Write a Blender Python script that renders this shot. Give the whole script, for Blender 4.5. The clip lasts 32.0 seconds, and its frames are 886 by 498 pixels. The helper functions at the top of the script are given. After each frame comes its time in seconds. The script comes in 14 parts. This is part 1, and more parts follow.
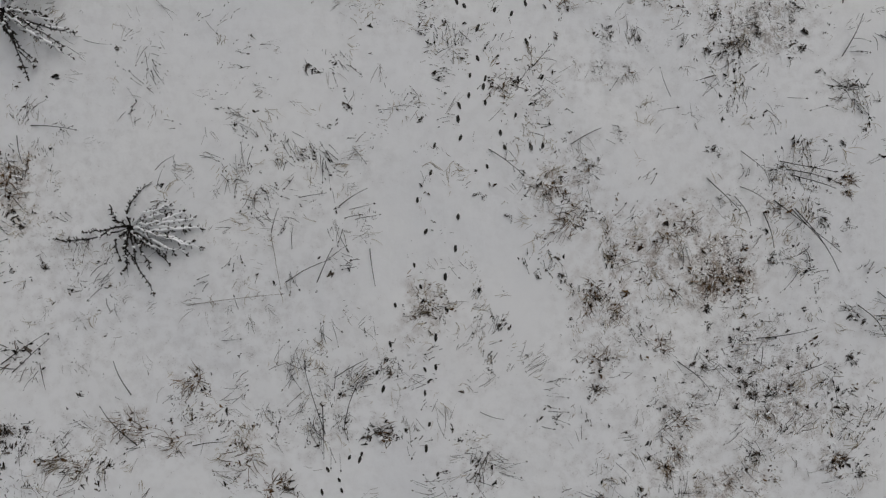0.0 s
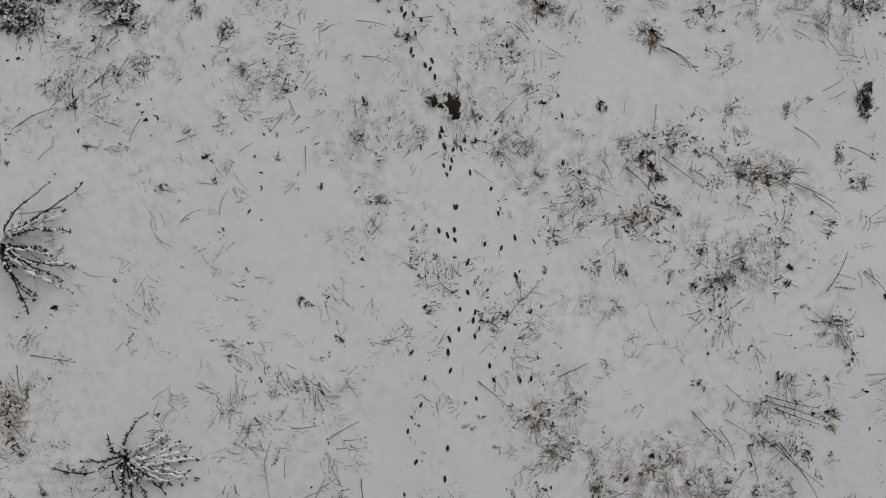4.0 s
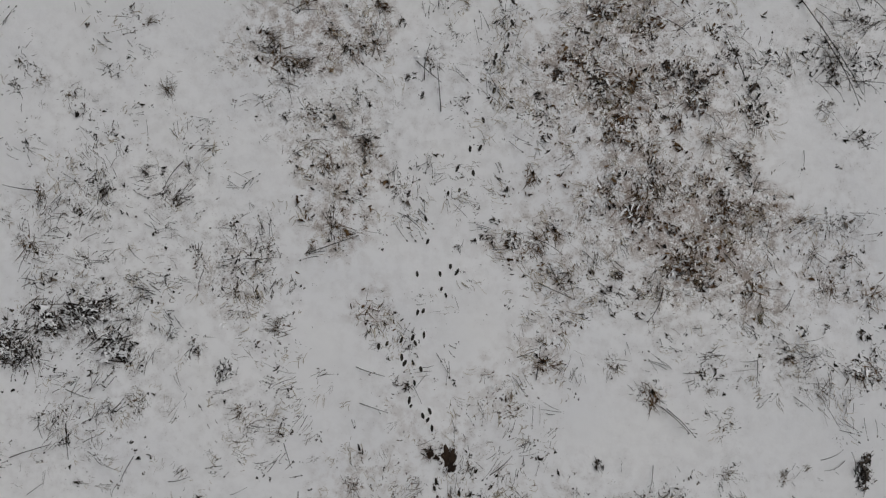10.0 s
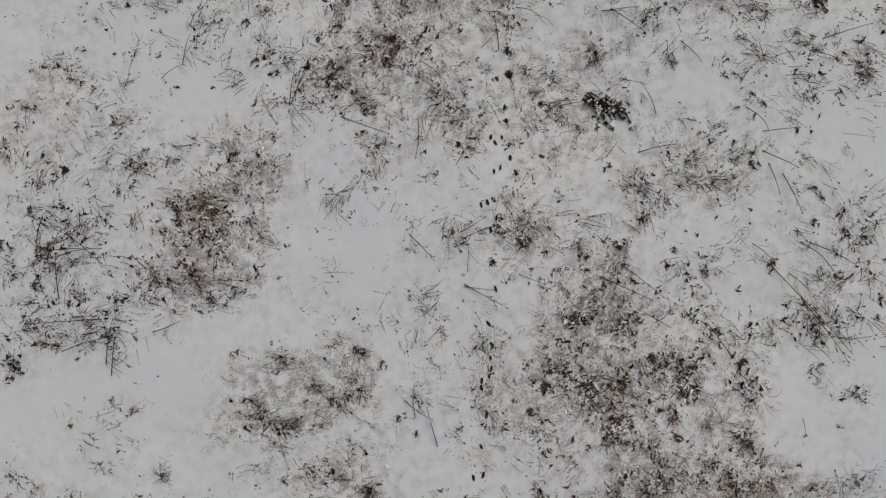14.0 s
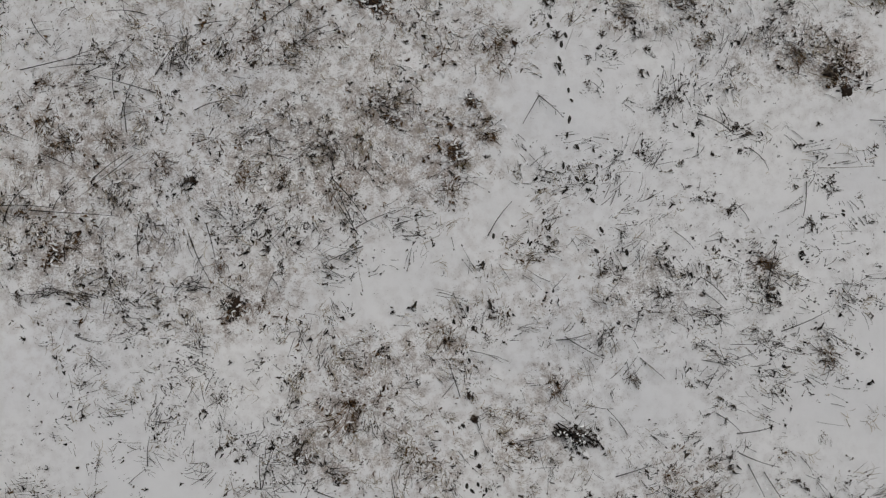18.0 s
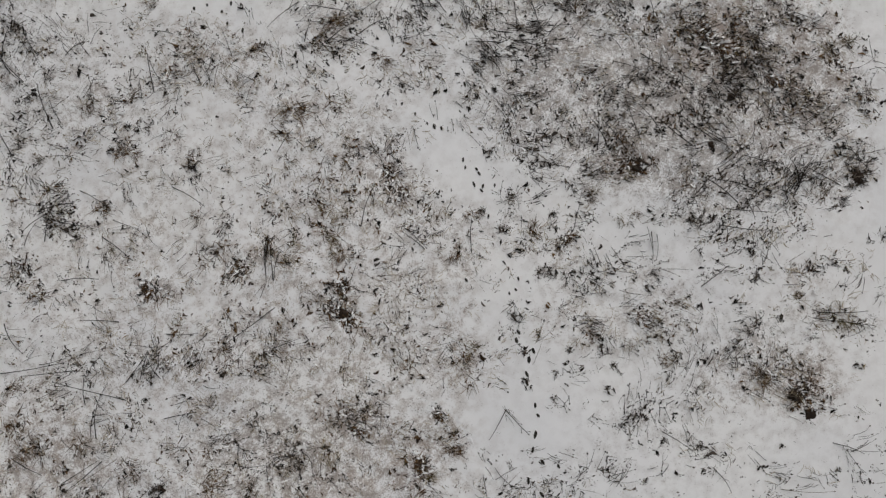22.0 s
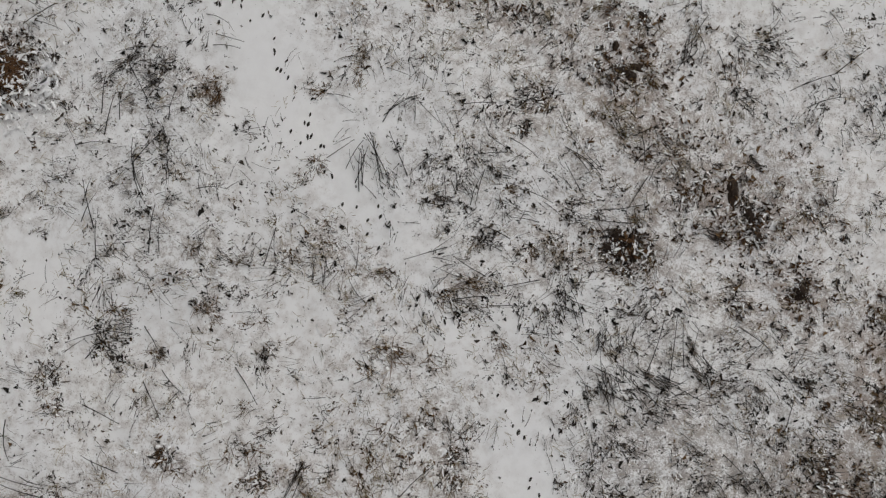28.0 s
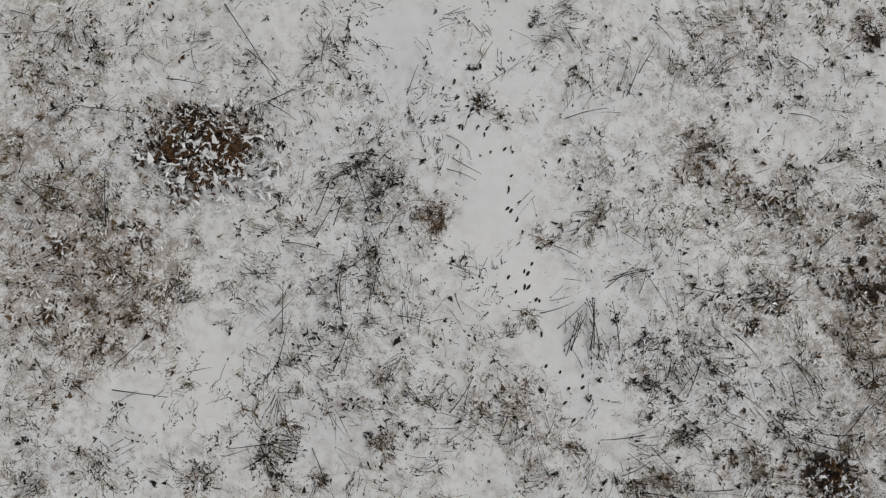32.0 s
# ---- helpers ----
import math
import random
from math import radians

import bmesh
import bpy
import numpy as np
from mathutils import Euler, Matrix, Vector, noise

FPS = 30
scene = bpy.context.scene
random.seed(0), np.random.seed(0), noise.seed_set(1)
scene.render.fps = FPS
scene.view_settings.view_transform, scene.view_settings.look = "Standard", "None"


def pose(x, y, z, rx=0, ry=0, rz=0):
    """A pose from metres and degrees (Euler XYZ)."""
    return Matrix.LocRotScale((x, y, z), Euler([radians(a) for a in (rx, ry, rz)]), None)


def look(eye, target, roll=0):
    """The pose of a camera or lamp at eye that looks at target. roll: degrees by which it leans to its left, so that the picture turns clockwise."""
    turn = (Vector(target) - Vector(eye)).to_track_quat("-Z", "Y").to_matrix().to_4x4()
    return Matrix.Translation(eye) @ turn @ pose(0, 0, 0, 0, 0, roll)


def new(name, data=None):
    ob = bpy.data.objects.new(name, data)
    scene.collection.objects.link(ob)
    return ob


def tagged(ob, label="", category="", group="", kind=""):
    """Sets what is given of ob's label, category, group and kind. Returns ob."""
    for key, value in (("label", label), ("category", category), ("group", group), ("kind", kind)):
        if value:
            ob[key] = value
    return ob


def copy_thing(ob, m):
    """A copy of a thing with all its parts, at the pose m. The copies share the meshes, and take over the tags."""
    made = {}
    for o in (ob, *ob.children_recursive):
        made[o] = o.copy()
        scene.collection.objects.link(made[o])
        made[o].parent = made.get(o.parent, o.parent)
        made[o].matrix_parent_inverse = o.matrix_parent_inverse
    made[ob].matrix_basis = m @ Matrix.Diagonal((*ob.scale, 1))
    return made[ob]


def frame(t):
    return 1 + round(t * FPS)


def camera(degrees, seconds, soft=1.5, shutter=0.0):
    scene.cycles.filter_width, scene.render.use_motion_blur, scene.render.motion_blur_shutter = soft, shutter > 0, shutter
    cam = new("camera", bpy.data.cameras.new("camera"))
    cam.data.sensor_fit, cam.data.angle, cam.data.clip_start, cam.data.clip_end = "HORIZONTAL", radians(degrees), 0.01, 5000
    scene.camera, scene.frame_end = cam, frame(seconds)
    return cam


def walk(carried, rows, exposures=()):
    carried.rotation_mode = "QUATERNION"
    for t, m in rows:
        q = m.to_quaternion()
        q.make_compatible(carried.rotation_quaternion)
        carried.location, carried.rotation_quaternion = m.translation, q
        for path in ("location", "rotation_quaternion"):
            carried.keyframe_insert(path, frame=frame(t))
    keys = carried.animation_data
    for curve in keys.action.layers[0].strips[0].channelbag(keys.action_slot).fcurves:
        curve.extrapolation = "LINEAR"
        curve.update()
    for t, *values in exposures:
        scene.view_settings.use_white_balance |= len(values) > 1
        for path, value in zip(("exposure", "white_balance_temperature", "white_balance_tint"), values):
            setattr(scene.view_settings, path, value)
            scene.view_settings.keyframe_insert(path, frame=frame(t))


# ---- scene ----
cam = camera(73.0, 32.0, soft=1.3)
PATH = [
    (0.0, pose(-0.000, -0.000, 9.460, 0.64, -0.20, 0.00)),
    (0.5, pose(0.029, 0.442, 9.522, 0.62, -0.19, -0.04)),
    (1.0, pose(0.064, 0.883, 9.584, 0.63, -0.18, -0.07)),
    (1.5, pose(0.107, 1.335, 9.635, 0.65, -0.13, -0.10)),
    (2.0, pose(0.141, 1.800, 9.666, 0.64, -0.07, -0.16)),
    (2.5, pose(0.165, 2.278, 9.675, 0.62, -0.01, -0.17)),
    (3.0, pose(0.187, 2.751, 9.680, 0.64, 0.06, -0.21)),
    (3.5, pose(0.189, 3.245, 9.685, 0.58, 0.07, -0.04)),
    (5.5, pose(0.166, 5.137, 9.677, 0.17, -0.01, 2.04)),
    (6.0, pose(0.155, 5.543, 9.673, 0.34, -0.04, 2.56)),
    (6.5, pose(0.143, 5.906, 9.661, 0.69, -0.11, 3.06)),
    (7.0, pose(0.164, 6.277, 9.652, 1.00, -0.01, 3.51)),
    (7.5, pose(0.155, 6.723, 9.658, 0.94, 0.02, 3.56)),
    (8.0, pose(0.124, 7.216, 9.661, 0.76, -0.02, 3.51)),
    (8.5, pose(0.098, 7.726, 9.660, 0.66, -0.04, 3.52)),
    (9.0, pose(0.086, 8.249, 9.665, 0.69, -0.01, 3.45)),
    (9.5, pose(0.068, 8.799, 9.670, 0.73, -0.02, 3.38)),
    (10.0, pose(0.043, 9.372, 9.673, 0.78, -0.11, 3.00)),
    (10.5, pose(-0.021, 9.999, 9.688, 0.72, -0.27, 2.66)),
    (11.0, pose(-0.062, 10.668, 9.689, 0.56, -0.37, 2.06)),
    (11.5, pose(-0.056, 11.330, 9.685, 0.53, -0.38, 0.47)),
    (12.0, pose(-0.002, 11.977, 9.682, 0.62, -0.27, -1.22)),
    (12.5, pose(0.061, 12.637, 9.677, 0.78, -0.16, -2.77)),
    (13.0, pose(0.125, 13.310, 9.675, 0.91, -0.21, -4.41)),
    (13.5, pose(0.231, 14.010, 9.680, 0.91, -0.21, -5.99)),
    (14.0, pose(0.351, 14.737, 9.689, 0.85, -0.25, -7.62)),
    (14.5, pose(0.492, 15.453, 9.697, 0.80, -0.25, -9.13)),
    (16.5, pose(1.295, 18.149, 9.694, 1.08, -0.13, -13.12)),
    (17.0, pose(1.573, 18.869, 9.687, 0.85, 0.05, -14.20)),
    (17.5, pose(1.841, 19.550, 9.673, 0.79, 0.06, -15.75)),
    (18.0, pose(2.138, 20.236, 9.658, 0.58, -0.12, -17.27)),
    (18.5, pose(2.431, 20.894, 9.646, 0.52, -0.19, -17.51)),
    (19.0, pose(2.705, 21.505, 9.651, 0.67, -0.21, -17.58)),
    (19.5, pose(2.984, 22.117, 9.671, 0.80, -0.14, -17.60)),
    (20.0, pose(3.248, 22.744, 9.710, 0.80, -0.15, -17.62)),
    (20.5, pose(3.507, 23.327, 9.747, 0.88, -0.06, -17.63)),
    (21.0, pose(3.743, 23.905, 9.773, 0.77, -0.09, -17.64)),
    (21.5, pose(3.953, 24.437, 9.792, 0.74, -0.06, -17.21)),
    (22.0, pose(4.103, 24.950, 9.803, 0.71, -0.12, -16.06)),
    (22.5, pose(4.235, 25.411, 9.807, 0.82, -0.11, -14.09)),
    (23.0, pose(4.340, 25.838, 9.806, 1.03, -0.12, -12.10)),
    (23.5, pose(4.423, 26.273, 9.805, 1.11, -0.16, -10.04)),
    (24.0, pose(4.488, 26.719, 9.787, 1.07, -0.14, -7.75)),
    (24.5, pose(4.504, 27.167, 9.761, 0.92, -0.17, -5.36)),
    (25.0, pose(4.453, 27.585, 9.703, 0.87, -0.24, -2.98)),
    (25.5, pose(4.367, 27.965, 9.607, 0.86, -0.12, -0.60)),
    (27.5, pose(3.293, 29.025, 9.267, 1.86, -0.52, 8.51)),
    (28.0, pose(2.942, 29.273, 9.142, 1.85, -0.43, 10.24)),
    (28.5, pose(2.572, 29.500, 8.985, 1.84, -0.26, 11.02)),
    (29.0, pose(2.152, 29.714, 8.785, 1.73, -0.19, 11.04)),
    (29.5, pose(1.663, 29.894, 8.673, 1.61, -0.39, 10.97)),
    (30.0, pose(1.163, 30.066, 8.616, 1.40, -0.49, 11.04)),
    (30.5, pose(0.651, 30.205, 8.598, 1.32, -0.58, 13.42)),
    (31.0, pose(0.164, 30.315, 8.602, 1.42, -0.60, 18.09)),
    (31.5, pose(-0.259, 30.431, 8.606, 1.78, -0.61, 21.70)),
    (32.0, pose(-0.635, 30.570, 8.617, 2.37, -0.74, 22.80)),
]
EXPOSURES = [(0, -0.11, 6420, 10), (9, -0.08, 6440, 10), (14, 0.03, 6490, 10), (20, 0.12, 6560, 10), (25, 0.27, 6600, 10), (32, 0.19, 6580, 9)]
SKY, SUN = 0.06, 0.7
walk(cam, PATH, EXPOSURES)

# ---- sky and light: a dull overcast day ----
world = bpy.data.worlds.new("overcast_sky")
scene.world = world
world.use_nodes = True
wn, wl = world.node_tree.nodes, world.node_tree.links
sky = wn.new("ShaderNodeTexSky")
sky.sky_type, sky.sun_disc = "NISHITA", False
sky.sun_elevation, sky.sun_rotation = radians(38), radians(35)
sky.air_density, sky.dust_density, sky.ozone_density = 1.0, 4.0, 1.0
grey = wn.new("ShaderNodeHueSaturation")
grey.inputs["Saturation"].default_value = 0.12
wl.new(sky.outputs["Color"], grey.inputs["Color"])
wl.new(grey.outputs["Color"], wn["Background"].inputs["Color"])
wn["Background"].inputs["Strength"].default_value = SKY
sun = new("sun", bpy.data.lights.new("sun", "SUN"))
sun.data.energy, sun.data.angle, sun.data.color = SUN, radians(50), (1.0, 0.968, 0.93)
sun.matrix_world = look((0, 0, 30), (-14 * math.sin(radians(35)), -14 * math.cos(radians(35)), 12))


# ---- materials ----
def material(name, rough=0.8):
    m = bpy.data.materials.new(name)
    m.use_nodes = True
    n = m.node_tree.nodes
    n["Principled BSDF"].inputs["Roughness"].default_value = rough
    n["Principled BSDF"].inputs["Specular IOR Level"].default_value = 0.25
    return m, n, m.node_tree.links


def ramp(n, stops):
    r = n.new("ShaderNodeValToRGB")
    e = r.color_ramp.elements
    while len(e) < len(stops):
        e.new(0.5)
    for el, (p, c) in zip(e, stops):
        el.position, el.color = p, (*c, 1)
    return r


def noise_node(n, l, scale, detail=4, coord=None, rough=0.55):
    t = n.new("ShaderNodeTexNoise")
    t.inputs["Scale"].default_value, t.inputs["Detail"].default_value = scale, detail
    t.inputs["Roughness"].default_value = rough
    if coord:
        l.new(coord, t.inputs["Vector"])
    return t


def math_node(n, l, op, a, b):
    t = n.new("ShaderNodeMath")
    t.operation = op
    for i, v in enumerate((a, b)):
        if isinstance(v, (int, float)):
            t.inputs[i].default_value = v
        else:
            l.new(v, t.inputs[i])
    return t.outputs[0]


def mix_node(n, l, fac, a, b):
    t = n.new("ShaderNodeMix")
    t.data_type = "RGBA"
    for i, v in ((0, fac), (6, a), (7, b)):
        if isinstance(v, tuple):
            t.inputs[i].default_value = (*v, 1)
        elif isinstance(v, float):
            t.inputs[i].default_value = v
        else:
            l.new(v, t.inputs[i])
    return t.outputs[2]


def snow_material(name, with_cover):
    m, n, l = material(name, 0.65)
    co = n.new("ShaderNodeTexCoord").outputs["Object"]
    big, mid, fine = noise_node(n, l, 0.35, 3, co), noise_node(n, l, 9, 5, co), noise_node(n, l, 70, 4, co)
    tint = ramp(n, [(0.3, (0.81, 0.82, 0.84)), (0.7, (0.87, 0.872, 0.872))])
    l.new(big.outputs["Fac"], tint.inputs["Fac"])
    colour = tint.outputs["Color"]
    if with_cover:
        # thin snow lets the flattened sward and leaf litter show through
        at = n.new("ShaderNodeAttribute")
        at.attribute_name = "thin"
        sep = n.new("ShaderNodeSeparateColor")
        l.new(at.outputs["Color"], sep.inputs["Color"])
        streak = noise_node(n, l, 24, 4, co, 0.6)
        streak.inputs["Distortion"].default_value = 1.6
        blot = noise_node(n, l, 5.5, 5, co, 0.6)
        s = math_node(n, l, "ADD", math_node(n, l, "MULTIPLY", streak.outputs["Fac"], 0.68), math_node(n, l, "MULTIPLY", blot.outputs["Fac"], 0.32))
        litter = ramp(n, [(0.25, (0.025, 0.017, 0.011)), (0.5, (0.1, 0.068, 0.045)), (0.75, (0.3, 0.225, 0.155))])
        l.new(noise_node(n, l, 26, 4, co).outputs["Fac"], litter.inputs["Fac"])
        warm = mix_node(n, l, sep.outputs["Green"], litter.outputs["Color"], (0.13, 0.062, 0.026))
        reach = math_node(n, l, "SUBTRACT", math_node(n, l, "ADD", s, math_node(n, l, "MULTIPLY", sep.outputs["Red"], 0.25)), 0.655)
        f = n.new("ShaderNodeMapRange")
        f.inputs["From Min"].default_value, f.inputs["From Max"].default_value = 0.0, 0.08
        f.inputs["To Max"].default_value = 0.5
        l.new(reach, f.inputs["Value"])
        # soft smears of half-buried grass: blurred grey shadow as colour in thin growth, brown in thick
        smear = n.new("ShaderNodeMapRange")
        smear.interpolation_type = "SMOOTHSTEP"
        smear.inputs["From Min"].default_value, smear.inputs["From Max"].default_value = 0.42, 0.62
        l.new(math_node(n, l, "ADD", math_node(n, l, "MULTIPLY", blot.outputs["Fac"], 0.82), math_node(n, l, "MULTIPLY", streak.outputs["Fac"], 0.18)), smear.inputs["Value"])
        # blurred shadow of the grass, mixed into the snow colour as grey
        grey_shade = math_node(n, l, "MULTIPLY", smear.outputs["Result"], math_node(n, l, "MINIMUM", math_node(n, l, "MULTIPLY", sep.outputs["Red"], 0.7), 0.26))
        colour = mix_node(n, l, grey_shade, colour, (0.38, 0.35, 0.335))
        veil = math_node(n, l, "MULTIPLY", sep.outputs["Blue"], math_node(n, l, "ADD", math_node(n, l, "MULTIPLY", smear.outputs["Result"], 0.46), 0.05))
        colour = mix_node(n, l, veil, colour, (0.42, 0.305, 0.225))
        colour = mix_node(n, l, f.outputs["Result"], colour, warm)
    l.new(colour, n["Principled BSDF"].inputs["Base Color"])
    b = n.new("ShaderNodeBump")
    b.inputs["Strength"].default_value, b.inputs["Distance"].default_value = 0.3, 0.02
    h = math_node(n, l, "ADD", mid.outputs["Fac"], math_node(n, l, "MULTIPLY", fine.outputs["Fac"], 0.25))
    l.new(h, b.inputs["Height"])
    l.new(b.outputs["Normal"], n["Principled BSDF"].inputs["Normal"])
    return m


def plant_material(name, stops, rough=0.85, by_object=False):
    m, n, l = material(name, rough)
    geo = n.new("ShaderNodeNewGeometry").outputs["Random Per Island"]
    co = n.new("ShaderNodeTexCoord").outputs["Object"]
    grain = noise_node(n, l, 45, 3, co)
    v = math_node(n, l, "ADD", math_node(n, l, "MULTIPLY", geo, 0.75), math_node(n, l, "MULTIPLY", grain.outputs["Fac"], 0.3))
    if by_object:
        ob = n.new("ShaderNodeObjectInfo").outputs["Random"]
        v = math_node(n, l, "ADD", math_node(n, l, "MULTIPLY", v, 0.75), math_node(n, l, "MULTIPLY", ob, 0.3))
    r = ramp(n, stops)
    l.new(v, r.inputs["Fac"])
    l.new(r.outputs["Color"], n["Principled BSDF"].inputs["Base Color"])
    b = n.new("ShaderNodeBump")
    b.inputs["Strength"].default_value, b.inputs["Distance"].default_value = 0.4, 0.003
    l.new(noise_node(n, l, 160, 2, co).outputs["Fac"], b.inputs["Height"])
    l.new(b.outputs["Normal"], n["Principled BSDF"].inputs["Normal"])
    return m


SNOW = snow_material("thin_snow_cover", True)
SNOW_LUMP = snow_material("fallen_snow", False)
STRAW = plant_material("dry_straw", [(0.1, (0.045, 0.036, 0.028)), (0.5, (0.125, 0.097, 0.068)), (0.95, (0.28, 0.225, 0.16))])
BROWN = plant_material("brown_grass", [(0.1, (0.026, 0.016, 0.009)), (0.5, (0.11, 0.068, 0.036)), (0.95, (0.28, 0.192, 0.115))])
# dark leaf colour, blackened to take in the shadow of holes beside the leaves
DARK = plant_material("withered_leaf", [(0.1, (0.004, 0.0035, 0.003)), (0.5, (0.016, 0.013, 0.011)), (0.75, (0.06, 0.048, 0.039)), (0.97, (0.2, 0.17, 0.145))])
RUST = plant_material("rusty_bracken", [(0.1, (0.011, 0.006, 0.004)), (0.5, (0.062, 0.032, 0.015)), (0.95, (0.19, 0.115, 0.056))])
FERN = plant_material("red_brown_fern", [(0.1, (0.012, 0.006, 0.004)), (0.5, (0.062, 0.03, 0.0125)), (0.95, (0.19, 0.105, 0.048))])
FROST = plant_material("snow_dusted_stalk", [(0.1, (0.012, 0.010, 0.009)), (0.5, (0.085, 0.073, 0.063)), (0.95, (0.42, 0.39, 0.36))])
WEED = plant_material("grey_brown_weed", [(0.1, (0.011, 0.0085, 0.007)), (0.5, (0.042, 0.031, 0.023)), (0.95, (0.13, 0.098, 0.07))])
CHESTNUT = plant_material("chestnut_litter", [(0.1, (0.007, 0.0045, 0.003)), (0.5, (0.036, 0.02, 0.0105)), (0.95, (0.17, 0.1, 0.05))])
PALE = plant_material("pale_dead_grass", [(0.1, (0.16, 0.13, 0.09)), (0.5, (0.33, 0.275, 0.195)), (0.95, (0.52, 0.46, 0.36))])
OLIVE = plant_material("mossy_grass", [(0.1, (0.03, 0.024, 0.008)), (0.5, (0.115, 0.088, 0.032)), (0.95, (0.26, 0.205, 0.095))])
BARK = plant_material("dark_bark", [(0.1, (0.007, 0.006, 0.0055)), (0.6, (0.018, 0.015, 0.013)), (0.95, (0.045, 0.037, 0.031))])
SOIL = plant_material("bare_soil", [(0.1, (0.010, 0.006, 0.004)), (0.6, (0.026, 0.015, 0.009)), (0.95, (0.06, 0.036, 0.02))], 0.7, True)
# soil darkened to hold the shade inside prints and under bracken
SHADED_SOIL = plant_material("shaded_soil", [(0.1, (0.010, 0.009, 0.008)), (0.6, (0.022, 0.019, 0.016)), (0.95, (0.05, 0.042, 0.034))], 0.55, True)

# ---- where the sward shows: patches of grass, by kind ----
X0, X1, Y0, Y1, CELL = -14.0, 18.0, -9.0, 41.0, 0.1
NX, NY = int(round((X1 - X0) / CELL)) + 1, int(round((Y1 - Y0) / CELL)) + 1
GX, GY = np.meshgrid(np.linspace(X0, X1, NX), np.linspace(Y0, Y1, NY))
TABLE = np.random.RandomState(7).rand(256, 256)


def vnoise(x, y, size, seed=0):
    """Smooth noise from 0 to 1, whose features are about size metres."""
    u, v = x / size + 17.3 * seed, y / size + 31.7 * seed
    i, j = np.floor(u).astype(int), np.floor(v).astype(int)
    a, b = u - i, v - j
    a, b = a * a * (3 - 2 * a), b * b * (3 - 2 * b)
    t = lambda p, q: TABLE[(q + 57 * seed) % 256, p % 256]
    return (t(i, j) * (1 - a) + t(i + 1, j) * a) * (1 - b) + (t(i, j + 1) * (1 - a) + t(i + 1, j + 1) * a) * b


WARP_X = (vnoise(GX, GY, 0.5, 1) - 0.5) * 0.55 + (vnoise(GX, GY, 0.2, 2) - 0.5) * 0.22
WARP_Y = (vnoise(GX, GY, 0.5, 3) - 0.5) * 0.55 + (vnoise(GX, GY, 0.2, 4) - 0.5) * 0.22
FIELD = {k: np.zeros_like(GX) for k in "gbrod"}


def soft_ellipse(x, y, rx, ry, turn):
    c, s = math.cos(radians(turn)), math.sin(radians(turn))
    k = min(1.0, 0.35 + 0.9 * min(rx, ry))
    dx, dy = GX + WARP_X * k - x, GY + WARP_Y * k - y
    d = np.hypot((dx * c + dy * s) / rx, (-dx * s + dy * c) / ry)
    f = np.clip((1.25 - d) / 0.55, 0, 1)
    return f * f * (3 - 2 * f)


def patch(x, y, rx, ry, turn, amount, kind):
    """A stretch of sward that pokes through: g grey, b brown, r rusty, o mossy, d dark leaves."""
    FIELD[kind] = 1 - (1 - FIELD[kind]) * (1 - amount * soft_ellipse(x, y, rx, ry, turn))


def clear(x, y, rx, ry, turn):
    """A stretch of unbroken snow."""
    f = 1 - 0.9 * soft_ellipse(x, y, rx, ry, turn)
    for k in FIELD:
        FIELD[k] = FIELD[k] * f


def thinner(x, y, rx, ry, turn, keep):
    """A stretch where snow lies thicker and less of the sward shows."""
    f = 1 - (1 - keep) * soft_ellipse(x, y, rx, ry, turn)
    for k in FIELD:
        FIELD[k] = FIELD[k] * f


def sample(grid, x, y):
    u, v = np.clip((x - X0) / CELL, 0, NX - 1.001), np.clip((y - Y0) / CELL, 0, NY - 1.001)
    i, j = u.astype(int), v.astype(int)
    a, b = u - i, v - j
    return (grid[j, i] * (1 - a) + grid[j, i + 1] * a) * (1 - b) + (grid[j + 1, i] * (1 - a) + grid[j + 1, i + 1] * a) * b


def ground_z(x, y):
    x, y = np.asarray(x, float), np.asarray(y, float)
    cover = sample(COVER, x, y)
    z = (vnoise(x, y, 4.0, 5) - 0.5) * 0.10 + (vnoise(x, y, 0.9, 6) - 0.5) * 0.03
    return z + (vnoise(x, y, 0.22, 8) - 0.5) * (0.008 + 0.05 * cover) + (vnoise(x, y, 0.11, 9) - 0.5) * 0.022 * cover


# stretch one
patch(0.18, 0.11, 7.14, 4.11, 0, 0.12, "g")
patch(-1.97, 0.47, 1.34, 1.70, -70, 0.16, "g")
patch(-1.61, -2.11, 1.16, 0.98, 0, 0.22, "g")
patch(-3.03, -0.95, 0.80, 0.71, 0, 0.28, "g")
patch(3.89, 0.11, 0.98, 0.67, -15, 0.55, "b")
patch(4.56, -0.33, 0.54, 0.45, 0, 0.60, "b")
patch(4.33, -0.42, 0.40, 0.27, 0, 0.50, "r")
patch(2.45, -0.69, 0.71, 0.62, 0, 0.35, "b")
patch(2.58, -1.31, 0.54, 0.45, 0, 0.30, "g")
patch(4.99, -2.12, 1.07, 0.98, -15, 0.40, "g")
patch(5.17, -2.38, 0.62, 0.40, 0, 0.50, "g")
patch(4.91, -1.67, 0.54, 0.54, 0, 0.40, "g")
patch(4.37, -1.40, 0.62, 0.45, 0, 0.30, "g")
patch(4.85, 3.39, 1.07, 0.40, 15, 0.45, "g")
patch(5.30, 3.80, 0.80, 0.27, 0, 0.50, "g")
patch(6.46, 2.72, 0.45, 0.54, 0, 0.35, "g")
patch(5.37, 1.28, 1.07, 0.49, -10, 0.18, "g")
patch(2.32, 1.28, 0.36, 0.54, 0, 0.35, "g")
patch(1.79, 1.01, 0.54, 0.45, 0, 0.40, "g")
patch(2.05, 0.52, 0.49, 0.27, 0, 0.45, "b")
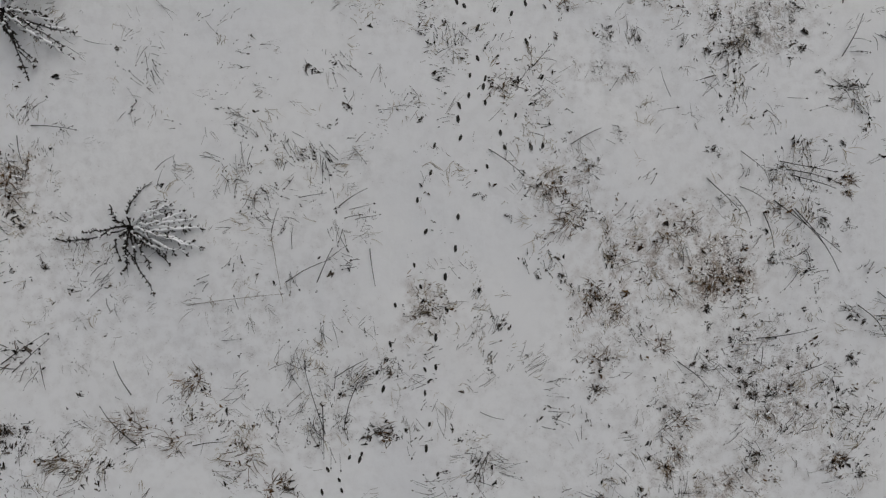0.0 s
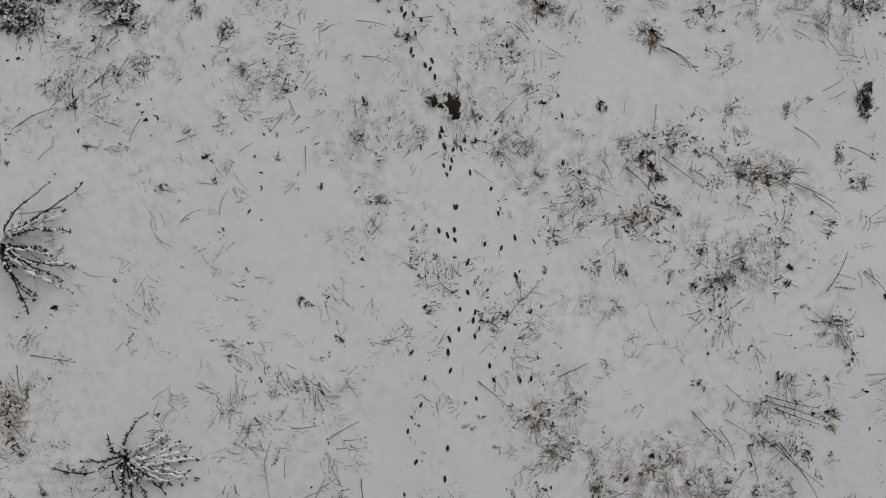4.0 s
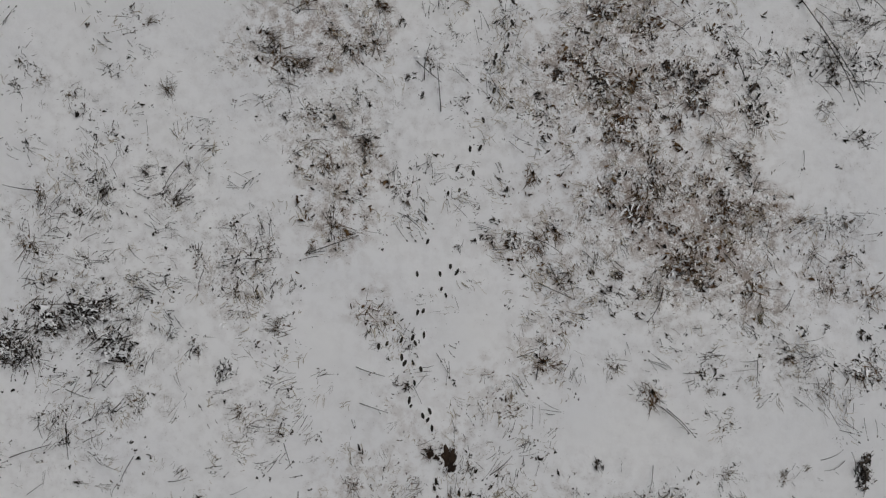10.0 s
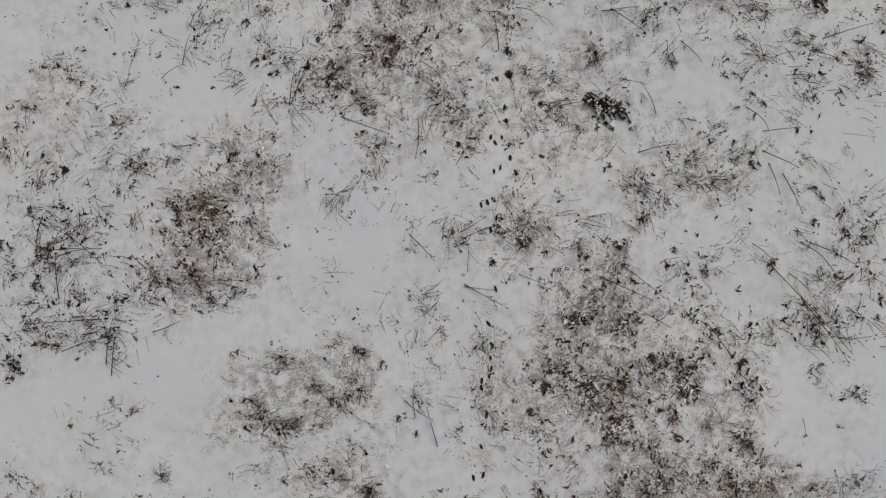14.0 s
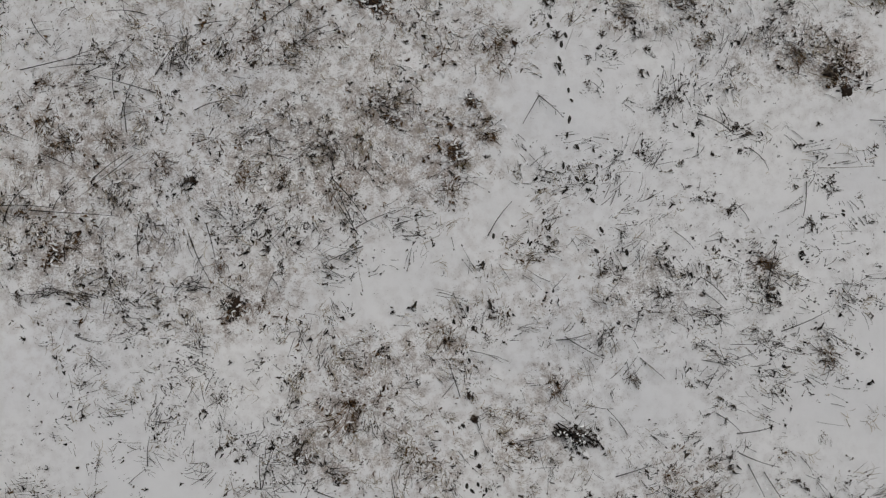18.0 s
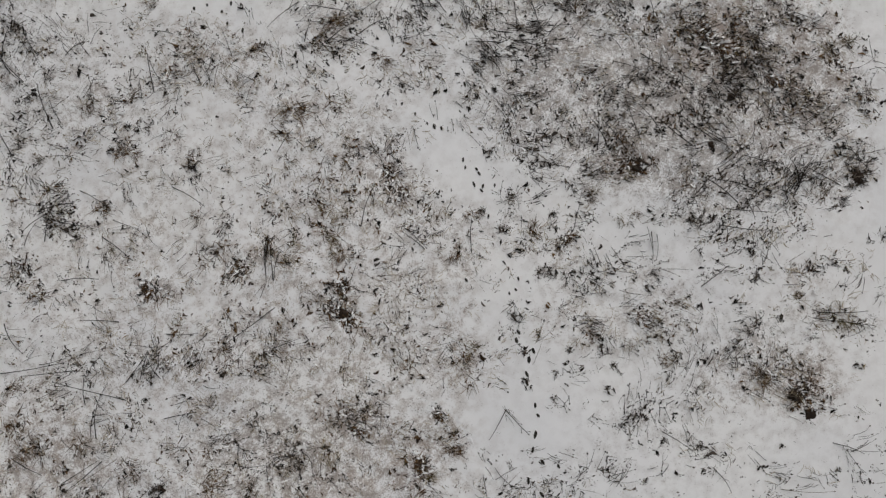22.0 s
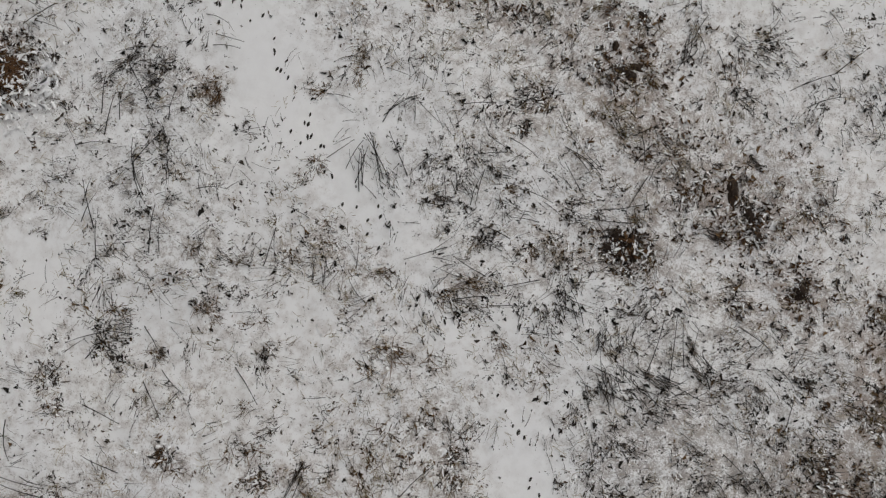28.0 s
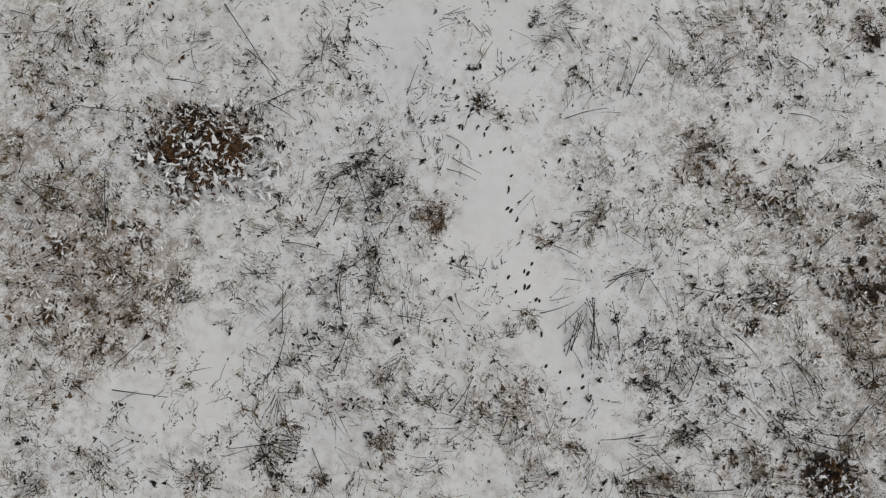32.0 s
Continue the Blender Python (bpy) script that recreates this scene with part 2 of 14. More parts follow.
patch(1.25, 2.53, 0.54, 0.54, 0, 0.35, "b")
patch(-0.09, 3.79, 0.54, 0.40, 0, 0.45, "g")
patch(-0.36, -0.96, 0.45, 0.45, 0, 0.40, "b")
patch(3.56, -3.36, 0.80, 0.62, 0, 0.40, "g")
patch(3.74, -2.38, 0.40, 0.45, 0, 0.40, "g")
patch(6.24, -3.36, 0.80, 0.54, 0, 0.35, "g")
patch(4.54, -3.63, 0.62, 0.36, 0, 0.35, "b")
patch(-6.41, -0.95, 1.07, 0.98, 0, 0.14, "g")
patch(-6.13, -3.17, 1.34, 0.71, 0, 0.28, "g")
patch(-6.74, 1.09, 0.45, 0.62, 0, 0.45, "b")
patch(-6.69, 0.38, 0.98, 0.36, 0, 0.22, "g")
patch(-5.80, 0.29, 0.98, 0.45, 0, 0.22, "g")
patch(0.62, -3.35, 0.54, 0.54, 0, 0.35, "g")
patch(-1.78, -2.55, 0.80, 0.54, 0, 0.25, "g")
patch(1.97, 2.80, 0.54, 0.45, 0, 0.30, "g")
patch(2.69, 2.89, 0.45, 0.31, 0, 0.35, "g")
patch(2.87, 3.52, 0.54, 0.31, 0, 0.30, "g")
patch(6.69, -2.12, 0.45, 0.62, 0, 0.25, "g")
patch(6.43, -0.96, 0.71, 0.54, 0, 0.20, "g")
clear(1.34, -0.96, 0.62, 1.16, 0)
clear(-0.72, 0.29, 0.54, 1.07, 0)
clear(-5.19, 3.24, 0.80, 0.54, 0)
clear(3.31, 1.37, 0.54, 0.54, 0)
clear(5.47, 1.91, 0.98, 0.36, 0)
# stretch two
patch(0.10, 7.84, 7.75, 4.29, 4, 0.12, "g")
patch(-6.46, 9.73, 1.19, 0.82, 4, 0.35, "g")
patch(-5.49, 10.16, 0.73, 0.55, 4, 0.35, "g")
patch(-4.49, 10.31, 0.64, 0.55, 4, 0.45, "g")
patch(-5.74, 8.49, 1.00, 0.64, -16, 0.55, "g")
patch(-6.51, 7.81, 0.82, 0.55, -6, 0.50, "d")
patch(-4.96, 7.72, 1.00, 0.46, 4, 0.45, "g")
patch(-3.97, 9.34, 0.64, 0.46, 4, 0.30, "g")
patch(-3.24, 9.38, 0.64, 0.82, 4, 0.42, "g")
patch(-3.29, 8.83, 0.55, 0.55, 4, 0.35, "b")
patch(-2.80, 8.31, 0.64, 0.46, 4, 0.35, "g")
patch(-1.76, 10.67, 0.64, 1.00, 4, 0.50, "b")
patch(-1.80, 11.22, 0.73, 0.55, 4, 0.40, "g")
patch(-1.52, 9.76, 0.64, 0.46, 4, 0.40, "b")
patch(-2.64, 11.53, 0.64, 0.36, 4, 0.40, "g")
patch(-1.07, 11.26, 0.55, 0.55, 4, 0.30, "g")
patch(-1.12, 8.46, 0.36, 0.36, 4, 0.40, "b")
patch(3.28, 10.70, 1.37, 1.28, -6, 0.70, "b")
patch(4.15, 9.93, 1.19, 1.00, -16, 0.62, "b")
patch(5.01, 10.81, 0.55, 1.00, 4, 0.60, "b")
patch(2.75, 11.87, 1.55, 0.55, 4, 0.70, "b")
patch(4.40, 11.88, 1.09, 0.55, 4, 0.50, "b")
patch(3.20, 10.51, 0.55, 0.46, 4, 0.60, "r")
patch(4.26, 9.57, 0.82, 0.46, -16, 0.40, "r")
patch(5.16, 8.98, 0.55, 0.46, -16, 0.70, "b")
patch(5.21, 8.98, 0.41, 0.36, 4, 0.50, "o")
patch(2.99, 10.87, 0.55, 0.55, 4, 0.40, "o")
patch(2.15, 11.09, 0.82, 0.64, 4, 0.40, "g")
patch(1.59, 9.77, 0.73, 0.55, 4, 0.60, "b")
patch(1.54, 10.69, 0.55, 0.46, 4, 0.40, "b")
patch(2.00, 9.06, 0.55, 0.55, 4, 0.42, "b")
patch(1.69, 8.13, 0.46, 0.55, 4, 0.40, "b")
patch(1.12, 11.58, 0.64, 0.55, 4, 0.40, "g")
patch(2.84, 8.84, 0.46, 0.36, 4, 0.40, "g")
patch(6.65, 9.26, 0.82, 0.55, 4, 0.40, "b")
patch(6.44, 11.54, 0.55, 0.73, 4, 0.30, "g")
patch(6.51, 10.17, 0.55, 0.55, 4, 0.30, "g")
patch(5.86, 10.31, 0.46, 0.27, 4, 0.25, "g")
patch(-6.40, 6.17, 1.37, 0.82, 4, 0.18, "g")
patch(-4.71, 6.73, 0.55, 0.36, 4, 0.35, "g")
patch(-2.79, 6.76, 0.64, 0.55, 4, 0.40, "g")
patch(-5.87, 6.39, 0.55, 0.46, 4, 0.30, "g")
patch(-1.25, 5.40, 0.64, 0.73, 4, 0.25, "b")
patch(-0.92, 4.60, 0.82, 0.46, 4, 0.30, "g")
patch(0.74, 7.25, 0.64, 0.55, 4, 0.30, "b")
patch(-0.06, 6.92, 0.73, 0.91, 4, 0.22, "b")
patch(0.63, 5.97, 0.64, 0.64, 4, 0.25, "g")
patch(1.59, 5.21, 0.73, 0.64, 4, 0.30, "b")
patch(2.57, 5.63, 0.64, 0.64, 4, 0.28, "g")
patch(3.42, 5.05, 0.55, 0.55, 4, 0.40, "b")
patch(5.52, 4.99, 0.82, 0.36, -6, 0.45, "b")
patch(3.74, 4.25, 0.91, 0.36, -6, 0.35, "b")
patch(1.92, 4.23, 0.82, 0.36, 4, 0.25, "g")
patch(6.37, 4.41, 0.55, 0.36, 4, 0.25, "g")
patch(5.73, 7.74, 1.00, 0.36, 4, 0.35, "g")
patch(-4.66, 4.73, 0.55, 0.55, 4, 0.18, "g")
clear(0.60, 8.06, 0.55, 0.36, 4)
clear(4.07, 11.30, 0.41, 0.18, 4)
clear(5.91, 11.14, 0.55, 0.55, 4)
clear(-4.28, 11.25, 0.64, 0.55, 4)
clear(-3.21, 10.39, 0.64, 0.55, 4)
clear(-2.73, 4.40, 1.37, 0.64, 4)
clear(4.31, 7.01, 1.82, 0.55, 4)
clear(2.86, 6.92, 0.64, 0.55, 4)
clear(-1.94, 7.72, 0.46, 0.55, 4)
# stretch three
patch(0.56, 15.58, 7.78, 4.30, -9, 0.20, "g")
patch(-3.61, 19.98, 1.01, 0.55, -29, 0.38, "g")
patch(-3.02, 19.60, 0.73, 0.37, -9, 0.35, "g")
patch(-5.20, 19.30, 0.64, 0.37, -9, 0.30, "g")
patch(-5.23, 18.47, 0.46, 0.46, -9, 0.40, "g")
patch(-5.79, 17.81, 1.01, 0.82, -9, 0.28, "b")
patch(-4.44, 17.60, 0.55, 0.55, -49, 0.55, "g")
patch(-4.34, 17.02, 0.55, 0.46, -9, 0.50, "g")
patch(-2.54, 16.73, 0.82, 0.64, -29, 0.55, "b")
patch(-2.60, 16.93, 0.46, 0.32, -9, 0.50, "o")
patch(-2.13, 16.39, 0.46, 0.46, -9, 0.40, "b")
patch(-3.29, 15.47, 0.92, 1.19, -19, 0.65, "b")
patch(-3.43, 15.77, 0.46, 0.73, -19, 0.60, "r")
patch(-3.43, 14.57, 0.55, 0.55, -9, 0.65, "g")
patch(-4.11, 14.95, 0.55, 0.46, -9, 0.45, "b")
patch(-2.69, 15.19, 0.55, 0.64, -9, 0.30, "g")
patch(-5.72, 15.21, 1.19, 1.01, -9, 0.50, "d")
patch(-6.02, 16.28, 0.64, 0.55, -9, 0.30, "d")
patch(-5.20, 14.39, 0.64, 0.46, -9, 0.40, "d")
patch(-6.05, 14.25, 0.46, 0.27, -9, 0.50, "d")
patch(-6.76, 13.82, 0.46, 0.37, -9, 0.50, "d")
patch(-0.03, 19.13, 1.01, 0.64, -19, 0.55, "b")
patch(-0.23, 18.41, 0.73, 0.55, -9, 0.75, "b")
patch(0.16, 18.54, 0.55, 0.55, -9, 0.50, "r")
patch(-1.06, 17.89, 0.64, 0.41, -9, 0.60, "d")
patch(-0.46, 17.61, 0.73, 0.55, -29, 0.65, "b")
patch(0.28, 18.71, 1.19, 0.92, -9, 0.50, "g")
patch(0.98, 17.29, 0.82, 0.73, -9, 0.62, "b")
patch(0.71, 17.33, 0.46, 0.55, -9, 0.35, "o")
patch(-2.00, 19.02, 0.64, 0.27, -9, 0.50, "g")
patch(-2.00, 18.42, 0.55, 0.32, 11, 0.50, "g")
patch(-1.27, 19.51, 0.46, 0.55, -9, 0.40, "d")
patch(1.52, 18.88, 0.73, 0.64, -9, 0.45, "b")
patch(2.71, 18.79, 0.64, 0.55, -9, 0.32, "g")
patch(3.28, 17.71, 0.55, 0.27, -24, 0.55, "b")
patch(2.45, 17.15, 0.55, 0.64, -9, 0.60, "b")
patch(2.51, 16.39, 0.82, 0.55, -9, 0.35, "b")
patch(3.25, 16.92, 0.55, 0.27, -29, 0.40, "d")
patch(4.44, 18.51, 1.19, 0.82, -9, 0.40, "g")
patch(5.20, 18.58, 0.82, 0.46, -9, 0.45, "g")
patch(4.08, 17.45, 1.01, 0.73, -9, 0.28, "g")
patch(4.03, 16.61, 1.01, 0.73, -9, 0.35, "g")
patch(5.79, 17.64, 0.82, 0.82, -9, 0.28, "g")
patch(4.79, 15.56, 0.64, 0.46, -34, 0.60, "b")
patch(5.28, 15.67, 0.55, 0.55, -9, 0.42, "g")
patch(3.93, 15.42, 0.73, 0.55, -9, 0.40, "b")
patch(5.72, 16.62, 0.73, 0.64, -9, 0.28, "g")
patch(6.94, 18.30, 0.64, 0.46, -9, 0.40, "g")
patch(7.56, 16.98, 0.55, 0.46, -9, 0.42, "g")
patch(6.10, 15.54, 0.73, 0.46, -9, 0.22, "g")
patch(-0.43, 16.58, 0.55, 0.46, -9, 0.40, "b")
patch(1.83, 15.11, 0.55, 0.64, -9, 0.50, "b")
patch(3.09, 14.26, 0.55, 0.46, -9, 0.60, "b")
patch(2.82, 13.74, 0.92, 0.55, -19, 0.62, "b")
patch(2.52, 13.05, 1.01, 0.64, -39, 0.72, "b")
patch(2.85, 12.26, 1.56, 0.64, -9, 0.78, "b")
patch(2.60, 12.40, 1.10, 0.41, -19, 0.55, "r")
patch(2.93, 12.16, 0.46, 0.37, -9, 0.40, "o")
patch(3.87, 12.28, 0.64, 0.64, -39, 0.50, "b")
patch(4.93, 12.48, 0.55, 0.92, -9, 0.45, "g")
patch(4.64, 12.99, 0.55, 0.46, -49, 0.45, "g")
patch(6.23, 13.01, 0.55, 0.55, -9, 0.40, "g")
patch(6.85, 13.37, 0.64, 0.55, -9, 0.42, "d")
patch(7.02, 14.37, 0.55, 0.32, -9, 0.45, "d")
patch(4.63, 14.01, 0.46, 0.37, -9, 0.35, "g")
patch(4.81, 11.21, 0.46, 0.46, -9, 0.60, "b")
patch(2.81, 11.44, 1.10, 0.46, -9, 0.60, "b")
patch(3.70, 11.21, 0.55, 0.37, -9, 0.40, "b")
patch(-2.60, 13.42, 0.64, 0.55, -9, 0.50, "b")
patch(-1.84, 12.93, 0.73, 0.46, -34, 0.60, "b")
patch(-1.41, 12.77, 0.55, 0.46, -9, 0.62, "b")
patch(-2.65, 12.51, 0.64, 0.46, -29, 0.65, "g")
patch(-1.19, 13.01, 0.37, 0.37, -9, 0.40, "o")
patch(-0.10, 14.03, 0.46, 0.55, -39, 0.30, "g")
patch(0.02, 12.45, 0.55, 0.46, -9, 0.30, "g")
patch(0.81, 15.08, 0.55, 0.46, -9, 0.28, "g")
patch(-1.34, 12.02, 0.73, 0.27, -9, 0.30, "g")
patch(-3.63, 12.67, 0.55, 0.37, -9, 0.25, "g")
patch(0.98, 14.41, 0.55, 1.10, -9, 0.20, "g")
clear(-3.27, 17.97, 1.28, 0.46, -29)
clear(-4.08, 19.31, 0.55, 0.55, -9)
clear(-1.37, 14.79, 0.73, 0.82, -29)
clear(-2.97, 13.94, 1.01, 0.27, -9)
clear(-6.12, 13.17, 1.37, 0.55, -9)
clear(-4.27, 13.32, 0.82, 0.55, -9)
clear(4.91, 14.61, 0.46, 0.37, -9)
clear(5.68, 11.43, 0.55, 0.64, -9)
clear(7.08, 15.85, 0.55, 0.55, -9)
clear(2.65, 18.42, 0.37, 0.23, -9)
clear(4.93, 16.94, 0.55, 0.27, -9)
clear(3.75, 11.52, 0.41, 0.15, -9)
clear(-0.90, 17.12, 0.55, 0.18, -9)
# stretch four
patch(3.31, 22.87, 7.79, 4.40, -18, 0.26, "g")
patch(-1.35, 27.44, 1.56, 1.19, -18, 0.45, "b")
patch(-2.49, 26.55, 1.01, 0.55, -18, 0.50, "b")
patch(-1.18, 26.42, 1.10, 0.92, -18, 0.35, "g")
patch(-0.24, 26.99, 1.01, 1.10, -18, 0.40, "b")
patch(-0.79, 25.82, 0.73, 0.46, -38, 0.55, "b")
patch(0.54, 25.78, 1.01, 0.82, -18, 0.50, "b")
patch(0.89, 25.67, 0.55, 0.37, -18, 0.55, "r")
patch(-0.42, 25.79, 0.55, 0.27, -18, 0.50, "r")
patch(2.16, 26.04, 1.01, 0.73, -18, 0.52, "b")
patch(2.40, 25.87, 0.55, 0.55, -18, 0.45, "o")
patch(2.50, 24.68, 0.73, 0.92, -18, 0.70, "b")
patch(2.30, 24.64, 0.46, 0.46, -18, 0.60, "r")
patch(3.20, 26.58, 1.10, 0.55, -18, 0.50, "b")
patch(1.22, 24.89, 1.28, 0.82, -18, 0.42, "b")
patch(0.83, 24.24, 1.10, 0.55, -18, 0.42, "g")
patch(-1.55, 24.61, 1.10, 0.55, -18, 0.45, "g")
patch(-2.39, 24.98, 1.19, 0.55, -18, 0.32, "g")
patch(3.61, 26.36, 0.55, 0.64, -18, 0.50, "r")
patch(-3.04, 24.13, 1.10, 0.73, -18, 0.55, "b")
patch(-1.95, 23.01, 0.82, 0.55, -18, 0.42, "g")
patch(-3.28, 22.10, 1.19, 0.73, -18, 0.60, "b")
patch(-3.54, 22.18, 0.55, 0.37, -18, 0.40, "r")
patch(-2.80, 21.19, 1.74, 0.73, -18, 0.45, "g")
patch(-1.49, 21.43, 0.92, 0.73, -18, 0.42, "g")
patch(0.24, 23.28, 1.37, 0.64, -18, 0.42, "g")
patch(-0.53, 22.37, 0.55, 0.55, -18, 0.60, "b")
patch(0.87, 21.93, 1.01, 0.73, -18, 0.48, "b")
patch(2.07, 22.69, 0.92, 0.46, -18, 0.70, "b")
patch(2.01, 22.81, 0.55, 0.27, -18, 0.50, "d")
patch(0.68, 22.56, 1.01, 0.64, -18, 0.42, "g")
patch(2.72, 21.72, 0.82, 0.64, -18, 0.72, "b")
patch(2.75, 21.81, 0.46, 0.46, -18, 0.60, "r")
patch(3.35, 21.90, 0.55, 0.46, -18, 0.62, "b")
patch(2.93, 21.17, 0.55, 0.46, -18, 0.55, "b")
patch(2.29, 23.39, 1.01, 0.55, -18, 0.42, "b")
patch(-1.32, 20.43, 1.01, 0.46, -18, 0.62, "b")
patch(-1.32, 20.43, 0.27, 0.46, -18, 0.70, "r")
patch(-0.30, 20.96, 0.82, 0.73, -18, 0.28, "d")
patch(-0.60, 20.29, 0.82, 0.37, -18, 0.42, "b")
patch(1.50, 20.00, 0.64, 0.55, -18, 0.22, "g")
patch(3.88, 23.27, 0.73, 0.55, -18, 0.52, "b")
patch(3.95, 22.87, 0.64, 0.37, -18, 0.52, "b")
patch(4.13, 24.35, 0.64, 0.55, -18, 0.35, "b")
patch(4.67, 25.44, 0.64, 0.55, -18, 0.38, "b")
patch(5.70, 25.02, 0.82, 0.46, -18, 0.45, "b")
patch(6.08, 24.70, 0.37, 0.23, -18, 0.50, "r")
patch(6.36, 25.88, 1.19, 0.46, -18, 0.62, "g")
patch(7.65, 25.37, 1.01, 0.46, -18, 0.70, "d")
patch(7.60, 25.53, 0.46, 0.27, -18, 0.80, "r")
patch(8.97, 24.95, 1.28, 0.46, -8, 0.75, "g")
patch(9.21, 24.78, 1.01, 0.37, -18, 0.50, "d")
patch(7.69, 24.58, 1.28, 0.23, -18, 0.48, "g")
patch(10.23, 24.36, 0.82, 0.37, -18, 0.55, "g")
patch(11.11, 24.37, 0.46, 0.37, -18, 0.60, "b")
patch(6.09, 24.12, 0.55, 0.37, -18, 0.42, "g")
patch(6.09, 23.25, 0.73, 0.46, -18, 0.45, "b")
patch(7.35, 23.23, 0.64, 0.55, -18, 0.38, "b")
patch(7.09, 23.03, 0.55, 0.37, -18, 0.30, "r")
patch(8.44, 22.12, 1.01, 0.64, -18, 0.50, "g")
patch(9.08, 21.43, 0.73, 0.46, -18, 0.62, "b")
patch(9.11, 21.23, 0.41, 0.41, -18, 0.60, "r")
patch(9.70, 23.02, 0.55, 0.37, -18, 0.42, "b")
patch(10.01, 22.20, 0.73, 0.18, -23, 0.60, "o")
patch(7.48, 21.84, 0.73, 0.46, -18, 0.32, "g")
patch(3.40, 20.55, 1.01, 0.82, -18, 0.28, "b")
patch(4.87, 21.23, 1.01, 0.55, -18, 0.22, "g")
patch(6.40, 21.51, 0.82, 0.27, -18, 0.38, "d")
patch(7.22, 20.77, 0.64, 0.46, -18, 0.32, "g")
patch(4.46, 19.06, 0.92, 0.64, -18, 0.38, "b")
patch(3.41, 19.68, 1.01, 0.64, -18, 0.42, "b")
patch(2.96, 19.16, 1.01, 0.37, -18, 0.35, "b")
patch(5.64, 19.45, 0.55, 0.64, -18, 0.25, "g")
patch(6.29, 18.48, 0.55, 0.37, -18, 0.32, "g")
patch(6.98, 18.55, 0.37, 0.37, -18, 0.50, "b")
patch(7.01, 18.63, 0.16, 0.16, -18, 0.70, "o")
patch(9.04, 18.66, 0.46, 0.46, -18, 0.32, "g")
patch(8.50, 17.87, 0.73, 0.55, -18, 0.35, "g")
patch(5.33, 18.50, 0.55, 0.37, -18, 0.40, "d")
clear(5.21, 24.11, 0.41, 0.55, -18)
clear(6.61, 24.24, 0.46, 0.46, -18)
clear(9.68, 23.56, 1.01, 0.27, -18)
clear(1.18, 20.20, 0.82, 0.55, -3)
clear(3.93, 22.20, 0.46, 0.73, -18)
clear(4.86, 21.81, 0.55, 0.55, -18)
clear(5.34, 20.31, 0.64, 0.55, -18)
clear(7.56, 19.13, 0.73, 0.55, -18)
clear(-1.69, 26.01, 0.46, 0.37, -18)
clear(-2.58, 22.83, 0.46, 0.37, -18)
clear(0.79, 26.57, 0.46, 0.37, -18)
clear(8.52, 19.11, 0.64, 0.55, -18)
clear(3.31, 24.80, 0.37, 0.55, -18)
clear(7.10, 24.28, 0.55, 0.27, -18)
clear(1.37, 21.10, 0.55, 0.37, -18)
# stretch five
patch(4.39, 28.11, 7.71, 4.35, -1, 0.34, "g")
patch(-1.89, 31.64, 0.91, 0.63, -21, 0.55, "g")
patch(-1.80, 30.55, 0.91, 0.45, -21, 0.40, "g")
patch(-0.89, 31.27, 0.45, 0.36, -21, 0.50, "b")
patch(0.65, 31.62, 0.54, 0.45, -21, 0.35, "b")
patch(2.38, 30.78, 0.82, 0.45, -31, 0.45, "g")
patch(3.29, 31.04, 0.73, 0.54, -21, 0.50, "d")
patch(3.66, 31.77, 0.82, 0.54, -1, 0.45, "b")
patch(3.19, 30.31, 0.82, 0.54, -1, 0.40, "d")
patch(3.45, 29.13, 0.63, 0.54, -1, 0.55, "b")
patch(4.46, 29.94, 0.54, 0.63, -1, 0.50, "b")
patch(2.09, 29.05, 0.45, 0.54, -31, 0.45, "b")
patch(1.19, 29.33, 0.73, 0.45, -1, 0.35, "b")
patch(-0.45, 28.99, 0.82, 0.54, -1, 0.35, "g")
patch(0.47, 30.43, 0.54, 0.36, -1, 0.30, "g")
patch(-1.90, 29.18, 0.91, 0.54, -1, 0.32, "g")
patch(-0.18, 28.44, 0.54, 0.45, -1, 0.32, "g")
patch(-1.54, 27.10, 1.27, 0.82, -1, 0.38, "g")
patch(0.72, 26.17, 0.82, 0.54, -1, 0.55, "b")
patch(0.26, 25.63, 1.00, 0.54, -1, 0.48, "b")
patch(-0.46, 25.64, 0.54, 0.54, -21, 0.52, "b")
patch(-0.64, 25.73, 0.27, 0.18, -1, 0.50, "r")
patch(1.44, 25.62, 0.73, 0.54, -1, 0.50, "b")
patch(2.43, 25.07, 1.00, 0.82, -1, 0.55, "b")
patch(2.20, 24.62, 0.36, 0.32, -1, 0.55, "r")
patch(2.44, 26.51, 1.00, 0.73, -1, 0.50, "b")
patch(3.25, 27.04, 0.82, 0.54, -1, 0.42, "g")
patch(3.52, 26.32, 0.54, 0.36, -1, 0.40, "b")
patch(3.61, 26.14, 0.18, 0.18, -1, 0.50, "o")
patch(3.99, 28.12, 0.82, 0.54, -1, 0.50, "b")
patch(2.36, 27.87, 0.91, 0.45, -1, 0.35, "b")
patch(1.63, 27.06, 0.63, 0.54, -1, 0.22, "g")
patch(-1.81, 24.94, 1.00, 0.54, 19, 0.55, "g")
patch(-0.91, 24.48, 1.09, 0.36, -1, 0.45, "g")
patch(0.17, 24.56, 0.73, 0.45, -1, 0.45, "g")
patch(-2.26, 26.20, 0.54, 0.45, -1, 0.45, "g")
patch(-1.18, 26.37, 0.54, 0.36, -1, 0.32, "g")
patch(3.80, 27.04, 0.54, 0.63, -1, 0.40, "g")
patch(3.60, 24.88, 0.73, 0.54, -1, 0.28, "b")
patch(-0.18, 27.80, 1.18, 0.36, -1, 0.32, "b")
patch(4.75, 31.40, 0.63, 0.54, -1, 0.42, "g")
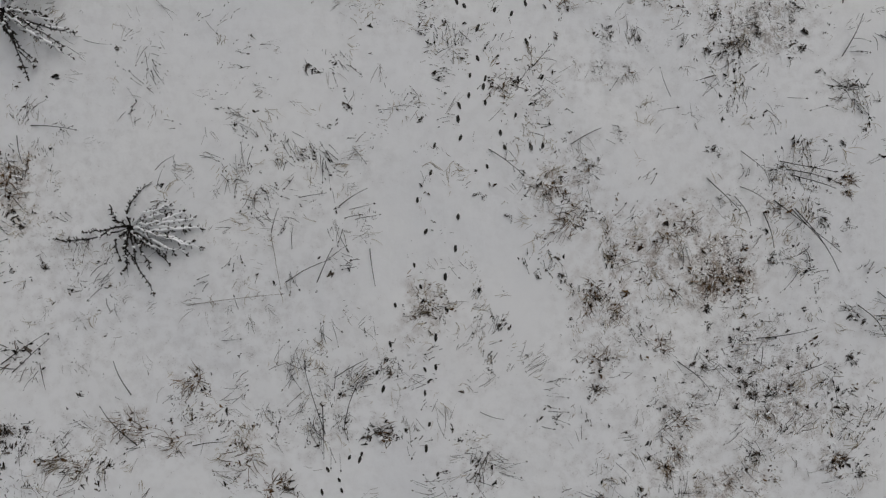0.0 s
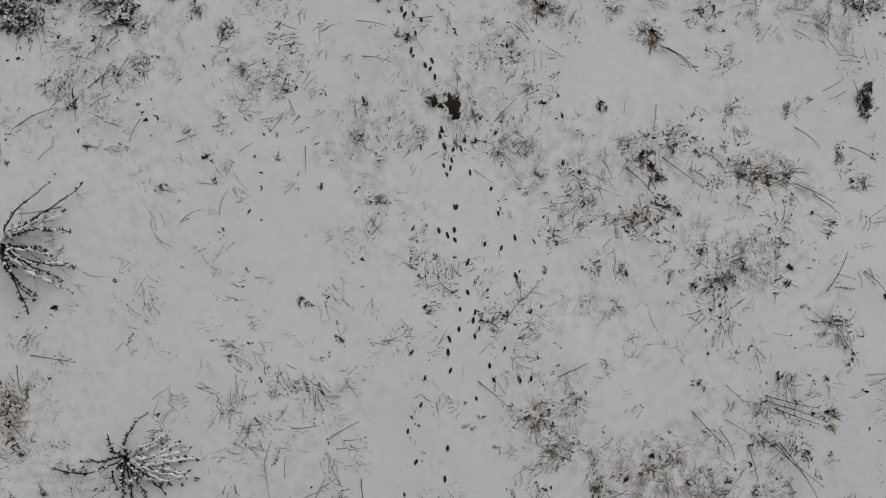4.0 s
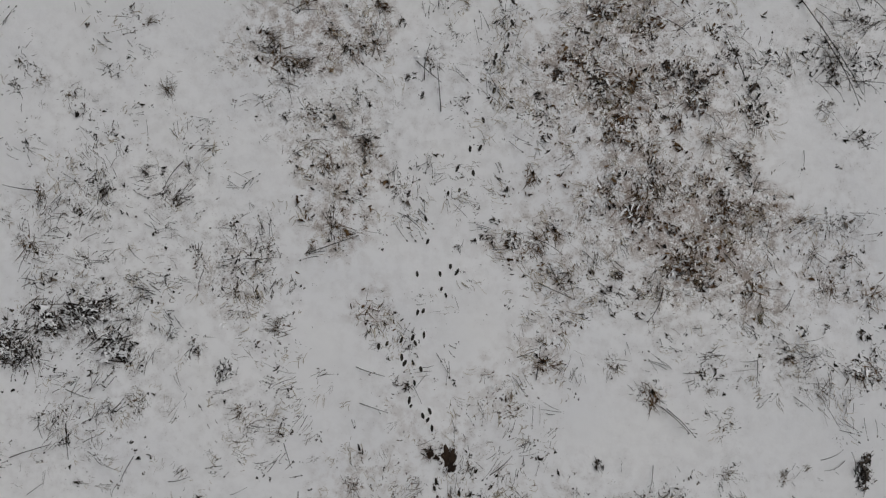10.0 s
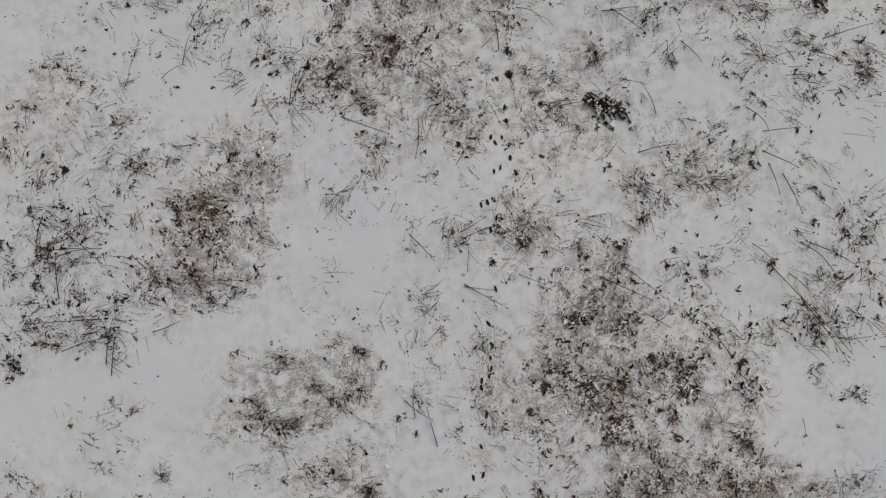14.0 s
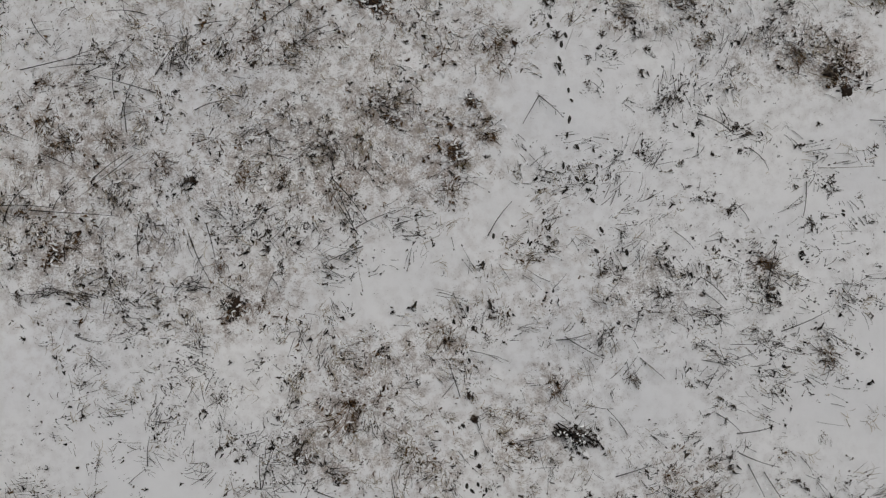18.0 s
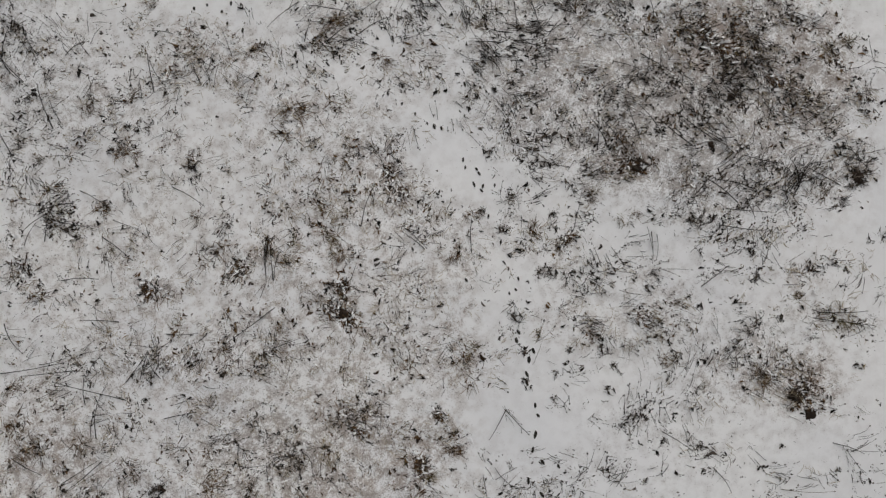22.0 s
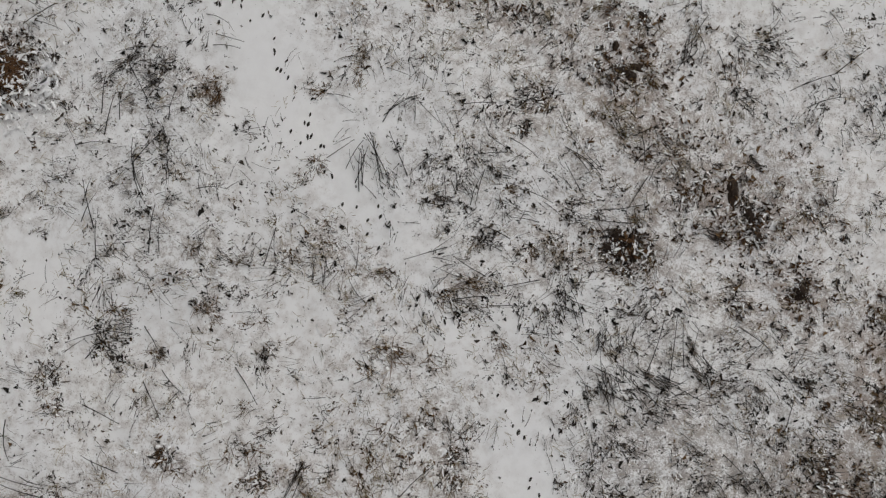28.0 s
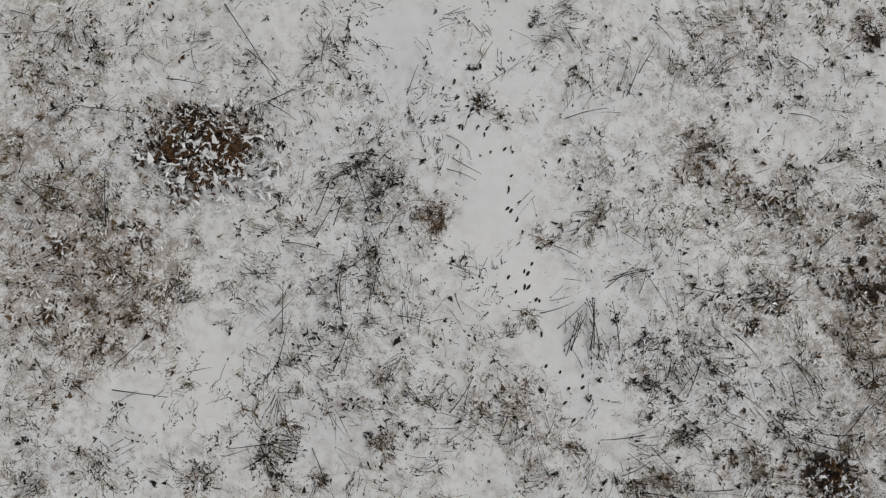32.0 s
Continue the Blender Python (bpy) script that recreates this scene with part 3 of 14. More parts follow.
patch(5.11, 30.66, 0.73, 0.63, -1, 0.40, "b")
patch(5.74, 30.01, 0.63, 0.41, -21, 0.60, "r")
patch(5.65, 30.11, 0.27, 0.27, -1, 0.80, "r")
patch(6.01, 30.19, 0.54, 0.36, -11, 0.60, "o")
patch(6.39, 31.11, 0.54, 0.54, -1, 0.60, "b")
patch(6.39, 30.92, 0.36, 0.45, -1, 0.55, "r")
patch(7.57, 30.73, 0.36, 0.45, -31, 0.65, "r")
patch(7.21, 31.46, 0.73, 0.54, -1, 0.50, "b")
patch(8.49, 30.99, 0.82, 0.54, -1, 0.55, "b")
patch(8.47, 29.94, 0.32, 0.36, -1, 0.70, "r")
patch(7.74, 29.72, 0.73, 0.54, -1, 0.55, "b")
patch(8.83, 29.80, 0.82, 0.73, -1, 0.45, "b")
patch(9.73, 29.43, 0.54, 0.54, -1, 0.50, "b")
patch(10.36, 28.96, 0.73, 1.00, -11, 0.70, "b")
patch(10.36, 28.87, 0.54, 0.91, -11, 0.60, "r")
patch(10.26, 28.60, 0.54, 0.91, -1, 0.45, "o")
patch(9.80, 28.06, 0.82, 0.54, -1, 0.60, "b")
patch(9.61, 27.88, 0.63, 0.45, -1, 0.50, "o")
patch(10.60, 31.52, 0.54, 0.54, -1, 0.45, "b")
patch(11.04, 30.88, 0.63, 0.54, -1, 0.50, "g")
patch(10.76, 30.42, 0.54, 0.36, -1, 0.45, "d")
patch(11.28, 29.14, 0.54, 0.91, -1, 0.55, "b")
patch(10.84, 29.87, 0.82, 0.45, -1, 0.45, "g")
patch(5.90, 28.65, 1.00, 0.73, -21, 0.62, "g")
patch(6.71, 28.28, 1.18, 1.00, -11, 0.65, "g")
patch(5.98, 27.74, 0.91, 0.63, -1, 0.65, "g")
patch(7.72, 28.45, 1.00, 0.73, -1, 0.60, "g")
patch(8.72, 28.62, 0.73, 0.45, -1, 0.52, "d")
patch(5.97, 27.01, 0.91, 0.54, -1, 0.65, "g")
patch(6.32, 26.29, 1.00, 0.45, -21, 0.70, "g")
patch(6.42, 26.47, 0.73, 0.36, -21, 0.45, "d")
patch(7.68, 26.27, 0.82, 0.63, -1, 0.62, "g")
patch(7.49, 25.55, 0.54, 0.45, -21, 0.62, "b")
patch(7.53, 25.51, 0.20, 0.25, -1, 0.85, "r")
patch(8.67, 25.72, 1.18, 0.73, -31, 0.55, "g")
patch(8.41, 26.45, 1.00, 0.54, -1, 0.55, "d")
patch(9.32, 26.98, 0.82, 0.54, -21, 0.75, "b")
patch(9.42, 26.98, 0.54, 0.54, -31, 0.60, "r")
patch(10.25, 27.69, 0.73, 0.45, -1, 0.65, "b")
patch(10.31, 26.24, 0.63, 0.73, -21, 0.70, "b")
patch(9.68, 26.43, 0.73, 0.45, -1, 0.60, "d")
patch(11.05, 26.96, 0.54, 1.00, -1, 0.60, "b")
patch(11.22, 26.42, 0.36, 0.54, -1, 0.50, "r")
patch(9.01, 24.82, 1.09, 0.45, -21, 0.50, "g")
patch(9.38, 25.08, 0.91, 0.54, -1, 0.42, "g")
patch(10.66, 25.52, 0.91, 0.54, -1, 0.45, "b")
patch(11.18, 24.43, 0.45, 0.45, -1, 0.55, "d")
patch(10.09, 24.36, 1.00, 0.36, -1, 0.32, "g")
patch(8.28, 24.47, 0.82, 0.36, -1, 0.40, "d")
patch(5.40, 24.95, 0.73, 0.54, -1, 0.38, "g")
patch(6.03, 24.40, 0.54, 0.36, -1, 0.42, "b")
patch(5.57, 24.23, 0.54, 0.27, -1, 0.42, "d")
patch(6.85, 25.29, 0.27, 0.27, -1, 0.50, "b")
clear(-0.07, 31.63, 0.54, 0.73, -16)
clear(0.74, 30.80, 0.36, 0.45, -21)
clear(1.54, 27.97, 0.45, 0.36, -1)
clear(2.27, 28.32, 0.36, 0.36, -31)
clear(2.90, 28.41, 0.36, 0.27, -31)
clear(3.99, 28.67, 0.45, 0.27, -11)
clear(4.52, 26.94, 0.54, 0.82, -21)
clear(4.97, 26.21, 0.36, 0.63, -21)
clear(5.09, 29.11, 0.20, 0.20, -1)
clear(6.13, 25.39, 0.54, 0.36, -21)
clear(5.03, 24.41, 0.63, 0.36, -1)
clear(-1.72, 25.93, 0.36, 0.27, -1)
clear(0.27, 26.80, 0.45, 0.27, -1)
clear(7.54, 28.72, 0.36, 0.18, -1)
clear(7.02, 24.48, 0.45, 0.27, -1)
clear(-2.44, 29.01, 0.27, 0.27, -1)
clear(6.03, 31.75, 0.36, 0.18, -1)
# stretch six
patch(-0.67, 30.94, 6.99, 3.90, 23, 0.36, "g")
patch(-6.82, 31.74, 1.22, 0.57, 3, 0.32, "g")
patch(-6.81, 29.95, 0.57, 0.49, 23, 0.50, "b")
patch(-6.64, 30.74, 0.49, 0.41, 23, 0.50, "b")
patch(-5.40, 32.35, 1.38, 0.57, 3, 0.28, "g")
patch(-4.60, 31.16, 0.49, 0.41, 3, 0.85, "r")
patch(-4.81, 30.62, 0.41, 0.33, 23, 0.75, "r")
patch(-4.20, 31.24, 0.49, 0.41, 23, 0.60, "r")
patch(-4.69, 30.94, 0.89, 0.73, 3, 0.60, "b")
patch(-4.36, 30.19, 0.65, 0.33, 23, 0.40, "b")
patch(-3.33, 31.07, 0.24, 0.16, 23, 0.50, "r")
patch(-6.02, 29.76, 0.89, 0.49, 3, 0.45, "o")
patch(-6.10, 29.55, 0.73, 0.49, 23, 0.45, "b")
patch(-5.98, 28.89, 1.14, 0.49, 23, 0.75, "b")
patch(-4.93, 28.90, 1.38, 0.49, 23, 0.70, "b")
patch(-5.76, 28.02, 0.89, 0.57, 23, 0.70, "b")
patch(-5.58, 28.01, 0.57, 0.41, 23, 0.60, "r")
patch(-4.25, 28.57, 0.89, 0.57, 23, 0.62, "b")
patch(-5.47, 28.93, 0.89, 0.49, 23, 0.50, "r")
patch(-4.65, 27.88, 0.89, 0.41, 23, 0.50, "b")
patch(-5.18, 27.31, 1.06, 0.41, 23, 0.42, "b")
patch(-4.83, 27.12, 0.33, 0.33, 23, 0.35, "r")
patch(-4.91, 26.14, 0.89, 0.49, 23, 0.40, "g")
patch(-4.86, 25.65, 0.65, 0.41, 23, 0.62, "g")
patch(-3.94, 26.12, 0.57, 0.41, 23, 0.50, "g")
patch(-4.00, 27.03, 0.33, 0.49, 23, 0.40, "d")
patch(-3.21, 27.79, 0.24, 0.33, 23, 0.40, "g")
patch(-2.73, 26.71, 0.57, 0.41, 23, 0.55, "g")
patch(-3.50, 26.30, 0.65, 0.41, 23, 0.42, "g")
patch(-3.46, 32.82, 0.49, 0.41, 3, 0.42, "d")
patch(-2.62, 32.54, 0.49, 0.49, 23, 0.50, "g")
patch(-2.25, 32.07, 0.65, 0.41, 23, 0.48, "g")
patch(-1.59, 31.36, 0.49, 0.73, 23, 0.42, "d")
patch(-2.85, 31.00, 0.73, 0.49, 23, 0.30, "g")
patch(-2.13, 30.96, 0.13, 0.13, 23, 0.70, "o")
patch(-2.93, 29.56, 0.57, 0.49, 23, 0.45, "g")
patch(-1.98, 29.79, 0.41, 0.65, 23, 0.38, "d")
patch(-1.93, 28.67, 0.89, 0.41, 23, 0.38, "g")
patch(-0.80, 28.88, 0.49, 0.49, 23, 0.42, "b")
patch(-0.56, 28.12, 0.49, 0.41, 23, 0.50, "b")
patch(-0.28, 28.07, 0.24, 0.33, 23, 0.40, "o")
patch(-1.54, 27.97, 0.89, 0.49, 23, 0.32, "g")
patch(-1.05, 27.23, 0.57, 0.33, 23, 0.55, "b")
patch(-0.02, 28.69, 0.65, 0.65, 23, 0.38, "g")
patch(-1.04, 31.32, 0.49, 0.41, 23, 0.52, "b")
patch(0.31, 27.71, 0.57, 0.33, 23, 0.35, "b")
patch(-2.17, 27.20, 0.65, 0.49, 23, 0.25, "g")
patch(-0.47, 34.45, 0.41, 0.49, 3, 0.55, "d")
patch(0.12, 34.52, 0.41, 0.41, 23, 0.42, "g")
patch(1.46, 35.46, 0.73, 0.49, 3, 0.50, "g")
patch(2.23, 35.79, 0.49, 0.57, 23, 0.60, "b")
patch(2.52, 35.27, 0.57, 0.33, 23, 0.50, "g")
patch(1.74, 34.75, 0.57, 0.33, 23, 0.40, "g")
patch(3.80, 36.37, 0.49, 0.49, 23, 0.70, "b")
patch(3.99, 36.35, 0.33, 0.41, 23, 0.60, "r")
patch(3.91, 35.40, 0.33, 0.41, 23, 0.35, "d")
patch(2.25, 33.70, 0.65, 0.57, 3, 0.60, "b")
patch(2.35, 33.66, 0.33, 0.33, 23, 0.40, "r")
patch(3.27, 33.59, 0.57, 0.49, 23, 0.55, "b")
patch(3.44, 33.39, 0.33, 0.24, 23, 0.50, "r")
patch(4.49, 34.83, 0.41, 0.49, 23, 0.48, "b")
patch(3.99, 33.81, 0.73, 0.49, 3, 0.45, "d")
patch(3.03, 32.86, 0.81, 0.41, 23, 0.48, "b")
patch(3.86, 33.22, 0.65, 0.33, 23, 0.45, "b")
patch(4.64, 33.72, 0.49, 0.57, 23, 0.50, "b")
patch(4.92, 33.48, 0.33, 0.33, 23, 0.50, "o")
patch(1.43, 32.64, 0.89, 0.65, 3, 0.30, "g")
patch(1.03, 32.74, 0.49, 0.49, 23, 0.35, "b")
patch(0.29, 33.23, 0.89, 0.57, 23, 0.22, "g")
patch(-0.77, 33.23, 0.57, 0.33, -7, 0.38, "b")
patch(1.78, 32.43, 0.49, 0.33, 23, 0.40, "g")
patch(-0.84, 32.75, 0.57, 0.49, 23, 0.28, "g")
patch(0.59, 31.66, 0.41, 0.24, 23, 0.42, "b")
patch(1.34, 31.98, 0.73, 0.24, 23, 0.35, "g")
patch(0.57, 30.42, 0.57, 0.41, 23, 0.35, "b")
patch(1.08, 29.41, 0.89, 0.49, 23, 0.38, "b")
patch(1.07, 29.84, 0.65, 0.49, 23, 0.30, "b")
patch(0.72, 29.00, 0.65, 0.41, 3, 0.38, "b")
patch(1.92, 28.64, 0.73, 0.41, 23, 0.40, "b")
patch(2.86, 30.85, 0.89, 0.49, 3, 0.60, "g")
patch(3.45, 30.92, 0.49, 0.49, 3, 0.65, "d")
patch(2.53, 30.80, 0.41, 0.24, 23, 0.50, "d")
patch(2.89, 30.34, 0.57, 0.33, 23, 0.55, "b")
patch(3.67, 30.58, 0.57, 0.33, 23, 0.42, "g")
patch(2.83, 29.62, 0.65, 0.49, 23, 0.40, "g")
patch(3.64, 29.78, 0.98, 0.57, 3, 0.52, "g")
patch(3.40, 29.08, 0.89, 0.41, 23, 0.52, "g")
patch(4.67, 30.04, 0.57, 0.49, 23, 0.55, "b")
patch(4.68, 29.79, 0.33, 0.24, 23, 0.40, "r")
patch(4.05, 32.05, 0.49, 0.49, -7, 0.65, "b")
patch(4.00, 32.20, 0.33, 0.41, -7, 0.50, "r")
patch(3.58, 31.68, 0.73, 0.41, 23, 0.50, "g")
patch(3.62, 32.04, 0.57, 0.49, 23, 0.38, "g")
patch(4.47, 32.58, 0.57, 0.49, 23, 0.55, "d")
patch(5.18, 32.79, 0.41, 0.41, 23, 0.70, "r")
patch(5.16, 32.16, 0.65, 0.49, 23, 0.62, "b")
patch(5.22, 32.01, 0.57, 0.24, 23, 0.45, "o")
patch(5.34, 31.71, 0.49, 0.41, 23, 0.60, "b")
patch(4.64, 31.24, 0.73, 0.49, 3, 0.52, "g")
patch(5.49, 31.08, 0.65, 0.49, 23, 0.50, "b")
patch(4.83, 30.54, 0.65, 0.41, 3, 0.42, "d")
patch(5.34, 30.58, 0.89, 0.33, 13, 0.52, "g")
patch(5.63, 30.27, 0.49, 0.24, -7, 0.95, "r")
patch(5.77, 30.15, 0.49, 0.28, -7, 0.90, "r")
patch(5.57, 29.98, 0.49, 0.41, 3, 0.65, "b")
patch(5.93, 31.08, 0.33, 0.57, 23, 0.48, "b")
patch(3.69, 32.52, 0.65, 0.41, 23, 0.38, "g")
patch(3.12, 32.19, 0.49, 0.33, 23, 0.35, "g")
clear(-1.08, 34.19, 0.41, 0.49, 13)
clear(-0.63, 33.75, 0.33, 0.24, 23)
clear(-0.25, 31.75, 0.49, 0.41, 13)
clear(-3.03, 31.82, 0.41, 0.41, 23)
clear(-3.05, 33.53, 0.49, 0.33, 13)
clear(-3.36, 28.33, 0.41, 0.33, 23)
clear(-3.77, 27.47, 0.65, 0.33, 33)
clear(-2.76, 27.55, 0.33, 0.24, 23)
clear(-2.64, 28.89, 0.41, 0.33, 23)
clear(2.66, 34.69, 0.33, 0.33, 3)
clear(3.53, 34.52, 0.41, 0.49, 3)
clear(3.20, 35.83, 0.24, 0.49, 23)
clear(-0.77, 28.20, 0.33, 0.24, 23)
clear(2.26, 29.73, 0.41, 0.33, 3)
clear(2.53, 28.63, 0.33, 0.24, 23)
clear(0.13, 30.41, 0.33, 0.49, 23)
clear(1.10, 28.30, 0.49, 0.49, 23)
clear(1.41, 30.51, 0.24, 0.49, 3)
clear(-5.01, 31.88, 0.33, 0.24, 23)
clear(-6.26, 30.10, 0.33, 0.24, 23)
clear(-4.59, 26.79, 0.33, 0.24, 23)
patch(-6.01, 7.91, 0.82, 0.36, 29, 0.50, "d")
patch(-6.70, 7.50, 0.41, 0.36, 4, 0.50, "d")
patch(-5.14, 7.72, 0.46, 0.36, 4, 0.40, "d")
patch(4.52, 9.57, 1.82, 1.00, 4, 0.30, "b")
patch(4.30, 10.20, 1.18, 0.82, 4, 0.40, "r")
# stretch seven
patch(6.10, 32.64, 4.14, 2.24, 10, 0.28, "g")
patch(4.61, 33.54, 0.60, 0.35, 10, 0.50, "b")
patch(5.38, 33.23, 0.43, 0.52, 10, 0.55, "b")
patch(5.36, 32.77, 0.52, 0.35, 10, 0.50, "o")
patch(4.85, 32.14, 0.69, 0.43, 0, 0.50, "b")
patch(5.12, 32.10, 0.52, 0.26, 10, 0.40, "o")
patch(4.05, 32.17, 0.52, 0.35, -20, 0.40, "b")
patch(3.68, 32.73, 0.43, 0.35, 10, 0.40, "o")
patch(4.22, 33.19, 0.52, 0.52, 10, 0.35, "b")
patch(6.38, 33.59, 0.78, 0.52, 10, 0.35, "g")
patch(7.45, 33.61, 0.78, 0.35, 10, 0.50, "d")
patch(7.45, 33.07, 0.78, 0.43, 10, 0.42, "g")
patch(8.27, 32.95, 0.52, 0.35, 10, 0.40, "g")
patch(9.06, 33.00, 0.35, 0.52, 10, 0.50, "d")
patch(9.04, 32.55, 0.52, 0.35, 10, 0.40, "d")
patch(7.86, 32.16, 0.69, 0.52, 10, 0.45, "b")
patch(7.40, 31.72, 0.35, 0.26, 10, 0.50, "d")
patch(6.61, 31.13, 0.69, 0.52, 0, 0.50, "b")
patch(7.50, 31.11, 0.52, 0.52, -20, 0.50, "r")
patch(7.56, 30.77, 0.43, 0.43, 10, 0.50, "b")
patch(8.47, 31.11, 0.78, 0.52, 10, 0.50, "b")
patch(8.40, 31.01, 0.43, 0.35, 10, 0.40, "o")
patch(8.92, 31.64, 0.52, 0.43, 10, 0.35, "b")
patch(7.58, 30.60, 0.43, 0.22, 10, 0.50, "r")
patch(6.08, 31.65, 0.52, 0.43, 10, 0.38, "b")
patch(5.65, 30.07, 0.52, 0.26, 10, 0.50, "r")
patch(7.58, 29.54, 0.69, 0.43, -10, 0.50, "b")
patch(8.39, 29.95, 0.35, 0.35, 10, 0.60, "r")
patch(8.66, 29.39, 0.43, 0.43, 10, 0.50, "r")
patch(9.57, 29.73, 0.35, 0.52, 10, 0.40, "r")
patch(9.72, 28.27, 0.52, 0.69, 10, 0.60, "b")
patch(9.34, 27.34, 0.69, 0.43, 10, 0.50, "b")
patch(8.73, 28.44, 0.60, 0.43, -20, 0.40, "g")
patch(9.77, 29.06, 0.26, 0.52, 10, 0.50, "b")
patch(3.59, 31.73, 0.78, 0.52, 10, 0.28, "b")
clear(8.07, 34.17, 0.60, 0.52, 10)
clear(6.35, 32.69, 0.35, 0.35, 10)
clear(8.94, 33.79, 0.35, 0.35, 10)
clear(9.51, 27.89, 0.35, 0.26, 10)
# stretch eight
patch(-3.46, 23.91, 1.46, 0.55, -14, 0.55, "b")
patch(-4.26, 24.11, 0.46, 0.46, -14, 0.50, "b")
patch(-2.48, 23.66, 0.55, 0.27, -34, 0.50, "b")
patch(-4.13, 23.50, 0.82, 0.37, -14, 0.42, "b")
patch(-4.01, 22.81, 1.10, 0.37, -24, 0.45, "g")
patch(-2.72, 22.67, 0.55, 0.27, -14, 0.50, "g")
patch(-3.85, 22.29, 0.55, 0.46, -14, 0.50, "b")
patch(-4.45, 22.54, 0.55, 0.46, -14, 0.42, "g")
patch(-2.79, 22.02, 1.10, 0.55, -34, 0.42, "g")
patch(-1.70, 22.60, 0.46, 0.55, -14, 0.35, "g")
patch(-3.98, 21.38, 0.73, 0.46, -14, 0.35, "b")
patch(-2.18, 21.02, 1.28, 0.64, -14, 0.38, "g")
patch(-1.16, 20.57, 0.64, 0.55, -14, 0.50, "b")
patch(-0.63, 22.33, 0.46, 0.55, -34, 0.50, "b")
patch(0.66, 22.19, 1.01, 0.82, -14, 0.42, "b")
patch(1.93, 22.73, 0.73, 0.46, -14, 0.50, "b")
patch(1.58, 22.06, 0.82, 0.46, -14, 0.38, "b")
patch(0.88, 21.19, 0.55, 0.37, -14, 0.35, "b")
patch(0.24, 22.78, 0.64, 0.55, -14, 0.35, "g")
patch(-0.47, 21.44, 0.73, 0.64, -14, 0.25, "d")
patch(-3.33, 20.55, 1.19, 0.37, -14, 0.38, "g")
clear(-3.48, 23.05, 0.46, 0.32, -14)
clear(-1.23, 23.72, 0.55, 0.27, -14)
clear(-1.48, 23.12, 0.37, 0.27, -14)
clear(-4.93, 21.34, 0.46, 0.27, -14)
patch(-6.3, -4.2, 0.9, 0.8, 20, 0.09, "g")
patch(-4.9, -4.2, 0.9, 0.8, 20, 0.12, "g")
patch(-3.5, -4.2, 0.9, 0.8, 20, 0.15, "g")
patch(-2.1, -4.2, 0.9, 0.8, 20, 0.12, "g")
patch(0.7, -4.2, 0.9, 0.8, 20, 0.10, "g")
patch(2.1, -4.2, 0.9, 0.8, 20, 0.21, "g")
patch(3.5, -4.2, 0.9, 0.8, 20, 0.23, "g")
patch(4.9, -4.2, 0.9, 0.8, 20, 0.20, "g")
patch(6.3, -4.2, 0.9, 0.8, 20, 0.16, "g")
patch(-6.3, -2.8, 0.9, 0.8, 20, 0.12, "g")
patch(-4.9, -2.8, 0.9, 0.8, 20, 0.14, "g")
patch(-3.5, -2.8, 0.9, 0.8, 20, 0.13, "g")
patch(-2.1, -2.8, 0.9, 0.8, 20, 0.07, "g")
patch(0.7, -2.8, 0.9, 0.8, 20, 0.08, "g")
patch(2.1, -2.8, 0.9, 0.8, 20, 0.19, "g")
patch(3.5, -2.8, 0.9, 0.8, 20, 0.22, "g")
patch(4.9, -2.8, 0.9, 0.8, 20, 0.21, "g")
patch(6.3, -2.8, 0.9, 0.8, 20, 0.17, "g")
patch(-6.3, -1.4, 0.9, 0.8, 20, 0.15, "g")
patch(-4.9, -1.4, 0.9, 0.8, 20, 0.16, "g")
patch(-3.5, -1.4, 0.9, 0.8, 20, 0.09, "g")
thinner(-0.7, -1.4, 0.9, 0.8, 20, 0.92)
patch(2.1, -1.4, 0.9, 0.8, 20, 0.13, "g")
patch(3.5, -1.4, 0.9, 0.8, 20, 0.17, "g")
patch(4.9, -1.4, 0.9, 0.8, 20, 0.17, "g")
patch(6.3, -1.4, 0.9, 0.8, 20, 0.16, "g")
patch(-6.3, 0.0, 0.9, 0.8, 20, 0.15, "g")
patch(-4.9, 0.0, 0.9, 0.8, 20, 0.12, "g")
patch(3.5, 0.0, 0.9, 0.8, 20, 0.10, "g")
patch(4.9, 0.0, 0.9, 0.8, 20, 0.10, "g")
patch(6.3, 0.0, 0.9, 0.8, 20, 0.11, "g")
patch(-6.3, 1.4, 0.9, 0.8, 20, 0.15, "g")
patch(-4.9, 1.4, 0.9, 0.8, 20, 0.08, "g")
patch(3.5, 1.4, 0.9, 0.8, 20, 0.09, "g")
patch(4.9, 1.4, 0.9, 0.8, 20, 0.09, "g")
patch(6.3, 1.4, 0.9, 0.8, 20, 0.08, "g")
patch(-6.3, 2.8, 0.9, 0.8, 20, 0.18, "g")
patch(-4.9, 2.8, 0.9, 0.8, 20, 0.11, "g")
patch(2.1, 2.8, 0.9, 0.8, 20, 0.09, "g")
patch(3.5, 2.8, 0.9, 0.8, 20, 0.13, "g")
patch(4.9, 2.8, 0.9, 0.8, 20, 0.11, "g")
patch(6.3, 2.8, 0.9, 0.8, 20, 0.10, "g")
patch(-6.3, 4.2, 0.9, 0.8, 20, 0.21, "g")
patch(-4.9, 4.2, 0.9, 0.8, 20, 0.14, "g")
patch(-3.5, 4.2, 0.9, 0.8, 20, 0.08, "g")
patch(-0.7, 4.2, 0.9, 0.8, 20, 0.07, "g")
patch(4.9, 4.2, 0.9, 0.8, 20, 0.10, "g")
patch(6.3, 4.2, 0.9, 0.8, 20, 0.12, "g")
patch(-6.3, 5.6, 0.9, 0.8, 20, 0.11, "g")
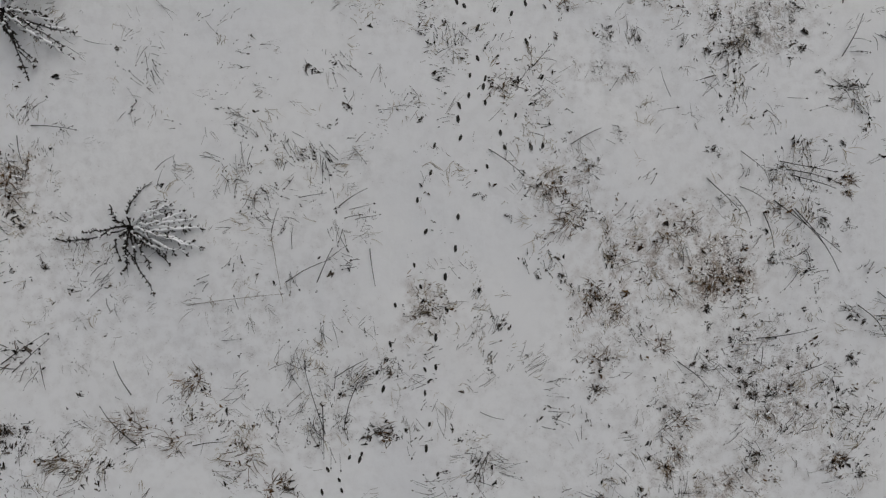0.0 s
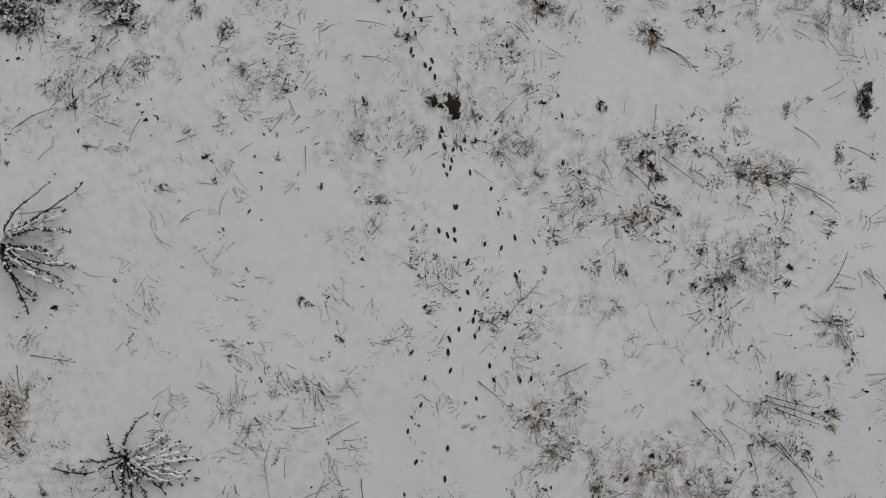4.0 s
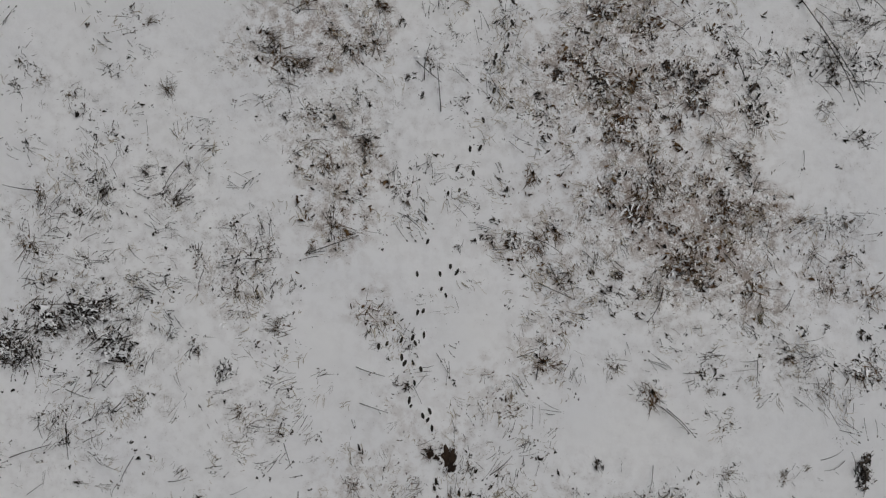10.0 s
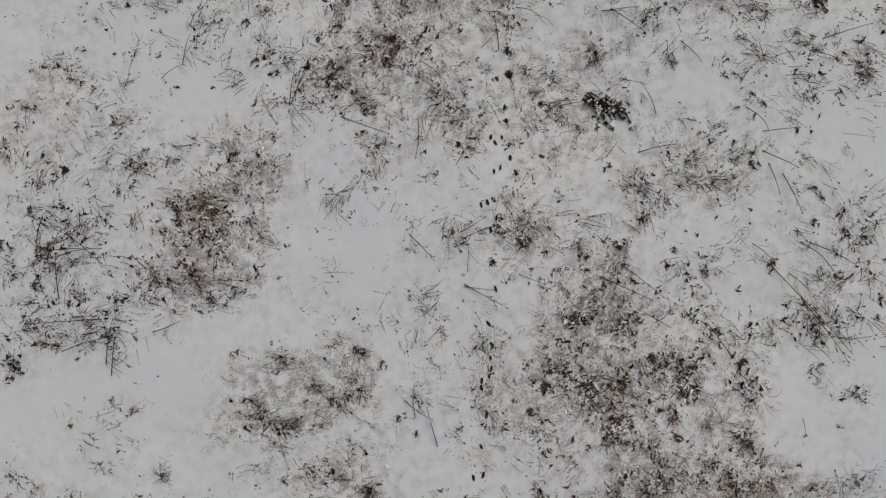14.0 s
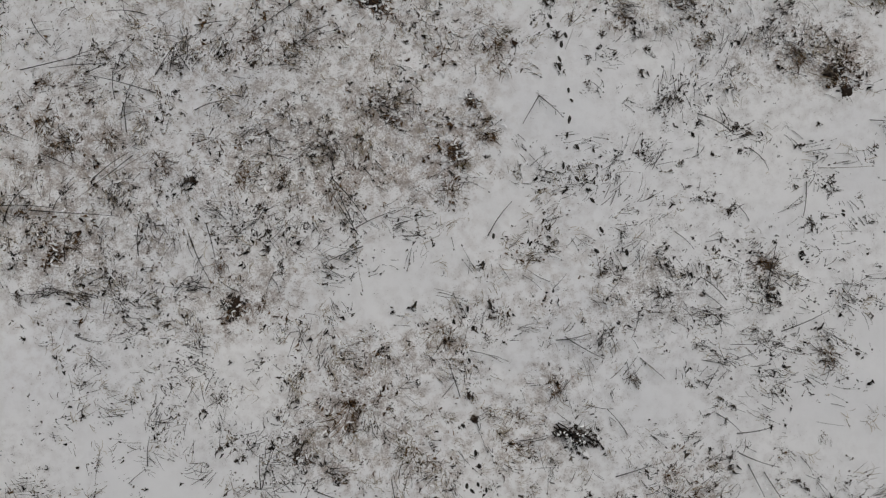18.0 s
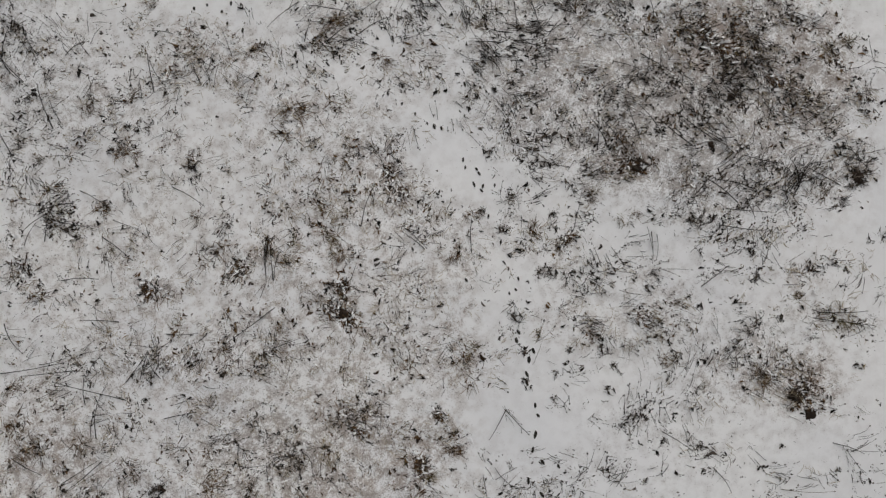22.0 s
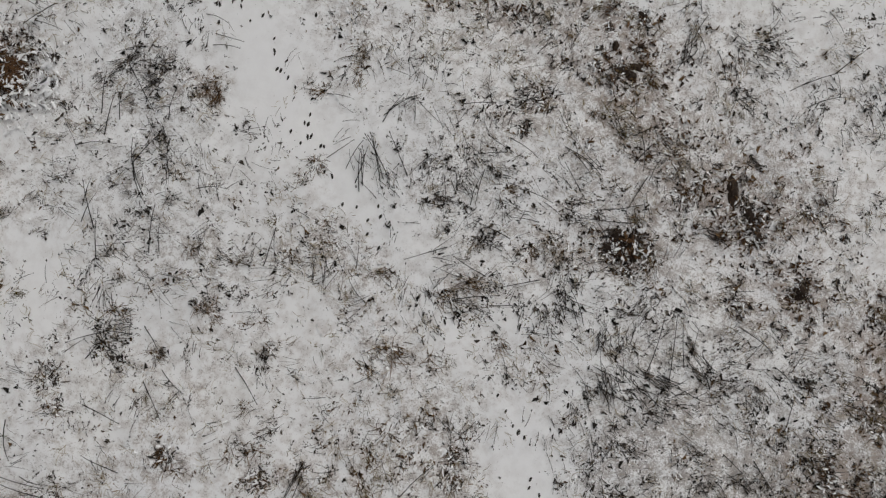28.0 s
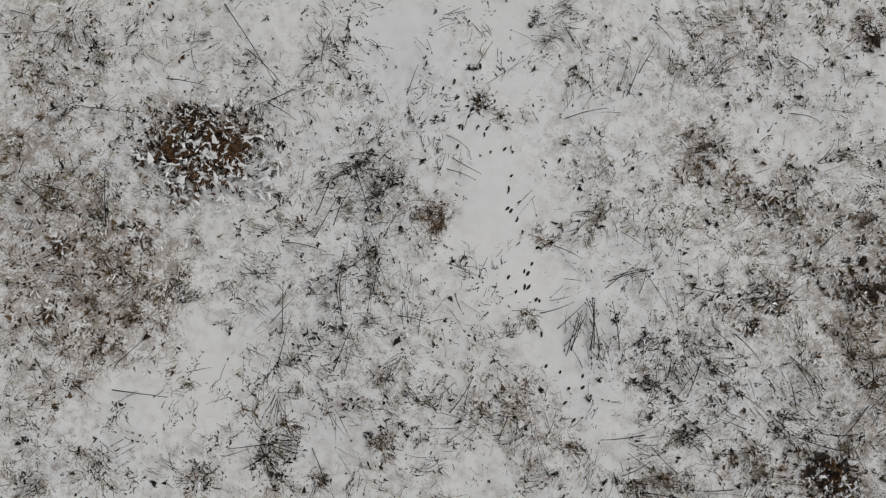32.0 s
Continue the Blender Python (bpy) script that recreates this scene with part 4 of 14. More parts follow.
patch(-4.9, 5.6, 0.9, 0.8, 20, 0.11, "g")
patch(-3.5, 5.6, 0.9, 0.8, 20, 0.08, "g")
patch(4.9, 5.6, 0.9, 0.8, 20, 0.08, "g")
patch(6.3, 5.6, 0.9, 0.8, 20, 0.09, "g")
patch(7.7, 5.6, 0.9, 0.8, 20, 0.09, "g")
patch(-4.9, 7.0, 0.9, 0.8, 20, 0.12, "g")
patch(-3.5, 7.0, 0.9, 0.8, 20, 0.08, "g")
patch(3.5, 7.0, 0.9, 0.8, 20, 0.08, "g")
patch(4.9, 7.0, 0.9, 0.8, 20, 0.09, "g")
patch(-4.9, 8.4, 0.9, 0.8, 20, 0.13, "g")
patch(-3.5, 8.4, 0.9, 0.8, 20, 0.07, "g")
patch(2.1, 8.4, 0.9, 0.8, 20, 0.08, "g")
patch(3.5, 8.4, 0.9, 0.8, 20, 0.16, "g")
patch(4.9, 8.4, 0.9, 0.8, 20, 0.22, "g")
patch(6.3, 8.4, 0.9, 0.8, 20, 0.15, "g")
patch(-6.3, 9.8, 0.9, 0.8, 20, 0.15, "g")
patch(-4.9, 9.8, 0.9, 0.8, 20, 0.24, "g")
patch(-3.5, 9.8, 0.9, 0.8, 20, 0.17, "g")
patch(-2.1, 9.8, 0.9, 0.8, 20, 0.09, "g")
patch(0.7, 9.8, 0.9, 0.8, 20, 0.10, "g")
patch(3.5, 9.8, 0.9, 0.8, 20, 0.11, "g")
patch(4.9, 9.8, 0.9, 0.8, 20, 0.19, "g")
patch(6.3, 9.8, 0.9, 0.8, 20, 0.19, "g")
patch(-6.3, 11.2, 0.9, 0.8, 20, 0.22, "g")
patch(-4.9, 11.2, 0.9, 0.8, 20, 0.21, "g")
patch(-3.5, 11.2, 0.9, 0.8, 20, 0.14, "g")
patch(-2.1, 11.2, 0.9, 0.8, 20, 0.11, "g")
patch(-0.7, 11.2, 0.9, 0.8, 20, 0.09, "g")
thinner(2.1, 11.2, 0.9, 0.8, 20, 0.81)
thinner(3.5, 11.2, 0.9, 0.8, 20, 0.90)
patch(6.3, 11.2, 0.9, 0.8, 20, 0.09, "g")
patch(7.7, 11.2, 0.9, 0.8, 20, 0.08, "g")
patch(-3.5, 12.6, 0.9, 0.8, 20, 0.12, "g")
patch(-2.1, 12.6, 0.9, 0.8, 20, 0.13, "g")
thinner(2.1, 12.6, 0.9, 0.8, 20, 0.85)
patch(-2.1, 14.0, 0.9, 0.8, 20, 0.09, "g")
patch(6.3, 14.0, 0.9, 0.8, 20, 0.07, "g")
patch(7.7, 14.0, 0.9, 0.8, 20, 0.08, "g")
patch(-4.9, 16.8, 0.9, 0.8, 20, 0.08, "g")
patch(3.5, 16.8, 0.9, 0.8, 20, 0.09, "g")
thinner(7.7, 16.8, 0.9, 0.8, 20, 0.90)
patch(-6.3, 18.2, 0.9, 0.8, 20, 0.11, "g")
patch(-4.9, 18.2, 0.9, 0.8, 20, 0.09, "g")
patch(-0.7, 18.2, 0.9, 0.8, 20, 0.08, "g")
patch(-6.3, 19.6, 0.9, 0.8, 20, 0.14, "g")
patch(-4.9, 19.6, 0.9, 0.8, 20, 0.13, "g")
patch(-2.1, 19.6, 0.9, 0.8, 20, 0.16, "g")
patch(-0.7, 19.6, 0.9, 0.8, 20, 0.14, "b")
thinner(3.5, 19.6, 0.9, 0.8, 20, 0.86)
thinner(4.9, 19.6, 0.9, 0.8, 20, 0.89)
patch(-4.9, 21.0, 0.9, 0.8, 20, 0.15, "b")
patch(-3.5, 21.0, 0.9, 0.8, 20, 0.10, "b")
patch(-2.1, 21.0, 0.9, 0.8, 20, 0.15, "b")
patch(-0.7, 21.0, 0.9, 0.8, 20, 0.12, "b")
thinner(3.5, 21.0, 0.9, 0.8, 20, 0.90)
patch(-4.9, 22.4, 0.9, 0.8, 20, 0.11, "b")
patch(-3.5, 22.4, 0.9, 0.8, 20, 0.08, "b")
patch(-2.1, 22.4, 0.9, 0.8, 20, 0.15, "b")
patch(-0.7, 22.4, 0.9, 0.8, 20, 0.13, "b")
patch(0.7, 22.4, 0.9, 0.8, 20, 0.10, "b")
patch(-4.9, 23.8, 0.9, 0.8, 20, 0.17, "b")
patch(-3.5, 23.8, 0.9, 0.8, 20, 0.13, "b")
patch(-2.1, 23.8, 0.9, 0.8, 20, 0.12, "b")
patch(-0.7, 23.8, 0.9, 0.8, 20, 0.10, "b")
thinner(2.1, 23.8, 0.9, 0.8, 20, 0.82)
thinner(3.5, 23.8, 0.9, 0.8, 20, 0.84)
thinner(6.3, 23.8, 0.9, 0.8, 20, 0.89)
patch(9.1, 23.8, 0.9, 0.8, 20, 0.07, "b")
patch(10.5, 23.8, 0.9, 0.8, 20, 0.10, "b")
patch(-4.9, 25.2, 0.9, 0.8, 20, 0.35, "b")
patch(-3.5, 25.2, 0.9, 0.8, 20, 0.12, "b")
thinner(-0.7, 25.2, 0.9, 0.8, 20, 0.89)
thinner(0.7, 25.2, 0.9, 0.8, 20, 0.78)
thinner(2.1, 25.2, 0.9, 0.8, 20, 0.69)
thinner(3.5, 25.2, 0.9, 0.8, 20, 0.79)
patch(9.1, 25.2, 0.9, 0.8, 20, 0.18, "b")
patch(10.5, 25.2, 0.9, 0.8, 20, 0.11, "b")
patch(-4.9, 26.6, 0.9, 0.8, 20, 0.32, "b")
thinner(-2.1, 26.6, 0.9, 0.8, 20, 0.76)
thinner(-0.7, 26.6, 0.9, 0.8, 20, 0.73)
thinner(0.7, 26.6, 0.9, 0.8, 20, 0.74)
thinner(2.1, 26.6, 0.9, 0.8, 20, 0.74)
thinner(3.5, 26.6, 0.9, 0.8, 20, 0.84)
patch(6.3, 26.6, 0.9, 0.8, 20, 0.17, "b")
patch(7.7, 26.6, 0.9, 0.8, 20, 0.22, "b")
patch(9.1, 26.6, 0.9, 0.8, 20, 0.16, "b")
patch(10.5, 26.6, 0.9, 0.8, 20, 0.11, "b")
patch(-6.3, 28.0, 0.9, 0.8, 20, 0.16, "b")
patch(-4.9, 28.0, 0.9, 0.8, 20, 0.19, "b")
thinner(-2.1, 28.0, 0.9, 0.8, 20, 0.71)
thinner(-0.7, 28.0, 0.9, 0.8, 20, 0.75)
thinner(0.7, 28.0, 0.9, 0.8, 20, 0.83)
thinner(2.1, 28.0, 0.9, 0.8, 20, 0.89)
patch(4.9, 28.0, 0.9, 0.8, 20, 0.07, "b")
patch(6.3, 28.0, 0.9, 0.8, 20, 0.23, "b")
patch(7.7, 28.0, 0.9, 0.8, 20, 0.20, "b")
patch(10.5, 28.0, 0.9, 0.8, 20, 0.10, "b")
patch(-6.3, 29.4, 0.9, 0.8, 20, 0.08, "b")
patch(-4.9, 29.4, 0.9, 0.8, 20, 0.16, "b")
patch(-3.5, 29.4, 0.9, 0.8, 20, 0.11, "b")
thinner(-2.1, 29.4, 0.9, 0.8, 20, 0.91)
thinner(-0.7, 29.4, 0.9, 0.8, 20, 0.81)
thinner(0.7, 29.4, 0.9, 0.8, 20, 0.79)
thinner(2.1, 29.4, 0.9, 0.8, 20, 0.90)
thinner(3.5, 29.4, 0.9, 0.8, 20, 0.85)
thinner(4.9, 29.4, 0.9, 0.8, 20, 0.88)
patch(6.3, 29.4, 0.9, 0.8, 20, 0.07, "b")
patch(7.7, 29.4, 0.9, 0.8, 20, 0.17, "b")
patch(10.5, 29.4, 0.9, 0.8, 20, 0.22, "b")
patch(-7.7, 30.8, 0.9, 0.8, 20, 0.37, "b")
patch(-6.3, 30.8, 0.9, 0.8, 20, 0.26, "b")
patch(-4.9, 30.8, 0.9, 0.8, 20, 0.15, "b")
patch(-3.5, 30.8, 0.9, 0.8, 20, 0.10, "b")
thinner(-0.7, 30.8, 0.9, 0.8, 20, 0.85)
thinner(0.7, 30.8, 0.9, 0.8, 20, 0.81)
thinner(2.1, 30.8, 0.9, 0.8, 20, 0.83)
thinner(3.5, 30.8, 0.9, 0.8, 20, 0.72)
thinner(4.9, 30.8, 0.9, 0.8, 20, 0.75)
thinner(6.3, 30.8, 0.9, 0.8, 20, 0.90)
patch(9.1, 30.8, 0.9, 0.8, 20, 0.09, "b")
patch(10.5, 30.8, 0.9, 0.8, 20, 0.44, "b")
patch(11.9, 30.8, 0.9, 0.8, 20, 0.50, "b")
patch(-7.7, 32.2, 0.9, 0.8, 20, 0.45, "b")
patch(-6.3, 32.2, 0.9, 0.8, 20, 0.33, "b")
patch(-4.9, 32.2, 0.9, 0.8, 20, 0.21, "b")
patch(-3.5, 32.2, 0.9, 0.8, 20, 0.10, "b")
thinner(-0.7, 32.2, 0.9, 0.8, 20, 0.89)
thinner(0.7, 32.2, 0.9, 0.8, 20, 0.91)
thinner(2.1, 32.2, 0.9, 0.8, 20, 0.85)
thinner(3.5, 32.2, 0.9, 0.8, 20, 0.74)
thinner(4.9, 32.2, 0.9, 0.8, 20, 0.83)
patch(7.7, 32.2, 0.9, 0.8, 20, 0.11, "b")
patch(9.1, 32.2, 0.9, 0.8, 20, 0.17, "b")
patch(10.5, 32.2, 0.9, 0.8, 20, 0.50, "b")
patch(-4.9, 33.6, 0.9, 0.8, 20, 0.25, "b")
patch(-3.5, 33.6, 0.9, 0.8, 20, 0.10, "b")
patch(0.7, 33.6, 0.9, 0.8, 20, 0.09, "b")
thinner(3.5, 33.6, 0.9, 0.8, 20, 0.91)
patch(6.3, 33.6, 0.9, 0.8, 20, 0.15, "b")
patch(7.7, 33.6, 0.9, 0.8, 20, 0.15, "b")
patch(9.1, 33.6, 0.9, 0.8, 20, 0.14, "b")
patch(0.7, 35.0, 0.9, 0.8, 20, 0.18, "b")
patch(2.1, 35.0, 0.9, 0.8, 20, 0.21, "b")
patch(3.5, 35.0, 0.9, 0.8, 20, 0.10, "b")
patch(2.1, 36.4, 0.9, 0.8, 20, 0.21, "b")
patch(3.5, 36.4, 0.9, 0.8, 20, 0.09, "b")
patch(10.25, 29.10, 1.01, 1.56, -3, 0.45, "o")
patch(9.49, 27.21, 0.55, 0.55, -3, 0.30, "o")
patch(-5.19, 28.97, 0.73, 0.97, 18, 0.40, "o")
patch(2.12, 31.87, 0.41, 0.49, 18, 0.35, "o")
patch(-0.95, 31.30, 0.32, 0.32, 18, 0.30, "o")
patch(5.16, 32.87, 0.49, 0.49, 18, 0.35, "o")
thinner(1.61, 25.52, 3.02, 1.74, -3, 0.60)
thinner(-1.15, 29.04, 1.37, 1.83, -3, 0.80)
patch(10.69, 30.28, 1.10, 1.01, -3, 0.35, "d")
patch(9.40, 25.65, 1.74, 1.10, -33, 0.35, "d")
patch(6.93, 27.52, 1.10, 1.10, -3, 0.25, "g")
clear(6.88, 24.87, 1.37, 0.32, -38)
clear(3.21, 28.27, 1.19, 0.32, -33)
clear(-0.40, 31.49, 0.64, 0.46, -3)
patch(-4.67, 30.80, 0.77, 0.69, 18, 0.35, "r")
thinner(-5.27, 28.69, 0.89, 1.38, 18, 0.75)
patch(6.15, 30.79, 0.57, 1.14, 18, 0.40, "b")
patch(3.12, 30.06, 1.06, 0.89, 18, 0.30, "d")
thinner(-0.70, 28.48, 1.62, 1.46, 18, 0.80)
thinner(0.72, 30.64, 1.46, 1.22, 18, 0.80)
patch(11.02, 29.62, 0.82, 1.37, -3, 0.25, "d")
patch(4.97, 34.89, 0.65, 0.81, 18, 0.25, "d")
patch(6.45, 29.53, 0.73, 0.73, 18, 0.35, "d")
patch(-5.27, 28.94, 0.89, 0.97, 18, 0.30, "d")
clear(-3.90, 30.54, 0.49, 0.28, 38)
patch(6.25, 30.74, 0.57, 0.89, 18, 0.50, "d")
patch(5.74, 29.64, 1.06, 0.49, 18, 0.50, "d")
patch(4.60, 29.18, 0.97, 0.41, 18, 0.35, "d")
patch(-6.53, 31.35, 0.57, 0.49, 18, 0.50, "d")
patch(-6.18, 30.61, 0.49, 0.57, 18, 0.35, "b")
patch(9.57, 26.51, 1.85, 1.20, -16, 0.30, "d")
patch(8.70, 26.86, 2.41, 1.30, -16, 0.30, "g")
patch(-6.43, 29.50, 0.65, 1.38, 23, 0.40, "o")
patch(-5.43, 28.07, 0.65, 0.65, 23, 0.40, "o")
patch(2.29, 33.81, 0.98, 0.98, 23, 0.30, "o")
patch(3.98, 32.91, 0.81, 1.06, 23, 0.30, "o")
patch(5.24, 32.19, 0.49, 0.73, 23, 0.35, "o")
patch(-4.63, 31.10, 0.61, 0.57, 23, 0.50, "r")
clear(-2.64, 33.62, 0.65, 0.45, 23)
clear(-0.52, 31.99, 0.28, 0.98, 33)
clear(0.67, 30.81, 0.26, 0.89, 35)
clear(-0.77, 33.23, 0.28, 0.73, 23)
clear(-3.86, 27.69, 0.98, 0.21, 58)
clear(-2.61, 28.82, 0.98, 0.28, 43)
clear(-4.42, 30.34, 0.49, 0.20, 23)
thinner(3.45, 30.42, 1.49, 1.08, 11, 0.70)
thinner(3.96, 32.65, 1.08, 0.99, 11, 0.78)
patch(6.58, 28.50, 1.41, 1.08, 11, 0.35, "d")
patch(5.90, 32.77, 1.16, 1.16, 11, 0.30, "r")
patch(7.62, 30.72, 0.91, 1.08, 11, 0.30, "r")
clear(-0.09, 31.60, 0.32, 0.79, 31)
clear(1.30, 30.16, 0.25, 0.66, 36)
patch(-3.84, 23.14, 1.37, 1.19, -14, 0.30, "b")
patch(-2.83, 21.46, 1.10, 0.91, -14, 0.25, "g")
patch(-5.92, 12.41, 1.55, 0.82, 3, 0.18, "g")
patch(3.07, 12.52, 1.55, 1.55, 3, 0.12, "r")
patch(4.09, 10.46, 1.19, 1.19, 3, 0.12, "r")
thinner(3.31, 11.43, 1.83, 1.83, 3, 0.85)
thinner(4.68, 31.58, 1.29, 1.81, 10, 0.68)
thinner(6.25, 29.13, 1.04, 0.78, 10, 0.72)
patch(8.48, 28.31, 1.29, 1.29, 10, 0.35, "d")
clear(5.01, 25.88, 0.50, 0.82, 17)
clear(5.96, 24.83, 0.73, 0.32, -33)
clear(4.27, 27.48, 0.55, 0.32, -43)
patch(1.73, 27.88, 1.28, 0.73, -3, 0.30, "b")
thinner(6.67, 31.14, 1.10, 0.73, -3, 0.80)
patch(1.51, 26.44, 2.29, 1.01, -18, 0.25, "b")
patch(-1.41, 26.30, 1.37, 1.10, -18, 0.20, "b")
thinner(0.79, 26.93, 2.24, 1.38, 10, 0.85)
thinner(2.38, 12.51, 1.65, 1.10, 2, 0.88)
patch(-6.82, 1.14, 0.41, 0.34, 0, 0.22, "b")
patch(-6.74, 1.36, 0.32, 0.27, 0, 0.22, "g")
patch(-6.58, -1.53, 0.49, 0.41, 0, 0.22, "d")
patch(-6.84, -2.82, 0.41, 0.34, 0, 0.22, "d")
patch(-3.87, -1.98, 0.39, 0.32, 0, 0.22, "b")
patch(-4.93, -2.68, 0.41, 0.34, 0, 0.22, "b")
patch(-4.71, -2.82, 0.32, 0.27, 0, 0.22, "b")
patch(-4.18, -3.00, 0.33, 0.28, 0, 0.22, "b")
patch(-3.07, -3.13, 0.39, 0.32, 0, 0.22, "b")
patch(-2.62, -3.62, 0.41, 0.35, 0, 0.22, "b")
patch(-6.04, -3.26, 0.44, 0.37, 0, 0.22, "g")
patch(-5.68, -3.35, 0.32, 0.27, 0, 0.22, "g")
patch(0.62, -3.35, 0.36, 0.30, 0, 0.22, "d")
patch(-0.80, -2.87, 0.24, 0.20, 0, 0.22, "r")
patch(3.79, -2.56, 0.32, 0.27, 0, 0.22, "b")
patch(4.58, 3.30, 0.36, 0.30, 0, 0.22, "d")
patch(4.98, 3.53, 0.36, 0.30, 0, 0.22, "d")
patch(5.56, 3.30, 0.28, 0.23, 0, 0.22, "d")
patch(6.51, 2.67, 0.32, 0.27, 0, 0.22, "d")
patch(2.05, 0.52, 0.36, 0.30, 0, 0.22, "b")
patch(1.16, 2.67, 0.24, 0.20, 0, 0.22, "d")
patch(0.98, 2.58, 0.32, 0.27, 0, 0.22, "g")
patch(5.37, 1.37, 0.24, 0.20, 0, 0.22, "d")
patch(5.28, 0.74, 0.28, 0.23, 0, 0.22, "b")
patch(6.40, 1.23, 0.28, 0.23, 0, 0.22, "b")
patch(2.32, 1.46, 0.28, 0.23, 0, 0.22, "g")
patch(1.74, 1.05, 0.28, 0.23, 0, 0.22, "b")
patch(4.29, -0.42, 0.36, 0.30, 0, 0.22, "r")
patch(4.51, -0.24, 0.24, 0.20, 0, 0.22, "r")
patch(3.93, 0.47, 0.28, 0.23, 0, 0.22, "b")
patch(2.68, 0.02, 0.21, 0.17, 0, 0.22, "d")
patch(3.48, -1.40, 0.26, 0.22, 0, 0.22, "b")
patch(3.56, -3.36, 0.28, 0.23, 0, 0.22, "b")
patch(3.74, -3.09, 0.28, 0.23, 0, 0.22, "b")
patch(6.24, -3.23, 0.32, 0.27, 0, 0.22, "b")
patch(2.45, -2.11, 0.23, 0.19, 0, 0.22, "b")
patch(4.99, -3.18, 0.18, 0.15, 0, 0.22, "o")
patch(4.54, -3.54, 0.24, 0.20, 0, 0.22, "b")
patch(4.90, -2.12, 0.32, 0.27, 0, 0.22, "d")
patch(5.08, -2.52, 0.32, 0.27, 0, 0.22, "g")
patch(2.49, -1.63, 0.28, 0.23, 0, 0.22, "b")
patch(2.36, -0.82, 0.26, 0.22, 0, 0.22, "b")
patch(2.76, -0.87, 0.24, 0.20, 0, 0.22, "b")
patch(-0.36, -0.91, 0.29, 0.24, 0, 0.22, "g")
patch(2.96, 2.89, 0.19, 0.16, 0, 0.22, "g")
patch(2.51, 2.94, 0.18, 0.15, 0, 0.22, "d")
patch(3.05, 3.53, 0.16, 0.14, 0, 0.22, "d")
patch(2.60, 3.43, 0.14, 0.12, 0, 0.22, "d")
patch(4.22, 3.80, 0.19, 0.16, 0, 0.22, "d")
patch(2.86, 1.91, 0.18, 0.15, 0, 0.22, "d")
patch(4.39, 1.64, 0.13, 0.11, 0, 0.22, "d")
patch(5.36, -0.96, 0.14, 0.12, 0, 0.22, "d")
patch(6.44, 0.47, 0.18, 0.15, 0, 0.22, "d")
patch(5.27, -0.11, 0.16, 0.14, 0, 0.22, "d")
patch(6.52, -1.58, 0.16, 0.14, 0, 0.22, "d")
patch(4.41, 7.75, 0.34, 0.29, 0, 0.22, "d")
patch(3.56, 7.33, 0.37, 0.31, 0, 0.22, "b")
patch(-1.12, 8.41, 0.32, 0.26, 0, 0.22, "b")
patch(1.80, 7.77, 0.32, 0.27, 0, 0.22, "b")
patch(2.85, 7.74, 0.24, 0.20, 0, 0.22, "g")
patch(3.89, 5.66, 0.37, 0.31, 0, 0.22, "d")
patch(3.55, 5.14, 0.41, 0.35, 0, 0.22, "b")
patch(5.33, 5.03, 0.41, 0.35, 0, 0.22, "b")
patch(5.70, 5.00, 0.37, 0.31, 0, 0.22, "g")
patch(3.46, 4.32, 0.37, 0.31, 0, 0.22, "b")
patch(7.09, 6.27, 0.16, 0.14, 0, 0.22, "d")
patch(4.82, 6.09, 0.21, 0.17, 0, 0.22, "g")
patch(6.91, 7.90, 0.32, 0.27, 0, 0.22, "r")
patch(5.72, 8.01, 0.24, 0.20, 0, 0.22, "b")
patch(5.73, 6.10, 0.21, 0.17, 0, 0.22, "g")
patch(6.89, 4.90, 0.24, 0.20, 0, 0.22, "d")
patch(-5.36, 8.33, 0.41, 0.35, 0, 0.22, "d")
patch(-6.25, 8.00, 0.37, 0.31, 0, 0.22, "d")
patch(-6.77, 7.61, 0.45, 0.38, 0, 0.22, "d")
patch(-5.09, 7.71, 0.32, 0.27, 0, 0.22, "d")
patch(-3.86, 7.79, 0.24, 0.20, 0, 0.22, "d")
patch(-4.48, 10.22, 0.32, 0.27, 0, 0.22, "d")
patch(-4.29, 10.10, 0.24, 0.20, 0, 0.22, "d")
patch(-5.88, 9.81, 0.29, 0.24, 0, 0.22, "d")
patch(-5.44, 10.16, 0.24, 0.20, 0, 0.22, "d")
patch(-6.49, 10.10, 0.29, 0.24, 0, 0.22, "g")
patch(-6.62, 9.26, 0.32, 0.27, 0, 0.22, "g")
patch(-2.52, 8.14, 0.24, 0.20, 0, 0.22, "g")
patch(-3.28, 8.64, 0.22, 0.18, 0, 0.22, "g")
patch(-2.78, 9.41, 0.22, 0.18, 0, 0.22, "g")
patch(-1.87, 10.84, 0.32, 0.27, 0, 0.22, "b")
patch(-1.29, 11.16, 0.24, 0.20, 0, 0.22, "d")
patch(-1.61, 9.76, 0.32, 0.27, 0, 0.22, "b")
patch(-1.72, 10.07, 0.22, 0.18, 0, 0.22, "d")
patch(-2.05, 9.45, 0.23, 0.20, 0, 0.22, "g")
patch(-0.74, 10.41, 0.20, 0.17, 0, 0.22, "d")
patch(-4.71, 6.82, 0.22, 0.18, 0, 0.22, "o")
patch(-2.40, 6.42, 0.14, 0.12, 0, 0.22, "b")
patch(-3.06, 6.74, 0.24, 0.20, 0, 0.22, "g")
patch(-1.17, 5.63, 0.23, 0.20, 0, 0.22, "b")
patch(-0.92, 4.60, 0.30, 0.25, 0, 0.22, "g")
patch(-0.02, 6.20, 0.16, 0.14, 0, 0.22, "b")
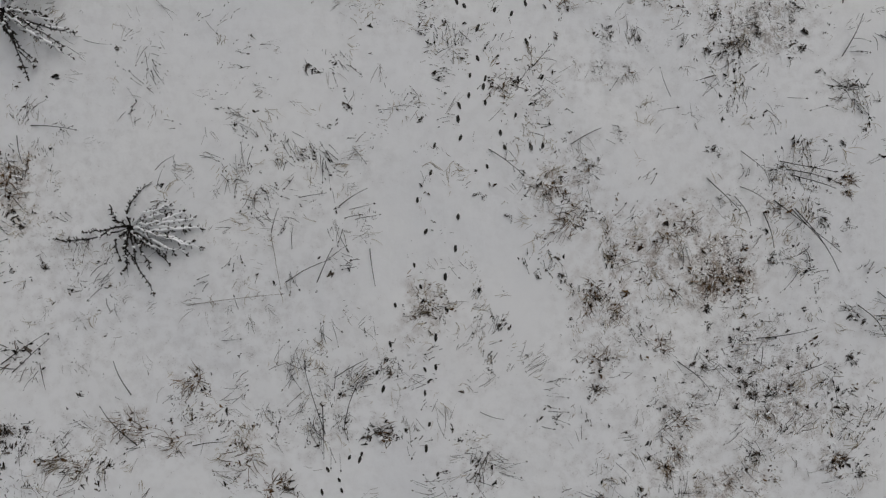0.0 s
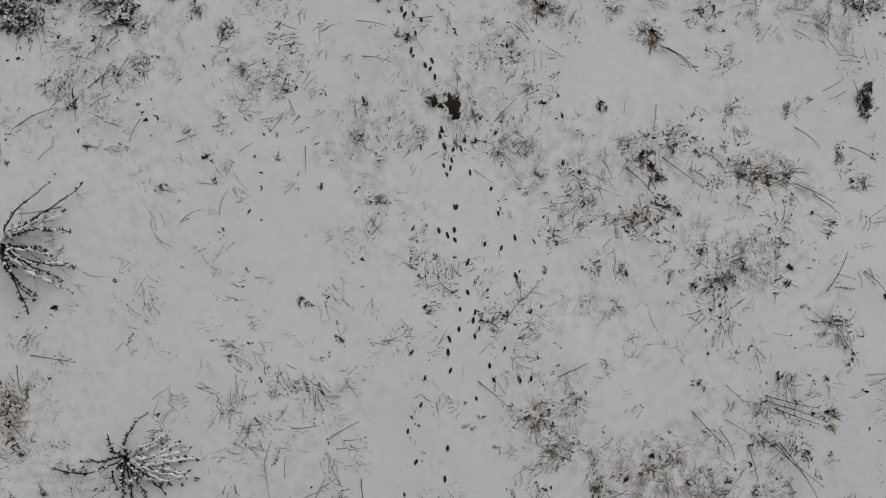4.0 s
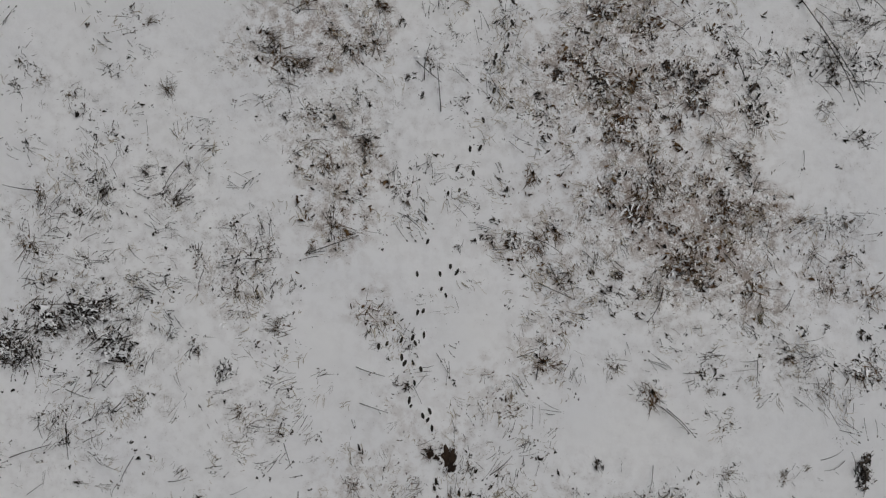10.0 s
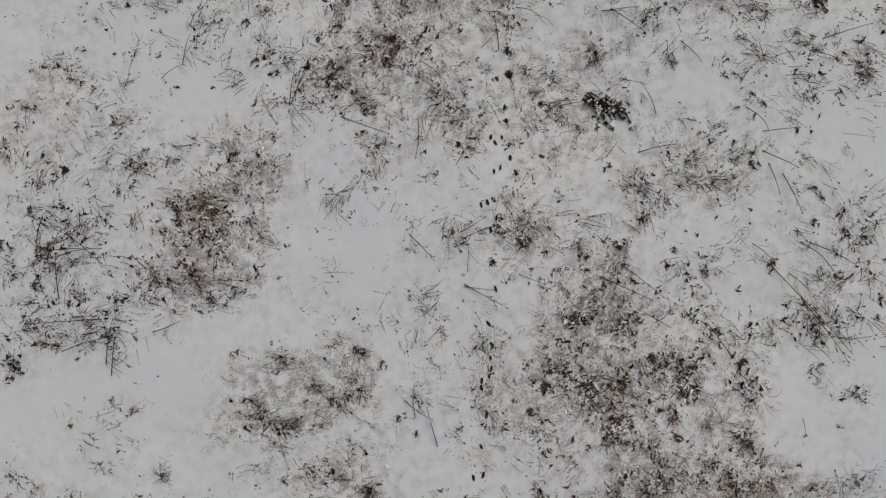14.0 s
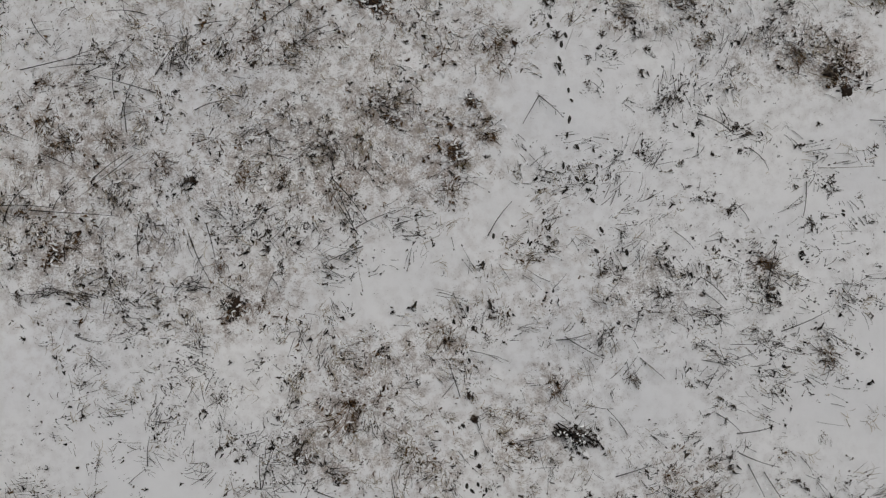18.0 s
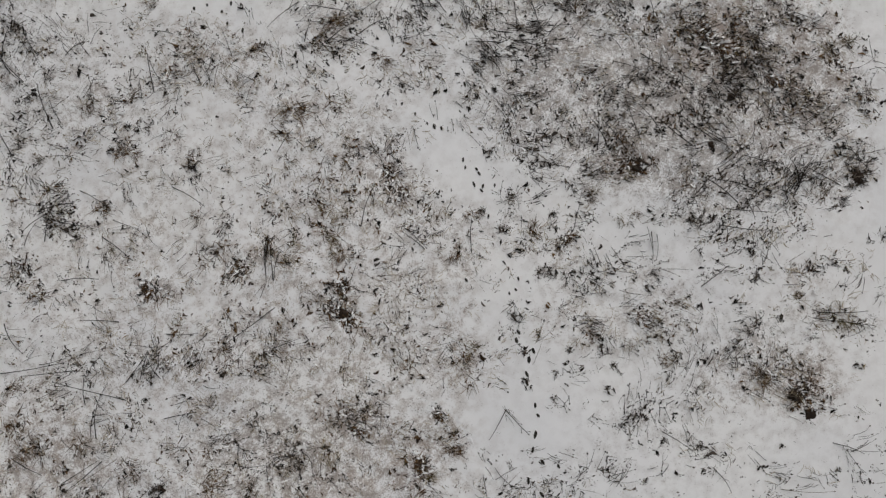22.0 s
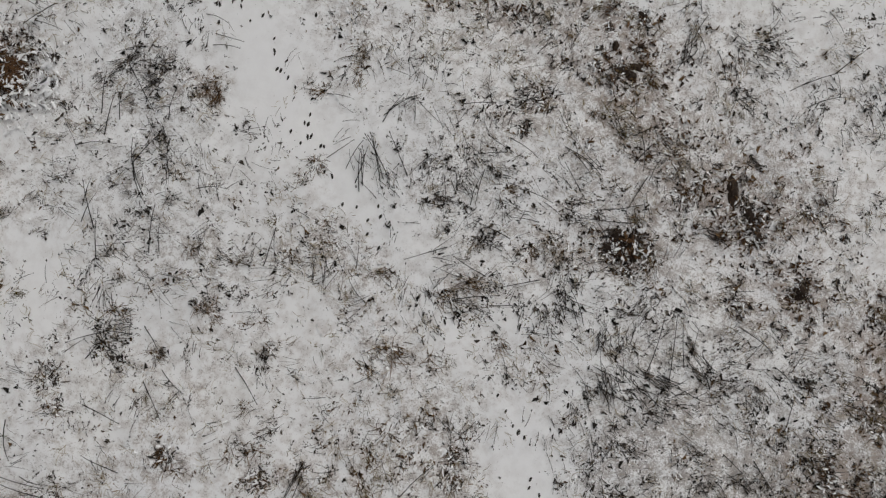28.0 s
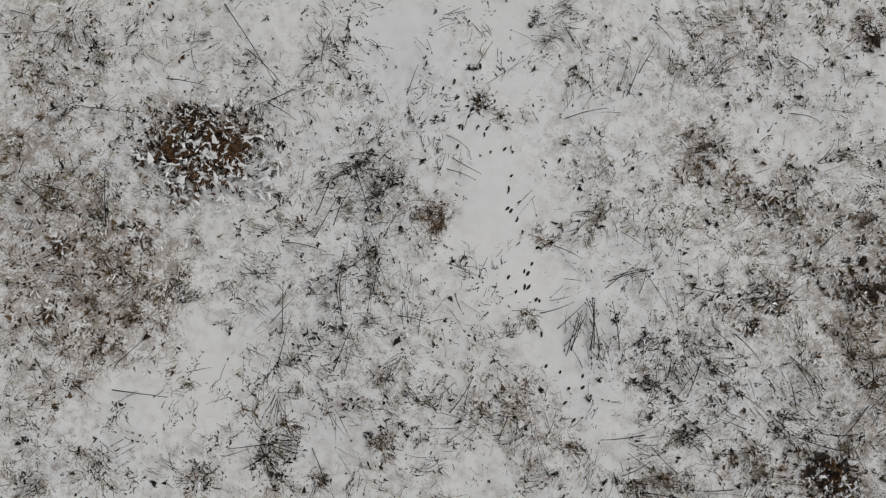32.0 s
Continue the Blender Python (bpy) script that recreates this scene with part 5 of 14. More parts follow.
patch(0.63, 6.06, 0.22, 0.18, 0, 0.22, "g")
patch(1.03, 5.40, 0.23, 0.20, 0, 0.22, "g")
patch(1.69, 5.03, 0.20, 0.17, 0, 0.22, "g")
patch(1.60, 9.68, 0.37, 0.31, 0, 0.22, "b")
patch(1.86, 9.88, 0.30, 0.25, 0, 0.22, "b")
patch(1.23, 9.70, 0.24, 0.20, 0, 0.22, "r")
patch(1.44, 10.77, 0.30, 0.25, 0, 0.22, "b")
patch(2.00, 9.06, 0.30, 0.25, 0, 0.22, "b")
patch(2.75, 8.79, 0.22, 0.18, 0, 0.22, "d")
patch(2.91, 9.21, 0.14, 0.11, 0, 0.22, "r")
patch(3.29, 10.52, 0.41, 0.35, 0, 0.22, "b")
patch(3.12, 10.23, 0.32, 0.27, 0, 0.22, "r")
patch(3.46, 10.71, 0.30, 0.25, 0, 0.22, "g")
patch(4.16, 9.74, 0.37, 0.31, 0, 0.22, "b")
patch(4.28, 9.20, 0.32, 0.27, 0, 0.22, "r")
patch(5.11, 9.07, 0.37, 0.31, 0, 0.22, "b")
patch(5.22, 8.71, 0.30, 0.25, 0, 0.22, "o")
patch(4.93, 10.71, 0.32, 0.27, 0, 0.22, "d")
patch(4.58, 10.41, 0.30, 0.25, 0, 0.22, "d")
patch(3.81, 9.36, 0.28, 0.23, 0, 0.22, "r")
patch(3.77, 11.74, 0.30, 0.25, 0, 0.22, "b")
patch(2.85, 11.69, 0.32, 0.27, 0, 0.22, "r")
patch(4.24, 11.50, 0.24, 0.20, 0, 0.22, "g")
patch(5.01, 11.73, 0.24, 0.20, 0, 0.22, "b")
patch(6.38, 9.24, 0.30, 0.25, 0, 0.22, "b")
patch(6.08, 9.77, 0.20, 0.17, 0, 0.22, "b")
patch(6.63, 9.71, 0.24, 0.20, 0, 0.22, "d")
patch(6.51, 10.26, 0.24, 0.20, 0, 0.22, "d")
patch(7.03, 9.10, 0.32, 0.27, 0, 0.22, "b")
patch(5.78, 10.26, 0.20, 0.17, 0, 0.22, "b")
patch(6.80, 11.65, 0.28, 0.23, 0, 0.22, "d")
patch(6.09, 12.12, 0.20, 0.17, 0, 0.22, "d")
patch(7.19, 7.83, 0.20, 0.17, 0, 0.22, "r")
patch(3.47, 16.89, 0.34, 0.29, 0, 0.22, "d")
patch(3.24, 16.88, 0.24, 0.20, 0, 0.22, "d")
patch(-0.33, 18.43, 0.33, 0.28, 0, 0.22, "d")
patch(0.03, 18.33, 0.33, 0.28, 0, 0.22, "b")
patch(-0.95, 18.01, 0.30, 0.25, 0, 0.22, "d")
patch(-0.94, 17.78, 0.23, 0.20, 0, 0.22, "r")
patch(-0.51, 17.29, 0.22, 0.18, 0, 0.22, "r")
patch(-1.15, 19.40, 0.28, 0.23, 0, 0.22, "d")
patch(-1.99, 19.07, 0.23, 0.20, 0, 0.22, "d")
patch(-1.92, 18.36, 0.24, 0.20, 0, 0.22, "d")
patch(-0.47, 16.64, 0.30, 0.25, 0, 0.22, "g")
patch(0.36, 16.04, 0.24, 0.20, 0, 0.22, "d")
patch(-1.12, 13.41, 0.24, 0.20, 0, 0.22, "b")
patch(-1.51, 12.69, 0.28, 0.23, 0, 0.22, "b")
patch(-1.22, 12.78, 0.28, 0.23, 0, 0.22, "b")
patch(-1.70, 12.68, 0.14, 0.12, 0, 0.22, "d")
patch(-0.14, 14.96, 0.18, 0.15, 0, 0.22, "d")
patch(-4.54, 17.52, 0.30, 0.25, 0, 0.22, "d")
patch(-4.24, 17.05, 0.24, 0.20, 0, 0.22, "d")
patch(-5.15, 18.41, 0.24, 0.20, 0, 0.22, "d")
patch(-2.81, 16.78, 0.30, 0.25, 0, 0.22, "b")
patch(-2.19, 16.59, 0.30, 0.25, 0, 0.22, "b")
patch(-3.43, 15.77, 0.37, 0.31, 0, 0.22, "b")
patch(-3.19, 15.54, 0.30, 0.25, 0, 0.22, "r")
patch(-3.64, 14.97, 0.34, 0.29, 0, 0.22, "b")
patch(-3.44, 14.48, 0.30, 0.25, 0, 0.22, "d")
patch(-3.06, 14.60, 0.26, 0.22, 0, 0.22, "g")
patch(-4.02, 14.94, 0.30, 0.25, 0, 0.22, "b")
patch(-4.27, 15.07, 0.23, 0.20, 0, 0.22, "o")
patch(-6.06, 14.21, 0.26, 0.22, 0, 0.22, "d")
patch(-5.10, 14.19, 0.24, 0.20, 0, 0.22, "d")
patch(-6.70, 13.90, 0.28, 0.23, 0, 0.22, "d")
patch(-6.20, 15.11, 0.18, 0.15, 0, 0.22, "d")
patch(-5.50, 15.45, 0.28, 0.23, 0, 0.22, "d")
patch(-5.42, 14.80, 0.28, 0.23, 0, 0.22, "d")
patch(-5.96, 15.44, 0.24, 0.20, 0, 0.22, "d")
patch(-6.15, 16.34, 0.14, 0.12, 0, 0.22, "d")
patch(-3.81, 16.85, 0.20, 0.17, 0, 0.22, "g")
patch(0.95, 17.11, 0.30, 0.25, 0, 0.22, "b")
patch(0.72, 17.42, 0.30, 0.25, 0, 0.22, "o")
patch(2.49, 17.42, 0.30, 0.25, 0, 0.22, "b")
patch(2.32, 16.98, 0.30, 0.25, 0, 0.22, "b")
patch(3.28, 17.67, 0.32, 0.26, 0, 0.22, "b")
patch(2.42, 18.69, 0.20, 0.17, 0, 0.22, "d")
patch(1.80, 18.93, 0.30, 0.25, 0, 0.22, "b")
patch(4.87, 15.45, 0.33, 0.28, 0, 0.22, "b")
patch(4.60, 15.82, 0.28, 0.23, 0, 0.22, "b")
patch(5.28, 15.71, 0.22, 0.18, 0, 0.22, "d")
patch(5.10, 16.26, 0.20, 0.17, 0, 0.22, "d")
patch(5.51, 17.08, 0.20, 0.17, 0, 0.22, "d")
patch(5.72, 16.62, 0.20, 0.17, 0, 0.22, "d")
patch(4.40, 18.24, 0.30, 0.25, 0, 0.22, "d")
patch(4.88, 18.35, 0.22, 0.18, 0, 0.22, "d")
patch(5.29, 18.56, 0.24, 0.20, 0, 0.22, "d")
patch(6.84, 17.99, 0.22, 0.18, 0, 0.22, "d")
patch(7.54, 16.89, 0.26, 0.22, 0, 0.22, "d")
patch(7.08, 18.56, 0.24, 0.20, 0, 0.22, "b")
patch(7.00, 14.27, 0.28, 0.23, 0, 0.22, "d")
patch(6.77, 13.48, 0.28, 0.23, 0, 0.22, "d")
patch(5.65, 13.98, 0.20, 0.17, 0, 0.22, "d")
patch(4.63, 14.01, 0.22, 0.18, 0, 0.22, "d")
patch(3.19, 14.29, 0.30, 0.25, 0, 0.22, "b")
patch(2.82, 13.74, 0.33, 0.28, 0, 0.22, "b")
patch(2.40, 13.44, 0.30, 0.25, 0, 0.22, "r")
patch(1.77, 12.44, 0.28, 0.23, 0, 0.22, "r")
patch(2.49, 12.32, 0.37, 0.31, 0, 0.22, "r")
patch(2.96, 12.34, 0.33, 0.28, 0, 0.22, "b")
patch(2.81, 11.99, 0.30, 0.25, 0, 0.22, "o")
patch(3.54, 12.52, 0.28, 0.23, 0, 0.22, "d")
patch(4.03, 12.12, 0.30, 0.25, 0, 0.22, "r")
patch(3.26, 13.03, 0.22, 0.18, 0, 0.22, "d")
patch(5.03, 12.00, 0.30, 0.25, 0, 0.22, "d")
patch(4.63, 12.90, 0.30, 0.25, 0, 0.22, "d")
patch(6.23, 13.01, 0.30, 0.25, 0, 0.22, "d")
patch(6.18, 12.18, 0.16, 0.14, 0, 0.22, "d")
patch(6.74, 11.63, 0.22, 0.18, 0, 0.22, "d")
patch(1.83, 15.11, 0.30, 0.25, 0, 0.22, "b")
patch(1.70, 14.85, 0.24, 0.20, 0, 0.22, "r")
patch(3.66, 14.91, 0.16, 0.14, 0, 0.22, "r")
patch(4.80, 11.16, 0.28, 0.23, 0, 0.22, "b")
patch(2.73, 11.55, 0.30, 0.25, 0, 0.22, "b")
patch(-2.74, 12.52, 0.30, 0.25, 0, 0.22, "d")
patch(-2.96, 12.84, 0.24, 0.20, 0, 0.22, "b")
patch(-2.39, 12.38, 0.30, 0.25, 0, 0.22, "g")
patch(-1.93, 12.95, 0.28, 0.23, 0, 0.22, "b")
patch(-2.40, 13.48, 0.24, 0.20, 0, 0.22, "b")
patch(3.48, 15.49, 0.22, 0.18, 0, 0.22, "d")
patch(2.37, 16.13, 0.14, 0.12, 0, 0.22, "b")
patch(-1.42, 22.56, 0.30, 0.25, 0, 0.22, "d")
patch(-1.72, 27.80, 0.33, 0.28, 0, 0.22, "b")
patch(-1.81, 27.20, 0.33, 0.28, 0, 0.22, "d")
patch(-2.56, 26.62, 0.30, 0.25, 0, 0.22, "r")
patch(-2.41, 26.18, 0.30, 0.25, 0, 0.22, "b")
patch(-0.62, 25.76, 0.32, 0.26, 0, 0.22, "r")
patch(0.88, 25.63, 0.33, 0.28, 0, 0.22, "r")
patch(0.39, 25.92, 0.30, 0.25, 0, 0.22, "b")
patch(2.33, 24.44, 0.34, 0.29, 0, 0.22, "r")
patch(2.38, 24.91, 0.32, 0.26, 0, 0.22, "r")
patch(2.45, 24.21, 0.30, 0.25, 0, 0.22, "b")
patch(2.34, 25.98, 0.32, 0.26, 0, 0.22, "b")
patch(2.46, 25.75, 0.32, 0.26, 0, 0.22, "o")
patch(1.44, 25.88, 0.28, 0.23, 0, 0.22, "b")
patch(0.51, 27.53, 0.28, 0.23, 0, 0.22, "d")
patch(3.67, 26.53, 0.28, 0.23, 0, 0.22, "r")
patch(3.73, 26.12, 0.24, 0.20, 0, 0.22, "r")
patch(-0.31, 27.99, 0.30, 0.25, 0, 0.22, "b")
patch(0.91, 26.34, 0.24, 0.20, 0, 0.22, "d")
patch(-1.00, 24.68, 0.28, 0.23, 0, 0.22, "d")
patch(-0.28, 24.40, 0.23, 0.20, 0, 0.22, "d")
patch(-2.05, 24.87, 0.32, 0.26, 0, 0.22, "d")
patch(-3.35, 23.74, 0.30, 0.25, 0, 0.22, "b")
patch(-2.42, 23.64, 0.30, 0.25, 0, 0.22, "b")
patch(-1.75, 23.05, 0.30, 0.25, 0, 0.22, "b")
patch(-2.56, 22.59, 0.30, 0.25, 0, 0.22, "d")
patch(-3.54, 22.18, 0.33, 0.28, 0, 0.22, "b")
patch(-3.85, 22.09, 0.30, 0.25, 0, 0.22, "r")
patch(-2.36, 22.00, 0.30, 0.25, 0, 0.22, "d")
patch(-3.07, 21.56, 0.34, 0.29, 0, 0.22, "d")
patch(-2.48, 20.99, 0.34, 0.29, 0, 0.22, "d")
patch(-1.23, 21.64, 0.23, 0.20, 0, 0.22, "d")
patch(-1.28, 21.18, 0.30, 0.25, 0, 0.22, "b")
patch(-1.32, 20.43, 0.26, 0.22, 0, 0.22, "r")
patch(-1.15, 20.37, 0.26, 0.22, 0, 0.22, "r")
patch(-0.53, 22.37, 0.30, 0.25, 0, 0.22, "b")
patch(-0.45, 22.92, 0.24, 0.20, 0, 0.22, "b")
patch(0.08, 22.18, 0.20, 0.17, 0, 0.22, "d")
patch(0.81, 21.75, 0.28, 0.23, 0, 0.22, "b")
patch(0.86, 22.50, 0.28, 0.23, 0, 0.22, "d")
patch(2.10, 22.78, 0.33, 0.28, 0, 0.22, "d")
patch(1.89, 23.04, 0.24, 0.20, 0, 0.22, "b")
patch(2.83, 21.78, 0.32, 0.26, 0, 0.22, "r")
patch(2.87, 21.58, 0.23, 0.20, 0, 0.22, "o")
patch(3.44, 21.87, 0.28, 0.23, 0, 0.22, "b")
patch(3.34, 22.48, 0.24, 0.20, 0, 0.22, "r")
patch(2.55, 21.20, 0.28, 0.23, 0, 0.22, "b")
patch(0.93, 21.52, 0.30, 0.25, 0, 0.22, "d")
patch(0.50, 22.90, 0.22, 0.18, 0, 0.22, "d")
patch(-0.40, 21.85, 0.16, 0.14, 0, 0.22, "r")
patch(7.60, 25.53, 0.33, 0.28, 0, 0.22, "r")
patch(6.73, 25.22, 0.22, 0.18, 0, 0.22, "b")
patch(11.03, 24.40, 0.28, 0.23, 0, 0.22, "d")
patch(9.12, 24.51, 0.34, 0.29, 0, 0.22, "d")
patch(9.56, 24.67, 0.34, 0.29, 0, 0.22, "d")
patch(8.71, 25.03, 0.34, 0.29, 0, 0.22, "d")
patch(8.30, 24.97, 0.28, 0.23, 0, 0.22, "b")
patch(10.29, 24.53, 0.30, 0.25, 0, 0.22, "d")
patch(10.38, 24.21, 0.30, 0.25, 0, 0.22, "g")
patch(7.69, 24.58, 0.22, 0.18, 0, 0.22, "d")
patch(8.30, 24.39, 0.22, 0.18, 0, 0.22, "d")
patch(8.57, 24.30, 0.16, 0.14, 0, 0.22, "d")
patch(6.45, 25.55, 0.30, 0.25, 0, 0.22, "d")
patch(5.89, 25.93, 0.30, 0.25, 0, 0.22, "d")
patch(8.99, 23.68, 0.16, 0.14, 0, 0.22, "d")
patch(8.98, 23.20, 0.14, 0.12, 0, 0.22, "d")
patch(9.71, 23.06, 0.24, 0.20, 0, 0.22, "b")
patch(9.51, 22.74, 0.16, 0.14, 0, 0.22, "b")
patch(10.10, 22.17, 0.33, 0.28, 0, 0.22, "o")
patch(9.75, 22.28, 0.28, 0.23, 0, 0.22, "b")
patch(10.54, 22.03, 0.20, 0.17, 0, 0.22, "d")
patch(9.56, 22.00, 0.16, 0.14, 0, 0.22, "d")
patch(8.21, 23.49, 0.22, 0.18, 0, 0.22, "d")
patch(7.36, 23.72, 0.14, 0.11, 0, 0.22, "d")
patch(7.20, 23.52, 0.14, 0.11, 0, 0.22, "d")
patch(7.00, 23.06, 0.26, 0.22, 0, 0.22, "r")
patch(6.13, 23.04, 0.26, 0.22, 0, 0.22, "b")
patch(5.98, 24.10, 0.23, 0.20, 0, 0.22, "d")
patch(8.38, 22.23, 0.33, 0.28, 0, 0.22, "d")
patch(9.11, 21.23, 0.30, 0.25, 0, 0.22, "r")
patch(9.35, 21.35, 0.28, 0.23, 0, 0.22, "b")
patch(8.85, 21.60, 0.28, 0.23, 0, 0.22, "d")
patch(7.15, 22.33, 0.18, 0.15, 0, 0.22, "b")
patch(3.97, 23.24, 0.30, 0.25, 0, 0.22, "b")
patch(4.04, 22.84, 0.30, 0.25, 0, 0.22, "b")
patch(5.67, 24.93, 0.28, 0.23, 0, 0.22, "b")
patch(6.17, 24.67, 0.23, 0.20, 0, 0.22, "r")
patch(4.79, 25.50, 0.28, 0.23, 0, 0.22, "b")
patch(6.32, 21.54, 0.28, 0.23, 0, 0.22, "d")
patch(7.24, 20.81, 0.26, 0.22, 0, 0.22, "d")
patch(6.45, 19.86, 0.23, 0.20, 0, 0.22, "d")
patch(6.83, 19.55, 0.24, 0.20, 0, 0.22, "d")
patch(7.00, 18.59, 0.30, 0.25, 0, 0.22, "b")
patch(7.16, 18.49, 0.28, 0.23, 0, 0.22, "g")
patch(7.95, 19.00, 0.14, 0.12, 0, 0.22, "d")
patch(4.49, 19.15, 0.28, 0.23, 0, 0.22, "g")
patch(4.75, 19.07, 0.22, 0.18, 0, 0.22, "d")
patch(5.36, 18.59, 0.24, 0.20, 0, 0.22, "d")
patch(3.44, 19.77, 0.33, 0.28, 0, 0.22, "g")
patch(8.46, 19.51, 0.20, 0.17, 0, 0.22, "d")
patch(5.69, 30.15, 0.28, 0.23, 0, 0.22, "r")
patch(5.51, 30.25, 0.20, 0.17, 0, 0.22, "r")
patch(6.01, 30.15, 0.31, 0.26, 0, 0.22, "o")
patch(5.82, 29.79, 0.22, 0.18, 0, 0.22, "r")
patch(6.24, 29.92, 0.28, 0.23, 0, 0.22, "b")
patch(7.57, 30.77, 0.23, 0.19, 0, 0.22, "r")
patch(7.66, 30.59, 0.20, 0.17, 0, 0.22, "r")
patch(8.47, 29.94, 0.24, 0.20, 0, 0.22, "r")
patch(6.39, 31.01, 0.26, 0.22, 0, 0.22, "r")
patch(7.03, 31.37, 0.26, 0.22, 0, 0.22, "b")
patch(8.58, 31.40, 0.26, 0.22, 0, 0.22, "b")
patch(8.40, 31.09, 0.24, 0.20, 0, 0.22, "r")
patch(9.03, 30.99, 0.23, 0.19, 0, 0.22, "d")
patch(10.02, 29.97, 0.23, 0.19, 0, 0.22, "b")
patch(10.36, 28.96, 0.34, 0.29, 0, 0.22, "b")
patch(10.27, 28.69, 0.34, 0.29, 0, 0.22, "o")
patch(10.44, 28.42, 0.32, 0.27, 0, 0.22, "b")
patch(10.28, 29.24, 0.28, 0.23, 0, 0.22, "o")
patch(9.83, 29.61, 0.28, 0.23, 0, 0.22, "d")
patch(10.76, 30.42, 0.26, 0.22, 0, 0.22, "d")
patch(11.13, 30.97, 0.26, 0.22, 0, 0.22, "d")
patch(10.69, 31.52, 0.22, 0.18, 0, 0.22, "d")
patch(11.27, 28.96, 0.28, 0.23, 0, 0.22, "b")
patch(7.49, 25.51, 0.26, 0.22, 0, 0.22, "r")
patch(7.62, 25.42, 0.22, 0.18, 0, 0.22, "r")
patch(9.42, 26.98, 0.31, 0.26, 0, 0.22, "r")
patch(9.24, 27.25, 0.26, 0.22, 0, 0.22, "r")
patch(8.97, 27.44, 0.24, 0.20, 0, 0.22, "o")
patch(10.25, 27.78, 0.32, 0.27, 0, 0.22, "b")
patch(10.13, 26.25, 0.31, 0.26, 0, 0.22, "r")
patch(10.40, 26.06, 0.30, 0.25, 0, 0.22, "b")
patch(9.76, 26.25, 0.28, 0.23, 0, 0.22, "d")
patch(9.49, 26.16, 0.22, 0.18, 0, 0.22, "d")
patch(11.12, 26.24, 0.30, 0.25, 0, 0.22, "r")
patch(10.96, 26.96, 0.30, 0.25, 0, 0.22, "b")
patch(8.41, 26.81, 0.30, 0.25, 0, 0.22, "d")
patch(7.96, 26.90, 0.30, 0.25, 0, 0.22, "d")
patch(8.31, 26.09, 0.31, 0.26, 0, 0.22, "d")
patch(8.76, 25.90, 0.31, 0.26, 0, 0.22, "d")
patch(7.32, 26.10, 0.32, 0.27, 0, 0.22, "d")
patch(7.58, 25.91, 0.28, 0.23, 0, 0.22, "d")
patch(6.42, 26.47, 0.31, 0.26, 0, 0.22, "d")
patch(6.59, 26.29, 0.30, 0.25, 0, 0.22, "d")
patch(5.87, 26.20, 0.30, 0.25, 0, 0.22, "d")
patch(5.98, 27.38, 0.28, 0.23, 0, 0.22, "d")
patch(5.79, 26.75, 0.30, 0.25, 0, 0.22, "d")
patch(6.43, 27.19, 0.30, 0.25, 0, 0.22, "d")
patch(6.80, 27.82, 0.28, 0.23, 0, 0.22, "d")
patch(5.99, 28.65, 0.31, 0.26, 0, 0.22, "d")
patch(5.72, 28.47, 0.30, 0.25, 0, 0.22, "g")
patch(7.35, 28.18, 0.32, 0.27, 0, 0.22, "g")
patch(8.63, 28.62, 0.30, 0.25, 0, 0.22, "d")
patch(8.90, 28.43, 0.26, 0.22, 0, 0.22, "d")
patch(7.98, 28.26, 0.30, 0.25, 0, 0.22, "g")
patch(8.92, 24.82, 0.28, 0.23, 0, 0.22, "d")
patch(8.65, 24.91, 0.28, 0.23, 0, 0.22, "d")
patch(9.47, 24.90, 0.28, 0.23, 0, 0.22, "d")
patch(9.19, 24.55, 0.28, 0.23, 0, 0.22, "d")
patch(9.46, 24.36, 0.22, 0.18, 0, 0.22, "d")
patch(11.08, 24.35, 0.28, 0.23, 0, 0.22, "d")
patch(8.37, 24.38, 0.22, 0.18, 0, 0.22, "d")
patch(7.93, 24.56, 0.20, 0.17, 0, 0.22, "d")
patch(6.85, 25.29, 0.16, 0.14, 0, 0.22, "o")
patch(5.94, 24.94, 0.18, 0.15, 0, 0.22, "d")
patch(5.18, 25.13, 0.16, 0.14, 0, 0.22, "d")
patch(5.66, 24.23, 0.22, 0.18, 0, 0.22, "d")
patch(6.03, 24.58, 0.26, 0.22, 0, 0.22, "b")
patch(-1.99, 31.65, 0.34, 0.29, 0, 0.22, "d")
patch(-1.71, 31.73, 0.31, 0.26, 0, 0.22, "d")
patch(-2.08, 30.91, 0.16, 0.14, 0, 0.22, "r")
patch(-1.67, 30.55, 0.28, 0.23, 0, 0.22, "d")
patch(-0.85, 31.27, 0.30, 0.25, 0, 0.22, "b")
patch(-0.99, 31.45, 0.28, 0.23, 0, 0.22, "b")
patch(0.70, 31.62, 0.28, 0.23, 0, 0.22, "b")
patch(2.56, 30.82, 0.28, 0.23, 0, 0.22, "d")
patch(3.29, 31.04, 0.31, 0.26, 0, 0.22, "d")
patch(3.19, 30.50, 0.24, 0.20, 0, 0.22, "d")
patch(3.84, 31.68, 0.23, 0.19, 0, 0.22, "d")
patch(3.30, 31.87, 0.23, 0.19, 0, 0.22, "d")
patch(3.75, 31.96, 0.20, 0.17, 0, 0.22, "d")
patch(2.09, 29.05, 0.28, 0.23, 0, 0.22, "b")
patch(1.28, 29.33, 0.24, 0.20, 0, 0.22, "b")
patch(3.45, 29.13, 0.31, 0.26, 0, 0.22, "b")
patch(3.09, 28.86, 0.28, 0.23, 0, 0.22, "b")
patch(4.28, 29.85, 0.28, 0.23, 0, 0.22, "b")
patch(-1.71, 29.63, 0.24, 0.20, 0, 0.22, "d")
patch(-1.71, 29.32, 0.20, 0.17, 0, 0.22, "d")
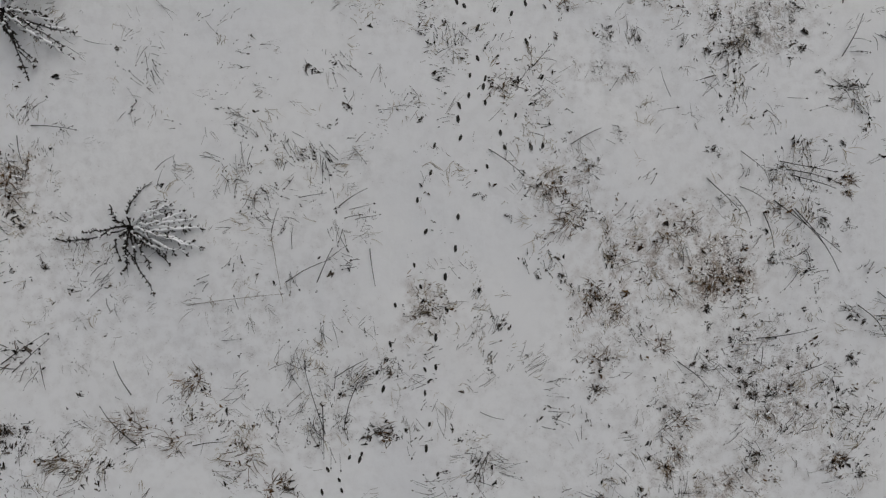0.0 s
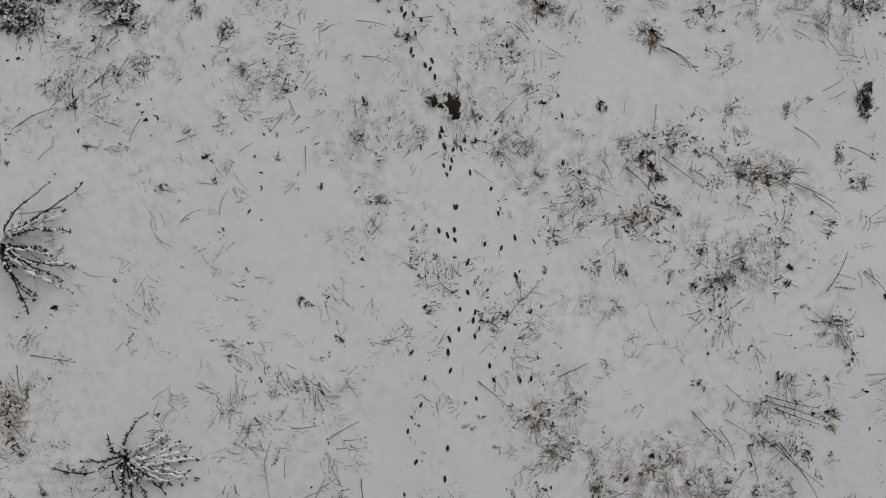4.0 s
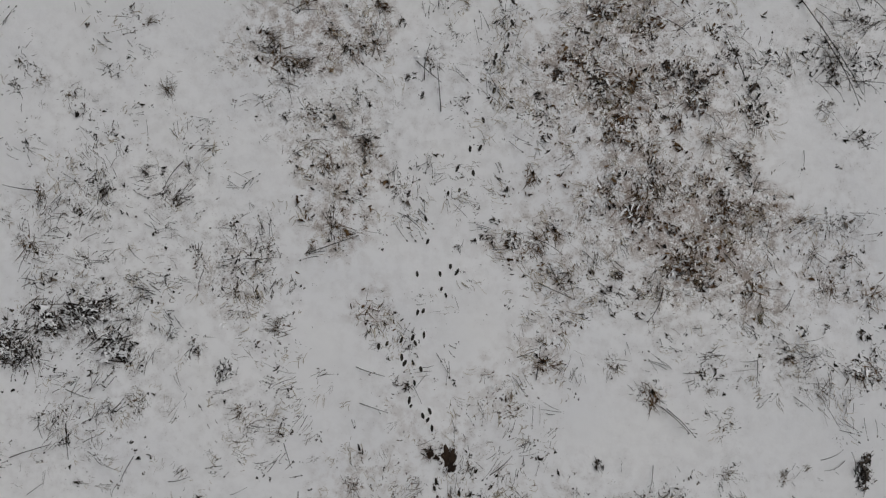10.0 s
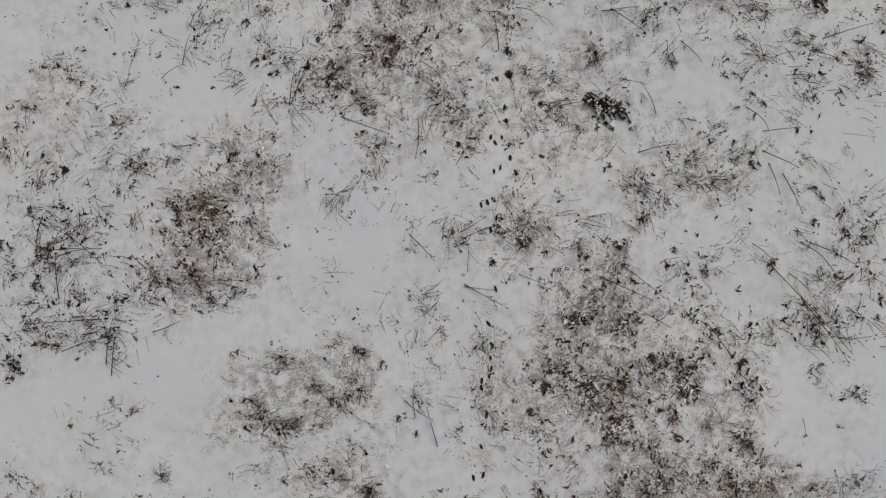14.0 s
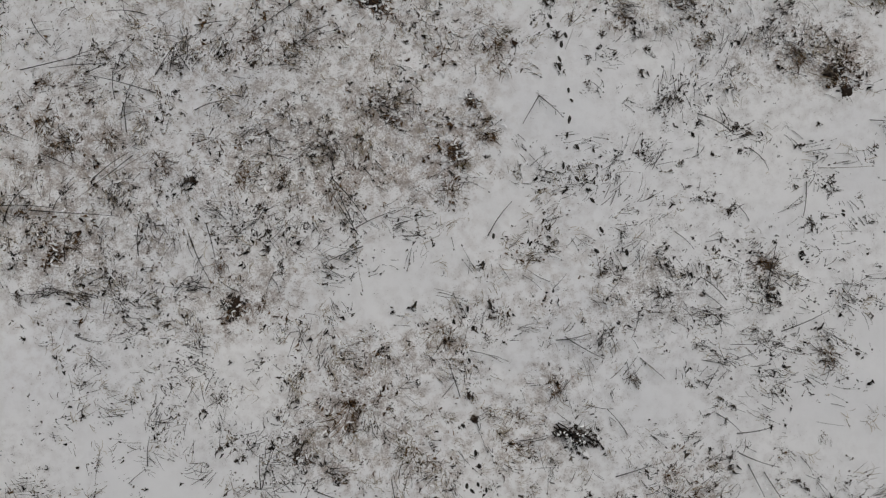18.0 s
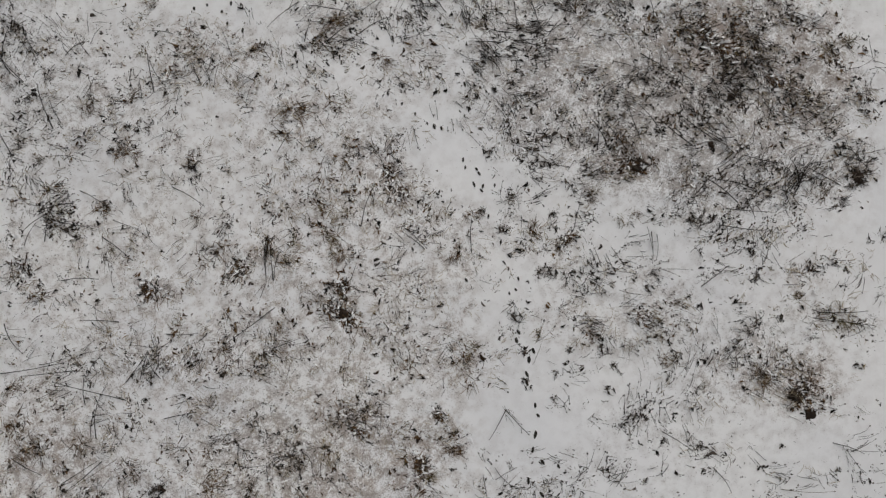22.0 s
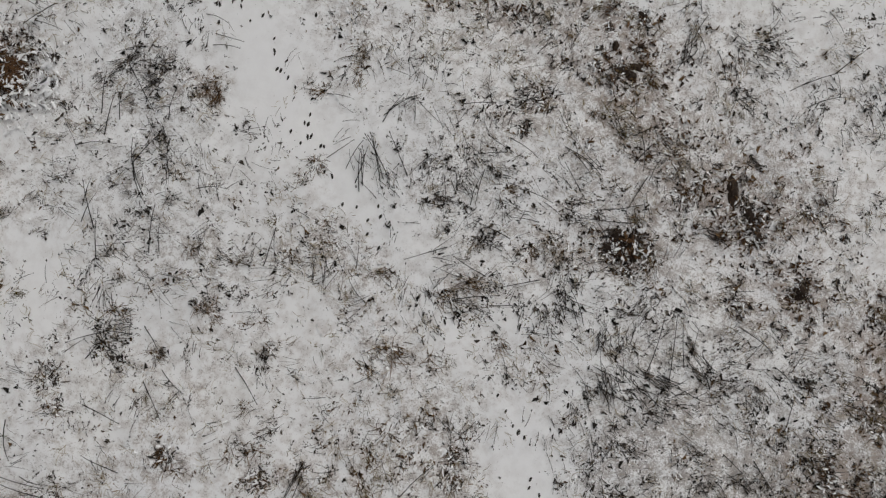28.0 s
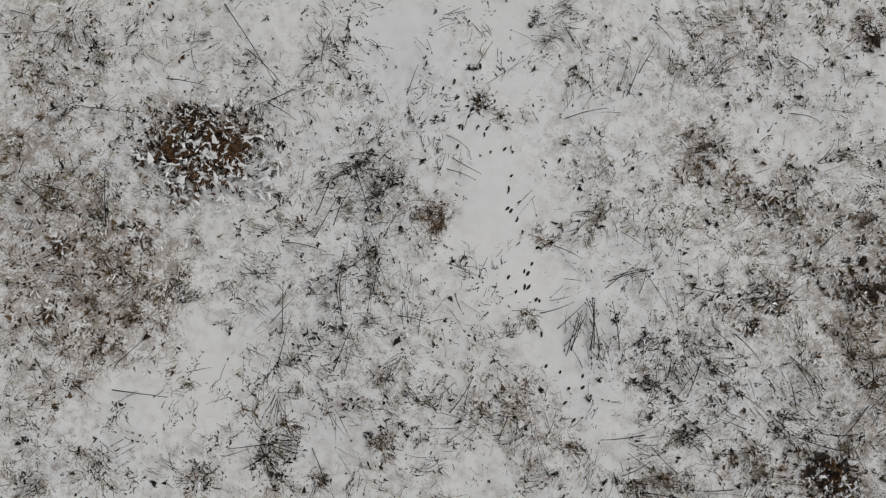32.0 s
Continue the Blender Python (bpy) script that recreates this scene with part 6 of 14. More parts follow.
patch(0.54, 27.25, 0.24, 0.20, 0, 0.22, "d")
patch(0.72, 26.08, 0.31, 0.26, 0, 0.22, "b")
patch(0.45, 26.17, 0.28, 0.23, 0, 0.22, "d")
patch(-0.68, 25.78, 0.24, 0.20, 0, 0.22, "r")
patch(-0.46, 25.55, 0.28, 0.23, 0, 0.22, "b")
patch(1.44, 25.62, 0.31, 0.26, 0, 0.22, "g")
patch(2.15, 24.63, 0.28, 0.23, 0, 0.22, "r")
patch(2.42, 24.71, 0.28, 0.23, 0, 0.22, "b")
patch(2.52, 25.43, 0.30, 0.25, 0, 0.22, "b")
patch(2.43, 26.33, 0.28, 0.23, 0, 0.22, "b")
patch(3.16, 26.95, 0.28, 0.23, 0, 0.22, "d")
patch(3.52, 26.23, 0.18, 0.15, 0, 0.22, "o")
patch(3.89, 27.04, 0.23, 0.19, 0, 0.22, "d")
patch(-1.63, 27.46, 0.22, 0.18, 0, 0.22, "d")
patch(-2.35, 26.20, 0.30, 0.25, 0, 0.22, "d")
patch(-0.19, 24.47, 0.28, 0.23, 0, 0.22, "d")
patch(-1.00, 24.48, 0.32, 0.27, 0, 0.22, "d")
patch(0.26, 24.56, 0.28, 0.23, 0, 0.22, "b")
patch(-0.99, 27.27, 0.22, 0.18, 0, 0.22, "b")
patch(-0.27, 28.17, 0.24, 0.20, 0, 0.22, "b")
patch(-4.69, 31.25, 0.33, 0.28, 0, 0.22, "r")
patch(-4.77, 30.73, 0.31, 0.26, 0, 0.22, "r")
patch(-4.25, 31.26, 0.31, 0.26, 0, 0.22, "r")
patch(-4.32, 30.92, 0.30, 0.25, 0, 0.22, "r")
patch(-4.84, 31.28, 0.26, 0.22, 0, 0.22, "r")
patch(-3.88, 30.93, 0.25, 0.21, 0, 0.22, "b")
patch(-4.98, 31.00, 0.22, 0.18, 0, 0.22, "b")
patch(-4.43, 30.16, 0.26, 0.22, 0, 0.22, "b")
patch(-3.36, 31.06, 0.14, 0.12, 0, 0.22, "r")
patch(-3.90, 31.37, 0.21, 0.17, 0, 0.22, "o")
patch(5.60, 30.25, 0.26, 0.22, 0, 0.22, "r")
patch(5.84, 30.18, 0.26, 0.22, 0, 0.22, "r")
patch(5.50, 30.04, 0.25, 0.21, 0, 0.22, "r")
patch(6.05, 30.09, 0.25, 0.21, 0, 0.22, "b")
patch(-2.13, 30.96, 0.12, 0.10, 0, 0.22, "o")
patch(-6.85, 30.03, 0.26, 0.22, 0, 0.22, "b")
patch(-6.82, 30.75, 0.25, 0.21, 0, 0.22, "b")
patch(-7.57, 31.42, 0.26, 0.22, 0, 0.22, "b")
patch(-6.17, 29.51, 0.28, 0.23, 0, 0.22, "o")
patch(-5.40, 29.57, 0.23, 0.20, 0, 0.22, "o")
patch(-5.47, 30.70, 0.25, 0.21, 0, 0.22, "d")
patch(-5.85, 29.39, 0.26, 0.22, 0, 0.22, "b")
patch(-6.23, 28.87, 0.30, 0.25, 0, 0.22, "b")
patch(-5.69, 28.84, 0.30, 0.25, 0, 0.22, "r")
patch(-5.07, 29.01, 0.31, 0.26, 0, 0.22, "b")
patch(-4.49, 28.90, 0.28, 0.23, 0, 0.22, "o")
patch(-5.47, 27.97, 0.31, 0.26, 0, 0.22, "r")
patch(-5.83, 28.17, 0.25, 0.21, 0, 0.22, "b")
patch(-5.02, 28.33, 0.26, 0.22, 0, 0.22, "b")
patch(-4.34, 28.36, 0.28, 0.23, 0, 0.22, "b")
patch(-4.10, 28.81, 0.25, 0.21, 0, 0.22, "b")
patch(-4.61, 27.81, 0.25, 0.21, 0, 0.22, "b")
patch(-4.75, 27.15, 0.22, 0.18, 0, 0.22, "r")
patch(-5.10, 27.52, 0.26, 0.22, 0, 0.22, "g")
patch(-3.85, 27.87, 0.19, 0.16, 0, 0.22, "d")
patch(-4.04, 27.10, 0.25, 0.21, 0, 0.22, "d")
patch(-4.09, 26.82, 0.21, 0.17, 0, 0.22, "d")
patch(-3.21, 27.79, 0.21, 0.17, 0, 0.22, "o")
patch(-3.24, 27.26, 0.14, 0.12, 0, 0.22, "d")
patch(-4.86, 25.65, 0.31, 0.26, 0, 0.22, "d")
patch(-4.65, 25.57, 0.26, 0.22, 0, 0.22, "d")
patch(-3.97, 26.19, 0.25, 0.21, 0, 0.22, "d")
patch(-2.69, 26.81, 0.26, 0.22, 0, 0.22, "d")
patch(-2.74, 26.53, 0.25, 0.21, 0, 0.22, "d")
patch(-3.47, 26.23, 0.25, 0.21, 0, 0.22, "d")
patch(-3.42, 32.74, 0.26, 0.22, 0, 0.22, "d")
patch(-3.37, 33.03, 0.18, 0.15, 0, 0.22, "d")
patch(-2.69, 32.69, 0.28, 0.23, 0, 0.22, "d")
patch(-2.44, 32.52, 0.22, 0.18, 0, 0.22, "d")
patch(-3.76, 31.56, 0.23, 0.20, 0, 0.22, "d")
patch(-2.17, 32.10, 0.25, 0.21, 0, 0.22, "d")
patch(-2.97, 29.63, 0.26, 0.22, 0, 0.22, "d")
patch(-2.27, 29.05, 0.21, 0.17, 0, 0.22, "d")
patch(-2.08, 28.61, 0.25, 0.21, 0, 0.22, "d")
patch(-1.88, 29.56, 0.19, 0.16, 0, 0.22, "d")
patch(-0.68, 29.02, 0.22, 0.18, 0, 0.22, "d")
patch(-0.80, 28.88, 0.25, 0.21, 0, 0.22, "g")
patch(-0.50, 28.06, 0.26, 0.22, 0, 0.22, "b")
patch(-1.05, 27.23, 0.26, 0.22, 0, 0.22, "b")
patch(-1.43, 31.61, 0.21, 0.17, 0, 0.22, "d")
patch(-1.04, 31.32, 0.25, 0.21, 0, 0.22, "b")
patch(-1.16, 31.19, 0.14, 0.12, 0, 0.22, "o")
patch(-0.72, 34.62, 0.18, 0.15, 0, 0.22, "d")
patch(-0.44, 34.37, 0.25, 0.21, 0, 0.22, "d")
patch(0.05, 34.04, 0.14, 0.12, 0, 0.22, "d")
patch(0.09, 34.51, 0.19, 0.16, 0, 0.22, "d")
patch(1.38, 35.42, 0.26, 0.22, 0, 0.22, "d")
patch(2.12, 35.93, 0.21, 0.17, 0, 0.22, "r")
patch(2.41, 35.77, 0.25, 0.21, 0, 0.22, "b")
patch(2.52, 35.27, 0.23, 0.20, 0, 0.22, "d")
patch(2.53, 35.92, 0.18, 0.15, 0, 0.22, "d")
patch(3.88, 36.40, 0.26, 0.22, 0, 0.22, "r")
patch(3.74, 36.52, 0.25, 0.21, 0, 0.22, "b")
patch(1.85, 34.80, 0.19, 0.16, 0, 0.22, "d")
patch(3.02, 34.80, 0.14, 0.12, 0, 0.22, "o")
patch(-0.70, 33.04, 0.21, 0.17, 0, 0.22, "b")
patch(-1.00, 33.13, 0.18, 0.15, 0, 0.22, "r")
patch(2.29, 33.81, 0.26, 0.22, 0, 0.22, "b")
patch(2.23, 33.51, 0.25, 0.21, 0, 0.22, "b")
patch(2.58, 33.75, 0.23, 0.20, 0, 0.22, "d")
patch(3.36, 33.36, 0.22, 0.18, 0, 0.22, "r")
patch(3.12, 33.53, 0.22, 0.18, 0, 0.22, "d")
patch(4.64, 33.72, 0.23, 0.20, 0, 0.22, "o")
patch(4.90, 33.74, 0.23, 0.20, 0, 0.22, "b")
patch(1.13, 32.51, 0.22, 0.18, 0, 0.22, "g")
patch(0.50, 31.66, 0.19, 0.16, 0, 0.22, "d")
patch(0.24, 34.02, 0.16, 0.14, 0, 0.22, "b")
patch(0.36, 33.08, 0.14, 0.12, 0, 0.22, "b")
patch(-0.86, 31.31, 0.30, 0.25, 0, 0.22, "b")
patch(4.04, 34.82, 0.18, 0.15, 0, 0.22, "d")
patch(2.60, 30.83, 0.25, 0.21, 0, 0.22, "d")
patch(3.02, 30.65, 0.26, 0.22, 0, 0.22, "d")
patch(3.52, 30.95, 0.25, 0.21, 0, 0.22, "d")
patch(2.89, 30.34, 0.23, 0.20, 0, 0.22, "d")
patch(3.05, 31.02, 0.25, 0.21, 0, 0.22, "d")
patch(4.02, 32.13, 0.25, 0.21, 0, 0.22, "r")
patch(4.16, 32.01, 0.21, 0.17, 0, 0.22, "r")
patch(3.87, 31.62, 0.18, 0.15, 0, 0.22, "r")
patch(4.41, 32.73, 0.25, 0.21, 0, 0.22, "d")
patch(4.23, 32.74, 0.22, 0.18, 0, 0.22, "b")
patch(5.18, 32.79, 0.26, 0.22, 0, 0.22, "r")
patch(5.40, 32.00, 0.25, 0.21, 0, 0.22, "o")
patch(5.41, 31.74, 0.21, 0.17, 0, 0.22, "r")
patch(5.70, 31.68, 0.25, 0.21, 0, 0.22, "d")
patch(4.89, 30.39, 0.31, 0.26, 0, 0.22, "d")
patch(5.29, 30.47, 0.26, 0.22, 0, 0.22, "d")
patch(5.42, 31.04, 0.25, 0.21, 0, 0.22, "b")
patch(4.87, 30.64, 0.25, 0.21, 0, 0.22, "d")
patch(3.43, 29.87, 0.26, 0.22, 0, 0.22, "d")
patch(4.04, 29.86, 0.28, 0.23, 0, 0.22, "d")
patch(2.87, 28.86, 0.22, 0.18, 0, 0.22, "d")
patch(3.34, 29.23, 0.25, 0.21, 0, 0.22, "d")
patch(4.60, 30.01, 0.23, 0.20, 0, 0.22, "b")
patch(0.63, 30.27, 0.19, 0.16, 0, 0.22, "b")
patch(1.17, 29.62, 0.21, 0.17, 0, 0.22, "b")
patch(1.11, 29.33, 0.19, 0.16, 0, 0.22, "o")
patch(1.67, 28.62, 0.16, 0.14, 0, 0.22, "o")
patch(0.40, 29.56, 0.21, 0.17, 0, 0.22, "o")
patch(0.69, 29.07, 0.25, 0.21, 0, 0.22, "b")
patch(-6.70, 7.51, 0.32, 0.27, 0, 0.22, "g")
patch(-6.82, 7.66, 0.22, 0.18, 0, 0.22, "g")
patch(-6.19, 7.83, 0.23, 0.20, 0, 0.22, "g")
patch(-5.58, 8.23, 0.30, 0.25, 0, 0.22, "g")
patch(-5.84, 8.08, 0.20, 0.17, 0, 0.22, "g")
patch(-5.24, 8.36, 0.22, 0.18, 0, 0.22, "g")
patch(-5.14, 7.72, 0.34, 0.29, 0, 0.22, "g")
patch(-4.94, 7.56, 0.22, 0.18, 0, 0.22, "g")
patch(-4.27, 7.90, 0.14, 0.12, 0, 0.22, "g")
patch(-3.82, 7.66, 0.14, 0.11, 0, 0.22, "g")
patch(-3.36, 7.36, 0.22, 0.18, 0, 0.22, "g")
patch(-6.57, 7.41, 0.24, 0.20, 0, 0.22, "g")
patch(-5.44, 8.17, 0.22, 0.18, 0, 0.22, "g")
patch(-6.85, 7.44, 0.22, 0.18, 0, 0.22, "g")
patch(7.02, 6.33, 0.14, 0.11, 0, 0.22, "d")
patch(7.05, 6.19, 0.13, 0.11, 0, 0.22, "d")
patch(4.46, 7.45, 0.13, 0.11, 0, 0.22, "g")
patch(4.97, 6.25, 0.12, 0.10, 0, 0.22, "d")
patch(6.10, 6.29, 0.12, 0.10, 0, 0.22, "o")
patch(4.51, 33.61, 0.23, 0.20, 0, 0.22, "o")
patch(5.38, 33.23, 0.25, 0.21, 0, 0.22, "b")
patch(5.36, 32.77, 0.26, 0.22, 0, 0.22, "o")
patch(5.64, 32.73, 0.22, 0.18, 0, 0.22, "o")
patch(5.12, 32.10, 0.28, 0.23, 0, 0.22, "o")
patch(4.95, 32.07, 0.25, 0.21, 0, 0.22, "b")
patch(4.03, 32.26, 0.26, 0.22, 0, 0.22, "b")
patch(3.64, 32.73, 0.15, 0.13, 0, 0.22, "o")
patch(5.39, 33.68, 0.20, 0.17, 0, 0.22, "r")
patch(4.90, 33.41, 0.20, 0.17, 0, 0.22, "r")
patch(7.54, 33.62, 0.28, 0.23, 0, 0.22, "d")
patch(8.28, 32.86, 0.25, 0.21, 0, 0.22, "d")
patch(9.06, 33.00, 0.25, 0.21, 0, 0.22, "d")
patch(9.04, 32.55, 0.26, 0.22, 0, 0.22, "d")
patch(6.47, 32.53, 0.20, 0.17, 0, 0.22, "d")
patch(7.27, 32.50, 0.23, 0.20, 0, 0.22, "d")
patch(7.40, 31.72, 0.15, 0.13, 0, 0.22, "d")
patch(7.99, 31.91, 0.22, 0.18, 0, 0.22, "b")
patch(6.70, 31.15, 0.26, 0.22, 0, 0.22, "b")
patch(6.47, 30.93, 0.22, 0.18, 0, 0.22, "d")
patch(7.41, 31.10, 0.23, 0.20, 0, 0.22, "r")
patch(7.63, 30.87, 0.22, 0.18, 0, 0.22, "r")
patch(7.59, 30.56, 0.20, 0.17, 0, 0.22, "r")
patch(8.55, 31.21, 0.25, 0.21, 0, 0.22, "d")
patch(8.31, 31.00, 0.23, 0.20, 0, 0.22, "o")
patch(8.74, 31.07, 0.22, 0.18, 0, 0.22, "b")
patch(7.58, 29.54, 0.22, 0.18, 0, 0.22, "r")
patch(8.41, 29.87, 0.20, 0.17, 0, 0.22, "r")
patch(8.66, 29.39, 0.20, 0.17, 0, 0.22, "r")
patch(9.57, 29.73, 0.17, 0.14, 0, 0.22, "r")
patch(8.25, 29.23, 0.15, 0.13, 0, 0.22, "d")
patch(9.72, 28.27, 0.30, 0.25, 0, 0.22, "b")
patch(9.94, 27.96, 0.26, 0.22, 0, 0.22, "r")
patch(9.21, 27.58, 0.25, 0.21, 0, 0.22, "r")
patch(8.88, 28.56, 0.28, 0.23, 0, 0.22, "d")
patch(9.39, 28.65, 0.23, 0.20, 0, 0.22, "d")
patch(-3.33, 24.06, 0.28, 0.23, 0, 0.22, "b")
patch(-4.13, 24.27, 0.28, 0.23, 0, 0.22, "b")
patch(-2.40, 23.59, 0.23, 0.20, 0, 0.22, "b")
patch(-3.10, 23.82, 0.23, 0.20, 0, 0.22, "d")
patch(-3.97, 23.75, 0.23, 0.20, 0, 0.22, "b")
patch(-4.08, 22.92, 0.28, 0.23, 0, 0.22, "d")
patch(-4.43, 23.01, 0.24, 0.20, 0, 0.22, "d")
patch(-2.67, 22.71, 0.26, 0.22, 0, 0.22, "d")
patch(-3.85, 22.29, 0.28, 0.23, 0, 0.22, "b")
patch(-3.39, 23.03, 0.20, 0.17, 0, 0.22, "d")
patch(-2.94, 21.78, 0.28, 0.23, 0, 0.22, "d")
patch(-4.58, 21.62, 0.16, 0.14, 0, 0.22, "d")
patch(-3.52, 21.73, 0.22, 0.18, 0, 0.22, "d")
patch(-0.63, 22.33, 0.28, 0.23, 0, 0.22, "b")
patch(-0.47, 22.58, 0.22, 0.18, 0, 0.22, "b")
patch(-0.25, 23.09, 0.23, 0.20, 0, 0.22, "d")
patch(0.95, 22.60, 0.23, 0.20, 0, 0.22, "d")
patch(1.93, 22.73, 0.26, 0.22, 0, 0.22, "d")
patch(1.99, 22.57, 0.22, 0.18, 0, 0.22, "r")
patch(-5.19, 30.93, 0.31, 0.26, 0, 0.22, "r")
patch(-4.62, 30.90, 0.33, 0.28, 0, 0.22, "r")
patch(-5.20, 30.46, 0.26, 0.22, 0, 0.22, "r")
patch(-4.51, 31.33, 0.26, 0.22, 0, 0.22, "r")
patch(-4.03, 30.80, 0.25, 0.21, 0, 0.22, "r")
patch(-4.58, 30.28, 0.26, 0.22, 0, 0.22, "r")
patch(-6.14, 11.66, 0.24, 0.20, 0, 0.22, "g")
patch(-5.86, 11.50, 0.20, 0.17, 0, 0.22, "d")
patch(-4.94, 12.93, 0.24, 0.20, 0, 0.22, "g")
patch(-5.22, 13.10, 0.20, 0.17, 0, 0.22, "d")
patch(-4.51, 11.84, 0.24, 0.20, 0, 0.22, "g")
patch(-6.91, 12.18, 0.28, 0.23, 0, 0.22, "d")
patch(-6.62, 11.92, 0.22, 0.18, 0, 0.22, "g")
patch(5.28, 32.22, 0.11, 0.09, 0, 0.22, "o")
patch(1.21, 29.36, 0.13, 0.11, 0, 0.22, "o")
patch(6.92, 32.48, 0.15, 0.13, 0, 0.22, "o")
patch(7.11, 32.42, 0.13, 0.11, 0, 0.22, "o")
patch(7.58, 30.60, 0.13, 0.11, 0, 0.22, "o")
patch(5.34, 33.17, 0.13, 0.11, 0, 0.22, "r")
patch(8.59, 29.81, 0.14, 0.12, 0, 0.22, "r")
patch(9.79, 29.12, 0.20, 0.17, 0, 0.22, "o")
patch(9.94, 28.47, 0.18, 0.15, 0, 0.22, "o")
patch(9.74, 29.77, 0.16, 0.14, 0, 0.22, "o")
patch(6.10, 29.96, 0.14, 0.12, 0, 0.22, "o")
patch(1.98, 24.55, 0.12, 0.10, 0, 0.22, "o")
patch(2.75, 21.66, 0.14, 0.11, 0, 0.22, "r")

# stretch nine
thinner(1.33, 2.63, 0.81, 0.81, -0, 0.45)
thinner(1.87, 0.90, 0.72, 0.63, -0, 0.60)
patch(2.77, 0.09, 0.40, 0.45, -0, 0.40, "b")
patch(4.31, -0.27, 0.63, 0.45, -0, 0.40, "b")
thinner(3.41, 0.45, 0.45, 0.45, -0, 0.60)
patch(1.69, 2.99, 0.72, 0.45, -0, 0.20, "g")
patch(5.52, 3.72, 0.63, 0.45, -0, 0.30, "g")
patch(5.47, -2.26, 0.81, 0.72, -0, 0.25, "b")
thinner(0.35, 7.20, 0.55, 0.46, 4, 0.30)
thinner(3.49, 4.93, 0.46, 0.82, 4, 0.40)
thinner(5.48, 5.14, 0.64, 0.46, 4, 0.50)
patch(3.47, 5.20, 0.73, 0.46, 4, 0.25, "g")
patch(3.81, 5.68, 0.33, 0.26, 4, 0.60, "g")
patch(5.34, 5.10, 0.46, 0.29, 4, 0.50, "g")
patch(3.39, 5.10, 0.33, 0.26, 4, 0.50, "g")
patch(5.01, 3.67, 0.73, 0.36, 4, 0.40, "b")
patch(1.57, 9.76, 0.64, 0.40, 4, 0.30, "g")
patch(-0.76, 5.85, 0.55, 0.36, 4, 0.20, "b")
thinner(1.18, 5.51, 0.40, 0.27, 4, 0.40)
patch(3.42, 15.43, 1.83, 0.91, -4, 0.22, "g")
patch(2.29, 15.15, 0.64, 0.64, -4, 0.20, "d")
patch(4.15, 15.37, 0.55, 0.73, -4, 0.20, "d")
patch(4.91, 15.59, 0.46, 0.46, -4, 0.30, "b")
thinner(1.55, 10.44, 0.73, 1.10, -4, 0.55)
thinner(0.62, 17.31, 0.91, 0.46, -4, 0.70)
patch(2.62, 16.97, 0.55, 0.46, -4, 0.25, "b")
patch(4.83, 12.56, 0.91, 0.55, -4, 0.25, "g")
patch(-2.20, 16.60, 0.55, 0.64, -4, 0.25, "b")
patch(-3.02, 12.80, 0.64, 0.55, -4, 0.25, "b")
patch(6.50, 14.82, 1.10, 0.91, -4, 0.20, "g")
patch(6.19, 13.37, 0.73, 0.73, -4, 0.20, "g")
patch(0.02, 24.49, 2.00, 1.09, -18, 0.38, "b")
patch(2.58, 24.74, 2.19, 1.28, -18, 0.30, "b")
patch(-2.12, 26.22, 1.09, 0.91, -18, 0.25, "b")
patch(1.81, 22.30, 2.19, 1.28, -18, 0.30, "b")
thinner(-2.60, 21.60, 2.37, 1.00, -18, 0.55)
patch(-3.57, 21.53, 1.28, 1.28, -18, 0.35, "g")
patch(-0.58, 20.77, 0.73, 0.91, -18, 0.35, "b")
thinner(-0.81, 19.42, 0.91, 0.73, -18, 0.45)
patch(0.95, 18.67, 1.46, 0.64, -18, 0.45, "b")
patch(3.12, 17.69, 0.46, 0.36, -18, 0.35, "b")
thinner(3.81, 19.57, 1.46, 0.73, -18, 0.60)
thinner(-3.16, 24.06, 0.91, 0.64, -18, 0.70)
clear(3.42, 20.74, 0.64, 0.46, -18)
patch(8.55, 21.80, 0.91, 0.64, -18, 0.30, "b")
patch(6.59, 23.47, 1.64, 1.00, -18, 0.16, "d")
patch(6.92, 19.72, 2.00, 2.19, -18, 0.08, "d")
patch(4.83, 20.38, 1.09, 2.00, -18, 0.06, "d")
thinner(0.51, 29.41, 1.01, 0.73, -3, 0.55)
thinner(-1.58, 27.51, 1.10, 0.73, -3, 0.65)
thinner(-0.57, 25.63, 2.20, 1.10, -3, 0.75)
thinner(2.12, 24.76, 0.73, 0.73, -3, 0.60)
clear(-0.31, 31.39, 0.55, 0.55, -3)
thinner(3.40, 28.44, 1.28, 0.55, -3, 0.50)
patch(7.05, 27.97, 1.47, 1.19, -3, 0.40, "g")
patch(9.66, 28.58, 0.92, 1.28, -3, 0.25, "r")
patch(9.61, 29.13, 0.55, 1.10, -3, 0.30, "o")
thinner(8.80, 29.54, 2.93, 2.01, -3, 0.80)
patch(8.97, 26.22, 1.47, 1.10, -3, 0.30, "g")
patch(-2.07, 28.81, 0.92, 1.47, -3, 0.25, "g")
patch(3.33, 30.75, 0.92, 0.73, -3, 0.30, "g")
thinner(-5.32, 28.59, 1.14, 0.97, 18, 0.75)
patch(-4.81, 28.58, 0.97, 0.81, 18, 0.30, "r")
thinner(-1.19, 27.40, 1.46, 0.65, 18, 0.70)
patch(-4.65, 31.11, 0.65, 0.49, 18, 0.50, "r")
patch(6.08, 29.07, 1.14, 0.49, 18, 0.50, "g")
patch(2.67, 30.68, 0.89, 0.57, 18, 0.35, "g")
thinner(2.71, 33.80, 0.65, 0.65, 18, 0.70)
clear(-2.92, 28.01, 0.65, 0.41, 18)
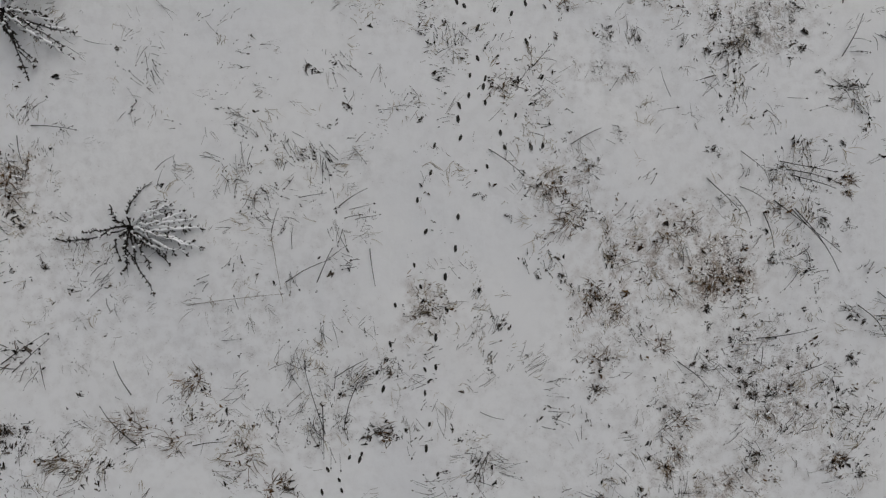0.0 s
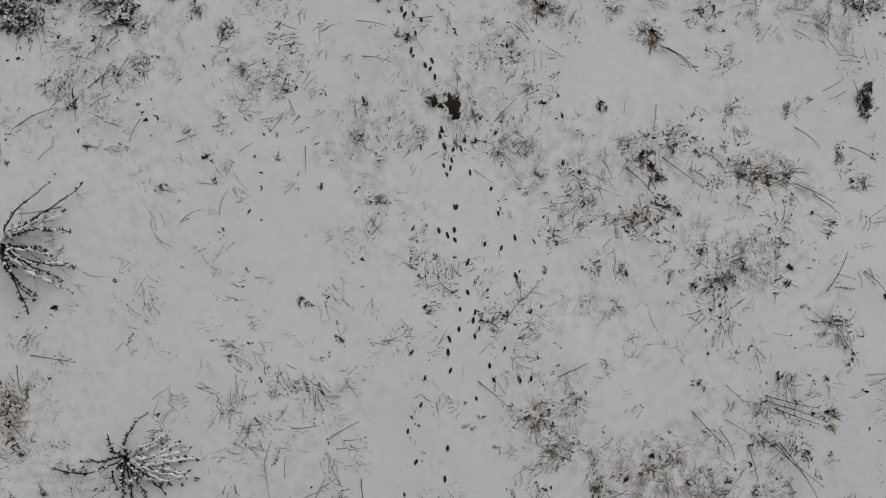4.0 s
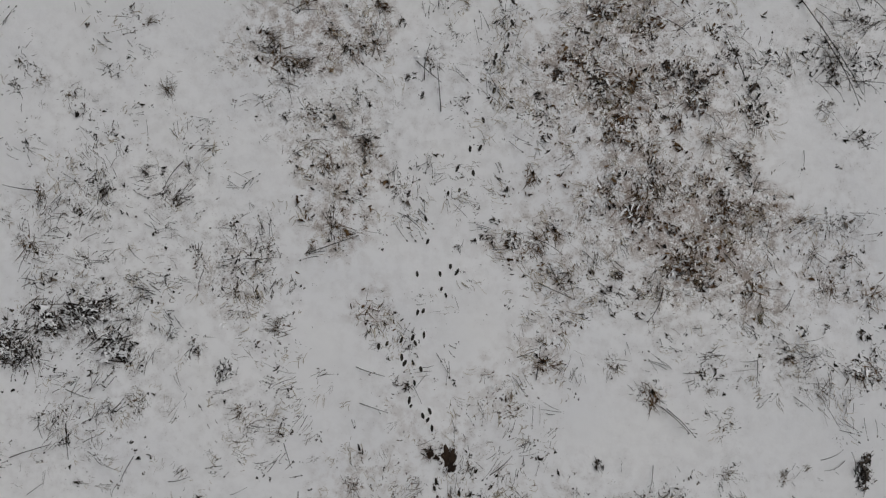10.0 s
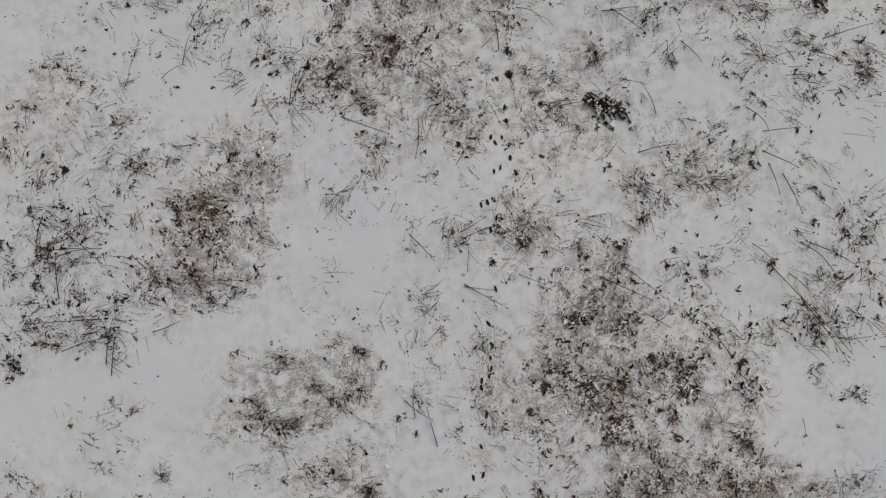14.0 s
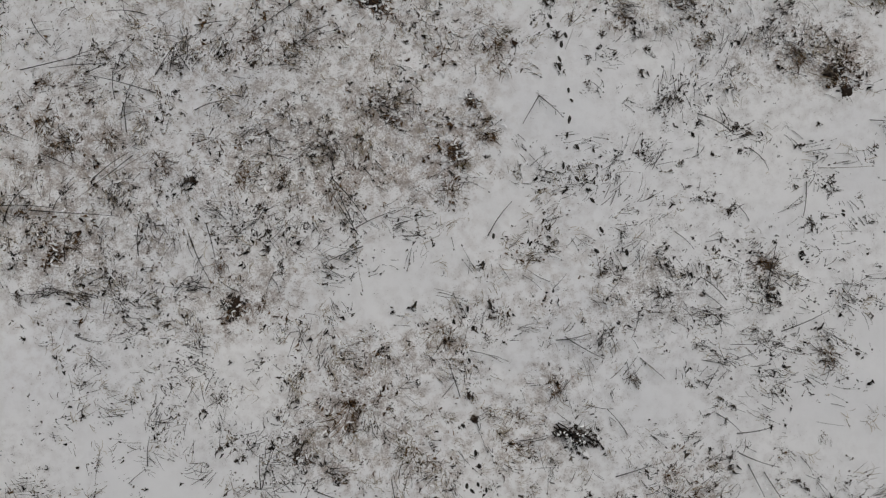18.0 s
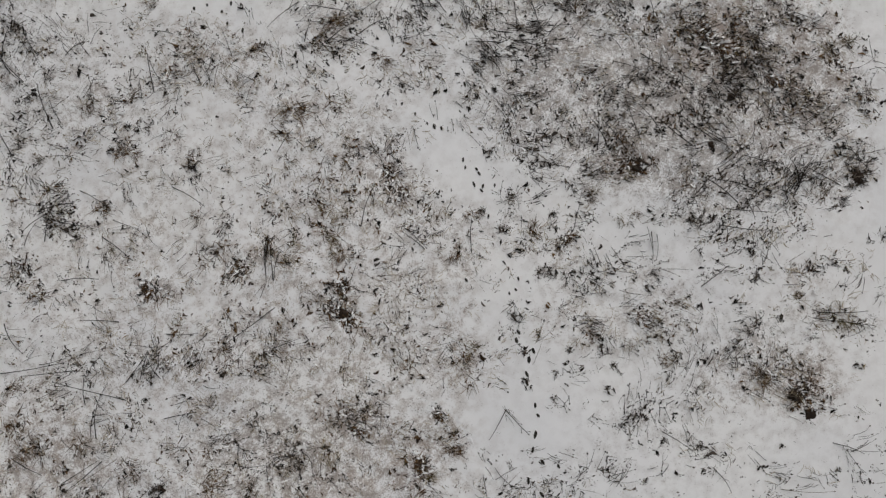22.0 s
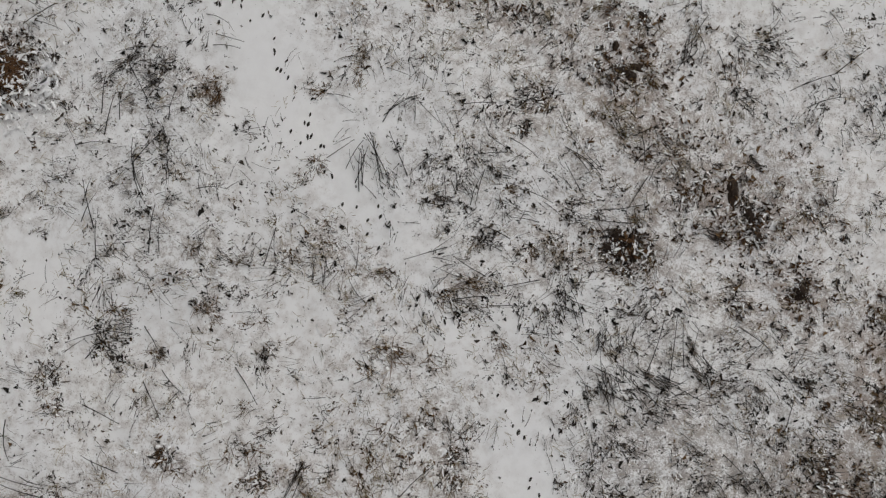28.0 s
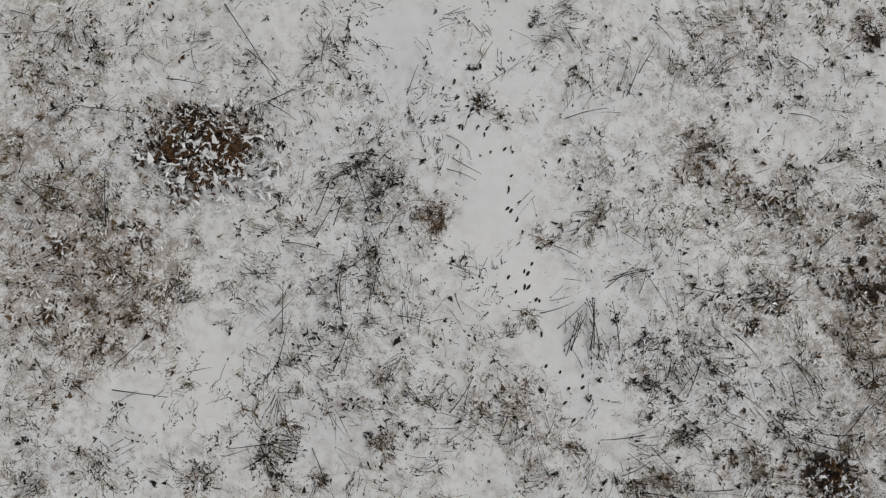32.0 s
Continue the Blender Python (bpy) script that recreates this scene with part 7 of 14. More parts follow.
clear(-0.03, 31.34, 0.29, 0.97, 18)
patch(-2.02, 30.62, 1.73, 1.38, 10, 0.20, "g")
thinner(-2.59, 26.50, 0.69, 0.52, 10, 0.50)
thinner(-1.63, 27.80, 0.69, 0.52, 10, 0.60)
patch(6.87, 28.02, 1.73, 1.38, 10, 0.38, "g")
patch(7.24, 27.91, 1.55, 1.21, 10, 0.20, "d")
patch(1.21, 29.36, 0.26, 0.26, 10, 0.35, "o")
patch(5.44, 32.34, 0.43, 0.52, 10, 0.30, "o")
patch(6.10, 29.98, 0.35, 0.26, 10, 0.40, "o")
patch(5.38, 30.11, 0.52, 0.35, 10, 0.40, "r")
patch(7.21, 31.24, 0.35, 0.86, 10, 0.35, "r")
patch(5.32, 33.03, 0.35, 0.52, 10, 0.35, "r")
patch(8.49, 29.88, 0.43, 0.35, 10, 0.40, "r")
thinner(5.98, 33.34, 1.38, 0.69, 10, 0.80)
patch(1.24, 12.51, 0.64, 0.73, 3, 0.40, "b")
patch(1.47, 9.77, 0.64, 0.46, 3, 0.30, "b")
patch(-1.81, 12.91, 0.91, 0.64, 3, 0.35, "b")
patch(-1.71, 11.07, 0.64, 0.73, 3, 0.30, "b")
patch(-4.42, 10.47, 0.73, 0.51, 3, 0.30, "g")
patch(-3.24, 8.98, 0.55, 0.37, 3, 0.20, "g")
patch(-0.94, 6.91, 0.37, 0.55, 3, 0.15, "g")
patch(3.69, 13.01, 1.10, 0.73, 3, 0.25, "r")
patch(3.62, 10.62, 0.91, 0.91, 3, 0.18, "r")
patch(8.65, 26.68, 3.15, 1.48, -16, 0.42, "g")
patch(8.95, 26.40, 2.78, 1.39, -16, 0.25, "d")
patch(8.70, 26.86, 2.78, 1.11, -16, 0.20, "b")
patch(3.13, 27.68, 1.30, 0.83, -16, 0.30, "b")
patch(3.13, 27.68, 1.48, 0.93, -16, 0.20, "g")
patch(-1.29, 29.73, 1.11, 1.11, -16, 0.30, "g")
clear(4.92, 24.18, 0.41, 0.52, -16)
patch(7.48, 24.69, 0.93, 0.46, -16, 0.15, "d")
patch(-2.83, 22.60, 2.01, 1.65, -14, 0.35, "g")
patch(-2.92, 23.01, 1.83, 1.28, -14, 0.32, "b")
thinner(4.67, 15.71, 0.82, 0.55, -14, 0.60)
thinner(-2.41, 16.66, 0.64, 0.55, -14, 0.70)
patch(1.84, 22.37, 1.83, 0.91, -14, 0.20, "b")
patch(6.27, 18.97, 1.83, 1.46, -14, 0.10, "d")
thinner(3.24, 16.72, 0.73, 0.55, -14, 0.70)
thinner(-3.71, 27.53, 0.98, 0.81, 11, 0.50)
patch(-2.09, 30.81, 1.30, 1.79, 11, 0.22, "g")
patch(-0.94, 29.22, 1.95, 0.98, 11, 0.14, "b")
patch(6.63, 28.54, 1.46, 0.98, 11, 0.42, "g")
patch(6.81, 28.42, 1.30, 0.81, 11, 0.30, "d")
patch(5.33, 32.94, 0.65, 0.65, 11, 0.30, "r")
patch(6.08, 31.58, 0.98, 0.81, 11, 0.25, "r")
patch(5.29, 32.26, 0.33, 0.24, 11, 0.40, "o")
patch(6.37, 31.81, 0.98, 1.79, 11, 0.25, "b")
patch(4.59, 30.62, 1.30, 0.98, 11, 0.15, "g")
thinner(1.33, 2.77, 0.64, 0.55, -0, 0.50)
thinner(0.05, 3.60, 0.55, 0.64, -0, 0.55)
patch(4.04, 0.03, 0.91, 0.64, -0, 0.40, "b")
patch(1.96, 1.04, 0.46, 0.40, -0, 0.35, "b")
thinner(4.90, 3.58, 1.10, 0.73, -0, 0.80)
patch(4.99, 3.49, 0.55, 0.27, -0, 0.50, "g")
patch(2.14, 1.58, 0.18, 0.46, -0, 0.40, "g")
patch(-4.91, 28.47, 1.30, 1.30, 23, 0.30, "b")
patch(4.53, 32.43, 1.14, 1.79, 23, 0.25, "b")
patch(4.03, 30.99, 1.46, 1.46, 23, 0.30, "g")
thinner(3.62, 11.60, 1.92, 1.46, -8, 0.72)
patch(2.83, 12.53, 1.10, 0.73, -8, 0.20, "r")
patch(7.02, 26.32, 2.03, 1.01, -18, 0.30, "g")
thinner(5.76, 23.61, 1.84, 1.11, -18, 0.75)
thinner(4.45, 29.86, 1.73, 1.38, 10, 0.80)
thinner(1.74, 27.45, 1.90, 1.38, 10, 0.82)
thinner(2.50, 20.52, 1.00, 0.46, -17, 0.45)
thinner(0.33, 19.99, 0.91, 0.47, -17, 0.50)
thinner(-1.02, 19.62, 0.73, 0.40, -17, 0.60)
patch(1.26, 20.24, 1.09, 0.73, -17, 0.12, "d")
thinner(3.54, 28.22, 0.63, 0.45, -1, 0.40)
thinner(2.73, 29.04, 0.54, 0.40, -1, 0.50)
thinner(1.92, 29.69, 0.51, 0.40, -1, 0.50)
thinner(5.59, 25.76, 0.73, 0.45, -1, 0.50)
thinner(1.19, 30.24, 0.45, 0.45, -1, 0.50)
patch(10.00, 28.97, 0.54, 1.18, -1, 0.40, "r")
patch(9.83, 29.52, 0.45, 0.91, -1, 0.30, "o")
patch(10.77, 31.15, 1.09, 0.91, -1, 0.30, "b")
patch(10.77, 31.15, 1.09, 0.91, -1, 0.25, "g")
patch(6.01, 30.29, 0.45, 0.33, -1, 0.30, "o")
patch(8.38, 29.99, 0.36, 0.27, -1, 0.35, "r")
patch(7.48, 31.00, 0.73, 0.36, -1, 0.30, "r")
patch(-4.79, 29.27, 0.81, 0.65, 18, 0.30, "o")
patch(-5.26, 28.43, 0.65, 0.81, 18, 0.25, "r")
patch(4.98, 32.64, 0.49, 0.32, 18, 0.35, "o")
patch(4.52, 33.01, 0.65, 0.49, 18, 0.30, "r")
clear(-0.43, 32.07, 0.32, 0.73, 18)
thinner(0.77, 31.26, 0.36, 0.49, 18, 0.50)
thinner(6.89, 28.50, 2.38, 0.51, -3, 0.62)
thinner(5.57, 27.78, 0.73, 0.55, -3, 0.75)
patch(11.09, 30.73, 1.10, 0.92, -3, 0.25, "g")
patch(3.53, 11.05, 0.91, 0.73, 4, 0.30, "b")
patch(4.75, 10.57, 0.64, 0.73, 4, 0.30, "b")
patch(3.02, 10.28, 0.73, 0.55, 4, 0.20, "g")
thinner(-0.27, 32.01, 0.49, 0.65, 23, 0.60)
patch(-5.15, 26.30, 0.81, 0.98, 23, 0.30, "g")
patch(3.63, 35.65, 0.81, 0.98, 23, 0.20, "b")

# ---- the snow-covered ground, one sheet ----
def spread_out(f, size):
    """The same field, averaged over squares of that many cells."""
    for axis in (0, 1):
        pad = [(size // 2 + 1, size // 2)] if axis == 0 else [(0, 0), (size // 2 + 1, size // 2)]
        c = np.cumsum(np.pad(f, [pad[0], (0, 0)] if axis == 0 else pad, mode="edge"), axis=axis)
        f = (c[size:] - c[:-size]) / size if axis == 0 else (c[:, size:] - c[:, :-size]) / size
    return f


# to both sides the meadow goes on in the same way, thinner down the slope and thicker up it
MIDDLE = np.interp(GY, [0, 12, 20, 25, 28, 30, 34], [0.0, 0.0, 2.1, 4.3, 4.0, 1.5, 0.5])
BESIDE = np.clip(np.minimum(np.minimum(GX - X0, X1 - GX), np.minimum(GY - Y0, Y1 - GY)) / 2 - 0.2, 0, 1) * np.clip(np.maximum(np.abs(GX - MIDDLE) - 8.2, np.maximum(-5.2 - GY, GY - 37.5)), 0, 1)
THICK = 0.2 + 0.2 * np.clip((GY - 8) / 14, 0, 1)
FIELD["g"] = np.maximum(FIELD["g"], BESIDE * THICK * np.clip(vnoise(GX, GY, 2.4, 41) * 2.2 - 0.5, 0, 1))
FIELD["b"] = np.maximum(FIELD["b"], BESIDE * THICK * np.clip(vnoise(GX, GY, 3.1, 42) * 2.6 - 1.2, 0, 1))

# the farther up the meadow, the more evenly the sward shows
EVEN = 0.25 + 0.13 * np.clip((GY - 12) / 8, 0, 1)
BROKEN = 0.45 + 0.65 * vnoise(GX, GY, 0.55, 43) + 0.45 * vnoise(GX, GY, 0.24, 44)
FIELD["b"] = np.clip(FIELD["b"] * (1 - 0.38 * FIELD["b"]) * BROKEN, 0, 1)
FIELD["g"] = np.clip(FIELD["g"] * (1 - 0.2 * FIELD["g"]) * (0.35 + 0.65 * BROKEN), 0, 1)
for key in FIELD:
    FIELD[key] = FIELD[key] * (1 - EVEN) + spread_out(spread_out(FIELD[key], 9), 11) * EVEN
FIELD["o"] = FIELD["o"] + 0.22 * np.clip((GY - 16) / 6, 0, 1) * FIELD["b"] * np.clip(vnoise(GX, GY, 1.1, 25) * 2.4 - 0.9, 0, 1)
FIELD["r"] = np.clip(FIELD["r"] + 0.28 * FIELD["b"] * np.clip(vnoise(GX, GY, 0.6, 26) * 2.2 - 0.6, 0, 1), 0, 1)
COVER = 1 - (1 - FIELD["g"] * 0.8) * (1 - FIELD["b"]) * (1 - FIELD["r"]) * (1 - FIELD["o"]) * (1 - FIELD["d"] * 0.7)


def steps(lo, hi, step, far):
    inner = np.arange(lo, hi + step / 2, step)
    out = step * 1.6 ** np.arange(1, 60)
    out = np.cumsum(out)
    out = out[out < far]
    return np.concatenate([lo - out[::-1], inner, hi + out])


def mesh_of(name, verts, faces, mat, smooth=True):
    """A mesh from an array of places and arrays of faces, all of one kind in each array."""
    me = bpy.data.meshes.new(name)
    faces = [np.asarray(f) for f in faces if len(f)]
    loops = np.concatenate([f.ravel() for f in faces])
    sizes = np.concatenate([np.full(len(f), f.shape[1]) for f in faces])
    me.vertices.add(len(verts))
    me.vertices.foreach_set("co", np.asarray(verts, np.float32).ravel())
    me.loops.add(len(loops))
    me.loops.foreach_set("vertex_index", loops.astype(np.int32))
    me.polygons.add(len(sizes))
    me.polygons.foreach_set("loop_start", np.concatenate([[0], np.cumsum(sizes)[:-1]]).astype(np.int32))
    me.update(calc_edges=True)
    me.polygons.foreach_set("use_smooth", np.full(len(sizes), smooth))
    me.materials.append(mat)
    return me


xs, ys = steps(-13.0, 17.0, 0.075, 900), steps(-8.0, 40.0, 0.075, 900)
gx, gy = np.meshgrid(xs, ys)
gz = ground_z(np.clip(gx, X0, X1), np.clip(gy, Y0, Y1))
away = np.maximum.reduce([X0 - gx, gx - X1, Y0 - gy, gy - Y1, np.zeros_like(gx)])
gz = gz - 0.004 * np.minimum(away, 60) * (1 - np.exp(-away / 20))
n1, n2 = len(xs), len(ys)
q = (np.arange(n2 - 1)[:, None] * n1 + np.arange(n1 - 1)[None, :]).ravel()
ground_mesh = mesh_of("ground", np.stack([gx.ravel(), gy.ravel(), gz.ravel()], 1), [np.stack([q, q + 1, q + 1 + n1, q + n1], 1)], SNOW)
thin = ground_mesh.color_attributes.new("thin", "FLOAT_COLOR", "POINT")
warmth = np.clip(FIELD["r"] + 0.5 * FIELD["b"] * vnoise(GX, GY, 0.8, 11), 0, 1)
cols = np.ones((n1 * n2, 4), np.float32)
cols[:, 0] = sample(COVER, gx.ravel(), gy.ravel())
cols[:, 1] = sample(warmth, gx.ravel(), gy.ravel())
cols[:, 2] = sample(np.clip(FIELD["b"] + 0.4 * FIELD["o"] + 0.3 * FIELD["r"], 0, 1), gx.ravel(), gy.ravel())
thin.data.foreach_set("color", cols.ravel())
tagged(new("ground", ground_mesh), "thin white snow over flattened brown meadow grass", "snow", kind="structure")


# ---- pieces of plants ----
def blades(x, y, z, heading, length, rise, droop, width, wide=0.8, twist=0.5, rng=None, curl=0.3):
    """Many bent and curled blades as one array of places and faces: each seven places, two quads and a tip."""
    n = len(x)
    turn = rng.randn(n) * curl
    p = [np.stack([x, y, z], 1)]
    for i in range(3):
        h, r, step = heading + turn * i, rise - droop * 0.5 * i, length / 3
        p.append(p[-1] + np.stack([np.cos(h) * step * np.cos(r), np.sin(h) * step * np.cos(r), step * np.sin(r)], 1))
    tw = (rng.rand(n) - 0.5) * 2 * twist
    v = []
    for i, w in ((0, 0.6), (1, wide), (2, wide * 0.8)):
        h = heading + turn * max(0, i - 0.5)
        side = np.stack([-np.sin(h) * np.cos(tw), np.cos(h) * np.cos(tw), np.sin(tw)], 1) * (width / 2 * w)[:, None]
        v += [p[i] - side, p[i] + side]
    v = np.stack([*v, p[3]], 1).reshape(-1, 3)
    b = np.arange(n)[:, None, None] * 7
    return v, (b + np.array([[0, 1, 3, 2], [2, 3, 5, 4]])[None]).reshape(-1, 4), b[:, 0] + np.array([[4, 5, 6]])


def scraps(x, y, z, heading, size, rng, crumple=0.5):
    """Crumpled bits of leaf of uneven outline, each six places and four faces."""
    n, k = len(x), 6
    a = (np.arange(k) + 0.7 * rng.rand(n, k)) / k * 2 * np.pi
    r = size[:, None] * (0.25 + 0.95 * rng.rand(n, k))
    u, w = np.cos(a) * r * (0.9 + 1.1 * rng.rand(n, 1)), np.sin(a) * r * (0.3 + 0.4 * rng.rand(n, 1))
    w = w + u * u / size[:, None] * 0.25 * rng.randn(n, 1)
    c, s = np.cos(heading)[:, None], np.sin(heading)[:, None]
    up = z[:, None] + size[:, None] * crumple * rng.rand(n, k) + 0.3 * np.abs(u) * rng.rand(n, 1)
    v = np.stack([x[:, None] + u * c - w * s, y[:, None] + u * s + w * c, up], 2).reshape(-1, 3)
    f = np.array([(0, 1, 2), (0, 2, 3), (0, 3, 5), (3, 4, 5)])
    return v, (np.arange(n)[:, None, None] * k + f[None]).reshape(-1, 3)


def beads(at, way, size):
    """Small pointed seed heads, each at a place and along a way."""
    n = len(at)
    side = np.stack([-way[:, 1], way[:, 0], np.zeros(n)], 1) + 1e-4
    side /= np.linalg.norm(side, axis=1)[:, None]
    up = np.cross(way, side)
    s = size[:, None]
    v = np.stack([at - way * s, at + side * s * 0.55, at + up * s * 0.55, at - side * s * 0.55, at - up * s * 0.55, at + way * s * 1.2], 1).reshape(-1, 3)
    f = np.array([(0, 2, 1), (0, 3, 2), (0, 4, 3), (0, 1, 4), (5, 1, 2), (5, 2, 3), (5, 3, 4), (5, 4, 1)])
    return v, (np.arange(n)[:, None, None] * 6 + f[None]).reshape(-1, 3)


def lumps(x, y, z, r, h, rng):
    """Low soft domes of snow."""
    n, k = len(x), 7
    a = np.arange(k) / k * 2 * np.pi
    ring = lambda s, hz: np.stack([x[:, None] + np.cos(a) * r[:, None] * s * (0.75 + 0.5 * rng.rand(n, k)), y[:, None] + np.sin(a) * r[:, None] * s * (0.6 + 0.5 * rng.rand(n, k)), z[:, None] + h[:, None] * hz * (0.7 + 0.6 * rng.rand(n, k))], 2)
    v = np.concatenate([ring(1.0, -0.35), ring(0.72, 0.62), np.stack([x, y, z + h], 1)[:, None]], 1).reshape(-1, 3)
    b = np.arange(n)[:, None, None] * (2 * k + 1)
    i, j = np.arange(k), (np.arange(k) + 1) % k
    quads = (b + np.stack([i, j, j + k, i + k], 1)[None]).reshape(-1, 4)
    tris = (b + np.stack([i + k, j + k, np.full(k, 2 * k)], 1)[None]).reshape(-1, 3)
    return v, quads, tris


def tube(points, radii, sides=5):
    """A tapered, bent round bar through the points."""
    pts = [Vector(p) for p in points]
    v, f = [], []
    for i, p in enumerate(pts):
        d = (pts[min(i + 1, len(pts) - 1)] - pts[max(i - 1, 0)]).normalized()
        a = d.orthogonal().normalized()
        b = d.cross(a)
        for k in range(sides):
            t = 2 * math.pi * k / sides
            v.append(p + (a * math.cos(t) + b * math.sin(t)) * radii[i])
        if i:
            o = (i - 1) * sides
            for k in range(sides):
                k2 = (k + 1) % sides
                f.append((o + k, o + k2, o + sides + k2, o + sides + k))
    return np.array([tuple(p) for p in v]), np.array(f)


def joined(chunks):
    """Join chunks of (places, faces, faces...) into one list of places and faces."""
    vs, fs, o = [], {3: [], 4: []}, 0
    for v, *faces in chunks:
        vs.append(v)
        for f in faces:
            if len(f):
                fs[f.shape[1]].append(f + o)
        o += len(v)
    return np.concatenate(vs), [np.concatenate(f) for f in fs.values() if f]


def part(name, me, parent, label="", kind=""):
    ob = new(name, me)
    ob.parent = parent
    return tagged(ob, label, kind=kind)


# ---- the sward itself: what nobody could count ----
def scatter(density, rng, gain):
    """Places, at random, as many a square metre as the grid says times gain."""
    lam = density * gain * CELL * CELL
    n = rng.poisson(np.clip(lam, 0, 50))
    j, i = np.nonzero(n)
    rep = n[j, i]
    x = np.repeat(GX[j, i], rep) + (rng.rand(rep.sum()) - 0.5) * CELL
    y = np.repeat(GY[j, i], rep) + (rng.rand(rep.sum()) - 0.5) * CELL
    keep = (x > -12.8) & (x < 16.8) & (y > -7.8) & (y < 39.8)
    return x[keep], y[keep]


def lie(x, y):
    """The way in which the grass leans, radians."""
    return radians(-65) + (vnoise(x, y, 1.6, 12) - 0.5) * 4.2 + (vnoise(x, y, 0.5, 13) - 0.5) * 2.4


def sward(name, mat, density, gain, per, length, width, rise, seed, label, category, spread=0.03, fan=0.5, wide=0.8, droop=0.6, heads=0.0, curl=0.3):
    """Blades all over the ground; without a width, crumpled scraps of leaf in their stead."""
    rng = np.random.RandomState(seed)
    x, y = scatter(density, rng, gain)
    k = rng.randint(per[0], per[1] + 1, len(x))
    size = np.repeat(rng.rand(len(x)) ** 1.8, k)
    cx, cy = np.repeat(x, k), np.repeat(y, k)
    n = len(cx)
    h0 = np.repeat(lie(x, y) + rng.randn(len(x)) * 0.55 + np.pi * (rng.rand(len(x)) < 0.3), k) + rng.randn(n) * fan
    bx, by = cx + rng.randn(n) * spread, cy + rng.randn(n) * spread
    L = (length[0] + (length[1] - length[0]) * size) * (0.7 + 0.6 * rng.rand(n))
    z = ground_z(bx, by) - 0.004
    if not width:
        v, t3 = scraps(bx, by, z, h0, L, rng, rise)
        return tagged(new(name, mesh_of(name, v, [t3], mat, False)), label, category, kind="stuff")
    v, q4, t3 = blades(bx, by, z, h0, L, rise[0] + (rise[1] - rise[0]) * rng.rand(n),
                       rng.rand(n) * droop * 2, width[0] + (width[1] - width[0]) * rng.rand(n), wide, 0.7, rng, curl)
    if heads:
        tips = v.reshape(-1, 7, 3)
        away = tips[:, 6] - tips[:, 4:6].mean(1)
        away /= np.linalg.norm(away, axis=1)[:, None]
        hv, hf = beads(tips[:, 6], away, heads * (0.7 + 0.6 * rng.rand(n)))
        v, t3 = np.concatenate([v, hv]), np.concatenate([t3, hf + len(v)])
    return tagged(new(name, mesh_of(name, v, [q4, t3], mat, False)), label, category, kind="stuff")


DENSE = np.clip(COVER * 2.2 - 0.3, 0, 1)
SPARSE = 2.2 * np.clip(vnoise(GX, GY, 0.8, 23) * 2.6 - 0.85, 0.01, 1.4) * np.clip(vnoise(GX, GY, 0.3, 24) * 2.2 - 0.5, 0.03, 1.4) * np.clip(vnoise(GX, GY, 0.14, 22) * 1.8 - 0.25, 0.1, 1.4)
PATCHY = np.clip(vnoise(GX, GY, 0.35, 21) * 1.5 - 0.2, 0.05, 1.3) * np.clip(vnoise(GX, GY, 0.14, 22) * 1.8 - 0.25, 0.1, 1.4) * (1 - 0.15 * np.clip((GY - 10) / 8, 0, 1))
PATCHY = PATCHY * DENSE + SPARSE * (1 - DENSE)
UPPER = np.clip((GY - 10) / 8, 0, 1)
G, B, R, O, D = (FIELD[k] for k in "gbrod")
sward("withered_leaves", DARK, (G * 0.75 + B * 0.75 + R * 0.4 + D * 1.9 + O * 0.6 + 0.006) * PATCHY * (0.78 + 0.4 * UPPER), 105, (1, 4), (0.009, 0.034), None, 0.6, 31,
      "dark crumpled dead leaves sticking out of the snow", "leaves", 0.025, 0.8)
sward("leaf_crumbs", DARK, (G * 1.0 + B * 1.1 + R * 0.5 + D * 1.2 + O * 0.7 + 0.008) * PATCHY * (0.55 + 0.42 * UPPER), 200, (1, 4), (0.006, 0.018), None, 0.8, 30,
      "tiny dark bits of dead leaf speckling the snow", "leaves", 0.03, 1.2)
sward("thin_dark_stalks", FROST, (G * 0.75 + B * 0.15 + D * 0.9 + 0.004) * PATCHY * (0.72 - 0.27 * UPPER), 78, (1, 5), (0.08, 0.36), (0.005, 0.010), (0.1, 0.5), 32,
      "thin dark bent grass stalks leaning over the snow", "grass", 0.06, 0.3, curl=0.1)
sward("seed_stalks", DARK, (G * 0.7 + B * 0.15 + D * 1.6 + 0.003) * PATCHY * (1 + 0.4 * UPPER), 44, (1, 5), (0.12, 0.42), (0.007, 0.012), (0.2, 0.7), 37,
      "thin dark stalks with small dark seed heads above the snow", "grass", 0.07, 0.25, heads=0.02, curl=0.1)
sward("dry_grass", STRAW, (G * 0.7 + B * 0.3 + 0.008) * PATCHY * (0.75 - 0.25 * UPPER), 55, (1, 6), (0.06, 0.22), (0.004, 0.009), (0.05, 0.6), 33,
      "grey-brown withered meadow grass flattened under snow", "grass", 0.05, 0.5)
sward("pale_grass", PALE, (G * 0.4 + B * 1.2 + O * 0.8 + R * 0.3) * PATCHY, 90, (2, 6), (0.08, 0.26), (0.006, 0.012), (0.15, 0.6), 39,
      "pale beige dead grass blades curling over the snow", "grass", 0.05, 0.5, curl=0.45)
sward("brown_grass", BROWN, (B * 0.8 + R * 0.4) * PATCHY, 68, (1, 4), (0.03, 0.13), (0.007, 0.015), (0.05, 0.6), 34,
      "brown dead grass showing through thin snow", "grass", 0.04, 0.6, 1.0, curl=0.4)
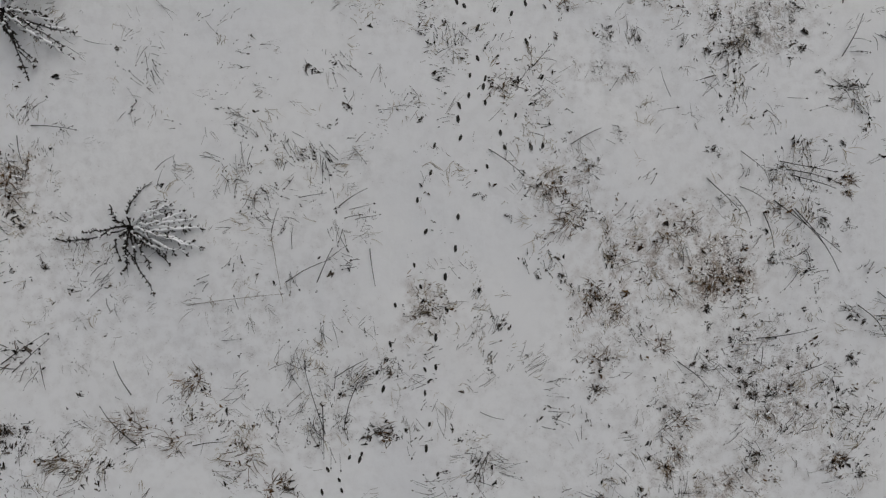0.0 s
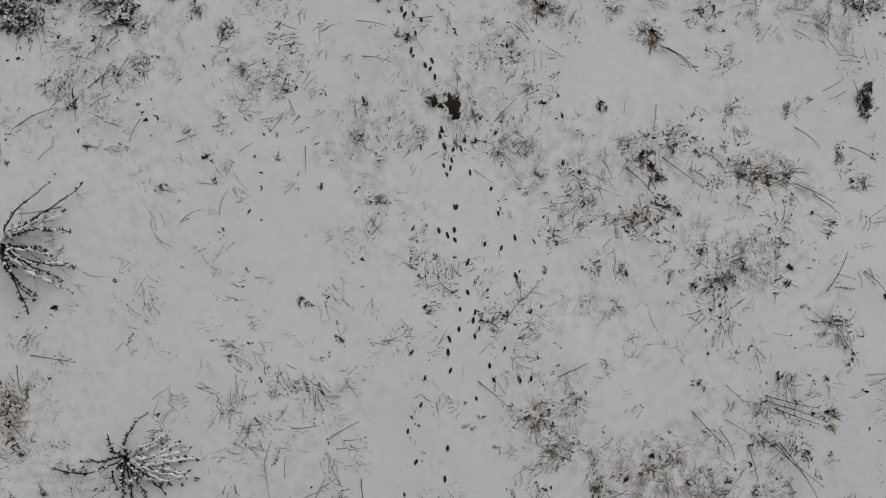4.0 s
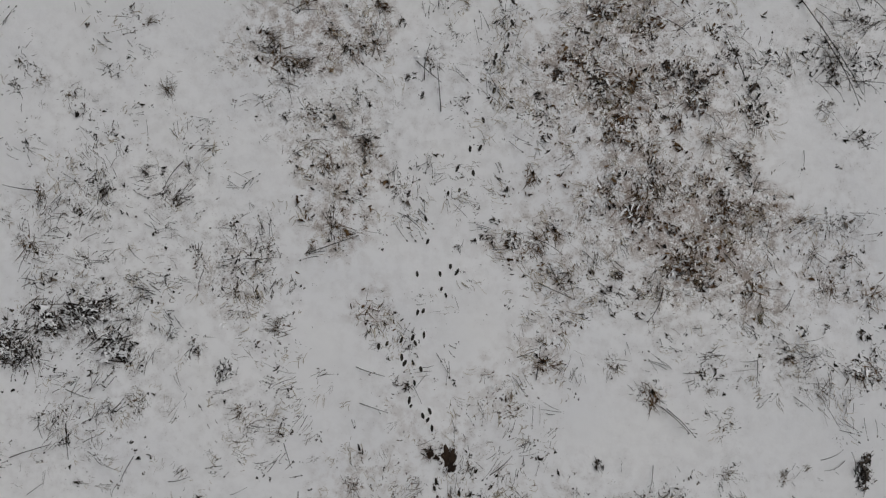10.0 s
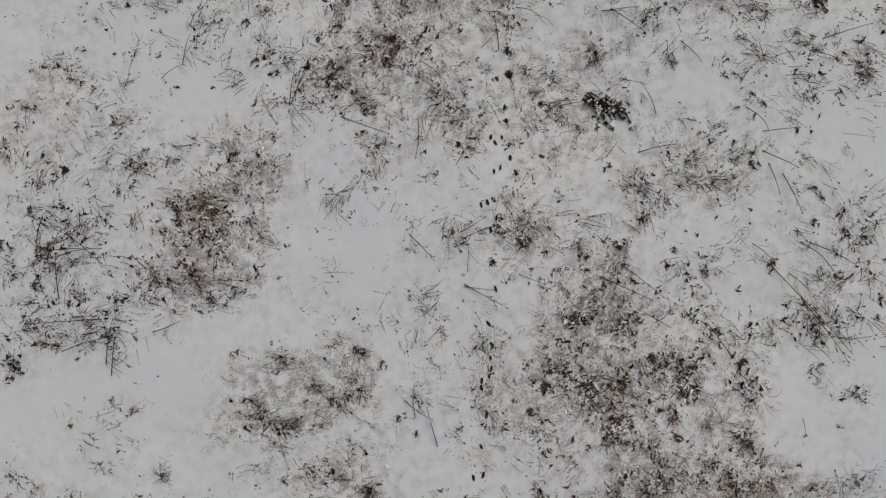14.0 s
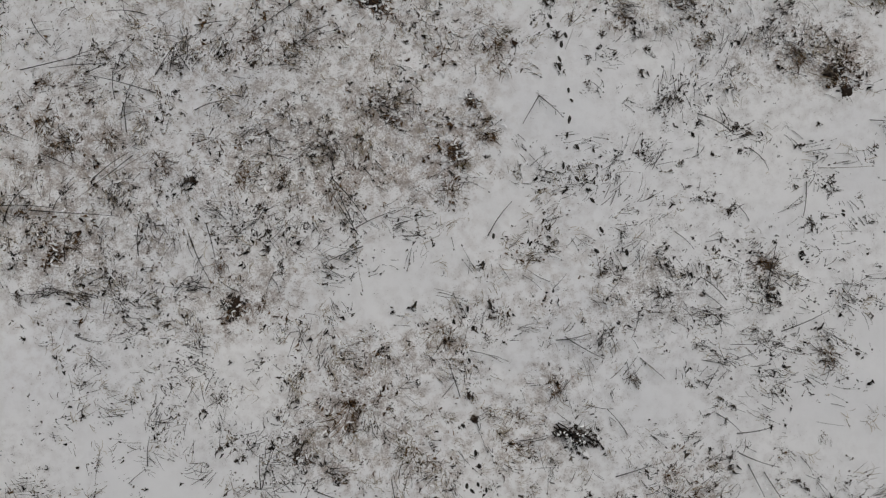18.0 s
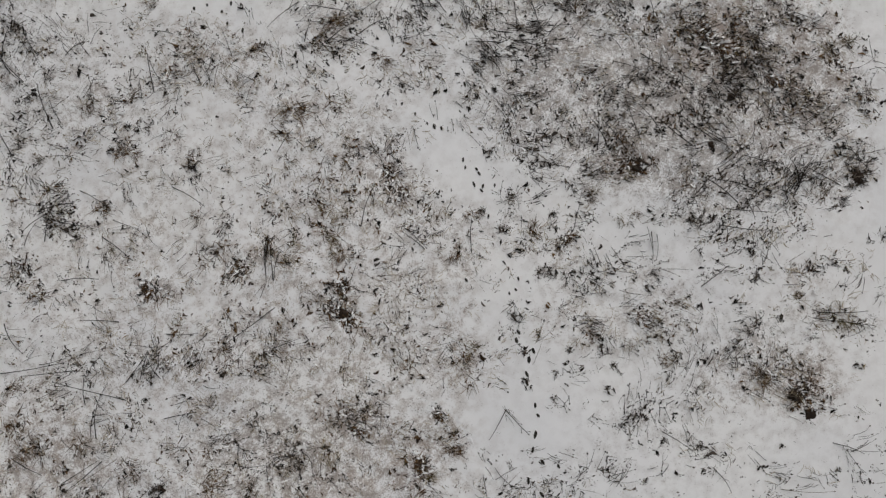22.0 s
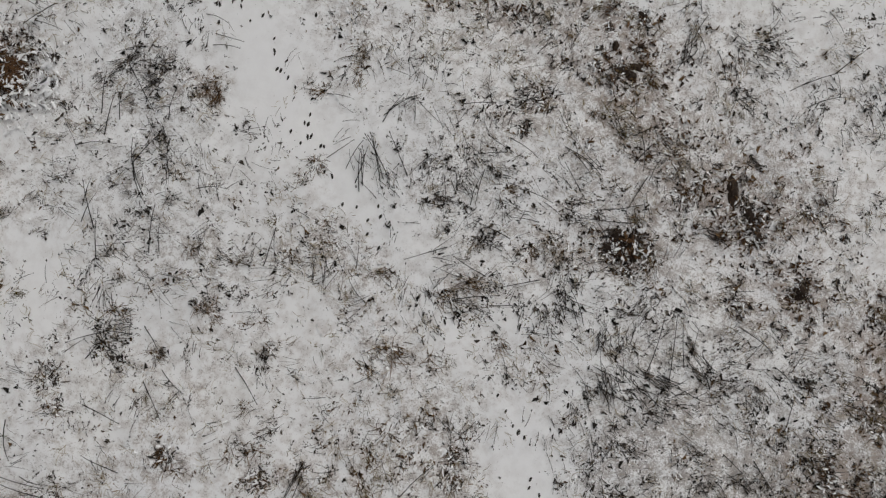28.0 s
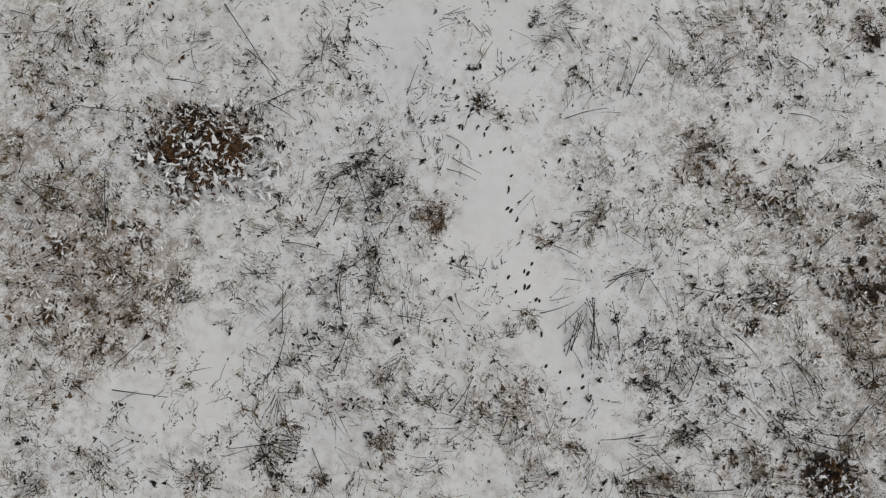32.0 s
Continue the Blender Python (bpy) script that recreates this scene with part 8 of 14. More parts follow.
sward("brown_leaf_litter", CHESTNUT, (B * 1.0 + R * 0.4) * PATCHY, 135, (1, 4), (0.007, 0.024), None, 0.5, 40,
      "brown crumpled leaf litter showing through thin snow", "litter", 0.04, 1.0)
sward("rusty_fern_litter", RUST, R * (0.12 + 0.55 * R * R + 0.6 * PATCHY), 330, (2, 5), (0.010, 0.036), None, 0.9, 35,
      "rusty brown dead fern and leaf litter", "litter", 0.05, 1.0)
sward("mossy_grass", OLIVE, O * PATCHY, 300, (1, 4), (0.05, 0.15), (0.008, 0.017), (0.05, 0.6), 36,
      "yellowish olive grass bent down beside the snow", "grass", 0.04, 0.5, curl=0.4)
sward("snowy_grass", SNOW_LUMP, np.clip(COVER + 0.4 * R - 0.3, 0, 1.2) * PATCHY, 190, (1, 3), (0.05, 0.14), (0.014, 0.032), (0.2, 0.7), 38,
      "short bent grass blades coated with white snow", "snow", 0.03, 0.5, 1.0, 1.3, curl=0.5)


# ---- single plants: each built once, then copied ----
def leaf_fan(rng, n, r, length, width, rise, droop, wide, fan, core):
    """Blades that spring from a loose foot of radius core * r and sweep mostly one way."""
    a = rng.rand(n) * 2 * np.pi
    d = rng.rand(n) ** 0.7 * r * core
    x, y = np.cos(a) * d, np.sin(a) * d
    head = rng.randn(n) * fan + np.pi * (rng.rand(n) < 0.22)
    L = (length[0] + (length[1] - length[0]) * rng.rand(n) ** 1.4) * r
    return blades(x, y, np.full(n, -0.006), head, L, rise[0] + (rise[1] - rise[0]) * rng.rand(n), rng.rand(n) * droop, width[0] + (width[1] - width[0]) * rng.rand(n), wide, 0.7, rng, 0.16)


TUFTS = {
    "straw": (STRAW, 34, (0.25, 0.95), (0.007, 0.012), (0.05, 0.5), 12, 0, "grass_tuft", "tuft of pale withered grass half buried in snow", "grass tuft"),
    "brown": (BROWN, 36, (0.2, 0.85), (0.008, 0.014), (0.05, 0.5), 16, 2, "brown_grass_tuft", "tuft of brown dead grass flattened by snow", "grass tuft"),
    "dark": (WEED, 18, (0.2, 0.85), (0.008, 0.014), (0.05, 0.6), 18, 0, "weed_tuft", "dark withered weed tuft sticking out of snow", "weed"),
    "rust": (RUST, 64, (0.2, 0.6), (0.009, 0.02), (0.05, 0.5), 26, 7, "bracken_clump", "rusty brown dead bracken clump capped with snow", "bracken"),
    "olive": (OLIVE, 42, (0.2, 0.85), (0.008, 0.014), (0.05, 0.5), 10, 0, "mossy_tuft", "yellowish olive grass tuft beside snow", "grass tuft"),
    "tussock": (DARK, 64, (0.2, 0.7), (0.012, 0.028), (0.1, 0.7), 26, 20, "snowy_tussock", "dark grass tussock heaped with ragged white snow", "tussock"),
    "sedge": (DARK, 30, (0.3, 1.25), (0.008, 0.014), (0.1, 0.5), 16, 0, "sedge_tuft", "dark sedge tuft with stiff blades leaning one way", "sedge"),
    "thin": (WEED, 14, (0.25, 0.95), (0.006, 0.011), (0.05, 0.4), 8, 0, "grass_sprig", "few thin dry grass blades lying on snow", "grass"),
}
MASTER = {}


def build_tuft(kind, variant):
    mat, n, length, width, rise, core, caps, name, label, category = TUFTS[kind]
    rng = np.random.RandomState(100 + 10 * variant + len(kind) * 7 + ord(kind[0]))
    root = tagged(new(name), label, category, "plants in the snow")
    fan = (0.4, 0.7, 1.2, 0.9)[variant] * (0.45 if kind == "sedge" else 1)
    r = 0.35
    v, q4, t3 = leaf_fan(rng, n, r, length, width, rise, 0.8, 1.0 if kind == "rust" else 0.8, fan, (0.3, 0.55, 0.65, 0.4)[variant])
    part("foliage", mesh_of("foliage", v, [q4, t3], mat, False), root, kind="stuff")
    if kind == "thin":
        return root
    # leaf scraps whose dark colour stands for shade at the root crown
    n = core + 4
    v, t3 = scraps(rng.randn(n) * r * 0.36, rng.randn(n) * r * 0.26, np.full(n, -0.004), rng.rand(n) * 6.3, 0.009 + 0.028 * rng.rand(n) ** 1.6, rng, 0.9)
    part("rotten_foot", mesh_of("rotten_foot", v, [t3], {"rust": SHADED_SOIL, "straw": CHESTNUT, "brown": CHESTNUT, "olive": CHESTNUT}.get(kind, DARK), False), root, "dead leaves at the foot, dark with the shade of the root crown", "stuff")
    if caps:
        v, q4, t3 = leaf_fan(rng, caps * 3, r, (0.15, 0.45), (0.018, 0.034) if caps < 5 else (0.024, 0.05), (0.3, 0.8), 1.4, 1.0, 1.2, 0.6)
        part("snow_cap", mesh_of("snow_cap", v, [q4, t3], SNOW_LUMP), root, "white snow lying on bent leaves", "stuff")
    return root


def put(master_key, build, args, m):
    """The first is the built thing itself; later ones are copies."""
    if master_key not in MASTER:
        MASTER[master_key] = build(*args)
        MASTER[master_key].matrix_basis = m
        return MASTER[master_key]
    src = MASTER[master_key]
    keep = src.matrix_basis.copy()
    src.matrix_basis = Matrix()
    ob = copy_thing(src, m)
    src.matrix_basis = keep
    return ob


PLACE = random.Random(5)


def at(x, y, turn=0.0, scale=(1, 1, 1), lift=0.0):
    return Matrix.Translation((x, y, float(ground_z(x, y)) + lift)) @ Matrix.Rotation(turn, 4, "Z") @ Matrix.Diagonal((*scale, 1))


def tuft(x, y, r, kind):
    s = r / 0.35
    k = PLACE.randrange(4)
    turn = float(lie(np.float64(x), np.float64(y))) + PLACE.uniform(-0.7, 0.7)
    put((kind, k), build_tuft, (kind, k), at(x, y, turn, (s, s, min(s, 1.1))))


CLUMPS = (
    ("dead_leaf_sprig", "few dark curled leaves lying in snow", 5),
    ("dead_leaf_clump", "dark curled dead leaves poking out of snow", 9),
    ("dead_leaf_heap", "broad heap of dark dead leaves melting through snow", 15),
)


def build_clump(variant, size):
    rng = np.random.RandomState(300 + variant + 10 * size)
    name, label, n = CLUMPS[size]
    n += variant
    bits = scraps(rng.randn(n) * 0.05, rng.randn(n) * 0.032, np.full(n, -0.003), rng.randn(n), 0.008 + 0.026 * rng.rand(n) ** 1.7, rng, 0.9)
    fan = leaf_fan(rng, n // 2, 0.1, (0.5, 1.4), (0.006, 0.012), (0.05, 0.7), 1.2, 1.0, 0.7, 0.6)
    root = tagged(new(name), label, "leaves", "dead leaves in the snow")
    v, fs = joined([bits, fan]) if size == 1 else (bits[0], [bits[1]])
    part("curled_leaf", mesh_of("curled_leaf", v, fs, DARK, False), root, kind="stuff")
    if size == 2:
        part("leaf_stalk", mesh_of("leaf_stalk", fan[0], [*fan[1:]], DARK, False), root, kind="stuff")
    return root


def clump(x, y, r):
    k, s, size = PLACE.randrange(4), r / 0.085, (r > 0.066) + (r > 0.078)
    turn = float(lie(np.float64(x), np.float64(y))) + PLACE.uniform(-0.8, 0.8)
    put(("clump", k, size), build_clump, (k, size), at(x, y, turn, (s, s, s), 0.002))


def build_stem(kind, variant):
    rng = random.Random(400 + variant)
    name, label = {"": ("dry_stalk", "thin dark dry stalk bent down onto the snow"), "b": ("seed_stalk", "dark dry stalk with seed heads leaning over snow"),
                   "l": ("arching_stalk", "long dark dry stalk arching low over the snow"),
                   "n": ("grass_stalk", "thin pale grass stalk lying on the snow")}[kind]
    root = tagged(new(name), label, "stalk", "stalks over the snow")
    bow = (0.02, -0.035, 0.055, -0.01)[variant]
    pts = [(t, bow * math.sin(math.pi * t) + rng.uniform(-0.008, 0.008), 0.2 * math.sin(2.2 * t) + 0.004) for t in (0, 0.2, 0.4, 0.6, 0.8, 1.0)]
    thick = 0.0135 if kind != "n" else 0.008
    v, f = tube(pts, [thick, thick * 0.95, thick * 0.85, thick * 0.75, thick * 0.65, thick * 0.5], 5)
    mat = BARK if kind != "n" else STRAW
    part("stalk", mesh_of("stalk", v, [f], mat), root)
    tip = np.array([pts[-1]])
    v, f3 = beads(tip, np.array([[1.0, 0, 0.1]]), np.array([0.028 if kind != "b" else 0.036]))
    part("seed_head", mesh_of("seed_head", v, [f3], DARK, False), root)
    if kind == "b":
        for t, sgn in ((0.5, 1), (0.68, -1), (0.84, 1)):
            b0 = Vector((t, bow * math.sin(math.pi * t), 0.2 * math.sin(2.2 * t)))
            b1 = b0 + Vector((0.10, sgn * rng.uniform(0.05, 0.1), 0.02))
            v, f = tube([b0, (b0 + b1) / 2 + Vector((0, sgn * 0.01, 0.01)), b1], [0.008, 0.007, 0.006], 4)
            twig = part("twig", mesh_of("twig", v, [f], mat), root)
            v, f3 = beads(np.array([tuple(b1)]), np.array([[0.8, 0.6 * sgn, 0.1]]), np.array([0.032]))
            part("seed_head", mesh_of("seed_head", v, [f3], DARK, False), twig)
    return root


def stem(x0, y0, x1, y1, kind=""):
    L = math.hypot(x1 - x0, y1 - y0)
    k = PLACE.randrange(4)
    kind = "l" if not kind and L > 0.7 else kind
    put(("stem", kind, k), build_stem, (kind, k), at(x0, y0, math.atan2(y1 - y0, x1 - x0), (L, min(L, 0.55), min(L, 0.55))))


def build_hoof(variant):
    rng = np.random.RandomState(500 + variant)
    k = 14
    a = np.arange(k) / k * 2 * np.pi
    shape = 1 + 0.10 * np.cos(2 * a + variant) + 0.08 * rng.randn(k)
    ring = lambda s, z: np.stack([np.cos(a) * 0.023 * s * shape, np.sin(a) * 0.04 * s * shape, z + 0.001 * rng.randn(k)], 1)
    i, j = np.arange(k), (np.arange(k) + 1) % k
    band = lambda o: np.stack([i + o, j + o, j + o + k, i + o + k], 1)
    v = np.concatenate([ring(1.35, -0.008), ring(1.15, 0.0005), ring(1.0, 0.0015), ring(0.86, 0.0)])
    root = tagged(new("hoof_print", mesh_of("hoof_print", v, [band(0), band(k), band(2 * k)], SNOW_LUMP)), "hoof print in the snow, its hollow's shade coloured dark", "hoof print", "animal trail")
    # flat dark disc: shade of the print's hollow given as colour
    v = np.concatenate([ring(1.0, 0.003), ring(0.5, 0.002 + 0.003 * (variant % 2)), [[0, 0, 0.004]]])
    part("pressed_soil", mesh_of("pressed_soil", v, [band(0), np.stack([i + k, j + k, np.full(k, 2 * k)], 1)], SHADED_SOIL), root, "trodden floor, the hollow's shade put into its dark colour")
    return root


def hoof(x, y):
    k, s = PLACE.randrange(5), PLACE.uniform(0.9, 1.25) * (0.72 if y > 24 else 1.0)
    put(("hoof", k), build_hoof, (k,), at(x, y, PLACE.uniform(-0.5, 0.5), (s, s * PLACE.uniform(1.0, 1.4), 1), 0.004))


def shrub(x, y, height, tips, laden=()):
    """A leafless shrub weighed down by snow: one limb to each tip, with budded twigs."""
    rng = random.Random(int(1000 * abs(x + 7 * y)))
    nr = np.random.RandomState(rng.randrange(9999))
    z0 = float(ground_z(x, y))
    root = tagged(new("shrub"), "leafless dark shrub with snow on its bent branches", "shrub")
    root.location = (x, y, z0)
    v, f = tube([(0, 0, -0.03), (0.01, 0, 0.05), (0, 0.01, 0.13)], [0.05, 0.04, 0.025], 7)
    part("stump", mesh_of("stump", v, [f], BARK), root)
    for tx, ty in [*tips, *laden]:
        heavy = (tx, ty) in laden
        tip = Vector((tx - x, ty - y, 0))
        L = tip.length
        side = Vector((-tip.y, tip.x, 0)).normalized()
        top = height * min(1.0, 0.3 + 0.5 * L) * rng.uniform(0.5, 0.9)
        bow = rng.uniform(-0.12, 0.12) * L
        n = 9
        pts = []
        for i in range(n):
            t = i / (n - 1)
            wob = side * (bow * math.sin(math.pi * t) + rng.uniform(-0.03, 0.03) * (i > 0))
            pts.append(tip * t + wob + Vector((0, 0, 0.03 + top * math.sin(math.pi * min(0.92, t ** 0.8)))))
        rad = [(0.011 if heavy else 0.015) * (1 - 0.65 * i / (n - 1)) for i in range(n)]
        chunks = [tube(pts, rad, 5)]
        buds, ways = [], []
        for i in range(2, n):
            for _ in range(2 if heavy else 4):
                t = rng.random()
                b0 = pts[i - 1].lerp(pts[i], t)
                w = (tip.normalized() * rng.uniform(0.2, 1) + side * rng.choice((-1, 1)) * rng.uniform(0.5, 1) + Vector((0, 0, rng.uniform(-0.2, 0.6)))).normalized()
                b1 = b0 + w * (rng.uniform(0.02, 0.06) if heavy else rng.uniform(0.010, 0.04))
                chunks.append(tube([b0, b1], [0.009, 0.006], 4))
                buds.append(tuple(b1)), ways.append(tuple(w))
                buds.append(tuple(b0)), ways.append(tuple(w))
        for _ in range(3):
            buds.append(tuple(pts[-1] + Vector((rng.uniform(-0.02, 0.02), rng.uniform(-0.02, 0.02), 0.01)))), ways.append(tuple(tip.normalized()))
        v, fs = joined(chunks)
        limb = part("limb", mesh_of("limb", v, fs, BARK), root)
        v, f3 = beads(np.array(buds), np.array(ways), 0.014 + 0.012 * nr.rand(len(buds)))
        part("budding", mesh_of("budding", v, [f3], DARK, False), limb, "dark swollen buds", "stuff")
        if heavy:
            top_line = []
            for p0, p1 in zip(pts[1:], pts[2:]):
                for t in (0.0, 0.35, 0.7):
                    top_line.append(p0.lerp(p1, t) + Vector((0, 0, rng.uniform(0.004, 0.016))) + side * rng.uniform(-0.016, 0.016))
            v, f = tube(top_line, [rng.choice((0.006, 0.011, 0.016, 0.021, 0.028)) for _ in top_line], 6)
            part("snow_load", mesh_of("snow_load", v, [f], SNOW_LUMP), limb, "white ridge of snow along the branch")
        else:
            k = 2
            q = [pts[i].lerp(pts[i + 1], rng.random()) for i in rng.sample(range(1, n - 1), k)]
            v, q4, t3 = lumps(np.array([p.x for p in q]), np.array([p.y for p in q]), np.array([p.z + 0.008 for p in q]), 0.015 + 0.02 * nr.rand(k), 0.012 + 0.012 * nr.rand(k), nr)
            part("snow_load", mesh_of("snow_load", v, [q4, t3], SNOW_LUMP), limb, "white snow lying along the branch", "stuff")


def build_soil(variant):
    """Bare dark earth, dug up and rough, with crumbs round its edge."""
    rng = np.random.RandomState(700 + variant)
    k, rings = 18, (1.0, 0.8, 0.55, 0.28)
    a = np.arange(k) / k * 2 * np.pi
    edge = 1 + 0.22 * np.cos(2 * a + variant) + 0.16 * np.cos(3 * a + 2 * variant) + 0.22 * rng.randn(k)
    v = [np.stack([np.cos(a) * s * edge, np.sin(a) * s * edge, 0.10 * (1 - s * s) - 0.03 * (s == 1.0) + 0.03 * rng.randn(k)], 1) for s in rings]
    v = np.concatenate([*v, [[0, 0, 0.09]]]) * np.array([0.2, 0.2, 0.2])
    i, j = np.arange(k), (np.arange(k) + 1) % k
    quads = np.concatenate([np.stack([i + o, j + o, j + o + k, i + o + k], 1) for o in (0, k, 2 * k)])
    root = tagged(new("soil_patch", mesh_of("soil_patch", v, [quads, np.stack([i + 3 * k, j + 3 * k, np.full(k, 4 * k)], 1)], SOIL)), "bare dark brown soil scraped free of snow", "soil")
    n = 20
    v, t3 = scraps(rng.randn(n) * 0.13, rng.randn(n) * 0.13, 0.004 + 0.02 * rng.rand(n), rng.rand(n) * 6.3, 0.010 + 0.035 * rng.rand(n) ** 1.5, rng, 0.9)
    part("dead_litter", mesh_of("dead_litter", v, [t3], SOIL, False), root, "dark brown dead leaves round the soil", "stuff")
    return root


def soil(x, y, rx, ry, turn):
    k = PLACE.randrange(4)
    rx, ry = max(rx, ry / 1.7), max(ry, rx / 1.7)
    put(("soil", k), build_soil, (k,), at(x, y, radians(turn), (rx / 0.2, ry / 0.2, 1), 0.006))


def bar(name, pts, radii, sides, mat):
    v, f = tube(pts, radii, sides)
    return mesh_of(name, v, [f], mat)


def snow_ridges(rng, n, rx, ry, z, length, thick):
    """Curled ridges of snow lying on bent leaves."""
    chunks = []
    for _ in range(n):
        a, d = rng.uniform(0, 6.3), math.sqrt(rng.random())
        p = Vector((math.cos(a) * d * rx, math.sin(a) * d * ry, z * (1.15 - 0.8 * d)))
        h, L, bend = rng.uniform(0, 6.3), rng.uniform(*length), rng.uniform(-0.7, 0.7)
        pts = []
        for i in range(5):
            pts.append(p.copy())
            p = p + Vector((math.cos(h), math.sin(h), rng.uniform(-0.1, 0.08))) * (L / 4)
            h += bend
        w = rng.uniform(*thick)
        chunks.append(tube(pts, [w * 0.3, w * rng.uniform(0.7, 1.1), w * rng.uniform(0.8, 1.3), w * rng.uniform(0.6, 1.1), w * 0.2], 6))
    return joined(chunks)


def snow_rags(nr, k, rx, ry, z):
    """Ragged clots of snow, most of them round the edge and on the lower side."""
    a = np.where(nr.rand(k) < 0.45, nr.rand(k) * 2.8 + 4.0, nr.rand(k) * 6.3)
    d = np.where(nr.rand(k) < 0.3, nr.rand(k) * 0.5, 0.5 + 0.55 * nr.rand(k))
    return scraps(np.cos(a) * d * rx, np.sin(a) * d * ry, z * (1.1 - 0.9 * d) + 0.02 * nr.rand(k), nr.rand(k) * 6.3, 0.016 + 0.042 * nr.rand(k) ** 1.5, nr, 0.7)


def frond(rng, L, way, bend):
    """A dead fern frond: a midrib and narrow leaflets on both sides."""
    pts, h = [Vector((0, 0, 0.02))], way
    for i in range(6):
        h += bend
        pts.append(pts[-1] + Vector((math.cos(h), math.sin(h), 0.5 - 0.22 * i)) * (L / 6))
    chunks = [tube(pts, [0.007, 0.006, 0.006, 0.005, 0.004, 0.003, 0.002], 4)]
    for i in range(1, 6):
        d = (pts[i + 1] - pts[i]).normalized()
        for side in (-1, 1):
            for u in (0.0, 0.5):
                p = pts[i].lerp(pts[i + 1], u)
                out = (Vector((-d.y, d.x, 0)) * side + d * 0.7 + Vector((0, 0, rng.uniform(-0.4, 0.1)))).normalized() * L * rng.uniform(0.1, 0.2)
                w = d * rng.uniform(0.008, 0.016)
                v = np.array([tuple(p - w), tuple(p + w), tuple(p + out * 0.6 + w), tuple(p + out * 0.6 - w), tuple(p + out)])
                chunks.append((v, np.array([[0, 1, 2, 3]]), np.array([[3, 2, 4]])))
    return pts, joined(chunks)


def bracken_mound(x, y, rx, ry, fronds, snow, seed):
    """A heap of dead fern with ragged snow caught on top."""
    rng, nr = random.Random(seed), np.random.RandomState(seed)
    root = tagged(new("bracken_mound"), "heap of rusty dead bracken under ragged clots of snow", "bracken")
    root.location = (x, y, float(ground_z(x, y)))
    n = int(420 * rx * ry)
    a, d = nr.rand(n) * 6.3, np.sqrt(nr.rand(n)) * 0.8
    v, t3 = scraps(np.cos(a) * d * rx, np.sin(a) * d * ry, 0.01 + 0.08 * nr.rand(n) * (1 - d), nr.rand(n) * 6.3, 0.014 + 0.03 * nr.rand(n), nr, 0.8)
    part("litter_bed", mesh_of("litter_bed", v, [t3], SOIL, False), root, "dark reddish brown rotten litter", "stuff")
    for i in range(fronds):
        pts, (v, fs) = frond(rng, rng.uniform(0.35, 0.7) * min(rx, ry), rng.uniform(0, 6.3), rng.uniform(-0.25, 0.25))
        a, d = rng.uniform(0, 6.3), rng.uniform(0, 0.6)
        part("frond", mesh_of("frond", v + np.array([math.cos(a) * d * rx, math.sin(a) * d * ry, 0.02]), fs, FERN, False), root)
    v, fs = snow_ridges(rng, int(snow * 0.35), rx, ry, 0.13, (0.05, 0.16), (0.003, 0.009))
    part("snow_load", mesh_of("snow_load", v, fs, SNOW_LUMP), root, "curled white ridges of snow on the fronds", "stuff")
    v, t3 = snow_rags(nr, int(snow * 2.2), rx, ry, 0.1)
    part("snow_clot", mesh_of("snow_clot", v, [t3], SNOW_LUMP), root, "ragged white clots of snow", "stuff")


def fallen_weeds(x, y, L, way, spread, count, seed):
    """Tall weeds bent flat into a fan, with snow lying along them."""
    rng, nr = random.Random(seed), np.random.RandomState(seed)
    root = tagged(new("fallen_weeds"), "bundle of dark weed stems pressed flat under snow", "weeds")
    root.location = (x, y, float(ground_z(x, y)))
    for i in range(count):
        h, bend = radians(way + rng.uniform(-spread, spread)), rng.uniform(-0.2, 0.2)
        p = Vector((rng.uniform(-0.06, 0.06), rng.uniform(-0.06, 0.06), 0.0))
        ln, pts = L * rng.uniform(0.55, 1.05), []
        for j in range(6):
            pts.append(p.copy())
            h += bend * rng.uniform(0.3, 1.2)
            p = p + Vector((math.cos(h), math.sin(h), (0.30 - 0.15 * j))) * (ln / 5)
        pts = [Vector((q.x, q.y, max(q.z, 0.012))) for q in pts]
        w = rng.uniform(0.007, 0.013)
        stalk = part("stem", bar("stem", pts, [w, w, w * 0.9, w * 0.8, w * 0.7, w * 0.5], 5, BARK), root)
        k = 7
        at_ = np.array([tuple(pts[rng.randrange(2, 5)].lerp(pts[5], rng.random())) for _ in range(k)])
        v, t3 = scraps(at_[:, 0] + 0.02 * nr.randn(k), at_[:, 1] + 0.02 * nr.randn(k), at_[:, 2], nr.rand(k) * 6.3, 0.012 + 0.022 * nr.rand(k), nr, 0.8)
        part("withered_leaf", mesh_of("withered_leaf", v, [t3], DARK, False), stalk, kind="stuff")
        k = 6
        at_ = np.array([tuple(pts[rng.randrange(1, 4)].lerp(pts[4], rng.random())) for _ in range(k)])
        v, t3 = scraps(at_[:, 0], at_[:, 1], at_[:, 2] + w + 0.004, np.full(k, h) + 0.4 * nr.randn(k), 0.016 + 0.03 * nr.rand(k), nr, 0.5)
        part("snow_load", mesh_of("snow_load", v, [t3], SNOW_LUMP), stalk, "white snow clinging along the stem", "stuff")


